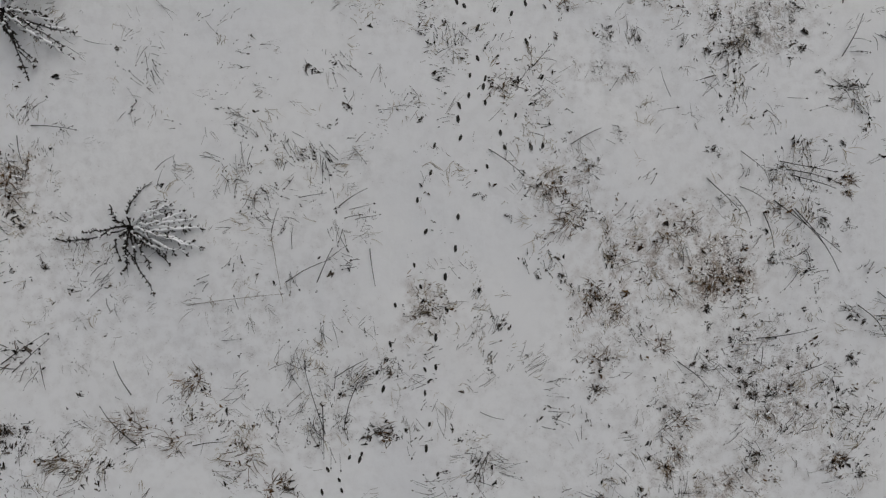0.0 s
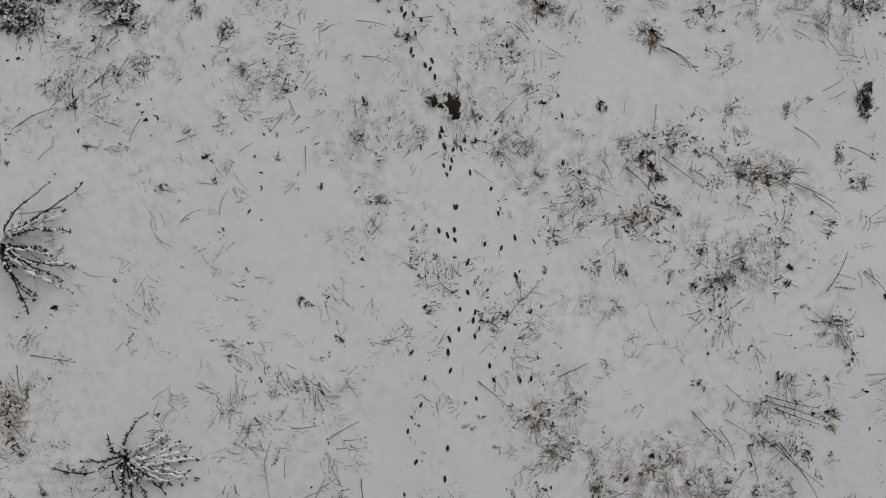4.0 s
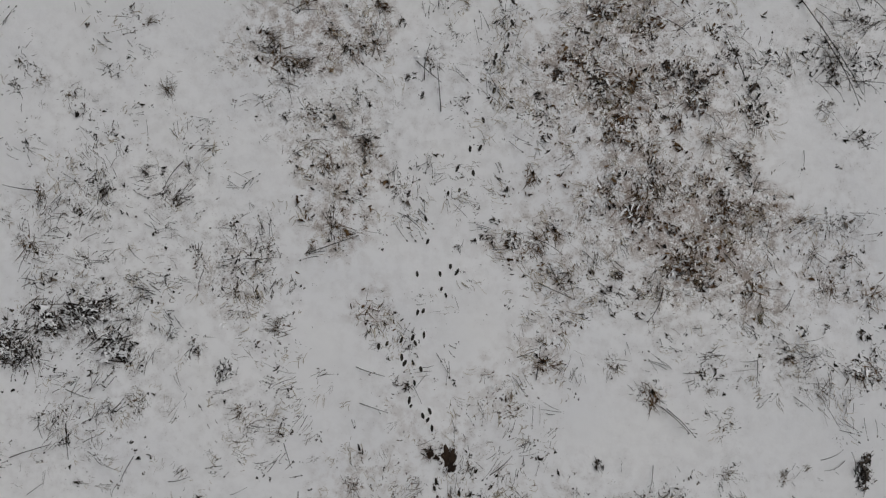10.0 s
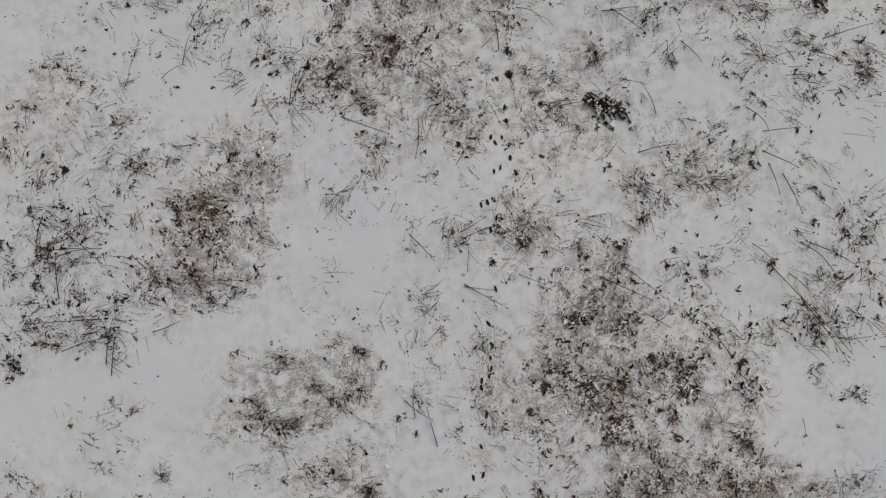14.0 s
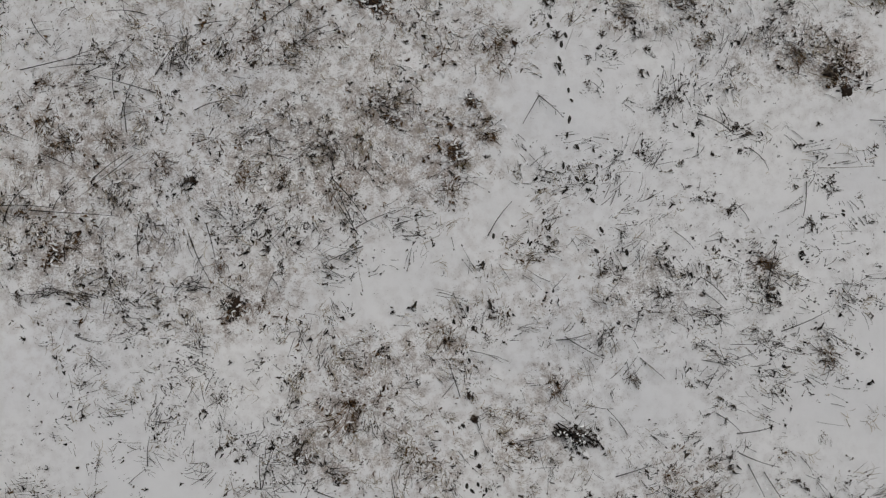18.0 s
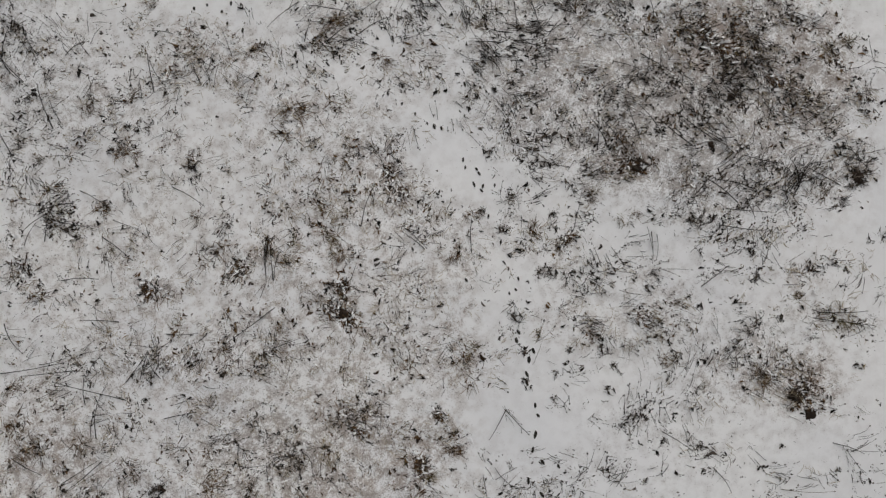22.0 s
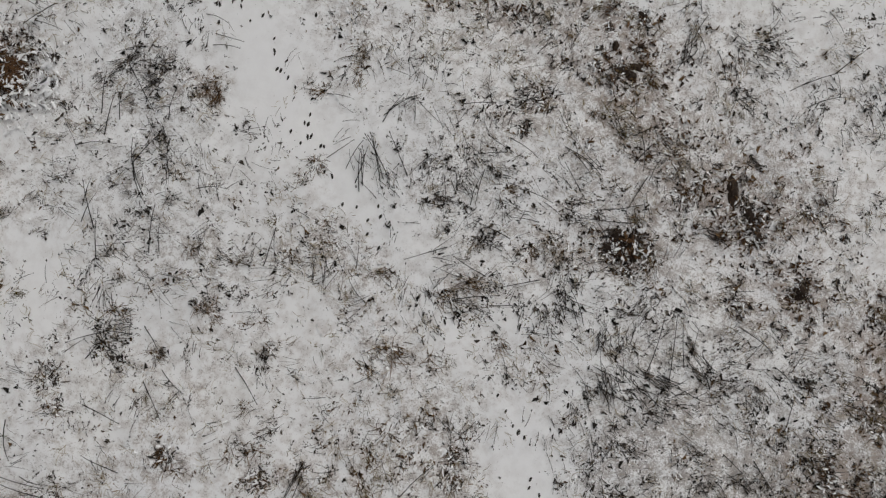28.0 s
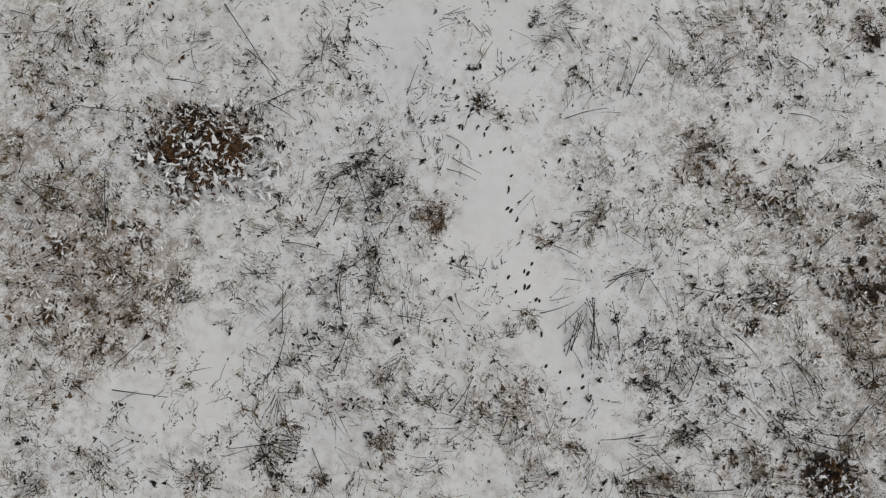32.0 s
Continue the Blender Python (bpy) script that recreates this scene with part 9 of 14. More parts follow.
# ---- the plants and prints, along the way ----
# stretch one
tuft(-6.82, 1.14, 0.45, "brown")
tuft(-6.74, 1.36, 0.36, "straw")
tuft(-6.58, -1.53, 0.54, "dark")
tuft(-6.84, -2.82, 0.45, "dark")
tuft(-3.87, -1.98, 0.43, "brown")
tuft(-4.93, -2.68, 0.45, "brown")
tuft(-4.71, -2.82, 0.36, "brown")
tuft(-4.18, -3.00, 0.37, "brown")
tuft(-3.07, -3.13, 0.43, "brown")
tuft(-2.62, -3.62, 0.46, "brown")
tuft(-6.04, -3.26, 0.49, "straw")
tuft(-5.68, -3.35, 0.36, "straw")
tuft(0.62, -3.35, 0.40, "dark")
tuft(-0.80, -2.87, 0.27, "rust")
tuft(3.79, -2.56, 0.36, "brown")
tuft(4.58, 3.30, 0.40, "dark")
tuft(4.98, 3.53, 0.40, "dark")
tuft(5.56, 3.30, 0.31, "dark")
tuft(6.51, 2.67, 0.36, "dark")
tuft(2.05, 0.52, 0.40, "brown")
tuft(1.16, 2.67, 0.27, "dark")
tuft(0.98, 2.58, 0.36, "straw")
tuft(5.37, 1.37, 0.27, "dark")
tuft(5.28, 0.74, 0.31, "brown")
tuft(6.40, 1.23, 0.31, "brown")
tuft(2.32, 1.46, 0.31, "straw")
tuft(1.74, 1.05, 0.31, "brown")
tuft(4.29, -0.42, 0.40, "brown")
tuft(4.51, -0.24, 0.27, "brown")
tuft(3.93, 0.47, 0.31, "brown")
tuft(2.68, 0.02, 0.23, "dark")
tuft(3.48, -1.40, 0.29, "brown")
tuft(3.56, -3.36, 0.31, "brown")
tuft(3.74, -3.09, 0.31, "brown")
tuft(6.24, -3.23, 0.36, "brown")
tuft(2.45, -2.11, 0.25, "brown")
tuft(4.99, -3.18, 0.20, "olive")
tuft(4.54, -3.54, 0.27, "brown")
tuft(4.90, -2.12, 0.36, "dark")
tuft(5.08, -2.52, 0.36, "straw")
tuft(2.49, -1.63, 0.31, "brown")
tuft(2.36, -0.82, 0.29, "brown")
tuft(2.76, -0.87, 0.27, "brown")
tuft(-5.99, 2.03, 0.25, "thin")
tuft(-6.39, 1.81, 0.18, "thin")
tuft(-5.49, 1.81, 0.18, "thin")
tuft(-3.71, 2.53, 0.21, "thin")
tuft(-2.91, 2.66, 0.23, "thin")
tuft(-3.18, 2.13, 0.27, "thin")
tuft(-2.33, 2.40, 0.18, "thin")
tuft(-2.01, 1.68, 0.23, "thin")
tuft(-3.13, 1.41, 0.20, "thin")
tuft(-2.59, 1.54, 0.20, "thin")
tuft(-3.57, 1.05, 0.20, "thin")
tuft(-1.97, 1.10, 0.18, "thin")
tuft(-1.48, 1.10, 0.23, "thin")
tuft(-2.32, 0.56, 0.29, "thin")
tuft(-1.70, 0.47, 0.25, "thin")
tuft(-1.21, 0.61, 0.25, "thin")
tuft(-1.25, 0.34, 0.21, "thin")
tuft(-3.88, -0.69, 0.29, "thin")
tuft(-3.34, -0.78, 0.21, "thin")
tuft(-2.77, -0.78, 0.30, "thin")
tuft(-3.03, -1.04, 0.25, "thin")
tuft(-5.12, -0.82, 0.21, "thin")
tuft(-4.54, -0.78, 0.20, "thin")
tuft(-6.23, -0.86, 0.21, "thin")
tuft(-5.65, -1.04, 0.21, "thin")
tuft(-4.63, -1.75, 0.21, "thin")
tuft(-5.60, -1.84, 0.25, "thin")
tuft(-3.12, -1.89, 0.29, "thin")
tuft(-2.14, -2.73, 0.27, "thin")
tuft(-1.52, -2.55, 0.27, "thin")
tuft(-1.87, -1.98, 0.21, "thin")
tuft(-2.80, -2.55, 0.25, "thin")
tuft(-0.49, -2.02, 0.20, "thin")
tuft(-0.36, -0.91, 0.32, "straw")
tuft(0.80, -1.85, 0.23, "thin")
tuft(-0.67, -2.38, 0.18, "thin")
tuft(-1.26, 2.85, 0.07, "dark")
tuft(2.96, 2.89, 0.21, "straw")
tuft(2.51, 2.94, 0.20, "dark")
tuft(3.05, 3.53, 0.18, "dark")
tuft(2.60, 3.43, 0.16, "dark")
tuft(4.22, 3.80, 0.21, "dark")
tuft(4.03, 2.18, 0.25, "thin")
tuft(2.86, 1.91, 0.20, "dark")
tuft(4.39, 1.64, 0.14, "dark")
tuft(5.36, -0.96, 0.16, "dark")
tuft(6.44, 0.47, 0.20, "dark")
tuft(5.27, -0.11, 0.18, "dark")
tuft(6.52, -1.58, 0.18, "dark")
tuft(6.65, 3.71, 0.27, "thin")
tuft(6.92, 3.89, 0.27, "thin")
clump(-4.00, 3.50, 0.05)
clump(-0.32, 2.15, 0.07)
clump(-2.11, 2.98, 0.09)
clump(-1.97, 2.91, 0.07)
clump(-1.51, 2.58, 0.06)
clump(-1.45, 2.35, 0.07)
clump(-1.70, 2.93, 0.04)
clump(0.58, 0.96, 0.07)
clump(0.67, 0.92, 0.05)
clump(1.07, 0.61, 0.07)
clump(1.52, -0.29, 0.07)
clump(0.93, -1.09, 0.09)
clump(0.53, -0.53, 0.04)
clump(0.71, 3.68, 0.05)
clump(1.50, 3.03, 0.05)
clump(2.64, 3.63, 0.07)
clump(2.69, 3.52, 0.07)
clump(3.14, 3.44, 0.07)
clump(3.27, 3.30, 0.05)
clump(4.22, 3.26, 0.09)
clump(4.35, 3.80, 0.08)
clump(5.03, 3.53, 0.08)
clump(5.73, 3.30, 0.08)
clump(6.01, 2.92, 0.07)
clump(4.21, -0.82, 0.10)
clump(2.66, -0.06, 0.11)
clump(2.77, 0.20, 0.05)
clump(1.92, -0.33, 0.08)
clump(1.87, -0.51, 0.06)
clump(5.23, -0.08, 0.11)
clump(5.32, 0.02, 0.06)
clump(5.49, -0.91, 0.05)
clump(5.99, -0.69, 0.06)
clump(6.52, -0.96, 0.09)
clump(6.70, -1.05, 0.07)
clump(6.83, -1.23, 0.06)
clump(6.09, 0.56, 0.09)
clump(4.24, -1.11, 0.07)
clump(4.73, -1.80, 0.08)
clump(4.82, -2.03, 0.09)
clump(4.90, -2.21, 0.09)
clump(4.95, -1.85, 0.07)
clump(4.68, -2.38, 0.07)
clump(5.17, -2.21, 0.07)
clump(5.53, -1.76, 0.07)
clump(5.71, -1.67, 0.05)
clump(4.15, -1.76, 0.08)
clump(4.06, -1.85, 0.06)
clump(6.52, -1.63, 0.09)
clump(6.33, -3.27, 0.09)
clump(6.64, -3.45, 0.09)
clump(4.99, -3.14, 0.09)
clump(3.29, -3.18, 0.07)
clump(3.16, -3.71, 0.08)
clump(2.45, -2.11, 0.09)
clump(2.36, -2.20, 0.06)
clump(1.82, -2.56, 0.07)
clump(1.87, -2.69, 0.05)
clump(1.38, -1.74, 0.05)
clump(1.29, -1.67, 0.04)
clump(-1.03, -2.78, 0.11)
clump(-1.16, -2.87, 0.10)
clump(-0.80, -2.73, 0.08)
clump(-2.40, -3.66, 0.11)
clump(-5.42, -2.68, 0.04)
clump(-2.16, -2.48, 0.06)
clump(-6.77, -0.24, 0.08)
clump(-6.28, -0.15, 0.09)
clump(-6.24, -0.20, 0.07)
clump(-5.69, -2.20, 0.07)
clump(-6.64, 0.47, 0.11)
clump(-6.78, 0.69, 0.09)
clump(-6.88, -2.82, 0.12)
clump(-6.85, -3.08, 0.12)
clump(-6.90, -3.35, 0.09)
stem(-6.48, 2.06, -5.72, 1.97, 'b')
stem(-4.51, 1.36, -4.22, 1.56)
stem(-1.39, 1.71, -1.17, 1.44, 'b')
stem(-1.52, 2.53, -1.43, 2.31)
stem(-2.68, 0.36, -2.55, 0.74)
stem(-2.35, 0.11, -2.32, 0.47)
stem(-1.12, 0.11, -1.03, -0.47)
stem(-2.24, 0.92, -1.79, 0.98)
stem(-1.61, 0.78, -1.16, 1.05)
stem(-4.01, -0.78, -2.50, -0.60, 'n')
stem(0.76, 1.69, 1.29, 1.26, 'b')
stem(4.21, 1.23, 4.68, 0.72, 'b')
stem(4.74, 1.10, 5.10, 0.88)
stem(5.37, 1.50, 6.18, 1.32)
stem(5.46, 1.37, 6.31, 1.10)
stem(5.55, 1.28, 6.18, 1.06)
stem(5.28, 0.88, 6.26, 0.07)
stem(5.55, 0.74, 5.99, 0.20)
stem(4.75, 1.66, 5.06, 1.37, 'b')
stem(6.37, 3.17, 6.65, 3.80)
stem(1.43, 2.98, 1.73, 3.32, 'b')
stem(1.25, 2.76, 1.43, 3.00, 'b')
stem(0.76, 2.13, 0.94, 2.31)
stem(2.06, 1.77, 2.50, 2.00)
stem(-6.70, 1.90, -6.56, 1.45)
stem(-1.83, -2.82, -2.14, -1.76)
stem(-1.87, -2.38, -1.83, -3.17)
stem(-1.52, -2.64, -1.25, -1.89)
stem(-1.69, -1.93, -1.16, -1.62)
stem(-1.69, -2.11, -1.61, -1.76)
stem(-6.94, -1.71, -6.18, -1.22)
stem(-6.76, -1.84, -6.14, -1.31)
stem(-4.80, -2.99, -5.33, -2.37)
stem(-4.89, -2.20, -5.12, -1.66)
stem(-2.68, 0.34, -2.50, -0.51, 'n')
stem(-2.45, -0.42, -1.74, -0.06)
stem(-1.96, -0.42, -1.70, 0.11)
stem(-1.79, -0.06, -1.48, 0.16)
stem(6.61, -0.78, 6.97, -1.23, 'b')
stem(3.74, -1.67, 4.23, -2.12, 'b')
stem(5.71, -1.85, 6.07, -1.67)
stem(6.20, -1.94, 6.24, -2.30)
stem(2.76, -3.27, 2.98, -3.49)
stem(0.62, -2.47, 0.98, -2.57)
stem(-3.91, -3.00, -3.38, -2.91)
stem(5.00, -1.31, 5.89, -1.14)
hoof(-0.10, 1.74)
hoof(-0.16, 1.31)
hoof(-0.37, 0.88)
hoof(-0.24, 0.38)
hoof(0.27, 0.61)
hoof(0.23, 0.11)
hoof(-0.42, -0.15)
hoof(0.07, -0.33)
hoof(-0.32, -0.49)
hoof(-0.72, -0.78)
hoof(0.09, -0.85)
hoof(-0.80, -1.40)
hoof(-0.08, -1.29)
hoof(-0.25, -1.80)
hoof(-1.01, -1.85)
hoof(-0.08, -1.76)
hoof(-0.25, -2.17)
hoof(-0.91, -2.11)
hoof(-0.18, -2.66)
hoof(-0.23, -3.04)
hoof(-0.05, -3.44)
hoof(-1.60, -3.53)
hoof(-1.44, -3.18)
hoof(-1.78, -3.37)
hoof(-1.87, -3.72)
hoof(-1.56, -3.69)
hoof(0.58, 3.12)
hoof(0.46, 2.85)
hoof(0.70, 2.80)
hoof(0.67, 2.67)
hoof(0.44, 2.53)
hoof(0.70, 2.42)
hoof(0.29, 2.37)
hoof(0.27, 2.16)
hoof(0.94, 1.94)
hoof(0.73, 1.41)
hoof(1.01, 1.71)
hoof(0.31, 1.86)
hoof(0.58, 3.61)
hoof(0.37, 3.97)
hoof(0.85, 3.90)
hoof(1.12, 3.84)
hoof(1.36, 3.39)
hoof(1.18, 2.22)
hoof(1.61, 1.74)
hoof(1.43, 1.71)
hoof(-1.28, -3.22)
hoof(-1.25, -3.13)
# stretch two
tuft(4.41, 7.75, 0.38, "dark")
tuft(3.56, 7.33, 0.41, "brown")
tuft(-1.12, 8.41, 0.35, "brown")
tuft(1.80, 7.77, 0.36, "brown")
tuft(2.85, 7.74, 0.27, "straw")
tuft(3.89, 5.66, 0.41, "dark")
tuft(3.55, 5.14, 0.46, "brown")
tuft(5.33, 5.03, 0.46, "brown")
tuft(5.70, 5.00, 0.41, "straw")
tuft(3.46, 4.32, 0.41, "brown")
tuft(7.09, 6.27, 0.18, "dark")
tuft(4.82, 6.09, 0.23, "straw")
tuft(6.91, 7.90, 0.36, "rust")
tuft(5.72, 8.01, 0.27, "brown")
tuft(5.73, 6.10, 0.23, "straw")
tuft(6.78, 5.16, 0.36, "thin")
tuft(6.89, 4.90, 0.27, "dark")
tuft(-5.36, 8.33, 0.46, "dark")
tuft(-6.25, 8.00, 0.41, "dark")
tuft(-6.77, 7.61, 0.50, "dark")
tuft(-5.09, 7.71, 0.36, "dark")
tuft(-3.86, 7.79, 0.27, "dark")
tuft(-4.48, 10.22, 0.36, "dark")
tuft(-4.29, 10.10, 0.27, "dark")
tuft(-5.88, 9.81, 0.32, "dark")
tuft(-5.44, 10.16, 0.27, "dark")
tuft(-6.49, 10.10, 0.32, "straw")
tuft(-6.62, 9.26, 0.36, "straw")
tuft(-2.52, 8.14, 0.27, "straw")
tuft(-3.28, 8.64, 0.24, "straw")
tuft(-2.78, 9.41, 0.24, "straw")
tuft(-1.87, 10.84, 0.36, "brown")
tuft(-1.29, 11.16, 0.27, "dark")
tuft(-1.61, 9.76, 0.36, "brown")
tuft(-1.72, 10.07, 0.24, "dark")
tuft(-2.05, 9.45, 0.26, "straw")
tuft(-0.74, 10.41, 0.22, "dark")
tuft(-4.71, 6.82, 0.24, "olive")
tuft(-6.05, 6.33, 0.33, "thin")
tuft(-5.40, 6.14, 0.24, "thin")
tuft(-5.66, 6.03, 0.24, "thin")
tuft(-2.78, 6.57, 0.29, "thin")
tuft(-2.40, 6.42, 0.16, "brown")
tuft(-1.83, 6.04, 0.20, "thin")
tuft(-3.06, 6.74, 0.27, "straw")
tuft(-1.17, 5.63, 0.26, "brown")
tuft(-1.43, 5.38, 0.26, "thin")
tuft(-0.92, 4.60, 0.33, "straw")
tuft(-0.60, 6.66, 0.24, "thin")
tuft(-4.67, 4.78, 0.27, "thin")
tuft(-3.99, 5.64, 0.27, "thin")
tuft(-4.03, 4.77, 0.18, "thin")
tuft(-3.64, 4.39, 0.24, "thin")
tuft(-5.25, 5.38, 0.22, "thin")
tuft(-0.02, 6.20, 0.18, "brown")
tuft(-0.18, 5.78, 0.20, "thin")
tuft(0.63, 6.06, 0.24, "straw")
tuft(0.84, 5.61, 0.22, "thin")
tuft(0.81, 7.53, 0.22, "thin")
tuft(0.75, 7.07, 0.24, "thin")
tuft(2.72, 6.18, 0.22, "thin")
tuft(2.38, 5.71, 0.22, "thin")
tuft(1.03, 5.40, 0.26, "straw")
tuft(1.57, 5.57, 0.27, "thin")
tuft(1.69, 5.03, 0.22, "straw")
tuft(2.00, 6.69, 0.18, "thin")
tuft(4.30, 5.55, 0.15, "thin")
tuft(1.60, 9.68, 0.41, "brown")
tuft(1.86, 9.88, 0.33, "brown")
tuft(1.23, 9.70, 0.27, "rust")
tuft(1.44, 10.77, 0.33, "brown")
tuft(2.00, 9.06, 0.33, "brown")
tuft(2.75, 8.79, 0.24, "dark")
tuft(2.91, 9.21, 0.15, "rust")
tuft(3.29, 10.52, 0.46, "brown")
tuft(3.12, 10.23, 0.36, "rust")
tuft(3.46, 10.71, 0.33, "straw")
tuft(4.16, 9.74, 0.41, "brown")
tuft(4.28, 9.20, 0.36, "rust")
tuft(5.11, 9.07, 0.41, "brown")
tuft(5.22, 8.71, 0.33, "olive")
tuft(4.93, 10.71, 0.36, "dark")
tuft(4.58, 10.41, 0.33, "dark")
tuft(3.81, 9.36, 0.31, "rust")
tuft(3.77, 11.74, 0.33, "brown")
tuft(2.85, 11.69, 0.36, "rust")
tuft(4.24, 11.50, 0.27, "straw")
tuft(5.01, 11.73, 0.27, "brown")
tuft(6.38, 9.24, 0.33, "brown")
tuft(6.08, 9.77, 0.22, "brown")
tuft(6.63, 9.71, 0.27, "dark")
tuft(6.51, 10.26, 0.27, "dark")
tuft(7.03, 9.10, 0.36, "brown")
tuft(5.78, 10.26, 0.22, "brown")
tuft(6.80, 11.65, 0.31, "dark")
tuft(6.09, 12.12, 0.22, "dark")
tuft(7.19, 7.83, 0.22, "rust")
clump(0.39, 9.15, 0.06)
clump(0.28, 9.55, 0.08)
clump(0.68, 9.76, 0.08)
clump(0.54, 9.66, 0.07)
clump(1.09, 9.65, 0.09)
clump(1.13, 9.81, 0.08)
clump(2.08, 11.55, 0.07)
clump(1.04, 10.52, 0.08)
clump(1.04, 10.47, 0.06)
clump(2.90, 9.25, 0.08)
clump(2.78, 9.02, 0.07)
clump(3.26, 8.59, 0.08)
clump(4.28, 9.16, 0.08)
clump(4.14, 9.19, 0.07)
clump(5.78, 11.08, 0.06)
clump(4.90, 12.04, 0.07)
clump(6.88, 8.49, 0.10)
clump(7.02, 8.45, 0.07)
clump(5.76, 8.06, 0.07)
clump(4.92, 7.55, 0.05)
clump(1.57, 7.02, 0.06)
clump(1.47, 6.38, 0.05)
clump(5.94, 7.29, 0.06)
clump(6.55, 9.57, 0.07)
clump(6.19, 9.32, 0.06)
clump(2.72, 6.18, 0.10)
clump(2.38, 5.71, 0.06)
clump(2.56, 5.67, 0.05)
clump(4.73, 5.26, 0.06)
clump(4.97, 5.05, 0.11)
clump(3.65, 5.01, 0.09)
clump(3.47, 5.68, 0.08)
clump(5.08, 7.88, 0.05)
clump(2.32, 5.98, 0.05)
clump(4.22, 5.41, 0.05)
clump(5.73, 6.01, 0.05)
clump(6.08, 6.30, 0.05)
clump(5.05, 6.10, 0.05)
clump(3.72, 4.66, 0.08)
clump(3.81, 4.53, 0.08)
clump(4.00, 4.40, 0.07)
clump(5.01, 5.05, 0.07)
clump(6.79, 4.98, 0.07)
clump(4.47, 4.20, 0.06)
clump(-0.59, 7.30, 0.09)
clump(-0.49, 7.17, 0.05)
clump(-0.02, 6.24, 0.08)
clump(0.02, 6.29, 0.07)
clump(-0.30, 7.09, 0.05)
clump(0.16, 6.16, 0.05)
clump(-1.80, 4.82, 0.07)
clump(-2.51, 5.27, 0.08)
clump(-5.62, 5.45, 0.07)
clump(-4.39, 4.79, 0.08)
clump(-1.39, 6.25, 0.05)
clump(-1.27, 5.71, 0.06)
clump(-0.14, 4.51, 0.05)
clump(-1.81, 9.24, 0.05)
clump(-1.54, 9.35, 0.05)
clump(-3.97, 9.34, 0.06)
clump(-4.00, 9.20, 0.05)
clump(-3.64, 9.31, 0.05)
clump(-3.50, 9.14, 0.05)
clump(-5.92, 9.81, 0.08)
clump(-5.83, 9.77, 0.07)
clump(-5.74, 9.87, 0.06)
clump(-4.82, 10.48, 0.07)
clump(-4.68, 10.44, 0.06)
clump(-4.29, 10.14, 0.08)
clump(-4.33, 10.05, 0.07)
clump(-5.49, 10.16, 0.07)
clump(-5.36, 10.35, 0.06)
clump(-5.35, 9.53, 0.06)
clump(-6.26, 9.47, 0.05)
clump(-6.89, 9.25, 0.06)
clump(-6.70, 9.17, 0.06)
clump(-6.26, 8.10, 0.09)
clump(-6.07, 7.97, 0.08)
clump(-6.27, 8.28, 0.06)
clump(-5.73, 8.40, 0.07)
clump(-5.50, 8.28, 0.07)
clump(-6.87, 7.60, 0.10)
clump(-6.59, 7.53, 0.08)
clump(-2.52, 8.23, 0.06)
clump(-2.35, 8.34, 0.05)
clump(-2.60, 7.96, 0.05)
clump(-3.26, 9.10, 0.06)
clump(-3.13, 9.20, 0.05)
clump(-2.08, 9.91, 0.05)
clump(-1.99, 10.65, 0.07)
clump(-1.72, 10.76, 0.07)
clump(-1.27, 10.93, 0.07)
clump(-1.25, 11.20, 0.07)
clump(-1.43, 11.24, 0.05)
clump(-0.55, 10.37, 0.07)
clump(-0.93, 10.53, 0.07)
clump(-2.64, 11.53, 0.07)
clump(-2.45, 11.36, 0.05)
clump(-4.52, 11.46, 0.05)
clump(-1.91, 11.49, 0.07)
stem(3.80, 7.12, 4.24, 6.71, 'b')
stem(1.00, 5.90, 1.33, 6.24)
stem(3.14, 5.16, 3.58, 4.67)
stem(5.22, 7.98, 5.19, 7.61, 'b')
stem(5.84, 7.42, 6.12, 7.21)
stem(5.88, 5.83, 6.22, 5.49)
stem(6.71, 6.43, 6.36, 6.27)
stem(5.78, 11.04, 5.74, 10.94)
stem(3.63, 6.19, 3.56, 5.78, 'b')
stem(3.72, 5.34, 4.34, 4.83)
stem(-4.74, 5.91, -4.90, 5.53, 'b')
stem(-5.87, 6.39, -5.74, 5.85)
stem(-6.74, 5.79, -6.07, 6.05)
stem(-5.60, 6.40, -5.25, 6.61)
stem(-5.91, 6.93, -5.49, 6.82)
stem(-4.17, 5.53, -3.81, 5.65)
stem(-3.16, 5.37, -2.89, 5.52)
stem(-2.07, 5.48, -2.04, 5.03)
stem(-1.16, 6.95, -0.70, 6.84, 'b')
stem(-0.31, 7.27, -0.16, 7.01)
stem(-2.35, 6.24, -2.19, 5.88)
stem(-3.45, 4.35, -3.30, 4.73)
stem(-3.19, 4.55, -2.93, 4.66)
stem(-4.08, 4.22, -3.73, 4.43)
stem(-5.06, 5.25, -4.98, 5.44)
stem(-6.01, 4.47, -6.64, 4.34)
stem(5.13, 5.33, 5.07, 4.87, 'b')
stem(5.88, 4.92, 6.45, 4.60)
stem(6.17, 4.76, 6.55, 4.42)
stem(6.76, 5.52, 7.14, 5.27)
stem(1.50, 9.76, 1.97, 9.52)
stem(2.33, 9.59, 2.53, 9.37)
stem(2.71, 9.47, 2.88, 9.71)
stem(3.65, 9.07, 3.40, 8.51, 'b')
stem(1.63, 9.04, 2.20, 8.80)
stem(5.54, 11.21, 5.41, 11.13)
stem(0.68, 5.11, 0.97, 4.90)
stem(1.35, 5.37, 1.61, 5.66)
stem(2.51, 5.08, 2.79, 4.92)
stem(-1.00, 4.32, -0.80, 4.06)
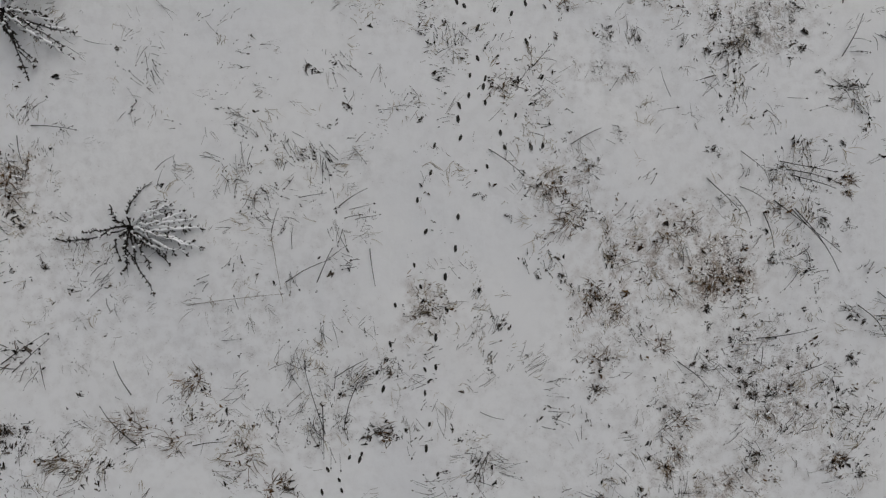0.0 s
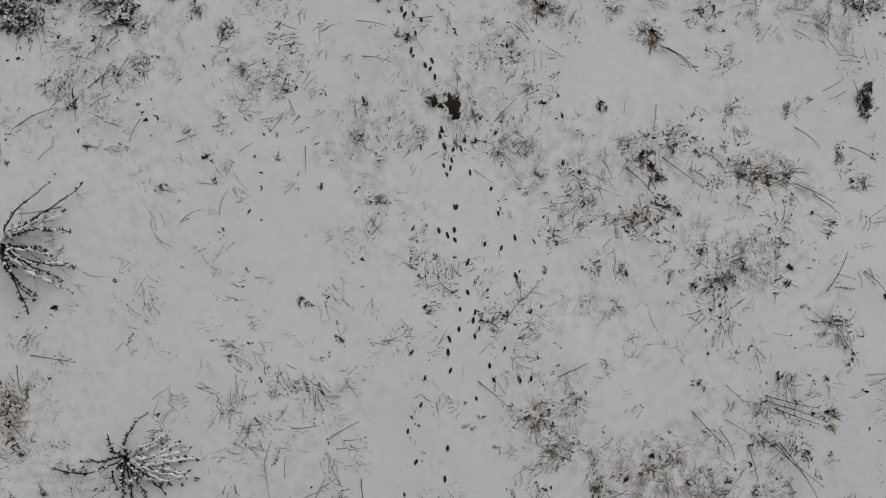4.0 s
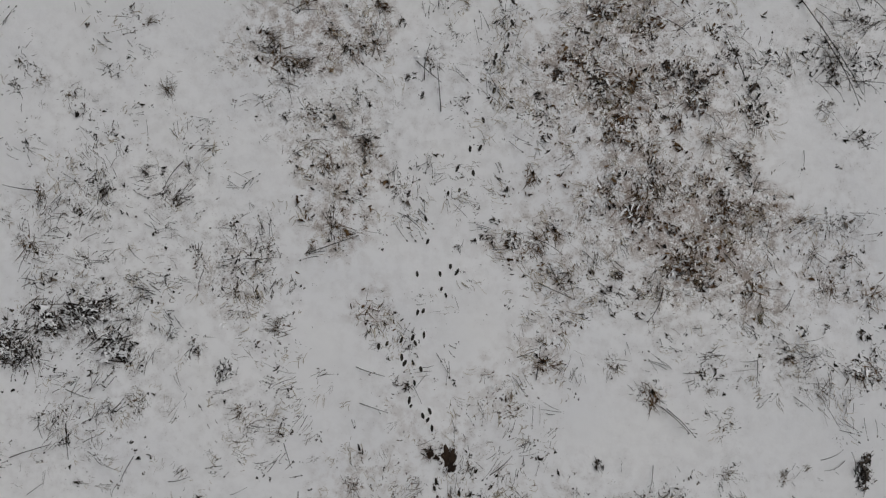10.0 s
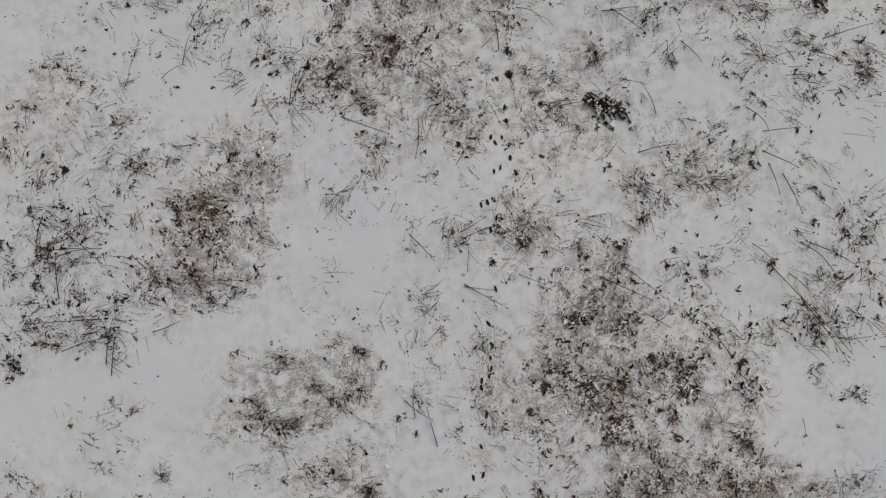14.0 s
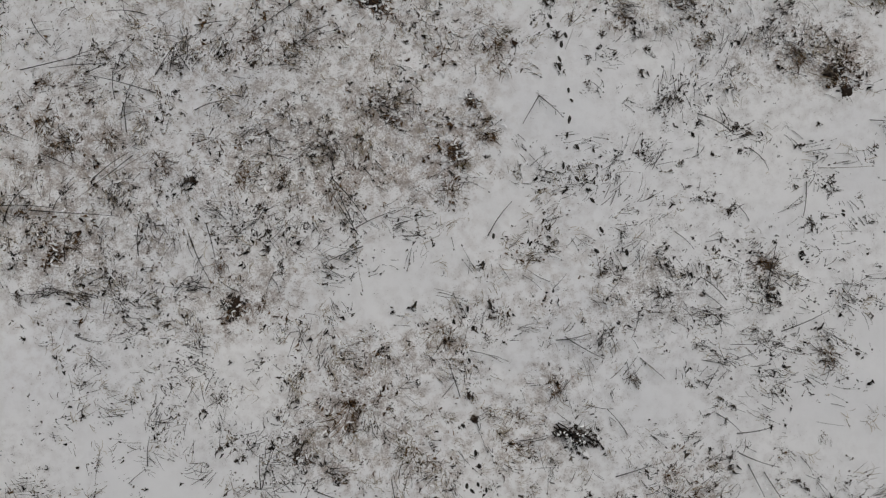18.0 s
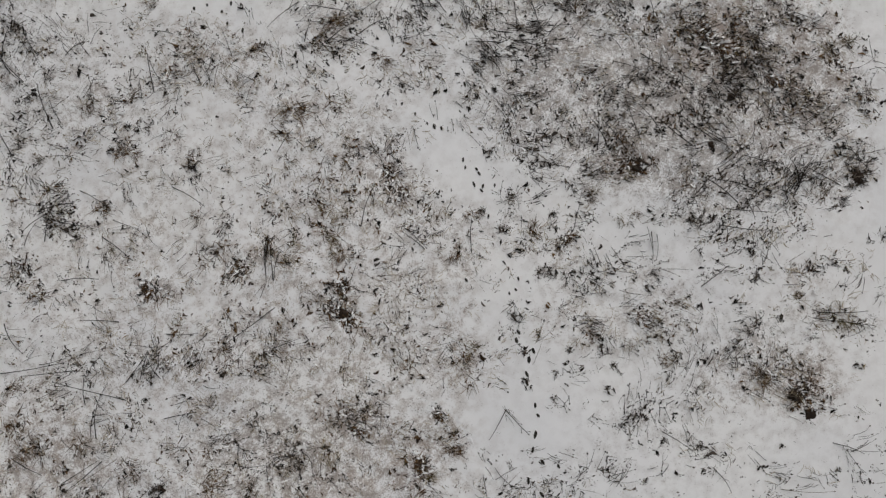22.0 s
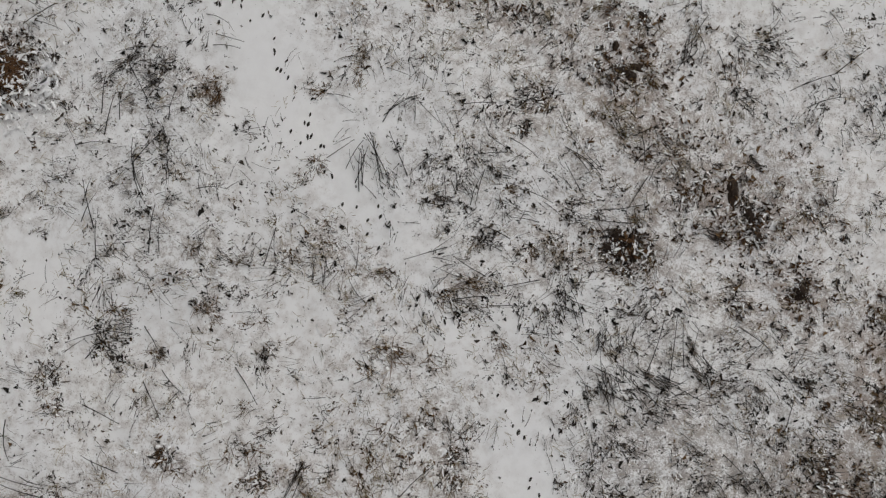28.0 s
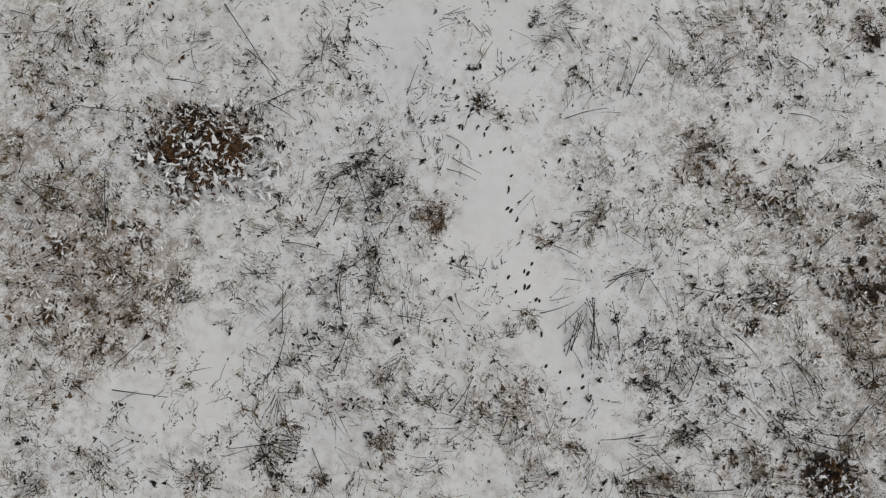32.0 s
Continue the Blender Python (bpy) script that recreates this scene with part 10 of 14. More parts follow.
stem(-4.24, 10.70, -4.48, 10.22)
stem(-4.12, 10.29, -3.95, 10.44)
stem(-5.80, 9.31, -5.49, 9.47)
stem(-6.49, 10.10, -7.04, 10.16)
stem(-6.14, 10.40, -5.86, 10.27)
stem(-2.18, 9.31, -1.33, 9.64)
stem(-4.28, 8.58, -4.39, 8.76)
stem(-2.32, 10.72, -2.49, 10.57)
hoof(0.27, 10.47)
hoof(0.41, 11.15)
hoof(0.48, 10.76)
hoof(0.09, 10.41)
hoof(0.30, 9.14)
hoof(0.14, 8.76)
hoof(-0.25, 9.98)
hoof(-0.20, 9.61)
hoof(-0.34, 9.08)
hoof(-0.21, 8.49)
hoof(-0.30, 8.46)
hoof(-0.18, 8.10)
hoof(-0.36, 8.05)
hoof(-0.31, 7.96)
hoof(-0.90, 7.88)
hoof(-0.77, 7.93)
hoof(-0.52, 7.72)
hoof(-0.47, 7.63)
hoof(-0.33, 7.64)
hoof(-0.29, 7.32)
hoof(-0.20, 7.55)
hoof(-0.02, 6.88)
hoof(-0.36, 7.04)
hoof(-0.33, 6.95)
hoof(-0.13, 6.80)
hoof(-0.05, 6.74)
hoof(0.03, 6.61)
hoof(0.19, 5.48)
hoof(0.33, 5.43)
hoof(0.18, 5.17)
hoof(0.29, 5.13)
hoof(0.46, 5.45)
hoof(0.52, 5.59)
hoof(0.11, 4.12)
hoof(0.23, 5.03)
hoof(0.25, 4.04)
hoof(0.31, 5.26)
hoof(0.36, 4.50)
hoof(0.61, 5.06)
hoof(0.95, 4.80)
hoof(0.39, 4.50)
hoof(0.36, 4.13)
hoof(1.34, 4.01)
hoof(1.07, 4.40)
# stretch three
tuft(3.47, 16.89, 0.38, "dark")
tuft(3.24, 16.88, 0.27, "dark")
tuft(-0.33, 18.43, 0.37, "dark")
tuft(0.03, 18.33, 0.37, "brown")
tuft(-0.95, 18.01, 0.33, "dark")
tuft(-0.94, 17.78, 0.26, "rust")
tuft(-0.51, 17.29, 0.24, "rust")
tuft(-1.15, 19.40, 0.31, "dark")
tuft(-1.99, 19.07, 0.26, "dark")
tuft(-1.92, 18.36, 0.27, "dark")
tuft(-0.47, 16.64, 0.33, "straw")
tuft(-1.43, 17.02, 0.20, "thin")
tuft(0.06, 16.50, 0.20, "thin")
tuft(0.36, 16.04, 0.27, "dark")
tuft(-0.10, 14.03, 0.33, "thin")
tuft(0.19, 13.80, 0.27, "thin")
tuft(-1.12, 13.41, 0.27, "brown")
tuft(-1.51, 12.69, 0.31, "brown")
tuft(-1.22, 12.78, 0.31, "brown")
tuft(-1.70, 12.68, 0.16, "dark")
tuft(-1.36, 14.83, 0.22, "thin")
tuft(-0.14, 14.96, 0.20, "dark")
tuft(-4.54, 17.52, 0.33, "dark")
tuft(-4.24, 17.05, 0.27, "dark")
tuft(-5.15, 18.41, 0.27, "dark")
tuft(-2.81, 16.78, 0.33, "brown")
tuft(-2.19, 16.59, 0.33, "brown")
tuft(-3.43, 15.77, 0.41, "brown")
tuft(-3.19, 15.54, 0.33, "rust")
tuft(-3.64, 14.97, 0.38, "brown")
tuft(-3.44, 14.48, 0.33, "dark")
tuft(-3.06, 14.60, 0.29, "straw")
tuft(-4.02, 14.94, 0.33, "brown")
tuft(-4.27, 15.07, 0.26, "olive")
tuft(-6.06, 14.21, 0.29, "dark")
tuft(-5.10, 14.19, 0.27, "dark")
tuft(-6.70, 13.90, 0.31, "dark")
tuft(-6.20, 15.11, 0.20, "dark")
tuft(-5.50, 15.45, 0.31, "dark")
tuft(-5.42, 14.80, 0.31, "dark")
tuft(-5.96, 15.44, 0.27, "dark")
tuft(-6.15, 16.34, 0.16, "dark")
tuft(-3.81, 16.85, 0.22, "straw")
tuft(0.95, 17.11, 0.33, "brown")
tuft(0.72, 17.42, 0.33, "olive")
tuft(2.49, 17.42, 0.33, "brown")
tuft(2.32, 16.98, 0.33, "brown")
tuft(3.28, 17.67, 0.35, "brown")
tuft(2.42, 18.69, 0.22, "dark")
tuft(1.80, 18.93, 0.33, "brown")
tuft(4.87, 15.45, 0.37, "brown")
tuft(4.60, 15.82, 0.31, "brown")
tuft(5.28, 15.71, 0.24, "dark")
tuft(5.10, 16.26, 0.22, "dark")
tuft(5.51, 17.08, 0.22, "dark")
tuft(5.72, 16.62, 0.22, "dark")
tuft(4.40, 18.24, 0.33, "dark")
tuft(4.88, 18.35, 0.24, "dark")
tuft(5.29, 18.56, 0.27, "dark")
tuft(6.84, 17.99, 0.24, "dark")
tuft(7.54, 16.89, 0.29, "dark")
tuft(7.08, 18.56, 0.27, "brown")
tuft(7.00, 14.27, 0.31, "dark")
tuft(6.77, 13.48, 0.31, "dark")
tuft(5.65, 13.98, 0.22, "dark")
tuft(4.63, 14.01, 0.24, "dark")
tuft(3.19, 14.29, 0.33, "brown")
tuft(2.82, 13.74, 0.37, "brown")
tuft(2.40, 13.44, 0.33, "rust")
tuft(1.77, 12.44, 0.31, "rust")
tuft(2.49, 12.32, 0.41, "rust")
tuft(2.96, 12.34, 0.37, "brown")
tuft(2.81, 11.99, 0.33, "olive")
tuft(3.54, 12.52, 0.31, "dark")
tuft(4.03, 12.12, 0.33, "rust")
tuft(3.26, 13.03, 0.24, "dark")
tuft(5.03, 12.00, 0.33, "dark")
tuft(4.63, 12.90, 0.33, "dark")
tuft(6.23, 13.01, 0.33, "dark")
tuft(6.18, 12.18, 0.18, "dark")
tuft(6.74, 11.63, 0.24, "dark")
tuft(1.83, 15.11, 0.33, "brown")
tuft(1.70, 14.85, 0.27, "rust")
tuft(3.66, 14.91, 0.18, "rust")
tuft(4.80, 11.16, 0.31, "brown")
tuft(2.73, 11.55, 0.33, "brown")
tuft(-2.74, 12.52, 0.33, "dark")
tuft(-2.96, 12.84, 0.27, "brown")
tuft(-2.39, 12.38, 0.33, "straw")
tuft(-1.93, 12.95, 0.31, "brown")
tuft(-2.40, 13.48, 0.27, "brown")
tuft(3.48, 15.49, 0.24, "dark")
tuft(2.37, 16.13, 0.16, "brown")
clump(1.88, 17.94, 0.09)
clump(1.86, 17.55, 0.13)
clump(1.69, 16.99, 0.07)
clump(1.69, 16.80, 0.07)
clump(-4.15, 19.46, 0.07)
clump(-4.90, 19.42, 0.06)
clump(-4.80, 19.91, 0.05)
clump(-4.92, 19.86, 0.05)
clump(-5.46, 16.93, 0.04)
clump(-2.34, 17.45, 0.05)
clump(-5.13, 17.89, 0.05)
clump(-2.28, 18.97, 0.08)
clump(-2.20, 18.31, 0.09)
clump(-2.06, 18.35, 0.07)
clump(-1.87, 18.07, 0.08)
clump(-0.80, 18.69, 0.09)
clump(-0.59, 19.08, 0.08)
clump(-0.98, 18.11, 0.11)
clump(-0.86, 18.00, 0.09)
clump(-0.51, 17.29, 0.10)
clump(-0.58, 17.40, 0.08)
clump(0.47, 16.11, 0.08)
clump(0.45, 16.02, 0.06)
clump(0.22, 16.01, 0.05)
clump(0.83, 16.94, 0.05)
clump(2.27, 18.95, 0.07)
clump(2.61, 19.04, 0.08)
clump(3.42, 16.85, 0.11)
clump(3.54, 16.74, 0.09)
clump(3.39, 16.95, 0.07)
clump(5.15, 17.70, 0.06)
clump(5.32, 17.06, 0.07)
clump(5.42, 16.53, 0.07)
clump(5.73, 16.71, 0.07)
clump(5.31, 16.41, 0.05)
clump(5.63, 16.68, 0.06)
clump(6.94, 18.02, 0.09)
clump(7.06, 17.91, 0.07)
clump(7.48, 16.81, 0.07)
clump(6.80, 17.48, 0.08)
clump(6.81, 17.29, 0.07)
clump(6.83, 17.10, 0.06)
clump(7.09, 17.53, 0.06)
clump(7.17, 17.47, 0.06)
clump(6.57, 15.04, 0.08)
clump(6.64, 14.89, 0.07)
clump(6.96, 14.61, 0.08)
clump(5.68, 13.93, 0.09)
clump(6.92, 14.33, 0.07)
clump(7.26, 14.14, 0.09)
clump(6.70, 13.58, 0.08)
clump(7.36, 13.10, 0.09)
clump(7.27, 12.84, 0.07)
clump(5.96, 14.72, 0.06)
clump(4.57, 14.20, 0.07)
clump(4.85, 13.93, 0.05)
clump(4.13, 14.37, 0.08)
clump(3.66, 14.91, 0.08)
clump(1.90, 14.08, 0.07)
clump(1.87, 14.17, 0.05)
clump(2.67, 14.23, 0.07)
clump(3.36, 14.21, 0.06)
clump(3.37, 13.98, 0.07)
clump(1.78, 12.48, 0.10)
clump(2.49, 12.32, 0.12)
clump(1.96, 12.73, 0.08)
clump(2.08, 12.66, 0.07)
clump(2.40, 13.44, 0.08)
clump(3.64, 12.55, 0.08)
clump(3.96, 12.27, 0.08)
clump(4.34, 12.85, 0.07)
clump(4.64, 12.99, 0.08)
clump(4.53, 12.87, 0.07)
clump(4.85, 12.54, 0.07)
clump(6.20, 12.83, 0.08)
clump(6.27, 12.72, 0.07)
clump(5.00, 11.82, 0.07)
clump(6.64, 12.16, 0.05)
clump(6.76, 11.77, 0.07)
clump(4.80, 11.16, 0.10)
clump(4.60, 11.06, 0.07)
clump(-6.14, 16.39, 0.08)
clump(-6.11, 16.29, 0.07)
clump(-6.51, 15.76, 0.07)
clump(-6.19, 15.15, 0.09)
clump(-6.13, 15.28, 0.07)
clump(-5.95, 15.53, 0.07)
clump(-5.69, 14.79, 0.08)
clump(-5.83, 14.77, 0.06)
clump(-4.99, 15.19, 0.07)
clump(-5.21, 14.95, 0.06)
clump(-6.29, 14.48, 0.07)
clump(-6.19, 14.23, 0.09)
clump(-5.97, 14.15, 0.09)
clump(-5.11, 14.10, 0.08)
clump(-5.19, 14.21, 0.07)
clump(-4.69, 14.13, 0.07)
clump(-6.78, 13.96, 0.09)
clump(-6.64, 13.98, 0.08)
clump(-6.77, 13.73, 0.08)
clump(-5.50, 14.53, 0.05)
clump(-3.46, 15.54, 0.07)
clump(-3.36, 15.29, 0.07)
clump(-3.64, 15.62, 0.07)
clump(-3.39, 14.52, 0.08)
clump(-3.64, 14.42, 0.07)
clump(-3.11, 14.56, 0.06)
clump(-3.12, 15.07, 0.06)
clump(-1.20, 13.47, 0.08)
clump(-1.70, 12.68, 0.08)
clump(-1.42, 12.72, 0.06)
clump(-2.54, 13.78, 0.06)
clump(-2.36, 13.75, 0.05)
clump(-1.92, 13.03, 0.06)
clump(-2.81, 12.63, 0.06)
clump(-2.66, 12.42, 0.07)
clump(-2.39, 12.38, 0.07)
clump(1.15, 18.38, 0.07)
clump(0.15, 17.89, 0.08)
clump(0.22, 17.78, 0.06)
stem(2.88, 14.10, 3.63, 13.61)
stem(3.27, 14.23, 3.82, 13.63)
stem(5.42, 14.30, 5.68, 13.93)
stem(6.34, 14.20, 7.00, 13.72)
stem(6.09, 13.31, 6.65, 12.20, 'b')
stem(5.64, 13.94, 6.68, 12.38)
stem(5.82, 11.41, 5.79, 11.12)
stem(1.19, 15.12, 0.60, 14.93, 'b')
stem(0.67, 14.23, 1.12, 14.11)
stem(0.68, 14.27, 1.30, 13.80, 'b')
stem(-0.10, 15.19, 0.24, 14.71, 'b')
stem(-0.74, 14.04, -0.57, 14.29)
stem(-6.16, 17.18, -5.93, 17.46)
stem(-5.93, 16.26, -6.03, 15.63)
stem(-5.76, 15.59, -5.02, 15.61)
stem(-5.61, 15.93, -5.05, 15.38, 'b')
stem(-5.15, 13.56, -4.96, 14.17)
stem(-5.90, 14.05, -5.05, 14.19)
stem(-5.21, 13.75, -4.97, 14.45)
stem(-4.41, 14.17, -3.93, 14.28)
stem(-1.72, 17.53, -1.29, 18.21)
stem(-1.59, 17.79, -1.30, 18.12)
stem(-2.14, 19.28, -1.87, 19.52, 'b')
stem(0.29, 17.03, 0.17, 16.39)
stem(-0.93, 17.22, -0.21, 16.83)
stem(-2.19, 18.35, -2.06, 18.61)
stem(-3.39, 18.40, -3.18, 18.84)
stem(3.58, 18.37, 3.93, 18.26, 'b')
stem(3.49, 18.38, 4.04, 18.34)
stem(4.69, 17.72, 4.94, 17.31)
stem(1.74, 17.96, 1.74, 18.57)
stem(2.42, 17.01, 2.88, 16.98, 'b')
stem(5.82, 16.09, 6.37, 16.05)
stem(6.06, 15.36, 6.23, 14.68, 'b')
stem(5.76, 15.78, 6.26, 15.42)
stem(5.78, 16.99, 5.99, 17.14)
stem(3.67, 17.23, 4.02, 17.08)
stem(4.13, 16.60, 3.93, 17.10)
stem(3.75, 16.01, 4.32, 16.05, 'b')
stem(4.90, 18.44, 4.66, 18.10)
stem(6.98, 17.45, 7.75, 17.56)
stem(1.47, 18.05, 1.79, 18.28)
stem(0.80, 16.20, 1.09, 16.53)
stem(-4.34, 15.82, -4.38, 16.20)
stem(-1.26, 12.56, -1.10, 12.99)
stem(-0.10, 11.73, -0.18, 12.39)
stem(-0.52, 12.53, -0.12, 12.19)
stem(-1.16, 13.19, -1.20, 13.47)
stem(3.93, 12.09, 4.19, 12.51)
stem(4.84, 12.49, 4.48, 13.11)
stem(-5.19, 14.48, -6.28, 14.57)
stem(-5.39, 16.18, -5.24, 15.97)
hoof(1.19, 14.56)
hoof(1.17, 14.12)
hoof(0.98, 13.58)
hoof(0.99, 13.23)
hoof(0.94, 13.03)
hoof(0.75, 12.68)
hoof(0.75, 12.12)
hoof(0.60, 11.63)
hoof(1.40, 16.01)
hoof(1.42, 16.57)
hoof(1.69, 16.20)
hoof(1.74, 15.96)
hoof(1.93, 17.88)
hoof(1.85, 18.92)
hoof(2.27, 18.95)
hoof(2.28, 19.28)
hoof(2.65, 19.25)
hoof(1.60, 16.54)
hoof(1.33, 15.56)
# stretch four
tuft(-1.42, 22.56, 0.33, "dark")
tuft(-1.72, 27.80, 0.37, "brown")
tuft(-1.81, 27.20, 0.37, "dark")
tuft(-2.56, 26.62, 0.33, "rust")
tuft(-2.41, 26.18, 0.33, "brown")
tuft(-0.62, 25.76, 0.35, "rust")
tuft(0.88, 25.63, 0.37, "rust")
tuft(0.39, 25.92, 0.33, "brown")
tuft(2.33, 24.44, 0.38, "rust")
tuft(2.38, 24.91, 0.35, "rust")
tuft(2.45, 24.21, 0.33, "brown")
tuft(2.34, 25.98, 0.35, "brown")
tuft(2.46, 25.75, 0.35, "olive")
tuft(1.44, 25.88, 0.31, "brown")
tuft(0.51, 27.53, 0.31, "dark")
tuft(3.67, 26.53, 0.31, "rust")
tuft(3.73, 26.12, 0.27, "rust")
tuft(-0.31, 27.99, 0.33, "brown")
tuft(0.50, 26.57, 0.27, "thin")
tuft(0.91, 26.34, 0.27, "dark")
tuft(-1.00, 24.68, 0.31, "dark")
tuft(-0.28, 24.40, 0.26, "dark")
tuft(-2.05, 24.87, 0.35, "dark")
tuft(-3.35, 23.74, 0.33, "brown")
tuft(-2.42, 23.64, 0.33, "brown")
tuft(-1.75, 23.05, 0.33, "brown")
tuft(-2.56, 22.59, 0.33, "dark")
tuft(-3.54, 22.18, 0.37, "brown")
tuft(-3.85, 22.09, 0.33, "rust")
tuft(-2.36, 22.00, 0.33, "dark")
tuft(-3.07, 21.56, 0.38, "dark")
tuft(-2.48, 20.99, 0.38, "dark")
tuft(-1.23, 21.64, 0.26, "dark")
tuft(-1.28, 21.18, 0.33, "brown")
tuft(-1.32, 20.43, 0.29, "rust")
tuft(-1.15, 20.37, 0.29, "rust")
tuft(-0.53, 22.37, 0.33, "brown")
tuft(-0.45, 22.92, 0.27, "brown")
tuft(0.08, 22.18, 0.22, "dark")
tuft(0.81, 21.75, 0.31, "brown")
tuft(0.86, 22.50, 0.31, "dark")
tuft(2.10, 22.78, 0.37, "dark")
tuft(1.89, 23.04, 0.27, "brown")
tuft(2.83, 21.78, 0.35, "rust")
tuft(2.87, 21.58, 0.26, "olive")
tuft(3.44, 21.87, 0.31, "brown")
tuft(3.34, 22.48, 0.27, "rust")
tuft(2.55, 21.20, 0.31, "brown")
tuft(0.93, 21.52, 0.33, "dark")
tuft(0.50, 22.90, 0.24, "dark")
tuft(-0.40, 21.85, 0.18, "rust")
tuft(7.60, 25.53, 0.37, "rust")
tuft(6.73, 25.22, 0.24, "brown")
tuft(11.03, 24.40, 0.31, "dark")
tuft(9.12, 24.51, 0.38, "dark")
tuft(9.56, 24.67, 0.38, "dark")
tuft(8.71, 25.03, 0.38, "dark")
tuft(8.30, 24.97, 0.31, "brown")
tuft(10.29, 24.53, 0.33, "dark")
tuft(10.38, 24.21, 0.33, "straw")
tuft(7.69, 24.58, 0.24, "dark")
tuft(8.30, 24.39, 0.24, "dark")
tuft(8.57, 24.30, 0.18, "dark")
tuft(6.45, 25.55, 0.33, "dark")
tuft(5.89, 25.93, 0.33, "dark")
tuft(8.99, 23.68, 0.18, "dark")
tuft(8.98, 23.20, 0.16, "dark")
tuft(9.71, 23.06, 0.27, "brown")
tuft(9.51, 22.74, 0.18, "brown")
tuft(10.10, 22.17, 0.37, "olive")
tuft(9.75, 22.28, 0.31, "brown")
tuft(10.54, 22.03, 0.22, "dark")
tuft(9.56, 22.00, 0.18, "dark")
tuft(8.21, 23.49, 0.24, "dark")
tuft(7.36, 23.72, 0.15, "dark")
tuft(7.20, 23.52, 0.15, "dark")
tuft(7.00, 23.06, 0.29, "rust")
tuft(6.13, 23.04, 0.29, "brown")
tuft(5.98, 24.10, 0.26, "dark")
tuft(8.38, 22.23, 0.37, "dark")
tuft(8.79, 22.01, 0.31, "thin")
tuft(9.11, 21.23, 0.33, "rust")
tuft(9.35, 21.35, 0.31, "brown")
tuft(8.85, 21.60, 0.31, "dark")
tuft(7.15, 22.33, 0.20, "brown")
tuft(3.97, 23.24, 0.33, "brown")
tuft(4.04, 22.84, 0.33, "brown")
tuft(5.67, 24.93, 0.31, "brown")
tuft(6.17, 24.67, 0.26, "rust")
tuft(4.79, 25.50, 0.31, "brown")
tuft(4.41, 22.19, 0.31, "thin")
tuft(6.32, 21.54, 0.31, "dark")
tuft(7.24, 20.81, 0.29, "dark")
tuft(7.58, 20.37, 0.33, "thin")
tuft(6.27, 20.50, 0.09, "dark")
tuft(6.45, 19.86, 0.26, "dark")
tuft(6.83, 19.55, 0.27, "dark")
tuft(7.00, 18.59, 0.33, "brown")
tuft(7.16, 18.49, 0.31, "straw")
tuft(6.20, 18.51, 0.27, "thin")
tuft(5.64, 19.74, 0.31, "thin")
tuft(7.95, 19.00, 0.16, "dark")
tuft(4.49, 19.15, 0.31, "straw")
tuft(4.75, 19.07, 0.24, "dark")
tuft(5.36, 18.59, 0.27, "dark")
tuft(3.44, 19.77, 0.37, "straw")
tuft(4.01, 20.35, 0.31, "thin")
tuft(8.90, 18.80, 0.24, "thin")
tuft(8.46, 19.51, 0.22, "dark")
clump(-1.37, 22.57, 0.11)
clump(-1.50, 22.60, 0.07)
clump(-0.44, 21.43, 0.08)
clump(-0.55, 21.15, 0.08)
clump(-0.26, 21.52, 0.06)
clump(-0.19, 21.31, 0.05)
clump(-0.14, 21.15, 0.05)
clump(-0.01, 20.96, 0.05)
clump(-0.79, 21.69, 0.05)
clump(-1.10, 21.74, 0.05)
clump(-0.21, 21.70, 0.05)
clump(-2.18, 24.91, 0.06)
clump(1.46, 25.97, 0.07)
clump(1.55, 25.94, 0.06)
clump(0.57, 27.56, 0.09)
clump(0.58, 27.46, 0.07)
clump(-2.53, 26.71, 0.08)
clump(-2.44, 26.53, 0.07)
clump(-0.72, 25.74, 0.08)
clump(-0.53, 25.73, 0.07)
clump(2.45, 24.98, 0.08)
clump(2.14, 24.60, 0.08)
clump(2.33, 24.44, 0.09)
clump(2.23, 24.42, 0.07)
clump(2.38, 24.28, 0.07)
clump(3.73, 26.12, 0.08)
clump(3.53, 26.09, 0.07)
clump(2.83, 21.78, 0.08)
clump(2.89, 21.66, 0.07)
clump(3.34, 22.48, 0.08)
clump(2.68, 21.45, 0.07)
clump(-1.31, 20.47, 0.09)
clump(-1.32, 20.29, 0.09)
clump(-1.31, 20.62, 0.07)
clump(-1.12, 20.46, 0.07)
clump(7.60, 25.50, 0.15)
clump(7.71, 25.55, 0.11)
clump(7.47, 25.42, 0.09)
clump(11.01, 24.35, 0.11)
clump(11.16, 24.36, 0.09)
clump(8.21, 24.41, 0.09)
clump(8.29, 24.34, 0.08)
clump(8.52, 24.32, 0.08)
clump(6.02, 25.11, 0.08)
clump(6.03, 24.86, 0.07)
clump(5.98, 24.54, 0.07)
clump(8.99, 23.68, 0.09)
clump(8.98, 23.78, 0.07)
clump(9.01, 23.58, 0.07)
clump(8.98, 23.20, 0.09)
clump(8.92, 23.17, 0.07)
clump(7.36, 23.72, 0.07)
clump(7.20, 23.52, 0.08)
clump(6.13, 24.10, 0.10)
clump(5.80, 24.13, 0.07)
clump(6.39, 24.02, 0.07)
clump(9.01, 21.21, 0.13)
clump(9.13, 21.13, 0.11)
clump(9.54, 22.68, 0.07)
clump(9.90, 23.05, 0.08)
clump(10.13, 21.38, 0.08)
clump(10.16, 21.33, 0.06)
clump(7.33, 22.28, 0.07)
clump(7.25, 22.93, 0.08)
clump(7.15, 22.91, 0.08)
clump(6.97, 23.26, 0.06)
clump(6.89, 23.33, 0.06)
clump(6.32, 22.45, 0.08)
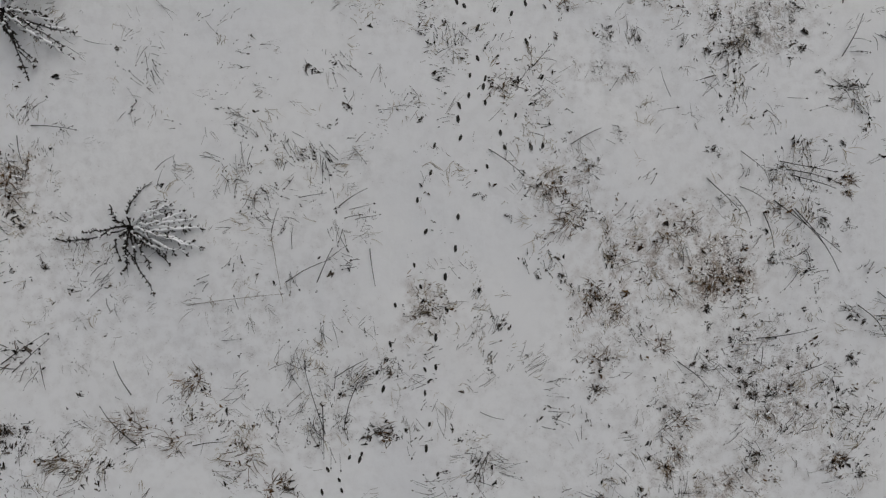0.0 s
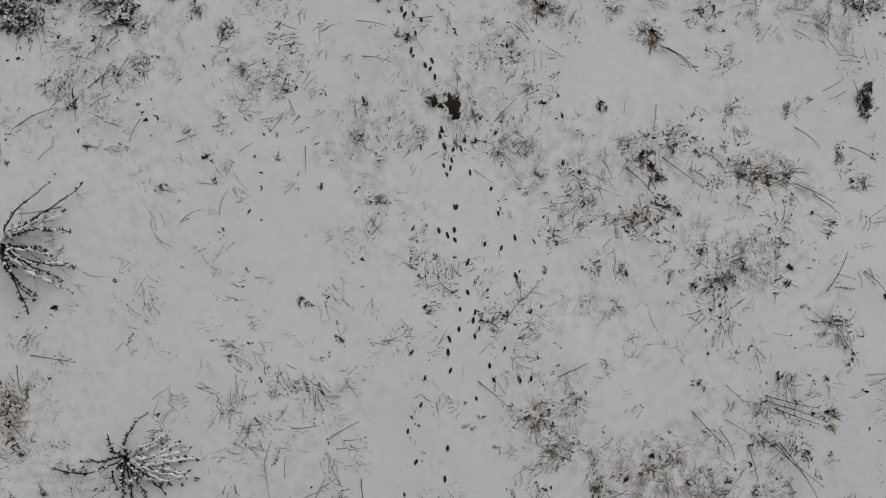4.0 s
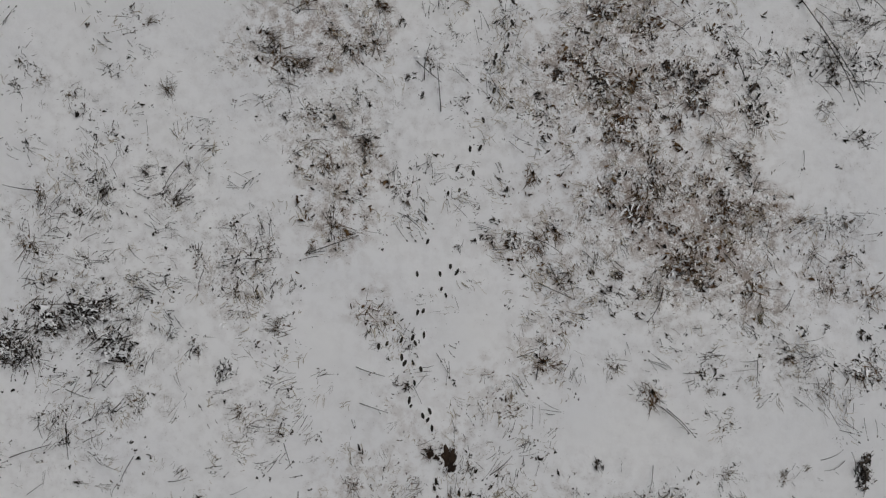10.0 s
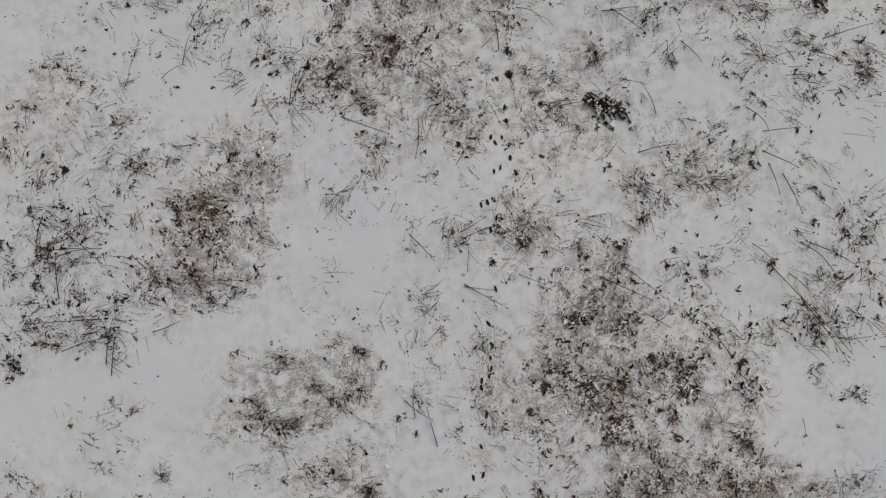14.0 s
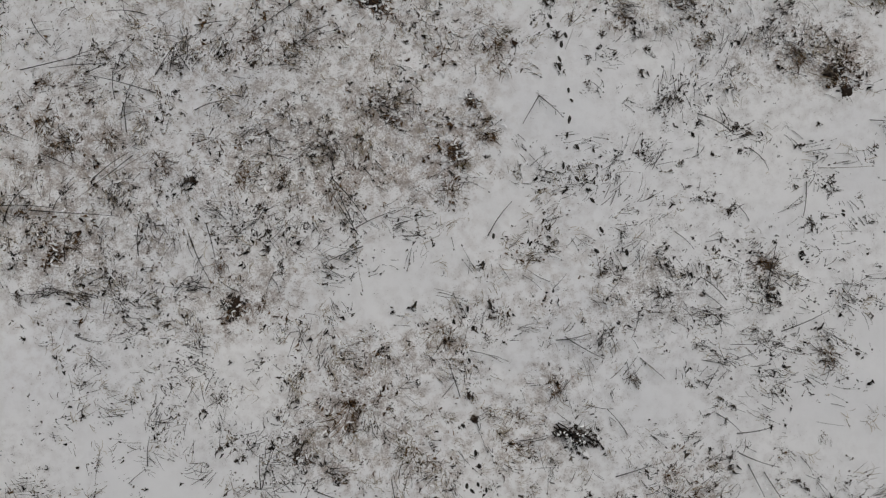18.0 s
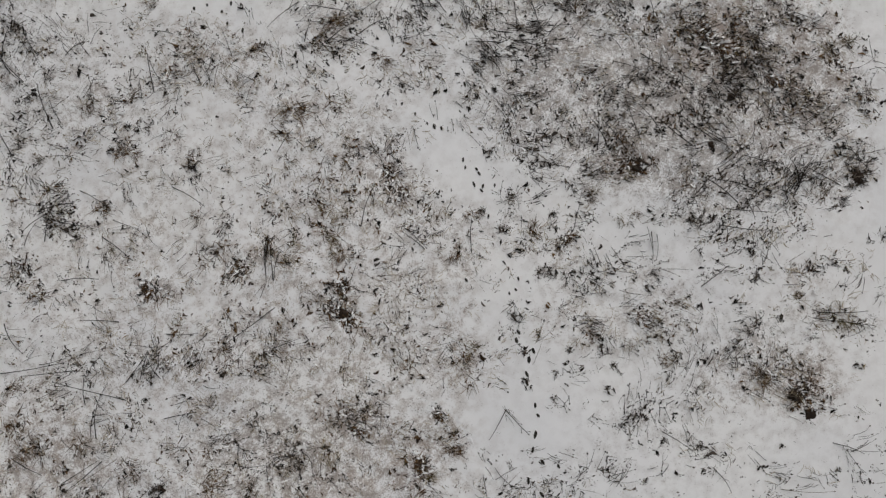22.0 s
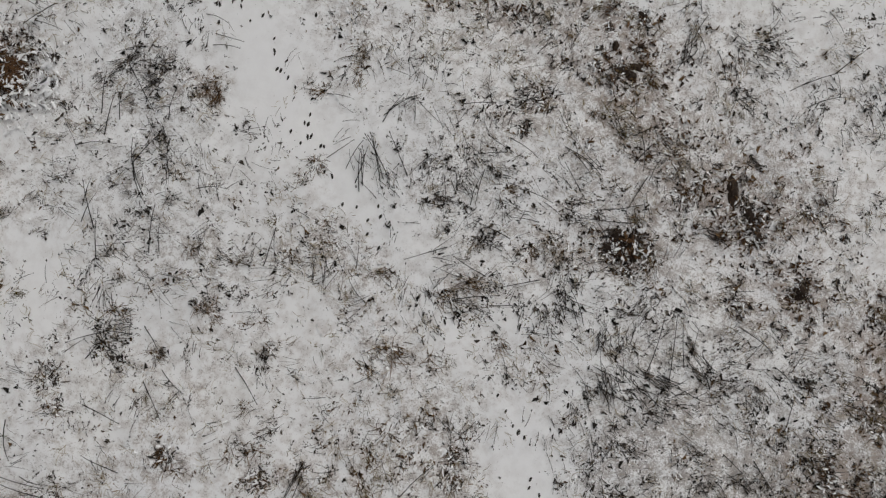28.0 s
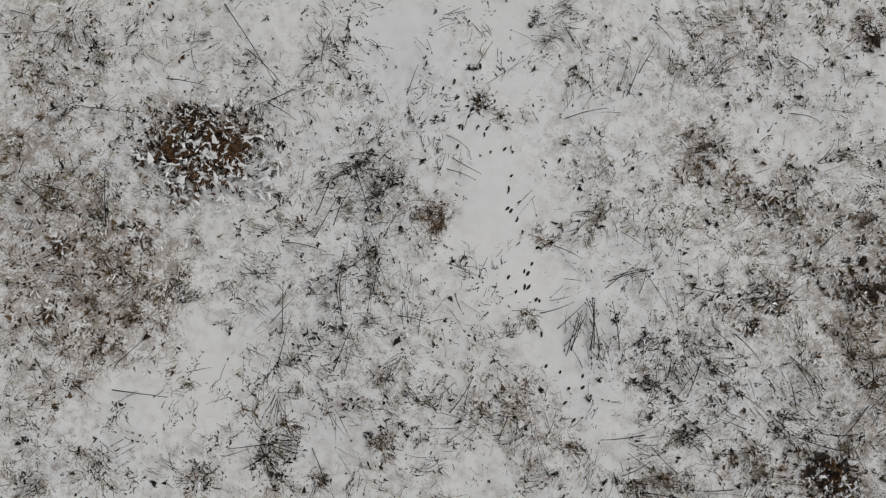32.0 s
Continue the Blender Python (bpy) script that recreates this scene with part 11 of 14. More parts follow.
clump(6.38, 22.33, 0.06)
clump(5.16, 25.14, 0.06)
clump(5.19, 24.64, 0.06)
clump(6.74, 25.27, 0.08)
clump(6.36, 21.67, 0.06)
clump(6.42, 21.55, 0.08)
clump(6.58, 21.47, 0.08)
clump(6.11, 21.51, 0.06)
clump(7.28, 20.80, 0.08)
clump(7.37, 20.63, 0.07)
clump(7.26, 20.42, 0.08)
clump(7.37, 20.34, 0.06)
clump(6.27, 20.50, 0.07)
clump(6.24, 20.12, 0.07)
clump(6.36, 19.89, 0.06)
clump(6.79, 19.56, 0.09)
clump(6.84, 19.45, 0.06)
clump(7.95, 19.00, 0.10)
clump(7.97, 18.90, 0.08)
clump(8.40, 19.34, 0.08)
clump(8.34, 19.45, 0.07)
clump(8.50, 19.35, 0.07)
clump(8.56, 20.44, 0.07)
clump(7.84, 19.71, 0.06)
clump(9.02, 17.71, 0.09)
clump(9.68, 19.84, 0.06)
clump(9.62, 19.24, 0.08)
clump(9.50, 19.47, 0.06)
clump(8.87, 18.71, 0.07)
clump(6.90, 18.29, 0.07)
clump(4.53, 19.57, 0.06)
clump(4.96, 19.43, 0.07)
clump(5.41, 18.57, 0.08)
clump(5.33, 18.79, 0.06)
clump(2.70, 19.86, 0.08)
clump(2.94, 20.31, 0.06)
clump(3.95, 20.75, 0.06)
clump(7.81, 20.78, 0.05)
clump(7.36, 19.10, 0.05)
stem(-2.14, 23.65, -1.83, 24.32, 'b')
stem(-3.64, 22.79, -3.19, 23.02)
stem(-3.99, 22.90, -2.63, 22.37)
stem(-2.55, 21.68, -2.28, 22.26)
stem(-1.66, 21.78, -1.53, 20.97)
stem(-1.35, 21.87, -1.34, 21.29)
stem(0.97, 20.75, 0.28, 20.68, 'b')
stem(0.91, 21.15, 0.84, 21.84)
stem(0.94, 20.95, 0.73, 21.78)
stem(-0.55, 20.76, -0.75, 20.44)
stem(-0.98, 23.66, -0.42, 23.63, 'b')
stem(-2.70, 23.83, -2.54, 23.58)
stem(-0.93, 23.22, -1.19, 23.32)
stem(-2.16, 23.27, -2.93, 22.94)
stem(-1.51, 24.12, -2.48, 24.71)
stem(-3.08, 25.87, -2.86, 25.32)
stem(-1.99, 26.29, -1.36, 26.14)
stem(-2.16, 24.81, -2.97, 24.97)
stem(-3.49, 25.13, -2.29, 24.99)
stem(-1.95, 27.34, -1.29, 26.99)
stem(-1.29, 27.62, -0.92, 27.26, 'b')
stem(-0.90, 27.01, -0.51, 26.74)
stem(-0.08, 24.72, 0.19, 24.83)
stem(-0.58, 24.98, -0.04, 24.85)
stem(-1.69, 25.71, -1.44, 25.73)
stem(-1.16, 26.80, -0.74, 26.28)
stem(3.65, 25.57, 3.90, 25.15, 'b')
stem(3.75, 26.80, 3.89, 26.46)
stem(1.46, 25.97, 1.27, 25.35)
stem(1.03, 24.27, 1.52, 24.31)
stem(1.36, 25.33, 1.58, 25.74)
stem(7.53, 24.39, 7.37, 23.90)
stem(7.60, 24.32, 7.45, 23.93)
stem(8.04, 23.89, 8.28, 24.01)
stem(8.80, 24.42, 9.40, 24.18)
stem(8.05, 23.30, 8.50, 23.50)
stem(9.66, 22.31, 10.51, 21.94)
stem(9.78, 22.37, 10.49, 22.19)
stem(9.14, 22.18, 9.02, 22.41)
stem(4.42, 22.24, 4.66, 21.78, 'b')
stem(4.42, 22.24, 4.02, 21.88)
stem(6.78, 21.20, 7.14, 20.80)
stem(7.40, 20.42, 7.55, 19.99)
stem(9.38, 20.27, 9.78, 20.00)
stem(6.46, 19.91, 6.25, 19.83)
stem(7.03, 19.29, 6.86, 19.64)
stem(5.75, 19.80, 5.52, 19.68)
stem(5.84, 19.48, 6.02, 19.14)
stem(6.96, 18.17, 7.16, 18.49)
stem(6.29, 18.19, 5.97, 18.68)
stem(4.86, 19.13, 4.79, 19.48)
stem(4.49, 19.15, 4.51, 19.52)
stem(2.98, 19.82, 3.07, 19.51)
stem(3.68, 19.31, 3.39, 19.60)
stem(3.94, 21.19, 4.32, 21.31)
stem(5.14, 20.28, 5.25, 20.63)
stem(2.94, 20.31, 3.46, 20.72)
stem(8.62, 24.19, 9.30, 23.88)
stem(8.11, 19.62, 7.85, 19.13)
hoof(5.01, 22.93)
hoof(4.91, 22.71)
hoof(5.12, 23.05)
hoof(4.90, 23.29)
hoof(5.14, 25.10)
hoof(5.17, 24.65)
hoof(5.00, 24.06)
hoof(4.38, 24.47)
hoof(5.10, 24.91)
hoof(5.07, 26.09)
hoof(4.88, 26.25)
hoof(5.03, 25.81)
hoof(5.26, 25.83)
hoof(4.97, 23.41)
hoof(4.87, 22.57)
hoof(4.90, 22.18)
hoof(4.90, 22.01)
hoof(4.77, 21.72)
hoof(4.66, 21.49)
hoof(4.76, 21.26)
hoof(4.45, 21.03)
hoof(4.60, 20.76)
hoof(4.73, 20.36)
hoof(3.96, 20.75)
hoof(4.72, 19.86)
hoof(3.03, 20.28)
hoof(5.00, 19.39)
hoof(2.73, 19.90)
hoof(4.54, 19.56)
# stretch five
tuft(5.69, 30.15, 0.31, "rust")
tuft(5.51, 30.25, 0.22, "rust")
tuft(6.01, 30.15, 0.34, "olive")
tuft(5.82, 29.79, 0.24, "rust")
tuft(6.24, 29.92, 0.31, "brown")
tuft(7.57, 30.77, 0.25, "rust")
tuft(7.66, 30.59, 0.22, "rust")
tuft(8.47, 29.94, 0.27, "rust")
tuft(6.39, 31.01, 0.29, "rust")
tuft(7.03, 31.37, 0.29, "brown")
tuft(8.58, 31.40, 0.29, "brown")
tuft(8.40, 31.09, 0.27, "rust")
tuft(9.03, 30.99, 0.25, "dark")
tuft(10.02, 29.97, 0.25, "brown")
tuft(10.36, 28.96, 0.38, "brown")
tuft(10.27, 28.69, 0.38, "olive")
tuft(10.44, 28.42, 0.36, "brown")
tuft(10.28, 29.24, 0.31, "olive")
tuft(9.83, 29.61, 0.31, "dark")
tuft(10.76, 30.42, 0.29, "dark")
tuft(11.13, 30.97, 0.29, "dark")
tuft(10.69, 31.52, 0.24, "dark")
tuft(11.27, 28.96, 0.31, "brown")
tuft(7.49, 25.51, 0.29, "rust")
tuft(7.62, 25.42, 0.24, "rust")
tuft(9.42, 26.98, 0.34, "rust")
tuft(9.24, 27.25, 0.29, "rust")
tuft(8.97, 27.44, 0.27, "olive")
tuft(10.25, 27.78, 0.36, "brown")
tuft(10.13, 26.25, 0.34, "rust")
tuft(10.40, 26.06, 0.33, "brown")
tuft(9.76, 26.25, 0.31, "dark")
tuft(9.49, 26.16, 0.24, "dark")
tuft(11.12, 26.24, 0.33, "rust")
tuft(10.96, 26.96, 0.33, "brown")
tuft(8.41, 26.81, 0.33, "dark")
tuft(7.96, 26.90, 0.33, "dark")
tuft(8.31, 26.09, 0.34, "dark")
tuft(8.76, 25.90, 0.34, "dark")
tuft(7.32, 26.10, 0.36, "dark")
tuft(7.58, 25.91, 0.31, "dark")
tuft(6.42, 26.47, 0.34, "dark")
tuft(6.59, 26.29, 0.33, "dark")
tuft(5.87, 26.20, 0.33, "dark")
tuft(5.98, 27.38, 0.31, "dark")
tuft(5.79, 26.75, 0.33, "dark")
tuft(6.43, 27.19, 0.33, "dark")
tuft(7.24, 27.18, 0.31, "thin")
tuft(6.80, 27.82, 0.31, "dark")
tuft(5.99, 28.65, 0.34, "dark")
tuft(5.72, 28.47, 0.33, "straw")
tuft(6.63, 28.82, 0.31, "thin")
tuft(6.91, 29.09, 0.31, "thin")
tuft(7.35, 28.18, 0.36, "straw")
tuft(8.63, 28.62, 0.33, "dark")
tuft(8.90, 28.43, 0.29, "dark")
tuft(7.98, 28.26, 0.33, "straw")
tuft(8.92, 24.82, 0.31, "dark")
tuft(8.65, 24.91, 0.31, "dark")
tuft(9.47, 24.90, 0.31, "dark")
tuft(9.19, 24.55, 0.31, "dark")
tuft(9.46, 24.36, 0.24, "dark")
tuft(11.08, 24.35, 0.31, "dark")
tuft(8.37, 24.38, 0.24, "dark")
tuft(7.93, 24.56, 0.22, "dark")
tuft(10.27, 24.35, 0.25, "thin")
tuft(6.85, 25.29, 0.18, "olive")
tuft(5.94, 24.94, 0.20, "dark")
tuft(5.18, 25.13, 0.18, "dark")
tuft(5.66, 24.23, 0.24, "dark")
tuft(6.03, 24.58, 0.29, "brown")
tuft(-1.99, 31.65, 0.38, "dark")
tuft(-1.71, 31.73, 0.34, "dark")
tuft(-2.17, 31.01, 0.31, "thin")
tuft(-2.08, 30.91, 0.18, "rust")
tuft(-1.67, 30.55, 0.31, "dark")
tuft(-0.85, 31.27, 0.33, "brown")
tuft(-0.99, 31.45, 0.31, "brown")
tuft(0.70, 31.62, 0.31, "brown")
tuft(2.56, 30.82, 0.31, "dark")
tuft(3.29, 31.04, 0.34, "dark")
tuft(3.19, 30.50, 0.27, "dark")
tuft(3.84, 31.68, 0.25, "dark")
tuft(3.30, 31.87, 0.25, "dark")
tuft(3.75, 31.96, 0.22, "dark")
tuft(2.09, 29.05, 0.31, "brown")
tuft(1.28, 29.33, 0.27, "brown")
tuft(3.45, 29.13, 0.34, "brown")
tuft(3.09, 28.86, 0.31, "brown")
tuft(4.28, 29.85, 0.31, "brown")
tuft(-0.36, 28.89, 0.31, "thin")
tuft(-1.81, 29.00, 0.33, "thin")
tuft(-1.71, 29.63, 0.27, "dark")
tuft(-1.71, 29.32, 0.22, "dark")
tuft(1.56, 30.70, 0.31, "thin")
tuft(2.02, 31.61, 0.36, "thin")
tuft(0.54, 27.25, 0.27, "dark")
tuft(0.85, 26.44, 0.33, "thin")
tuft(0.72, 26.08, 0.34, "brown")
tuft(0.45, 26.17, 0.31, "dark")
tuft(-0.68, 25.78, 0.27, "rust")
tuft(-0.46, 25.55, 0.31, "brown")
tuft(1.44, 25.62, 0.34, "straw")
tuft(2.15, 24.63, 0.31, "rust")
tuft(2.42, 24.71, 0.31, "brown")
tuft(2.52, 25.43, 0.33, "brown")
tuft(2.43, 26.33, 0.31, "brown")
tuft(3.16, 26.95, 0.31, "dark")
tuft(3.52, 26.23, 0.20, "olive")
tuft(3.89, 27.04, 0.25, "dark")
tuft(-1.63, 27.46, 0.24, "dark")
tuft(-2.35, 26.20, 0.33, "dark")
tuft(-1.27, 26.55, 0.29, "thin")
tuft(-0.19, 24.47, 0.31, "dark")
tuft(-1.00, 24.48, 0.36, "dark")
tuft(-1.81, 24.67, 0.38, "thin")
tuft(0.26, 24.56, 0.31, "brown")
tuft(-0.99, 27.27, 0.24, "brown")
tuft(-0.27, 28.17, 0.27, "brown")
tuft(0.27, 27.89, 0.27, "thin")
clump(5.51, 30.29, 0.11)
clump(5.65, 30.24, 0.11)
clump(5.46, 30.06, 0.08)
clump(5.74, 29.92, 0.08)
clump(5.82, 29.69, 0.08)
clump(7.48, 30.91, 0.10)
clump(7.61, 30.73, 0.10)
clump(7.70, 30.59, 0.10)
clump(8.56, 29.99, 0.11)
clump(8.42, 29.90, 0.09)
clump(8.52, 30.12, 0.07)
clump(8.97, 30.16, 0.08)
clump(9.79, 30.02, 0.07)
clump(3.89, 31.73, 0.09)
clump(3.80, 31.63, 0.06)
clump(-0.35, 30.93, 0.08)
clump(-1.58, 29.38, 0.07)
clump(-1.67, 29.36, 0.06)
clump(-0.58, 29.30, 0.05)
clump(3.19, 30.24, 0.08)
clump(2.74, 30.36, 0.08)
clump(2.96, 29.86, 0.07)
clump(-0.09, 28.39, 0.08)
clump(-0.13, 28.30, 0.07)
clump(0.00, 28.44, 0.06)
clump(-0.54, 28.58, 0.06)
clump(0.37, 28.84, 0.05)
clump(-1.94, 27.48, 0.08)
clump(-0.95, 27.31, 0.08)
clump(-2.03, 27.51, 0.06)
clump(1.44, 26.03, 0.07)
clump(-0.77, 25.83, 0.08)
clump(-0.68, 25.73, 0.07)
clump(2.20, 24.76, 0.08)
clump(2.11, 24.54, 0.08)
clump(2.29, 24.62, 0.07)
clump(7.53, 25.51, 0.13)
clump(7.62, 25.46, 0.11)
clump(7.49, 25.60, 0.08)
clump(10.90, 24.21, 0.11)
clump(10.99, 24.30, 0.09)
clump(11.08, 24.21, 0.09)
clump(9.45, 26.16, 0.10)
clump(9.35, 26.12, 0.08)
clump(8.89, 25.49, 0.09)
clump(8.84, 25.40, 0.07)
clump(9.71, 25.62, 0.08)
clump(8.19, 24.38, 0.09)
clump(8.55, 24.33, 0.07)
clump(9.01, 24.37, 0.08)
clump(8.02, 24.87, 0.07)
clump(5.46, 25.62, 0.07)
clump(6.04, 25.12, 0.07)
clump(5.18, 25.13, 0.08)
clump(5.75, 24.23, 0.09)
clump(5.57, 24.27, 0.08)
clump(4.68, 24.64, 0.05)
clump(9.33, 27.25, 0.08)
clump(9.50, 26.89, 0.08)
clump(9.24, 27.43, 0.07)
clump(9.15, 27.12, 0.07)
clump(10.04, 26.61, 0.08)
clump(10.12, 25.89, 0.08)
clump(10.30, 25.79, 0.08)
clump(11.22, 26.23, 0.09)
clump(10.58, 26.15, 0.07)
clump(11.05, 26.91, 0.08)
clump(8.14, 26.90, 0.07)
clump(5.98, 27.38, 0.08)
clump(6.20, 27.51, 0.07)
clump(6.07, 27.42, 0.06)
clump(5.33, 26.39, 0.08)
clump(5.24, 26.53, 0.06)
clump(8.95, 26.26, 0.09)
clump(8.68, 26.62, 0.08)
clump(10.60, 31.66, 0.09)
clump(10.69, 31.63, 0.07)
clump(10.33, 31.71, 0.08)
clump(10.94, 30.33, 0.07)
clump(9.03, 30.85, 0.07)
clump(6.32, 26.38, 0.07)
clump(6.69, 26.28, 0.07)
clump(5.78, 26.11, 0.07)
stem(1.83, 30.42, 1.56, 31.11, 'b')
stem(1.87, 30.46, 1.61, 31.06, 'b')
stem(1.46, 30.33, 1.56, 30.88)
stem(1.56, 30.33, 1.51, 30.83)
stem(1.28, 30.52, 1.47, 30.97)
stem(2.20, 31.74, 2.56, 31.46)
stem(1.75, 31.52, 2.11, 31.79)
stem(1.70, 31.43, 2.20, 31.83)
stem(-2.62, 31.01, -2.44, 30.92, 'b')
stem(-1.90, 29.91, -1.58, 29.45)
stem(-1.94, 30.00, -1.62, 30.45)
stem(-2.44, 30.37, -2.35, 31.01)
stem(-2.58, 30.37, -2.35, 30.64)
stem(-0.44, 30.08, -0.35, 30.35)
stem(-0.90, 29.81, -0.44, 29.89, 'b')
stem(0.32, 28.84, 0.42, 29.43)
stem(-2.53, 29.01, -2.35, 29.46)
stem(-1.44, 28.72, -1.44, 29.45)
stem(-2.71, 28.55, -2.35, 28.55)
stem(-1.45, 27.46, -1.99, 27.46, 'b')
stem(-1.90, 27.41, -2.35, 27.19)
stem(1.26, 25.44, 1.44, 25.98, 'b')
stem(1.35, 25.35, 1.48, 25.89)
stem(3.87, 25.14, 3.60, 25.51)
stem(0.18, 27.26, 0.63, 26.80)
stem(1.25, 24.90, 0.35, 24.56)
stem(2.35, 26.69, 2.25, 26.42)
stem(2.97, 25.78, 3.38, 26.37)
stem(-2.71, 24.66, -2.39, 24.56, 'b')
stem(-1.27, 25.38, -1.81, 25.57)
stem(-0.87, 24.30, -0.95, 24.75)
stem(-1.18, 24.39, -0.91, 24.75)
stem(-2.17, 24.23, -1.99, 24.67)
stem(-1.99, 24.67, -1.63, 24.94)
stem(-0.01, 24.65, -0.19, 24.38)
stem(3.80, 26.95, 3.79, 26.68)
stem(3.27, 28.86, 3.91, 29.03)
stem(2.91, 28.95, 3.18, 29.31)
stem(3.81, 28.85, 4.36, 28.94)
stem(1.99, 27.33, 2.35, 27.60)
stem(5.62, 31.39, 5.94, 31.84, 'b')
stem(5.67, 31.85, 5.75, 31.30)
stem(4.66, 31.40, 5.02, 31.03)
stem(6.35, 28.28, 6.45, 29.10)
stem(6.71, 28.18, 6.64, 29.19)
stem(6.90, 28.45, 6.73, 29.18)
stem(7.35, 28.18, 6.99, 28.64)
stem(8.18, 28.90, 7.64, 29.17)
stem(5.27, 28.84, 5.00, 29.29)
stem(5.90, 28.47, 5.81, 28.92)
stem(7.04, 25.92, 7.23, 26.64)
stem(7.49, 25.82, 7.23, 26.37)
stem(7.77, 25.91, 7.69, 26.63)
stem(8.13, 25.91, 7.87, 26.45)
stem(8.57, 25.54, 8.13, 26.09)
stem(8.94, 25.54, 8.40, 26.18)
stem(7.22, 25.92, 7.05, 26.46)
stem(7.78, 27.00, 8.14, 26.81)
stem(8.15, 27.26, 8.51, 26.81)
stem(7.70, 27.27, 8.06, 26.99)
stem(9.01, 24.46, 8.48, 25.09)
stem(9.28, 24.63, 8.74, 24.91)
stem(9.83, 24.90, 9.29, 25.17)
stem(10.72, 24.26, 10.10, 24.81)
stem(11.00, 24.80, 10.92, 25.07)
stem(4.59, 24.87, 4.78, 25.49)
stem(7.47, 24.12, 7.47, 24.48)
stem(6.30, 24.76, 6.49, 25.12)
stem(10.31, 30.88, 10.40, 31.07, 'b')
stem(10.95, 31.15, 10.40, 30.97)
stem(11.31, 30.60, 10.67, 30.79)
stem(11.45, 28.77, 10.91, 28.87)
stem(9.99, 28.60, 9.45, 28.79)
hoof(0.59, 31.09)
hoof(0.67, 30.91)
hoof(0.89, 30.79)
hoof(1.10, 30.36)
hoof(-0.12, 32.07)
hoof(0.02, 31.83)
hoof(0.29, 31.61)
hoof(1.33, 29.97)
hoof(1.55, 29.97)
hoof(1.87, 30.04)
hoof(1.75, 29.80)
hoof(1.93, 29.89)
hoof(3.09, 28.40)
hoof(3.18, 28.49)
hoof(4.48, 27.12)
hoof(4.57, 27.03)
hoof(4.68, 26.98)
hoof(4.59, 27.05)
hoof(4.88, 26.38)
hoof(5.05, 26.17)
hoof(5.07, 25.87)
hoof(4.94, 25.94)
hoof(5.25, 27.57)
hoof(4.33, 27.32)
# stretch six
tuft(-4.69, 31.25, 0.37, "rust")
tuft(-4.77, 30.73, 0.34, "rust")
tuft(-4.25, 31.26, 0.34, "rust")
tuft(-4.32, 30.92, 0.33, "rust")
tuft(-4.84, 31.28, 0.29, "rust")
tuft(-3.88, 30.93, 0.28, "brown")
tuft(-4.98, 31.00, 0.24, "brown")
tuft(-4.43, 30.16, 0.29, "brown")
tuft(-3.36, 31.06, 0.16, "rust")
tuft(-3.90, 31.37, 0.23, "olive")
tuft(5.60, 30.25, 0.29, "rust")
tuft(5.84, 30.18, 0.29, "rust")
tuft(5.50, 30.04, 0.28, "rust")
tuft(6.05, 30.09, 0.28, "brown")
tuft(-2.13, 30.96, 0.13, "olive")
tuft(-6.85, 30.03, 0.29, "brown")
tuft(-6.82, 30.75, 0.28, "brown")
tuft(-7.57, 31.42, 0.29, "brown")
tuft(-6.17, 29.51, 0.31, "olive")
tuft(-5.40, 29.57, 0.26, "olive")
tuft(-5.47, 30.70, 0.28, "dark")
tuft(-5.85, 29.39, 0.29, "brown")
tuft(-6.23, 28.87, 0.33, "brown")
tuft(-5.69, 28.84, 0.33, "rust")
tuft(-5.07, 29.01, 0.34, "brown")
tuft(-4.49, 28.90, 0.31, "olive")
tuft(-5.47, 27.97, 0.34, "rust")
tuft(-5.83, 28.17, 0.28, "brown")
tuft(-5.02, 28.33, 0.29, "brown")
tuft(-4.34, 28.36, 0.31, "brown")
tuft(-4.10, 28.81, 0.28, "brown")
tuft(-4.61, 27.81, 0.28, "brown")
tuft(-4.75, 27.15, 0.24, "rust")
tuft(-5.10, 27.52, 0.29, "straw")
tuft(-3.85, 27.87, 0.21, "dark")
tuft(-4.04, 27.10, 0.28, "dark")
tuft(-4.09, 26.82, 0.23, "dark")
tuft(-3.21, 27.79, 0.23, "olive")
tuft(-3.24, 27.26, 0.16, "dark")
tuft(-4.86, 25.65, 0.34, "dark")
tuft(-4.65, 25.57, 0.29, "dark")
tuft(-4.87, 26.24, 0.31, "thin")
tuft(-3.97, 26.19, 0.28, "dark")
tuft(-2.69, 26.81, 0.29, "dark")
tuft(-2.74, 26.53, 0.28, "dark")
tuft(-3.47, 26.23, 0.28, "dark")
tuft(-3.42, 32.74, 0.29, "dark")
tuft(-3.37, 33.03, 0.20, "dark")
tuft(-2.69, 32.69, 0.31, "dark")
tuft(-2.44, 32.52, 0.24, "dark")
tuft(-3.76, 31.56, 0.26, "dark")
tuft(-2.17, 32.10, 0.28, "dark")
tuft(-2.97, 29.63, 0.29, "dark")
tuft(-2.95, 29.20, 0.24, "thin")
tuft(-2.27, 29.05, 0.23, "dark")
tuft(-2.08, 28.61, 0.28, "dark")
tuft(-1.88, 29.56, 0.21, "dark")
tuft(-1.49, 30.08, 0.24, "thin")
tuft(-0.55, 29.95, 0.21, "thin")
tuft(-0.68, 29.02, 0.24, "dark")
tuft(-0.80, 28.88, 0.28, "straw")
tuft(-0.50, 28.06, 0.29, "brown")
tuft(-1.05, 27.23, 0.29, "brown")
tuft(-1.43, 31.61, 0.23, "dark")
tuft(-1.04, 31.32, 0.28, "brown")
tuft(-1.16, 31.19, 0.16, "olive")
tuft(-2.14, 31.40, 0.23, "thin")
tuft(-0.72, 34.62, 0.20, "dark")
tuft(-0.44, 34.37, 0.28, "dark")
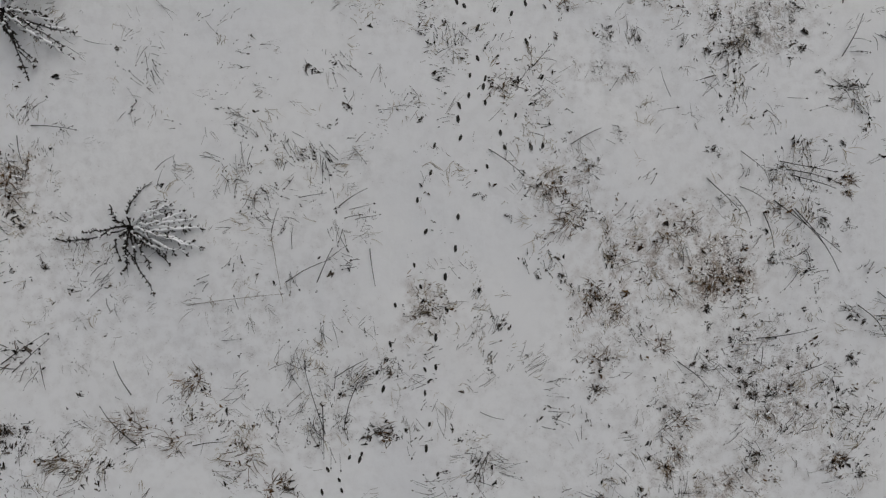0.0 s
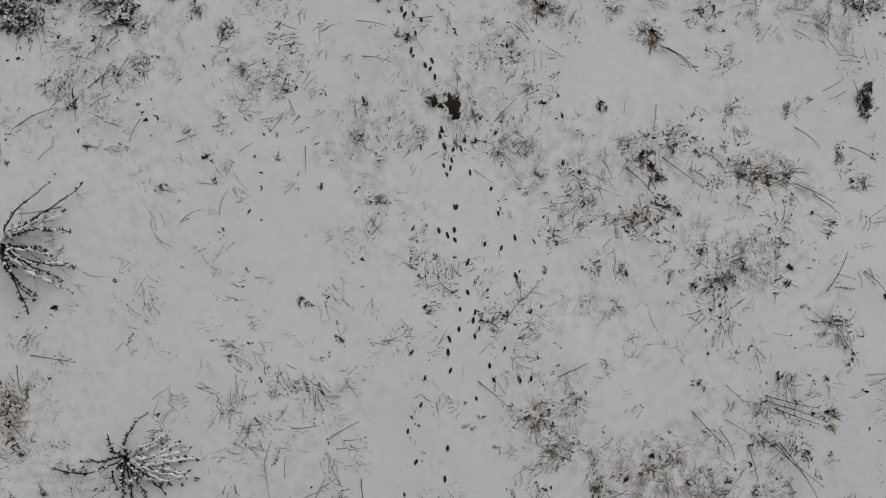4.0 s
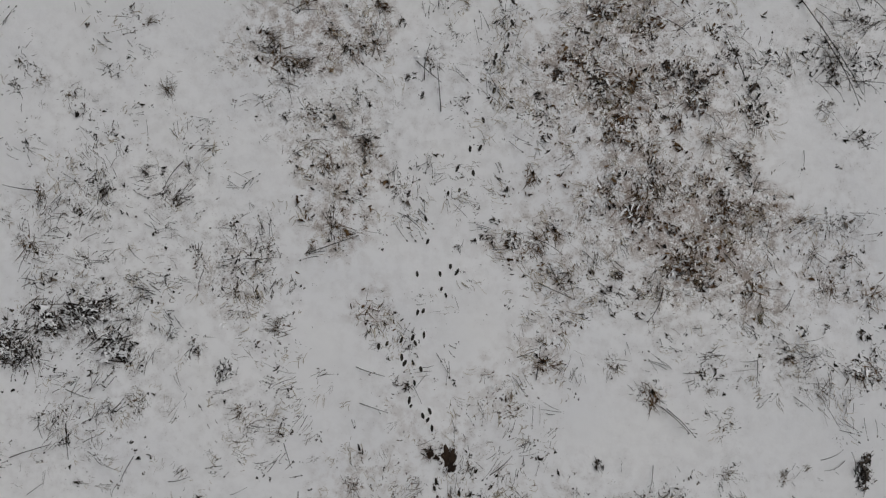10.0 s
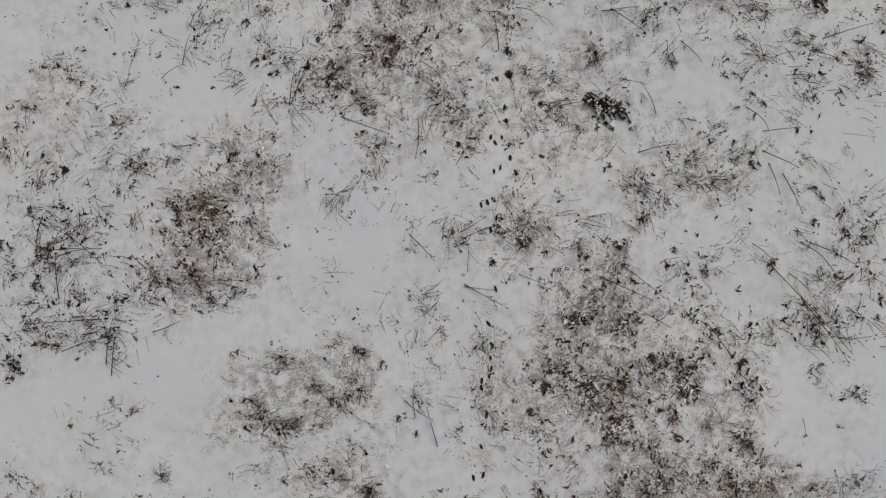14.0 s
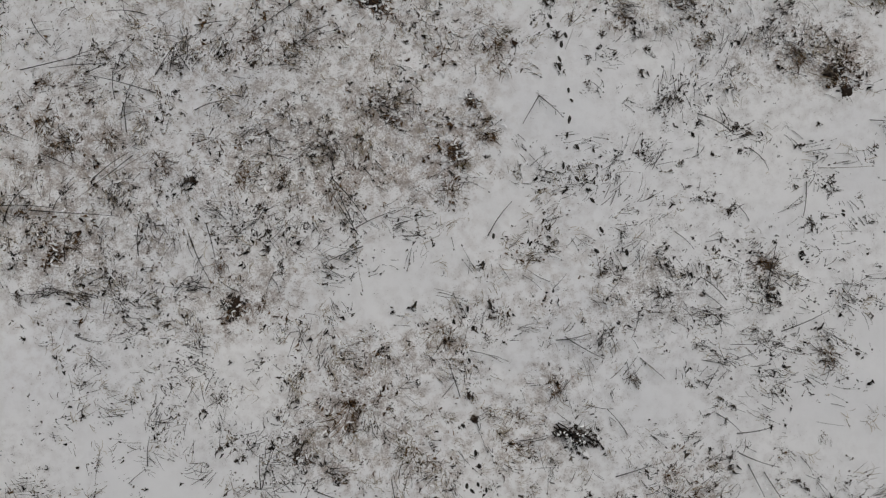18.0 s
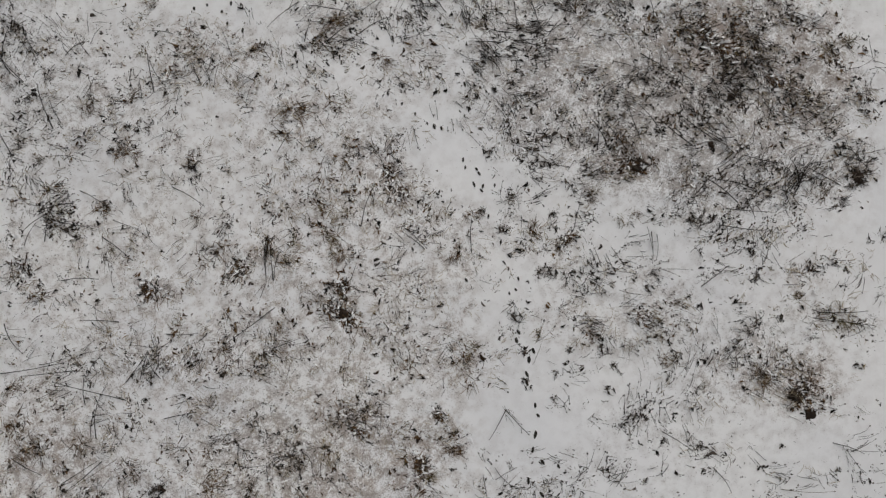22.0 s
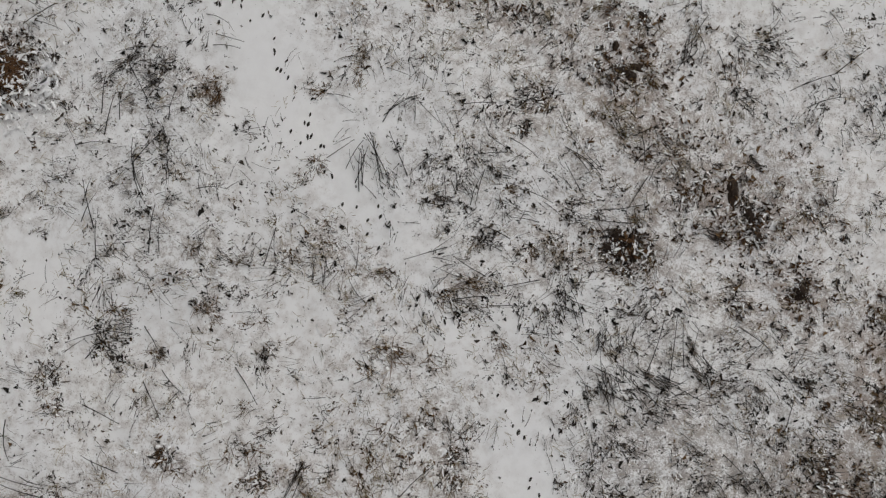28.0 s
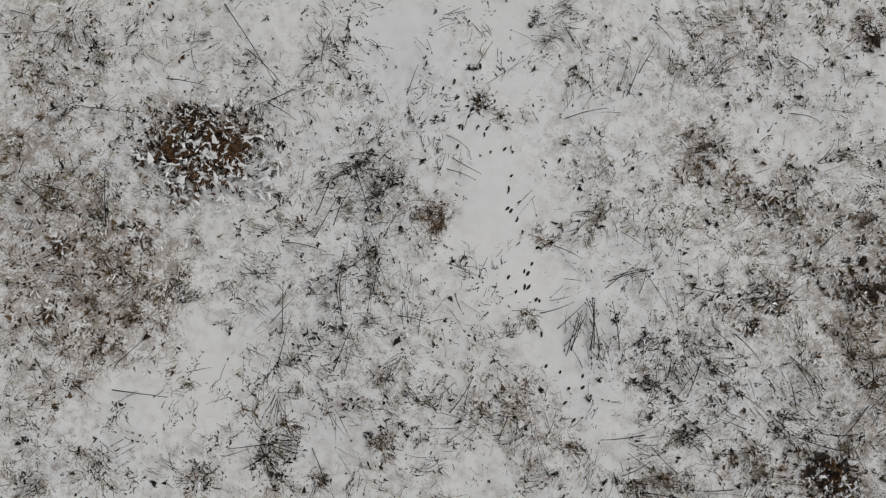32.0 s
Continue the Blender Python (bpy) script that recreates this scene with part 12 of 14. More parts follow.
tuft(0.05, 34.04, 0.16, "dark")
tuft(0.09, 34.51, 0.21, "dark")
tuft(1.38, 35.42, 0.29, "dark")
tuft(2.12, 35.93, 0.23, "rust")
tuft(2.41, 35.77, 0.28, "brown")
tuft(2.52, 35.27, 0.26, "dark")
tuft(2.53, 35.92, 0.20, "dark")
tuft(3.88, 36.40, 0.29, "rust")
tuft(3.74, 36.52, 0.28, "brown")
tuft(1.85, 34.80, 0.21, "dark")
tuft(3.02, 34.80, 0.16, "olive")
tuft(-0.70, 33.04, 0.23, "brown")
tuft(-1.00, 33.13, 0.20, "rust")
tuft(-1.17, 32.25, 0.29, "thin")
tuft(-0.88, 32.20, 0.28, "thin")
tuft(2.29, 33.81, 0.29, "brown")
tuft(2.23, 33.51, 0.28, "brown")
tuft(2.58, 33.75, 0.26, "dark")
tuft(3.36, 33.36, 0.24, "rust")
tuft(3.12, 33.53, 0.24, "dark")
tuft(4.64, 33.72, 0.26, "olive")
tuft(4.90, 33.74, 0.26, "brown")
tuft(1.81, 32.80, 0.28, "thin")
tuft(1.13, 32.51, 0.24, "straw")
tuft(0.50, 31.66, 0.21, "dark")
tuft(0.24, 34.02, 0.18, "brown")
tuft(0.36, 33.08, 0.16, "brown")
tuft(-0.86, 31.31, 0.33, "brown")
tuft(4.04, 34.82, 0.20, "dark")
tuft(0.90, 35.04, 0.29, "thin")
tuft(1.43, 30.69, 0.29, "thin")
tuft(2.60, 30.83, 0.28, "dark")
tuft(3.02, 30.65, 0.29, "dark")
tuft(3.52, 30.95, 0.28, "dark")
tuft(2.89, 30.34, 0.26, "dark")
tuft(3.05, 31.02, 0.28, "dark")
tuft(3.55, 31.75, 0.28, "thin")
tuft(4.02, 32.13, 0.28, "rust")
tuft(4.16, 32.01, 0.23, "rust")
tuft(3.87, 31.62, 0.20, "rust")
tuft(4.41, 32.73, 0.28, "dark")
tuft(4.23, 32.74, 0.24, "brown")
tuft(5.18, 32.79, 0.29, "rust")
tuft(5.40, 32.00, 0.28, "olive")
tuft(5.41, 31.74, 0.23, "rust")
tuft(5.70, 31.68, 0.28, "dark")
tuft(4.89, 30.39, 0.34, "dark")
tuft(5.29, 30.47, 0.29, "dark")
tuft(5.42, 31.04, 0.28, "brown")
tuft(4.87, 30.64, 0.28, "dark")
tuft(3.43, 29.87, 0.29, "dark")
tuft(4.04, 29.86, 0.31, "dark")
tuft(3.19, 29.59, 0.28, "thin")
tuft(2.87, 28.86, 0.24, "dark")
tuft(3.34, 29.23, 0.28, "dark")
tuft(4.60, 30.01, 0.26, "brown")
tuft(2.13, 31.78, 0.24, "thin")
tuft(1.83, 31.65, 0.24, "thin")
tuft(0.63, 30.27, 0.21, "brown")
tuft(1.17, 29.62, 0.23, "brown")
tuft(1.11, 29.33, 0.21, "olive")
tuft(1.67, 28.62, 0.18, "olive")
tuft(0.40, 29.56, 0.23, "olive")
tuft(0.69, 29.07, 0.28, "brown")
clump(-4.74, 31.37, 0.10)
clump(-4.58, 31.30, 0.10)
clump(-4.84, 31.19, 0.08)
clump(-4.29, 31.25, 0.10)
clump(-4.84, 30.70, 0.10)
clump(-4.72, 30.62, 0.10)
clump(-4.85, 30.52, 0.08)
clump(-4.16, 31.16, 0.08)
clump(-4.59, 31.12, 0.07)
clump(-3.90, 30.87, 0.08)
clump(-3.78, 30.88, 0.07)
clump(-4.96, 31.36, 0.07)
clump(-4.36, 31.62, 0.07)
clump(-5.36, 30.97, 0.07)
clump(-4.40, 31.29, 0.07)
clump(-4.42, 30.34, 0.07)
clump(-3.38, 31.00, 0.07)
clump(5.44, 30.31, 0.10)
clump(5.62, 30.30, 0.11)
clump(5.81, 30.25, 0.10)
clump(5.79, 30.07, 0.10)
clump(5.93, 30.17, 0.08)
clump(5.39, 29.99, 0.09)
clump(5.44, 30.10, 0.07)
clump(5.64, 29.92, 0.08)
clump(-5.85, 31.75, 0.07)
clump(-3.30, 33.07, 0.07)
clump(-3.46, 32.82, 0.06)
clump(-3.83, 31.62, 0.08)
clump(-3.63, 31.57, 0.06)
clump(-1.47, 31.50, 0.06)
clump(-1.68, 29.30, 0.07)
clump(-1.57, 29.34, 0.06)
clump(-1.70, 29.55, 0.05)
clump(-1.60, 29.11, 0.05)
clump(-0.26, 28.42, 0.08)
clump(0.06, 28.29, 0.08)
clump(0.12, 28.36, 0.07)
clump(-1.68, 27.27, 0.07)
clump(-1.74, 27.22, 0.06)
clump(-0.44, 29.16, 0.06)
clump(-0.74, 34.66, 0.09)
clump(-0.75, 34.56, 0.08)
clump(-0.64, 34.52, 0.07)
clump(0.07, 34.12, 0.08)
clump(0.06, 33.90, 0.07)
clump(2.16, 35.94, 0.07)
clump(2.41, 36.00, 0.07)
clump(2.53, 36.15, 0.06)
clump(4.02, 36.27, 0.09)
clump(4.12, 35.77, 0.07)
clump(4.18, 35.38, 0.06)
clump(3.94, 36.70, 0.07)
clump(-1.35, 33.53, 0.07)
clump(-1.26, 33.53, 0.07)
clump(-1.02, 33.17, 0.08)
clump(-0.89, 33.09, 0.07)
clump(-0.63, 33.06, 0.07)
clump(-0.51, 33.03, 0.06)
clump(1.88, 34.63, 0.06)
clump(2.29, 33.81, 0.07)
clump(2.25, 33.70, 0.07)
clump(3.25, 33.41, 0.08)
clump(3.40, 33.38, 0.07)
clump(3.47, 33.09, 0.07)
clump(4.18, 34.47, 0.07)
clump(4.19, 33.98, 0.06)
clump(4.97, 33.81, 0.07)
clump(1.19, 35.44, 0.06)
clump(0.40, 33.19, 0.06)
clump(4.00, 36.08, 0.07)
clump(2.11, 30.10, 0.07)
clump(3.07, 30.33, 0.07)
clump(3.57, 30.84, 0.08)
clump(3.45, 30.92, 0.07)
clump(3.17, 30.28, 0.07)
clump(2.45, 30.77, 0.07)
clump(3.33, 31.00, 0.07)
clump(3.92, 31.60, 0.07)
clump(3.86, 31.53, 0.07)
clump(4.00, 32.20, 0.08)
clump(4.21, 31.99, 0.07)
clump(4.30, 32.78, 0.07)
clump(4.61, 32.55, 0.07)
clump(4.44, 32.66, 0.06)
clump(5.31, 32.80, 0.09)
clump(5.14, 32.68, 0.07)
clump(4.86, 32.04, 0.07)
clump(5.38, 31.82, 0.07)
clump(5.54, 30.96, 0.07)
clump(4.71, 30.62, 0.07)
clump(4.83, 30.63, 0.07)
clump(-0.49, 30.85, 0.07)
clump(0.48, 28.85, 0.06)
clump(0.39, 29.38, 0.06)
clump(2.53, 29.71, 0.06)
clump(3.38, 29.98, 0.06)
clump(4.55, 29.47, 0.07)
clump(3.07, 31.20, 0.06)
clump(2.87, 28.86, 0.07)
clump(3.93, 30.60, 0.05)
stem(-1.35, 29.96, -1.41, 30.42, 'b')
stem(-1.66, 29.57, -1.88, 30.18)
stem(-2.32, 28.94, -2.57, 29.62, 'b')
stem(-2.20, 28.47, -2.27, 29.05)
stem(-2.09, 29.04, -2.08, 29.22)
stem(-0.53, 29.69, -0.61, 30.09)
stem(-1.42, 29.32, -1.17, 29.12, 'b')
stem(-1.28, 28.77, -1.32, 29.19)
stem(-3.35, 27.91, -3.05, 28.12)
stem(-4.21, 27.29, -3.44, 27.52)
stem(-2.07, 26.98, -1.76, 27.45, 'b')
stem(-1.59, 27.27, -1.38, 27.48)
stem(-0.90, 27.68, -0.66, 27.52, 'b')
stem(-0.53, 27.62, -0.66, 27.82)
stem(-4.30, 27.68, -4.06, 28.13)
stem(-5.00, 28.08, -4.76, 28.53)
stem(-7.35, 31.52, -6.86, 31.64, 'b')
stem(-7.78, 31.70, -7.26, 31.74)
stem(-6.23, 30.82, -5.51, 31.00)
stem(-5.95, 29.61, -6.46, 29.57)
stem(-6.87, 29.31, -6.51, 29.28)
stem(-6.61, 29.51, -5.92, 29.36)
stem(-5.23, 29.38, -5.53, 30.14)
stem(-5.15, 32.19, -4.88, 31.89, 'b')
stem(-4.73, 32.45, -4.81, 32.24)
stem(-4.96, 32.99, -3.82, 32.21)
stem(-4.39, 32.51, -3.74, 32.24)
stem(-3.56, 32.23, -3.91, 31.81)
stem(-3.64, 32.83, -3.42, 32.74)
stem(-3.70, 32.76, -3.50, 32.71)
stem(-2.28, 31.52, -1.73, 30.86)
stem(-2.25, 30.64, -2.22, 31.18)
stem(-2.54, 30.69, -2.54, 31.31)
stem(-2.03, 31.35, -1.60, 31.18)
stem(-1.52, 30.77, -1.45, 31.24)
stem(-3.35, 32.77, -3.36, 33.22)
stem(-2.02, 32.79, -2.03, 33.24)
stem(-1.47, 32.13, -1.38, 32.34)
stem(-1.26, 33.53, -1.17, 33.97)
stem(-1.02, 33.40, -0.56, 34.00, 'n')
stem(-1.07, 32.03, -0.63, 32.03)
stem(-1.26, 32.48, -0.87, 32.38)
stem(-1.06, 32.21, -0.59, 32.14)
stem(0.96, 33.79, 0.66, 33.66)
stem(0.94, 34.05, 0.91, 34.58)
stem(0.71, 34.86, 0.80, 35.08)
stem(0.97, 34.43, 1.04, 34.91)
stem(0.92, 35.23, 1.27, 35.01)
stem(0.23, 33.39, 0.72, 33.73)
stem(1.61, 32.18, 2.01, 32.08)
stem(1.87, 32.20, 1.63, 32.36)
stem(2.95, 35.54, 3.38, 35.36, 'b')
stem(3.06, 35.96, 3.12, 36.26)
stem(3.59, 33.46, 3.75, 33.97)
stem(3.26, 34.76, 3.70, 34.77)
stem(4.69, 33.83, 4.65, 34.17)
stem(1.58, 30.31, 1.48, 30.88, 'b')
stem(1.54, 30.21, 1.46, 30.83)
stem(1.96, 30.47, 1.49, 31.07, 'b')
stem(1.76, 30.74, 1.57, 31.10)
stem(2.22, 30.58, 1.85, 31.17, 'b')
stem(1.82, 30.15, 1.51, 30.37)
stem(2.05, 29.81, 1.96, 30.04, 'b')
stem(1.41, 30.51, 1.29, 30.81)
stem(0.88, 29.67, 0.53, 29.79)
stem(1.10, 28.73, 1.09, 29.15)
stem(2.18, 31.44, 2.10, 31.85)
stem(1.70, 31.33, 1.95, 31.79)
stem(1.23, 31.39, 1.01, 31.48, 'b')
stem(2.54, 30.98, 2.26, 30.60)
stem(3.37, 30.89, 3.32, 30.34)
stem(3.76, 31.23, 3.34, 31.40)
stem(3.25, 30.31, 3.33, 30.78)
stem(3.94, 29.91, 3.34, 30.09)
stem(3.85, 29.70, 3.35, 29.84)
stem(4.33, 30.24, 3.89, 30.23)
stem(3.26, 29.19, 2.87, 29.29)
stem(3.67, 29.28, 3.14, 29.49)
stem(5.00, 31.22, 4.58, 31.39)
stem(5.18, 31.21, 4.84, 31.41)
stem(5.74, 31.79, 5.64, 31.84, 'b')
stem(5.68, 31.50, 5.39, 31.56)
stem(5.73, 30.48, 4.96, 30.42)
stem(5.87, 30.80, 5.08, 30.56)
stem(5.87, 31.23, 5.59, 30.60)
stem(4.89, 30.82, 4.56, 31.21)
stem(4.65, 30.55, 5.04, 30.45, 'b')
stem(3.97, 30.70, 4.47, 30.56)
stem(2.26, 28.87, 2.02, 29.02)
stem(1.95, 28.56, 1.65, 28.87)
stem(3.01, 29.61, 2.42, 29.32)
stem(4.50, 29.37, 3.89, 29.15)
stem(0.50, 28.91, 0.42, 29.31, 'b')
stem(3.67, 31.45, 4.13, 31.20)
hoof(-0.58, 32.50)
hoof(-0.76, 32.70)
hoof(-0.76, 32.80)
hoof(-0.41, 32.62)
hoof(-0.17, 32.30)
hoof(-0.13, 32.11)
hoof(-0.04, 31.84)
hoof(0.15, 31.74)
hoof(0.53, 31.10)
hoof(0.62, 30.89)
hoof(0.84, 30.79)
hoof(0.53, 30.78)
hoof(0.97, 30.41)
hoof(-1.20, 33.60)
hoof(-1.22, 33.40)
hoof(-1.05, 32.39)
hoof(0.39, 32.78)
hoof(-1.07, 32.97)
hoof(-0.81, 33.21)
shrub(-4.89, 0.45, 0.35, [(-4.75, 1.05), (-5.20, 0.77), (-6.04, 0.25), (-5.62, 0.36), (-5.06, -0.06), (-4.99, -0.29), (-4.85, -0.06), (-4.50, -0.60), (-4.57, -0.20), (-4.28, -0.15), (-4.30, 0.01), (-4.37, 0.11)], [(-4.24, 0.81), (-4.02, 0.72), (-3.84, 0.60), (-3.73, 0.44), (-3.93, 0.47), (-4.02, 0.36), (-3.73, 0.11), (-3.88, 0.20), (-3.97, 0.01), (-4.10, 0.20), (-4.15, 0.04), (-4.32, 0.67)])
shrub(-6.87, 3.84, 0.45, [(-5.61, 4.83), (-6.16, 4.87), (-5.79, 4.07), (-6.29, 3.82), (-6.18, 3.77), (-5.71, 3.49), (-5.89, 3.29), (-6.33, 3.04), (-6.45, 2.74), (-6.37, 2.95), (-6.72, 3.48), (-7.21, 4.18), (-7.36, 3.63), (-7.15, 3.09)], [(-6.17, 4.39), (-5.89, 4.38), (-5.85, 3.52), (-5.74, 3.07), (-5.97, 3.24), (-6.39, 4.22), (-6.57, 4.12), (-6.09, 3.69)])
tuft(-6.70, 7.51, 0.36, "tussock")
tuft(-6.82, 7.66, 0.24, "tussock")
tuft(-6.19, 7.83, 0.26, "tussock")
tuft(-5.58, 8.23, 0.33, "tussock")
tuft(-5.84, 8.08, 0.22, "tussock")
tuft(-5.24, 8.36, 0.24, "tussock")
tuft(-5.14, 7.72, 0.38, "tussock")
tuft(-4.94, 7.56, 0.24, "tussock")
tuft(-4.27, 7.90, 0.16, "tussock")
tuft(-3.82, 7.66, 0.15, "tussock")
tuft(-3.36, 7.36, 0.24, "tussock")
tuft(-6.57, 7.41, 0.27, "tussock")
tuft(-5.44, 8.17, 0.24, "tussock")
tuft(-6.85, 7.44, 0.24, "tussock")
clump(-6.94, 7.39, 0.08)
clump(-6.75, 7.31, 0.07)
clump(-6.53, 7.46, 0.06)
clump(-6.10, 7.77, 0.07)
clump(-5.62, 8.19, 0.07)
clump(-5.49, 8.31, 0.07)
clump(-5.30, 7.54, 0.06)
clump(-4.90, 7.66, 0.06)
clump(-5.02, 7.42, 0.06)
clump(-3.45, 7.24, 0.05)
clump(-3.28, 7.43, 0.05)
tuft(7.02, 6.33, 0.15, "dark")
tuft(7.05, 6.19, 0.14, "dark")
tuft(4.46, 7.45, 0.14, "straw")
tuft(4.97, 6.25, 0.13, "dark")
tuft(6.10, 6.29, 0.13, "olive")
clump(7.03, 6.44, 0.13)
clump(7.01, 6.28, 0.15)
clump(7.05, 6.15, 0.14)
clump(7.01, 6.04, 0.12)
clump(7.06, 6.53, 0.09)
clump(7.03, 6.22, 0.14)
clump(5.22, 7.54, 0.05)
clump(6.34, 6.10, 0.05)
stem(6.88, 6.18, 6.77, 6.59)
stem(6.32, 6.42, 6.63, 6.62)
stem(3.70, 7.15, 4.14, 6.77)
soil(0.38, 6.00, 0.05, 0.10, -27)
soil(0.34, 6.09, 0.04, 0.06, -7)
soil(0.32, 6.18, 0.03, 0.18, -1)
soil(0.02, 6.20, 0.05, 0.07, 3)
soil(0.12, 6.14, 0.05, 0.05, 3)
shrub(3.26, 16.88, 0.2, [(3.60, 16.57), (3.42, 16.63), (2.99, 16.96), (3.57, 16.71), (3.69, 16.52), (3.34, 16.71)], [])
soil(3.24, 16.88, 0.13, 0.05, -24)
soil(1.86, 17.55, 0.07, 0.05, -9)
soil(1.88, 17.94, 0.04, 0.05, -9)
soil(7.60, 25.50, 0.14, 0.10, -18)
soil(11.02, 24.37, 0.10, 0.07, -38)
soil(9.03, 21.18, 0.11, 0.09, -38)
soil(9.21, 21.22, 0.05, 0.07, -18)
soil(-1.34, 22.57, 0.07, 0.05, -18)
soil(2.30, 24.50, 0.09, 0.07, -18)
soil(-1.28, 20.46, 0.07, 0.15, -18)
soil(9.00, 21.16, 0.11, 0.11, -18)
soil(9.17, 20.83, 0.08, 0.11, -38)
soil(5.67, 30.24, 0.13, 0.07, -11)
soil(5.51, 30.20, 0.07, 0.05, -1)
soil(5.83, 29.97, 0.09, 0.08, -21)
soil(7.62, 30.82, 0.05, 0.09, -21)
soil(7.70, 30.62, 0.07, 0.08, -1)
soil(8.49, 29.94, 0.11, 0.12, -1)
soil(7.65, 25.48, 0.10, 0.12, -21)
soil(8.85, 25.49, 0.05, 0.07, -1)
soil(11.01, 24.27, 0.08, 0.07, -1)
soil(9.40, 26.15, 0.08, 0.05, -1)
soil(-4.70, 31.28, 0.16, 0.10, 13)
soil(-4.78, 30.65, 0.13, 0.11, 23)
soil(-4.27, 31.21, 0.11, 0.09, 23)
soil(-4.87, 31.36, 0.09, 0.07, 23)
soil(-3.88, 30.91, 0.07, 0.05, 23)
soil(5.54, 30.27, 0.13, 0.10, -7)
soil(5.84, 30.19, 0.13, 0.09, 3)
soil(5.46, 30.04, 0.08, 0.11, 23)
soil(5.18, 32.79, 0.10, 0.07, 23)
soil(4.02, 36.27, 0.08, 0.11, 23)
soil(5.64, 30.14, 0.14, 0.08, -5)
soil(7.54, 30.90, 0.07, 0.10, -10)
soil(8.45, 29.87, 0.12, 0.09, 10)
soil(7.63, 25.44, 0.09, 0.09, -12)
# stretch seven
tuft(4.51, 33.61, 0.26, "olive")
tuft(5.38, 33.23, 0.28, "brown")
tuft(5.36, 32.77, 0.29, "olive")
tuft(5.64, 32.73, 0.24, "olive")
tuft(5.12, 32.10, 0.31, "olive")
tuft(4.95, 32.07, 0.28, "brown")
tuft(4.03, 32.26, 0.29, "brown")
tuft(3.64, 32.73, 0.17, "olive")
tuft(5.39, 33.68, 0.22, "rust")
tuft(4.90, 33.41, 0.22, "rust")
tuft(7.54, 33.62, 0.31, "dark")
tuft(7.45, 33.07, 0.29, "thin")
tuft(8.28, 32.86, 0.28, "dark")
tuft(9.06, 33.00, 0.28, "dark")
tuft(9.04, 32.55, 0.29, "dark")
tuft(6.47, 32.53, 0.22, "dark")
tuft(7.27, 32.50, 0.26, "dark")
tuft(8.32, 34.31, 0.22, "thin")
tuft(8.42, 33.69, 0.29, "thin")
tuft(8.14, 33.19, 0.28, "thin")
tuft(7.40, 31.72, 0.17, "dark")
tuft(7.99, 31.91, 0.24, "brown")
tuft(6.70, 31.15, 0.29, "brown")
tuft(6.47, 30.93, 0.24, "dark")
tuft(7.41, 31.10, 0.26, "rust")
tuft(7.63, 30.87, 0.24, "rust")
tuft(7.59, 30.56, 0.22, "rust")
tuft(8.55, 31.21, 0.28, "dark")
tuft(8.31, 31.00, 0.26, "olive")
tuft(8.74, 31.07, 0.24, "brown")
tuft(7.58, 29.54, 0.24, "rust")
tuft(8.41, 29.87, 0.22, "rust")
tuft(8.66, 29.39, 0.22, "rust")
tuft(9.57, 29.73, 0.19, "rust")
tuft(8.25, 29.23, 0.17, "dark")
tuft(9.72, 28.27, 0.33, "brown")
tuft(9.94, 27.96, 0.29, "rust")
tuft(9.21, 27.58, 0.28, "rust")
tuft(8.88, 28.56, 0.31, "dark")
tuft(9.39, 28.65, 0.26, "dark")
clump(3.57, 33.12, 0.07)
clump(4.82, 33.08, 0.08)
clump(6.54, 32.90, 0.05)
clump(6.48, 32.44, 0.07)
clump(8.36, 32.38, 0.08)
clump(7.17, 32.03, 0.07)
clump(7.30, 32.10, 0.05)
clump(7.49, 31.73, 0.09)
clump(7.54, 31.70, 0.08)
clump(7.36, 31.44, 0.08)
clump(7.51, 31.07, 0.09)
clump(7.49, 30.89, 0.09)
clump(6.46, 31.01, 0.08)
clump(6.53, 30.85, 0.07)
clump(8.62, 31.32, 0.07)
clump(8.70, 31.64, 0.07)
clump(9.29, 29.32, 0.07)
clump(8.41, 29.87, 0.10)
clump(8.54, 29.89, 0.09)
clump(7.59, 29.50, 0.08)
clump(7.32, 29.54, 0.07)
clump(8.99, 30.10, 0.08)
clump(8.38, 29.25, 0.08)
clump(9.71, 30.01, 0.09)
clump(9.33, 29.07, 0.08)
clump(9.65, 28.69, 0.07)
clump(9.83, 28.64, 0.07)
clump(8.98, 27.97, 0.05)
clump(4.91, 33.36, 0.06)
clump(6.00, 31.64, 0.06)
clump(7.87, 31.31, 0.07)
clump(6.58, 33.45, 0.05)
stem(6.60, 33.36, 6.76, 32.90, 'b')
stem(7.33, 33.77, 7.47, 34.06)
stem(7.82, 32.95, 8.14, 33.19)
stem(7.98, 33.07, 8.56, 33.36)
stem(8.12, 32.74, 8.62, 32.97, 'b')
stem(8.47, 33.34, 8.85, 33.77)
stem(8.61, 33.01, 8.47, 33.34)
stem(9.16, 32.93, 8.91, 32.80)
stem(5.53, 31.82, 5.93, 32.07, 'b')
stem(4.53, 31.46, 5.11, 31.12, 'b')
stem(6.51, 31.73, 6.71, 31.59)
stem(3.68, 31.22, 3.18, 31.08)
stem(5.90, 31.18, 6.01, 31.55)
stem(7.04, 32.81, 6.93, 32.43)
stem(8.23, 34.29, 8.46, 33.97)
stem(8.25, 28.70, 8.56, 28.41)
stem(8.51, 28.66, 8.63, 29.03)
stem(8.57, 27.81, 8.57, 28.33)
stem(7.81, 28.71, 8.01, 29.09)
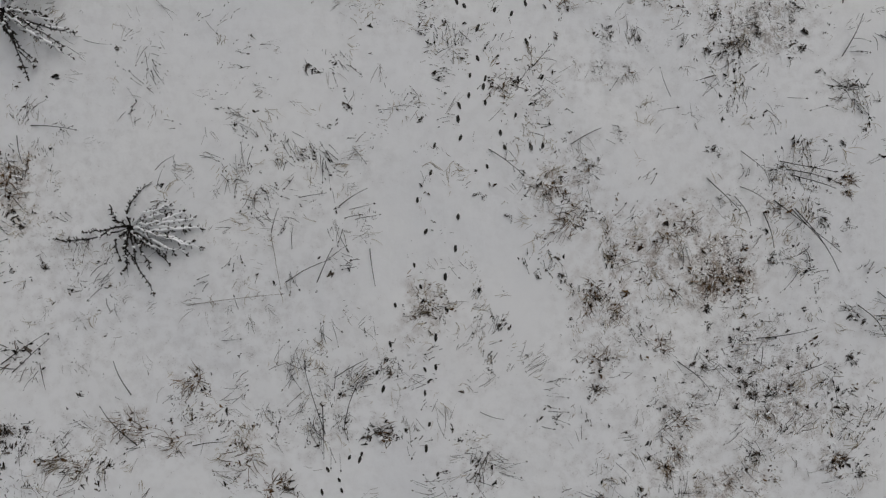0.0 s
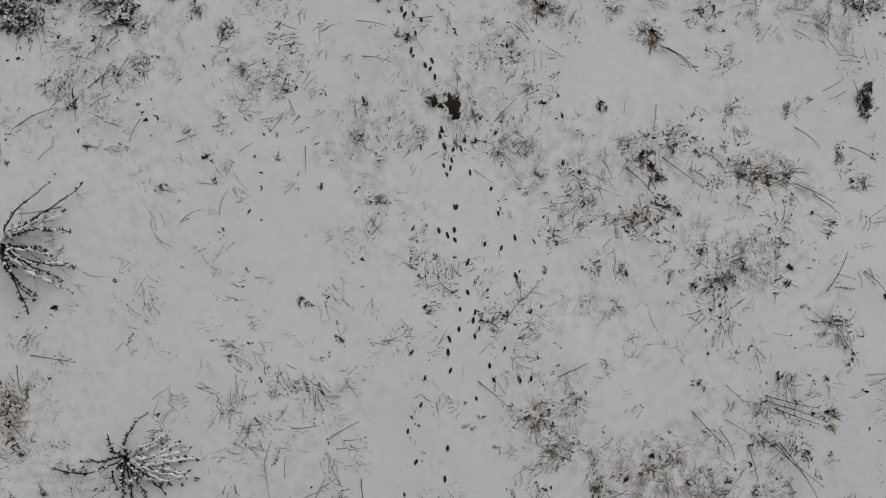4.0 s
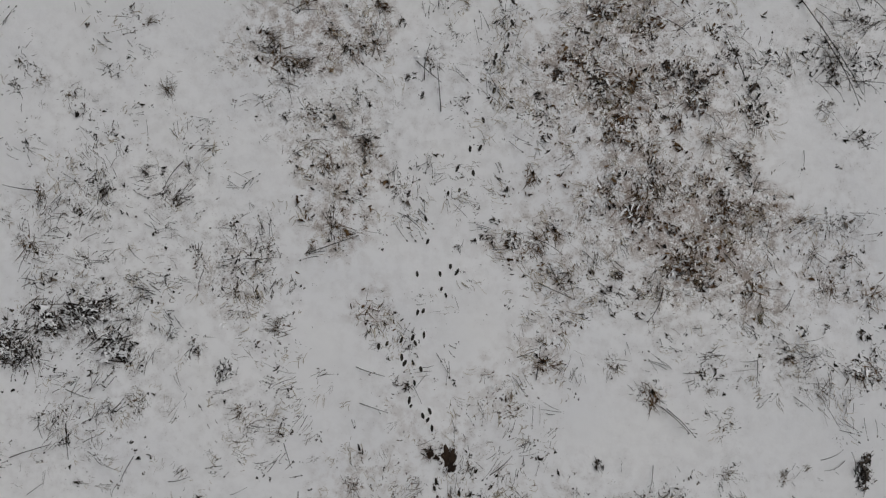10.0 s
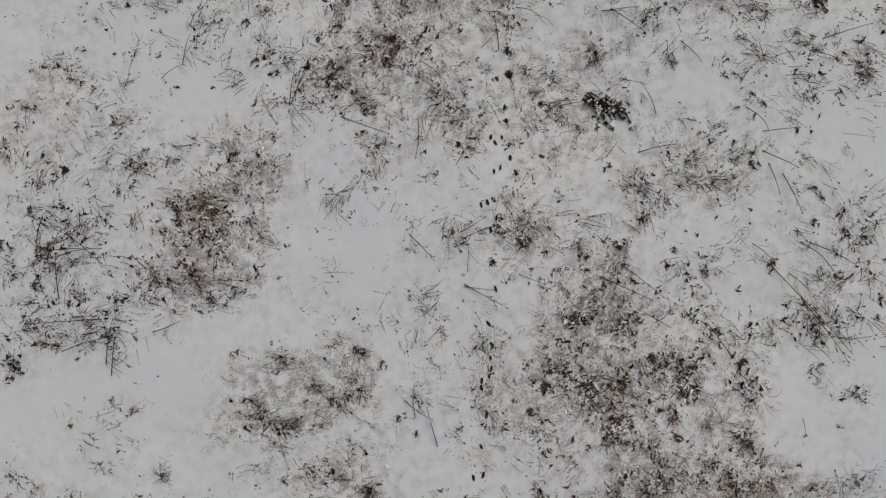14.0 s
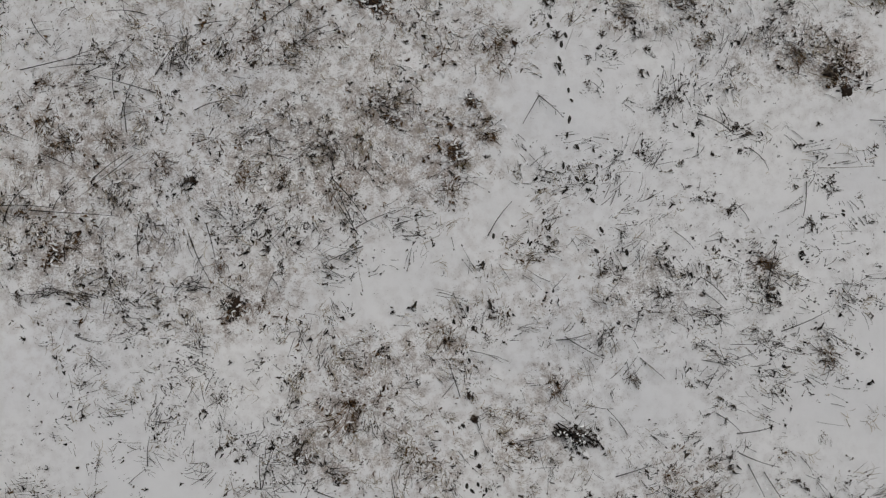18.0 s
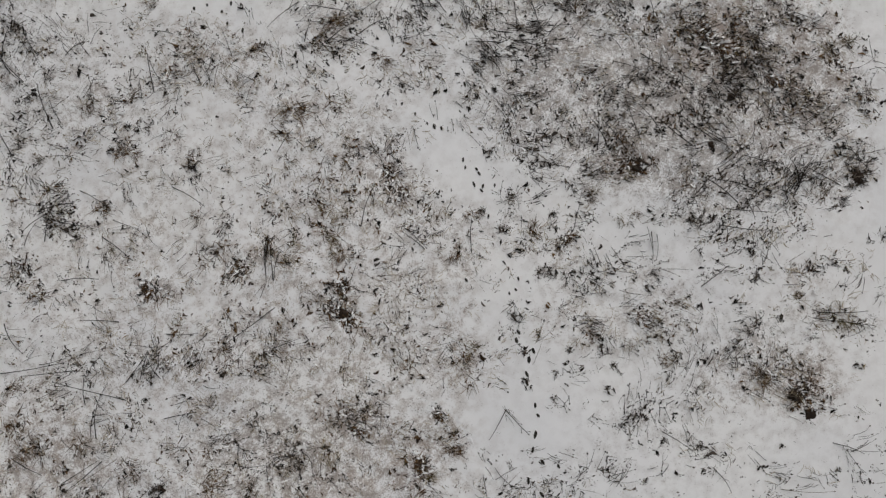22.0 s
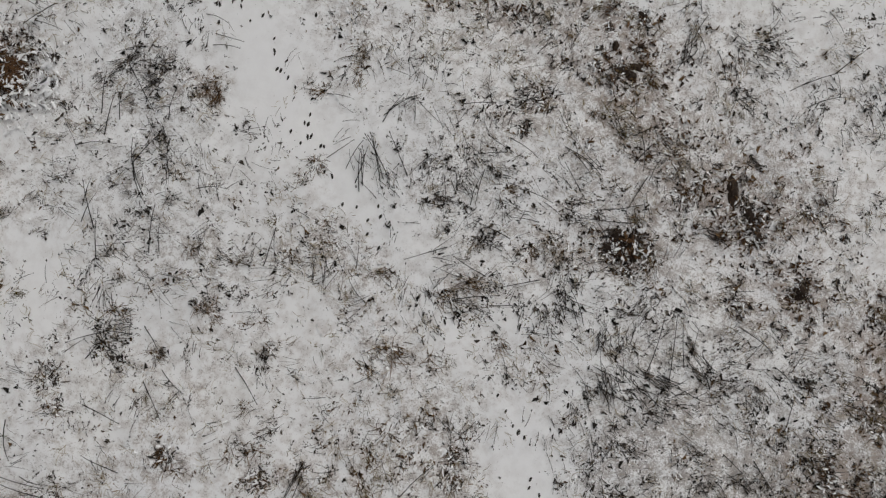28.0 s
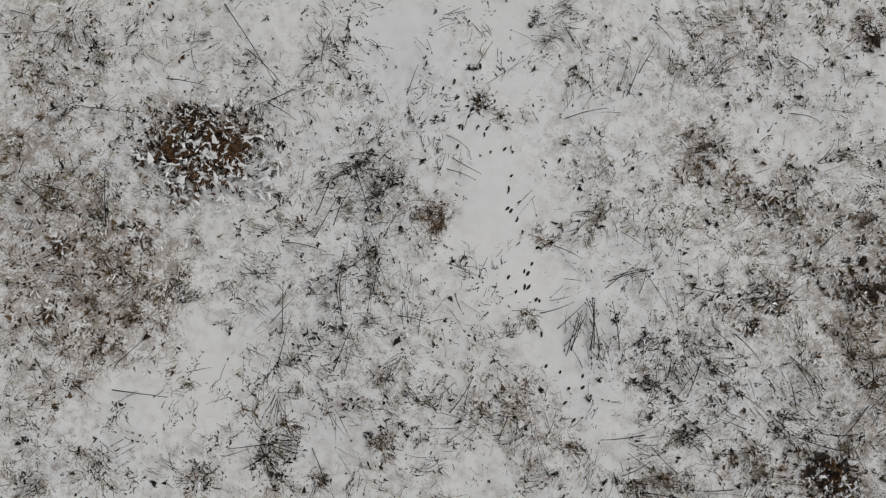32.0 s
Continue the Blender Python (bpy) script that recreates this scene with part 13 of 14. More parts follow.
# stretch eight
tuft(-3.33, 24.06, 0.31, "brown")
tuft(-4.13, 24.27, 0.31, "brown")
tuft(-2.40, 23.59, 0.26, "brown")
tuft(-3.10, 23.82, 0.26, "dark")
tuft(-3.97, 23.75, 0.26, "brown")
tuft(-4.08, 22.92, 0.31, "dark")
tuft(-4.43, 23.01, 0.27, "dark")
tuft(-2.67, 22.71, 0.29, "dark")
tuft(-3.85, 22.29, 0.31, "brown")
tuft(-3.39, 23.03, 0.22, "dark")
tuft(-2.94, 21.78, 0.31, "dark")
tuft(-4.58, 21.62, 0.18, "dark")
tuft(-3.52, 21.73, 0.24, "dark")
tuft(-0.63, 22.33, 0.31, "brown")
tuft(-0.47, 22.58, 0.24, "brown")
tuft(-0.25, 23.09, 0.26, "dark")
tuft(0.95, 22.60, 0.26, "dark")
tuft(1.93, 22.73, 0.29, "dark")
tuft(1.99, 22.57, 0.24, "rust")
clump(-4.57, 21.67, 0.08)
clump(-4.70, 20.95, 0.07)
clump(-3.40, 22.99, 0.08)
clump(-2.62, 22.69, 0.07)
clump(-1.89, 23.15, 0.05)
clump(-1.36, 22.61, 0.09)
clump(-1.46, 22.62, 0.07)
clump(-1.56, 22.76, 0.05)
clump(0.03, 22.12, 0.08)
clump(-0.04, 22.04, 0.07)
clump(0.11, 22.24, 0.06)
clump(-0.43, 21.43, 0.07)
clump(-0.53, 21.21, 0.07)
clump(-0.47, 21.83, 0.08)
clump(-0.34, 21.78, 0.07)
clump(-1.34, 20.43, 0.08)
clump(-1.43, 20.26, 0.07)
clump(-4.19, 21.10, 0.05)
stem(-4.48, 22.83, -3.90, 23.26)
stem(-4.59, 23.15, -3.54, 22.79)
stem(-2.90, 23.10, -2.19, 23.30)
stem(-3.04, 24.09, -3.26, 23.95)
stem(-2.03, 24.12, -2.17, 23.68)
stem(-4.38, 24.43, -3.64, 23.95)
stem(-3.65, 21.58, -3.25, 21.67, 'b')
stem(-1.92, 23.23, -3.26, 22.81, 'n')
stem(0.80, 21.97, 1.15, 21.12)
stem(0.95, 21.08, 1.63, 21.14)
stem(-3.59, 23.75, -3.12, 23.35)
tuft(-5.19, 30.93, 0.34, "rust")
tuft(-4.62, 30.90, 0.37, "rust")
tuft(-5.20, 30.46, 0.29, "rust")
tuft(-4.51, 31.33, 0.29, "rust")
tuft(-4.03, 30.80, 0.28, "rust")
tuft(-4.58, 30.28, 0.29, "rust")
tuft(-6.14, 11.66, 0.27, "straw")
tuft(-5.86, 11.50, 0.22, "dark")
tuft(-4.94, 12.93, 0.27, "straw")
tuft(-5.22, 13.10, 0.22, "dark")
tuft(-4.51, 11.84, 0.27, "straw")
tuft(-6.91, 12.18, 0.31, "dark")
tuft(-6.62, 11.92, 0.24, "straw")
tuft(5.28, 32.22, 0.12, "olive")
tuft(1.21, 29.36, 0.14, "olive")
tuft(6.92, 32.48, 0.17, "olive")
tuft(7.11, 32.42, 0.14, "olive")
tuft(7.58, 30.60, 0.14, "olive")
tuft(5.34, 33.17, 0.14, "rust")
tuft(8.59, 29.81, 0.16, "rust")
tuft(9.79, 29.12, 0.22, "olive")
tuft(9.94, 28.47, 0.20, "olive")
tuft(9.74, 29.77, 0.18, "olive")
tuft(6.10, 29.96, 0.16, "olive")
tuft(1.98, 24.55, 0.13, "olive")
tuft(2.75, 21.66, 0.15, "rust")
# stretch nine
bracken_mound(-4.3, 30.9, 1.05, 0.82, 38, 230, 11)
bracken_mound(5.81, 30.14, 0.42, 0.36, 12, 22, 12)
bracken_mound(7.68, 30.84, 0.2, 0.32, 6, 7, 13)
fallen_weeds(-7.07, 7.61, 0.61, -28, 16, 7, 21)
fallen_weeds(-7.05, 7.71, 0.43, 22, 14, 6, 22)
fallen_weeds(-5.97, 8.28, 0.73, -12, 14, 10, 23)
fallen_weeds(-6.03, 8.14, 0.41, -23, 25, 5, 24)
fallen_weeds(-6.45, 8.25, 0.59, -48, 20, 7, 25)
fallen_weeds(-4.93, 7.42, 0.65, 144, 35, 7, 26)
fallen_weeds(-5.12, 7.50, 0.49, 72, 30, 5, 27)
tuft(3.27, 5.25, 0.22, "dark")
tuft(3.64, 5.00, 0.25, "dark")
tuft(4.99, 5.03, 0.17, "dark")
tuft(5.67, 5.18, 0.18, "dark")
tuft(4.76, 6.21, 0.15, "thin")
tuft(5.10, 6.05, 0.10, "dark")
tuft(6.96, 4.90, 0.25, "straw")
tuft(3.76, 4.45, 0.34, "dark")
tuft(3.26, 4.39, 0.15, "straw")
tuft(5.17, 3.95, 0.22, "dark")
tuft(5.60, 3.92, 0.25, "dark")
tuft(4.67, 3.37, 0.22, "brown")
tuft(1.97, 4.05, 0.31, "brown")
tuft(0.86, 4.00, 0.22, "thin")
tuft(1.70, 5.04, 0.15, "dark")
tuft(2.35, 5.29, 0.18, "thin")
tuft(3.63, 3.43, 0.18, "thin")
tuft(5.93, 6.20, 0.31, "thin")
tuft(6.60, 5.43, 0.28, "straw")
clump(6.58, 6.28, 0.06)
stem(6.98, 3.51, 7.28, 3.14)
tuft(2.41, 1.35, 0.18, "dark")
tuft(2.74, 0.03, 0.25, "brown")
tuft(3.51, 0.27, 0.31, "brown")
tuft(3.72, -0.58, 0.28, "brown")
tuft(4.61, -0.04, 0.25, "dark")
tuft(2.43, -0.52, 0.37, "brown")
tuft(5.35, 0.75, 0.15, "dark")
tuft(6.43, 1.00, 0.18, "brown")
tuft(5.99, 0.51, 0.10, "dark")
tuft(6.24, 0.20, 0.15, "dark")
tuft(5.71, 0.05, 0.12, "dark")
tuft(6.05, -0.35, 0.22, "thin")
tuft(4.48, 2.38, 0.22, "thin")
tuft(6.47, -0.84, 0.25, "dark")
tuft(1.91, -0.33, 0.10, "dark")
clump(4.29, 1.68, 0.08)
clump(6.36, 1.78, 0.07)
stem(5.60, 0.75, 6.23, -0.23)
stem(5.11, 0.69, 5.22, 0.14)
stem(4.65, 0.94, 4.86, 0.48)
stem(6.93, -0.56, 7.26, -1.02)
stem(3.40, 1.93, 3.52, 2.08)
tuft(4.23, 21.35, 0.15, "dark")
tuft(5.20, 22.12, 0.22, "dark")
tuft(7.43, 21.59, 0.28, "dark")
tuft(6.21, 21.10, 0.11, "dark")
tuft(6.25, 20.50, 0.10, "olive")
tuft(7.84, 19.63, 0.12, "dark")
tuft(8.58, 18.68, 0.12, "dark")
tuft(6.17, 18.62, 0.25, "straw")
tuft(8.82, 19.12, 0.12, "straw")
tuft(8.11, 20.55, 0.15, "thin")
tuft(6.10, 20.90, 0.18, "thin")
tuft(5.70, 21.32, 0.12, "thin")
clump(6.77, 21.05, 0.10)
clump(2.64, 19.22, 0.09)
clump(5.09, 20.85, 0.06)
hoof(4.99, 21.12)
stem(6.95, 18.17, 7.28, 18.84)
stem(3.68, 19.18, 3.96, 19.35)
stem(3.29, 19.54, 3.50, 19.23)
stem(8.36, 19.78, 9.15, 19.55, "n")
stem(5.99, 18.41, 6.19, 18.07)
tuft(5.11, 15.40, 0.18, "dark")
tuft(5.66, 17.63, 0.22, "dark")
tuft(7.59, 16.86, 0.34, "brown")
tuft(6.86, 17.24, 0.15, "dark")
tuft(7.22, 14.74, 0.25, "dark")
tuft(6.91, 14.51, 0.25, "dark")
tuft(2.11, 15.03, 0.25, "brown")
tuft(3.60, 14.94, 0.15, "dark")
tuft(3.96, 14.62, 0.15, "dark")
tuft(5.86, 15.84, 0.25, "thin")
tuft(2.88, 16.57, 0.10, "olive")
tuft(7.14, 15.65, 0.12, "straw")
clump(5.57, 15.57, 0.10)
clump(1.31, 15.11, 0.09)
clump(3.27, 15.87, 0.07)
clump(1.75, 15.95, 0.07)
clump(5.59, 15.76, 0.07)
hoof(2.06, 18.48)
hoof(1.65, 17.51)
hoof(1.71, 17.03)
hoof(1.70, 16.81)
hoof(1.48, 16.47)
hoof(1.51, 16.06)
stem(5.85, 15.56, 5.91, 15.04)
stem(6.20, 14.22, 6.60, 13.71)
stem(2.11, 18.63, 2.49, 18.39)
stem(2.71, 16.77, 2.69, 16.43)
stem(1.86, 17.39, 1.89, 17.10)
stem(5.63, 17.39, 5.96, 17.21)
stem(3.64, 18.40, 4.11, 17.90)
stem(5.59, 16.51, 5.86, 16.10)
stem(2.60, 16.94, 3.00, 16.96)
fallen_weeds(3.08, 17.05, 0.76, -48, 7, 8, 69)
tuft(-6.97, 11.76, 0.25, "dark")
tuft(-6.56, 11.53, 0.15, "thin")
tuft(-4.54, 11.86, 0.25, "dark")
tuft(-4.91, 12.43, 0.18, "dark")
tuft(-5.42, 12.15, 0.28, "dark")
tuft(-4.67, 13.03, 0.22, "thin")
tuft(-4.83, 10.57, 0.25, "dark")
tuft(-6.39, 9.84, 0.25, "thin")
tuft(-6.79, 9.42, 0.31, "thin")
tuft(-3.31, 9.70, 0.28, "dark")
tuft(-2.94, 9.75, 0.25, "thin")
tuft(-4.34, 9.55, 0.25, "thin")
tuft(-1.77, 9.84, 0.37, "dark")
tuft(-1.74, 11.42, 0.28, "dark")
tuft(-1.29, 11.13, 0.28, "brown")
tuft(-1.46, 11.99, 0.25, "dark")
tuft(-2.72, 12.48, 0.49, "brown")
tuft(-2.98, 12.65, 0.31, "dark")
tuft(-2.35, 12.38, 0.31, "dark")
tuft(-1.16, 13.34, 0.22, "dark")
tuft(-0.32, 12.55, 0.28, "dark")
tuft(-2.93, 11.79, 0.25, "dark")
tuft(-2.55, 11.56, 0.18, "dark")
tuft(-2.95, 11.10, 0.22, "thin")
tuft(-3.82, 12.17, 0.18, "thin")
tuft(-3.32, 13.26, 0.31, "thin")
tuft(-0.83, 11.84, 0.15, "thin")
clump(-1.26, 11.79, 0.07)
clump(-0.81, 13.17, 0.08)
clump(-0.64, 12.28, 0.09)
clump(-0.41, 11.98, 0.07)
stem(-0.39, 12.23, -0.33, 12.79)
stem(-5.39, 10.54, -5.24, 10.74)
tuft(0.21, 11.89, 0.28, "dark")
tuft(0.15, 12.97, 0.18, "dark")
tuft(6.26, 12.71, 0.31, "dark")
tuft(5.84, 10.33, 0.18, "thin")
tuft(4.58, 10.33, 0.37, "brown")
tuft(4.85, 11.08, 0.31, "dark")
clump(3.94, 13.36, 0.08)
clump(4.26, 13.25, 0.12)
clump(2.38, 12.38, 0.14)
clump(3.30, 13.11, 0.10)
clump(3.54, 12.69, 0.10)
clump(3.98, 12.52, 0.10)
clump(4.17, 12.44, 0.10)
clump(4.98, 12.39, 0.13)
clump(3.06, 11.61, 0.08)
clump(1.49, 12.11, 0.10)
clump(3.85, 12.64, 0.09)
clump(4.15, 12.10, 0.12)
clump(1.59, 11.38, 0.08)
clump(4.91, 11.10, 0.10)
clump(4.50, 10.66, 0.10)
clump(3.38, 10.76, 0.08)
clump(3.26, 10.16, 0.10)
clump(3.73, 9.97, 0.09)
clump(0.81, 9.70, 0.12)
clump(0.86, 10.02, 0.08)
hoof(0.93, 12.85)
hoof(0.73, 12.57)
hoof(0.57, 11.17)
hoof(0.22, 10.82)
hoof(1.04, 10.53)
stem(3.50, 13.43, 3.86, 13.14)
stem(1.16, 13.25, 1.00, 12.62, "n")
stem(5.94, 13.75, 6.20, 13.42)
stem(6.58, 12.60, 7.07, 12.56)
tuft(-6.25, 8.62, 0.49, "dark")
tuft(-4.67, 6.74, 0.22, "dark")
tuft(-4.24, 6.70, 0.18, "thin")
tuft(-2.87, 6.35, 0.22, "dark")
tuft(-2.60, 8.08, 0.25, "thin")
tuft(-3.09, 9.09, 0.49, "dark")
tuft(-3.89, 9.21, 0.31, "dark")
tuft(-6.24, 6.48, 0.25, "dark")
tuft(-5.52, 6.64, 0.18, "thin")
tuft(-3.10, 8.23, 0.18, "thin")
tuft(-1.24, 5.64, 0.18, "dark")
tuft(-1.63, 7.21, 0.18, "thin")
tuft(-2.67, 7.21, 0.18, "thin")
tuft(-3.58, 6.01, 0.15, "thin")
tuft(-0.78, 6.15, 0.18, "thin")
clump(-0.41, 7.27, 0.10)
hoof(0.06, 8.86)
hoof(-0.54, 8.00)
hoof(0.03, 9.10)
hoof(0.14, 5.77)
hoof(0.12, 5.65)
stem(-6.31, 6.48, -6.19, 6.15)
stem(-1.25, 7.53, -0.78, 7.42)
stem(-6.41, 5.22, -6.12, 5.44)
stem(-5.58, 6.09, -5.25, 6.26)
tuft(1.92, 9.17, 0.31, "dark")
tuft(1.76, 8.06, 0.22, "dark")
tuft(3.59, 8.95, 0.22, "dark")
tuft(3.42, 7.32, 0.28, "dark")
tuft(4.44, 8.01, 0.31, "dark")
tuft(2.84, 7.93, 0.22, "thin")
tuft(2.30, 7.60, 0.28, "thin")
tuft(4.65, 8.61, 0.25, "dark")
tuft(6.17, 9.09, 0.22, "dark")
tuft(6.61, 9.05, 0.25, "dark")
tuft(7.13, 8.21, 0.28, "dark")
tuft(6.28, 8.14, 0.25, "thin")
tuft(6.06, 7.48, 0.22, "thin")
tuft(4.91, 6.97, 0.15, "thin")
tuft(1.62, 7.07, 0.12, "thin")
tuft(6.66, 7.85, 0.15, "dark")
tuft(1.15, 7.35, 0.10, "dark")
tuft(6.59, 9.48, 0.25, "thin")
clump(6.32, 8.57, 0.09)
clump(5.08, 8.11, 0.05)
clump(5.93, 7.51, 0.05)
hoof(0.19, 9.23)
stem(1.67, 7.47, 1.70, 8.02)
stem(1.34, 7.82, 1.70, 7.99)
stem(3.12, 6.05, 3.11, 6.26)
stem(1.79, 9.35, 1.99, 8.99)
stem(5.99, 8.32, 6.23, 8.40)
stem(5.18, 7.87, 5.14, 8.02)
stem(2.10, 9.24, 2.21, 8.82)
tuft(5.29, 27.33, 0.22, "brown")
tuft(9.79, 26.65, 0.50, "dark")
tuft(11.49, 28.76, 0.44, "sedge")
tuft(7.62, 28.27, 0.31, "sedge")
tuft(7.14, 28.40, 0.31, "sedge")
tuft(6.07, 27.98, 0.50, "sedge")
tuft(11.51, 29.72, 0.44, "sedge")
tuft(11.47, 26.49, 0.31, "olive")
tuft(5.61, 28.74, 0.31, "sedge")
clump(8.95, 29.14, 0.08)
clump(8.15, 29.31, 0.10)
clump(10.39, 29.65, 0.10)
clump(11.08, 29.20, 0.08)
clump(8.80, 28.56, 0.12)
clump(8.51, 28.28, 0.08)
clump(10.33, 28.41, 0.12)
clump(9.49, 28.08, 0.08)
clump(11.18, 26.46, 0.10)
clump(8.53, 26.64, 0.12)
clump(9.36, 26.52, 0.12)
clump(9.42, 26.70, 0.10)
clump(7.59, 29.36, 0.10)
clump(10.80, 27.08, 0.09)
soil(8.49, 29.90, 0.11, 0.12, -8)
tuft(6.12, 26.30, 0.56, "dark")
tuft(8.03, 24.92, 0.19, "dark")
tuft(7.48, 25.93, 0.37, "brown")
tuft(10.59, 23.97, 0.28, "sedge")
tuft(8.20, 24.36, 0.12, "brown")
tuft(9.82, 23.02, 0.31, "dark")
tuft(9.47, 22.73, 0.12, "dark")
tuft(5.49, 24.70, 0.19, "brown")
tuft(6.08, 25.12, 0.12, "dark")
tuft(5.42, 25.59, 0.10, "dark")
tuft(7.13, 23.05, 0.16, "dark")
tuft(7.45, 23.50, 0.22, "dark")
tuft(9.86, 23.73, 0.28, "thin")
tuft(6.09, 23.19, 0.31, "sedge")
tuft(5.77, 23.61, 0.19, "dark")
tuft(11.11, 23.25, 0.19, "dark")
tuft(10.86, 22.41, 0.25, "dark")
tuft(7.12, 24.73, 0.19, "olive")
tuft(8.96, 25.73, 0.44, "sedge")
clump(4.94, 25.49, 0.08)
clump(4.97, 23.68, 0.10)
clump(8.19, 23.87, 0.07)
hoof(5.06, 24.57)
hoof(5.12, 24.09)
hoof(5.21, 24.25)
stem(10.80, 24.76, 11.16, 24.43)
tuft(-1.79, 31.41, 0.33, "sedge")
tuft(-1.85, 32.53, 0.19, "sedge")
tuft(0.85, 30.53, 0.33, "brown")
tuft(-4.77, 29.43, 0.33, "rust")
tuft(-4.00, 29.74, 0.33, "brown")
tuft(-4.53, 29.72, 0.16, "olive")
tuft(-2.66, 31.29, 0.22, "sedge")
clump(-3.41, 31.43, 0.10)
clump(-3.13, 30.73, 0.08)
hoof(-1.07, 32.86)
hoof(-1.09, 32.67)
hoof(-1.46, 33.24)
hoof(-1.57, 33.09)
hoof(-1.33, 33.04)
hoof(0.35, 30.93)
stem(-3.82, 31.91, -3.33, 31.82)
stem(-5.30, 31.67, -4.71, 31.77, "b")
stem(-1.85, 29.78, -1.95, 30.37)
stem(-2.84, 30.14, -2.19, 30.26)
stem(-3.04, 30.44, -2.86, 30.24)
stem(-5.62, 31.86, -5.31, 31.83)
tuft(2.38, 33.59, 0.14, "dark")
tuft(2.94, 33.48, 0.44, "brown")
tuft(3.30, 32.61, 0.10, "rust")
tuft(5.70, 34.48, 0.22, "sedge")
tuft(6.03, 34.20, 0.27, "thin")
tuft(4.28, 34.48, 0.27, "dark")
tuft(5.35, 34.52, 0.22, "brown")
tuft(6.47, 34.95, 0.16, "rust")
tuft(6.23, 33.44, 0.49, "sedge")
tuft(3.36, 33.36, 0.11, "dark")
tuft(3.65, 33.33, 0.33, "dark")
tuft(3.86, 32.18, 0.33, "sedge")
tuft(4.10, 32.12, 0.27, "dark")
tuft(6.83, 33.22, 0.27, "sedge")
tuft(1.20, 32.28, 0.44, "straw")
tuft(1.21, 31.94, 0.27, "brown")
tuft(6.28, 31.87, 0.22, "brown")
tuft(7.04, 32.70, 0.33, "sedge")
tuft(5.14, 31.36, 0.11, "olive")
tuft(0.72, 33.32, 0.27, "dark")
tuft(2.01, 33.92, 0.27, "brown")
tuft(1.79, 33.02, 0.22, "straw")
tuft(5.38, 31.86, 0.14, "dark")
clump(4.11, 32.66, 0.10)
clump(5.89, 32.02, 0.08)
clump(4.46, 33.49, 0.08)
stem(2.86, 31.83, 3.35, 31.91)
stem(3.97, 33.71, 4.16, 33.92)
stem(5.48, 34.15, 5.72, 34.54, "n")
stem(2.53, 32.09, 2.78, 32.08)
soil(5.36, 33.70, 0.08, 0.04, 11)
soil(5.34, 32.73, 0.11, 0.05, 11)
soil(5.42, 33.20, 0.08, 0.05, 11)
soil(6.50, 34.95, 0.08, 0.07, 11)
tuft(-3.97, 29.06, 0.33, "dark")
tuft(-3.90, 28.46, 0.27, "brown")
tuft(-3.08, 28.79, 0.27, "dark")
tuft(-3.24, 27.71, 0.22, "thin")
tuft(-2.32, 27.77, 0.38, "straw")
tuft(0.44, 28.09, 0.27, "brown")
tuft(-1.05, 27.25, 0.25, "dark")
tuft(-1.08, 26.59, 0.19, "olive")
tuft(-0.54, 27.18, 0.19, "dark")
tuft(-1.58, 26.87, 0.27, "thin")
tuft(-4.27, 26.30, 0.22, "brown")
tuft(0.43, 26.71, 0.27, "straw")
clump(-0.24, 28.07, 0.07)
clump(-0.65, 27.45, 0.06)
stem(-2.07, 28.57, -1.88, 28.88)
stem(0.19, 28.78, 0.46, 28.82)
stem(-1.59, 28.52, -1.14, 28.06, "n")
stem(0.12, 27.48, 0.13, 27.70)
stem(-1.92, 29.34, -1.81, 29.03, "n")
stem(-0.21, 28.40, 0.04, 28.26, "b")
stem(0.55, 27.64, 0.66, 27.36)
stem(-4.07, 27.16, -3.87, 27.42)
tuft(4.88, 29.08, 0.38, "sedge")
tuft(3.15, 28.83, 0.33, "sedge")
tuft(6.49, 28.21, 0.44, "sedge")
tuft(6.18, 29.31, 0.33, "sedge")
tuft(3.74, 30.45, 0.33, "dark")
tuft(7.43, 29.83, 0.27, "olive")
tuft(5.50, 27.85, 0.27, "sedge")
tuft(4.07, 28.35, 0.33, "brown")
tuft(4.54, 28.22, 0.22, "olive")
tuft(3.05, 27.88, 0.33, "brown")
tuft(2.16, 27.59, 0.33, "brown")
tuft(3.76, 27.63, 0.14, "dark")
tuft(2.10, 27.09, 0.27, "straw")
tuft(3.64, 29.76, 0.25, "sedge")
tuft(4.75, 27.98, 0.33, "straw")
tuft(6.96, 30.57, 0.33, "sedge")
tuft(3.21, 29.96, 0.16, "dark")
clump(3.33, 28.62, 0.09)
clump(3.81, 28.71, 0.07)
clump(4.26, 27.81, 0.08)
clump(1.73, 28.67, 0.06)
hoof(1.78, 29.59)
hoof(1.99, 29.41)
hoof(2.84, 28.55)
hoof(3.99, 27.76)
hoof(4.17, 27.54)
hoof(2.71, 28.66)
stem(4.19, 29.20, 4.64, 29.37, "n")
stem(3.63, 28.79, 4.14, 28.89, "n")
stem(1.71, 29.05, 1.69, 29.44)
stem(7.00, 28.64, 7.01, 29.08)
tuft(5.74, 28.06, 0.44, "sedge")
tuft(7.08, 28.65, 0.38, "sedge")
tuft(6.76, 27.98, 0.38, "sedge")
tuft(5.89, 29.09, 0.27, "sedge")
soil(7.21, 31.24, 0.09, 0.19, 10)
soil(7.49, 30.97, 0.09, 0.10, 10)
soil(5.43, 32.88, 0.12, 0.07, 10)
soil(8.50, 29.85, 0.10, 0.07, 10)
soil(5.03, 33.16, 0.07, 0.07, 10)
tuft(-4.29, 16.90, 0.25, "brown")
tuft(-5.98, 18.01, 0.37, "straw")
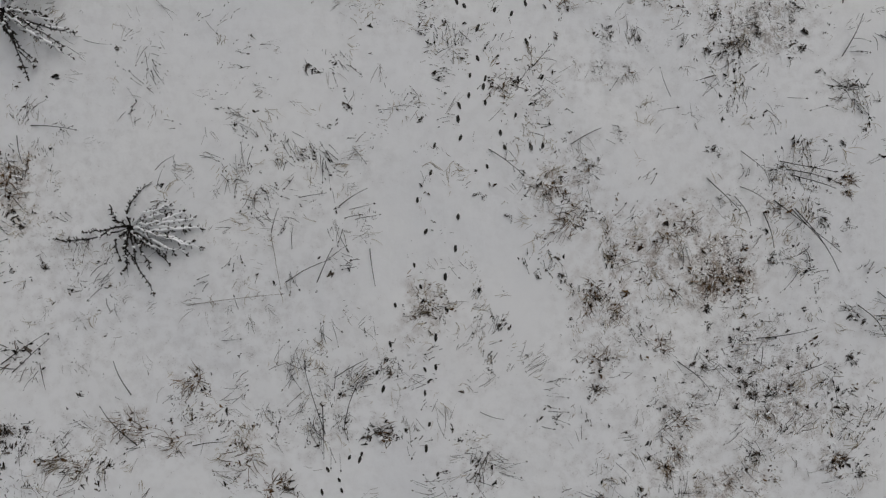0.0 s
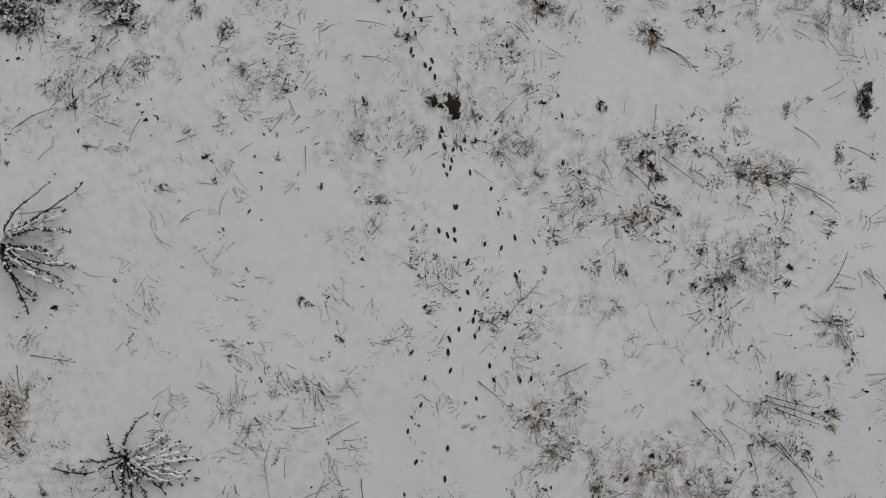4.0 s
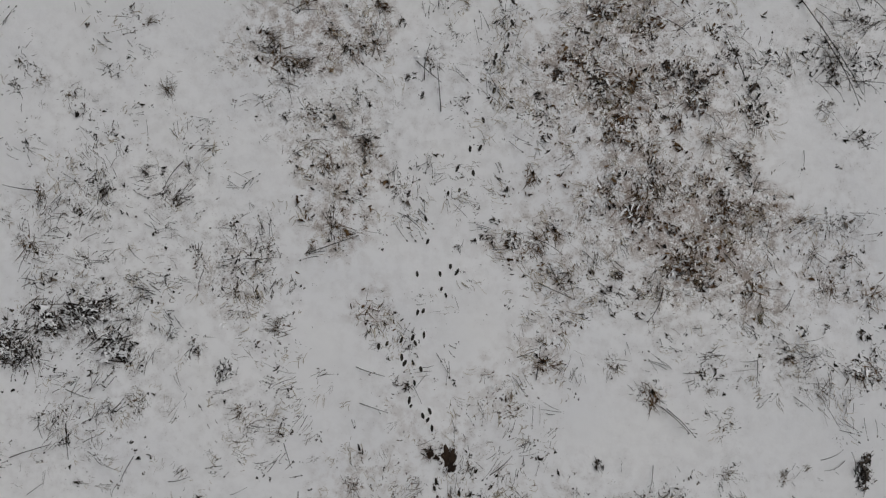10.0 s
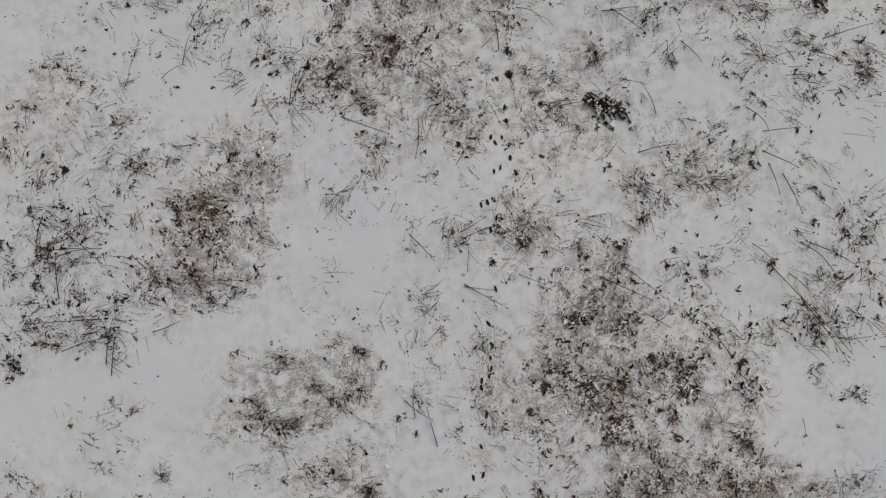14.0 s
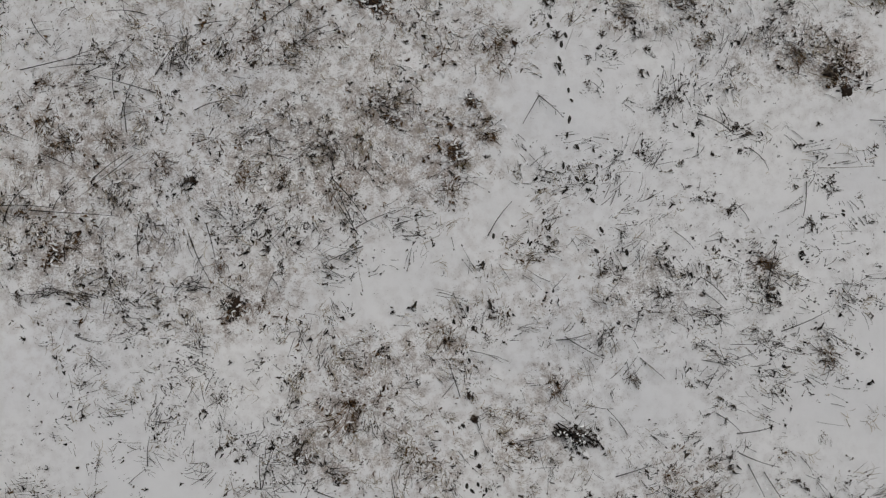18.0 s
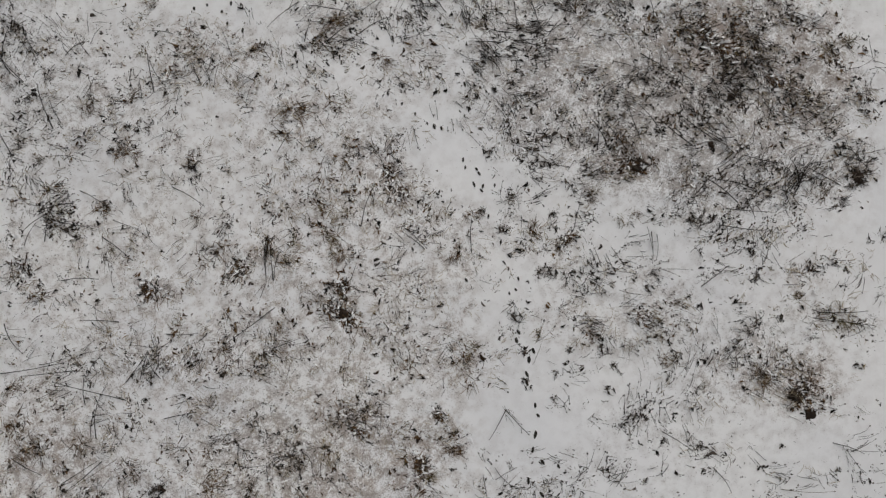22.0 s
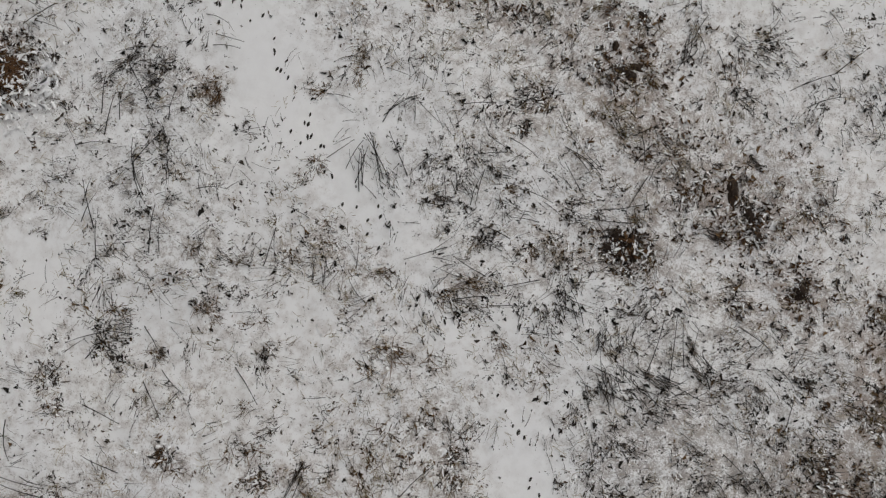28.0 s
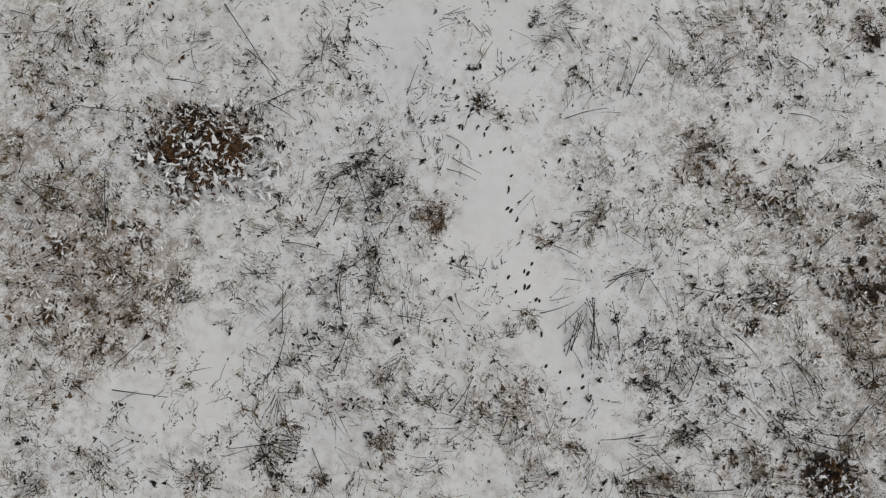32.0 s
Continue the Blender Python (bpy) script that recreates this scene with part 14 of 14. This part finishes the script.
tuft(-6.35, 17.36, 0.31, "brown")
tuft(-3.26, 16.05, 0.49, "brown")
tuft(-3.67, 16.28, 0.31, "dark")
tuft(-6.49, 15.83, 0.12, "dark")
tuft(-0.20, 18.10, 0.49, "brown")
tuft(-3.68, 16.87, 0.15, "dark")
tuft(-5.55, 17.34, 0.15, "brown")
tuft(-5.90, 16.88, 0.22, "thin")
tuft(-3.41, 18.31, 0.18, "thin")
clump(-4.74, 18.32, 0.05)
clump(-4.85, 18.21, 0.08)
clump(-4.93, 16.07, 0.08)
clump(-6.64, 15.90, 0.10)
clump(-3.63, 17.97, 0.06)
stem(-5.95, 15.71, -5.21, 15.64)
stem(-5.84, 14.89, -5.74, 15.62)
stem(-1.75, 17.51, -1.57, 18.05)
stem(-1.64, 16.19, -1.60, 16.56, "n")
stem(-3.76, 18.22, -3.40, 18.37)
tuft(4.49, 17.43, 0.25, "straw")
tuft(4.11, 15.15, 0.25, "dark")
tuft(1.46, 17.68, 0.18, "olive")
tuft(7.09, 15.59, 0.15, "thin")
tuft(4.54, 13.99, 0.25, "straw")
tuft(6.40, 15.54, 0.25, "straw")
tuft(0.85, 15.99, 0.22, "thin")
clump(1.63, 17.47, 0.06)
clump(5.68, 16.33, 0.07)
clump(5.89, 16.53, 0.07)
clump(6.46, 14.51, 0.08)
clump(4.56, 16.67, 0.06)
clump(5.32, 15.96, 0.07)
clump(1.16, 14.54, 0.09)
clump(7.55, 17.36, 0.06)
hoof(1.70, 16.41)
hoof(1.23, 15.53)
hoof(1.12, 15.50)
hoof(1.22, 15.08)
stem(1.57, 14.31, 1.92, 14.11)
stem(0.75, 14.45, 0.82, 14.82)
stem(5.56, 16.91, 5.84, 17.22)
stem(6.04, 15.70, 5.88, 15.87)
stem(0.40, 14.98, 0.49, 15.28)
stem(1.44, 14.87, 1.66, 14.60)
tuft(0.64, 27.65, 0.25, "brown")
tuft(-0.50, 28.14, 0.22, "dark")
tuft(2.62, 26.70, 0.37, "brown")
tuft(1.85, 25.90, 0.25, "olive")
tuft(0.68, 25.68, 0.31, "dark")
tuft(-1.91, 27.54, 0.31, "dark")
tuft(-2.23, 25.05, 0.31, "dark")
tuft(0.35, 24.23, 0.31, "brown")
tuft(-1.79, 28.35, 0.25, "straw")
tuft(-0.31, 25.02, 0.25, "olive")
tuft(3.53, 26.93, 0.37, "dark")
tuft(0.70, 24.11, 0.25, "dark")
tuft(3.12, 23.35, 0.37, "brown")
clump(-0.58, 28.10, 0.10)
clump(2.27, 24.98, 0.10)
clump(0.69, 26.13, 0.07)
clump(-1.69, 25.04, 0.06)
clump(-1.84, 24.86, 0.07)
clump(4.00, 25.93, 0.07)
clump(-1.94, 27.26, 0.08)
clump(-1.59, 26.92, 0.07)
stem(-2.08, 27.43, -1.75, 27.46)
stem(-2.71, 25.07, -2.23, 25.05)
stem(-0.94, 27.76, -0.69, 27.74)
stem(-1.43, 24.40, -0.98, 24.71)
tuft(6.24, 25.94, 0.37, "dark")
tuft(9.88, 24.46, 0.49, "sedge")
tuft(7.36, 24.74, 0.19, "brown")
tuft(6.72, 25.20, 0.19, "dark")
tuft(5.46, 25.53, 0.19, "straw")
tuft(4.35, 24.91, 0.31, "brown")
tuft(4.65, 24.81, 0.19, "dark")
tuft(6.24, 22.68, 0.19, "dark")
tuft(6.38, 22.31, 0.12, "dark")
tuft(7.35, 22.30, 0.12, "brown")
tuft(8.62, 21.60, 0.37, "brown")
tuft(9.21, 21.41, 0.31, "dark")
tuft(8.21, 21.93, 0.25, "dark")
tuft(8.77, 22.46, 0.31, "dark")
tuft(7.57, 23.17, 0.25, "straw")
tuft(6.65, 23.75, 0.10, "olive")
tuft(7.68, 21.71, 0.15, "olive")
tuft(4.19, 23.40, 0.25, "olive")
clump(4.97, 23.08, 0.11)
clump(4.88, 22.59, 0.10)
clump(5.37, 22.60, 0.09)
clump(5.69, 22.89, 0.08)
clump(6.12, 22.10, 0.09)
clump(6.21, 22.79, 0.09)
clump(10.90, 23.26, 0.07)
hoof(5.02, 25.37)
stem(9.68, 22.44, 9.99, 22.21)
tuft(-3.35, 24.34, 0.49, "brown")
tuft(-3.03, 23.72, 0.37, "brown")
tuft(-1.64, 23.02, 0.25, "dark")
tuft(0.59, 23.34, 0.37, "dark")
tuft(-1.31, 20.54, 0.19, "dark")
tuft(-0.38, 20.85, 0.19, "dark")
tuft(-3.43, 22.82, 0.15, "dark")
tuft(0.10, 22.18, 0.25, "brown")
tuft(0.84, 21.26, 0.31, "dark")
tuft(-1.94, 20.99, 0.37, "sedge")
tuft(-3.69, 21.36, 0.43, "sedge")
tuft(-4.20, 21.58, 0.31, "sedge")
tuft(-0.87, 20.33, 0.31, "brown")
tuft(2.34, 21.11, 0.25, "dark")
tuft(-3.27, 24.83, 0.31, "brown")
clump(0.77, 21.17, 0.08)
clump(-1.25, 23.64, 0.05)
clump(-0.38, 20.85, 0.07)
clump(-0.61, 23.30, 0.06)
stem(0.41, 22.46, 0.38, 22.05)
stem(-3.70, 21.94, -3.45, 22.37)
stem(0.91, 20.98, 0.76, 20.07, "n")
stem(0.20, 20.86, 0.75, 20.46, "n")
tuft(-2.34, 31.52, 0.37, "sedge")
tuft(0.77, 30.50, 0.24, "dark")
tuft(3.78, 30.66, 0.24, "brown")
tuft(-0.09, 28.86, 0.37, "straw")
tuft(-1.31, 30.28, 0.24, "thin")
tuft(-0.03, 28.43, 0.12, "dark")
tuft(3.40, 29.68, 0.24, "brown")
clump(2.88, 30.32, 0.08)
clump(-2.19, 29.67, 0.08)
clump(1.39, 29.07, 0.07)
clump(-1.58, 30.52, 0.08)
hoof(0.08, 31.99)
hoof(0.59, 31.24)
stem(-0.45, 29.90, -0.18, 30.08)
stem(-0.61, 29.30, -0.36, 29.22)
stem(-2.56, 29.25, -2.47, 29.68)
stem(0.96, 30.63, 1.33, 30.96)
stem(0.78, 31.61, 1.21, 31.58)
stem(-1.19, 28.44, -0.76, 28.42)
tuft(2.47, 27.95, 0.49, "brown")
tuft(1.42, 25.89, 0.18, "sedge")
tuft(1.23, 24.62, 0.24, "brown")
tuft(2.34, 26.85, 0.10, "olive")
tuft(3.32, 27.94, 0.18, "olive")
tuft(3.80, 26.59, 0.18, "dark")
tuft(3.99, 27.93, 0.31, "dark")
tuft(2.95, 26.97, 0.37, "straw")
stem(-2.41, 27.02, -2.10, 27.29)
stem(0.66, 26.26, 1.00, 26.50)
stem(-1.13, 25.25, -0.86, 25.31)
stem(3.25, 26.05, 3.40, 26.35)
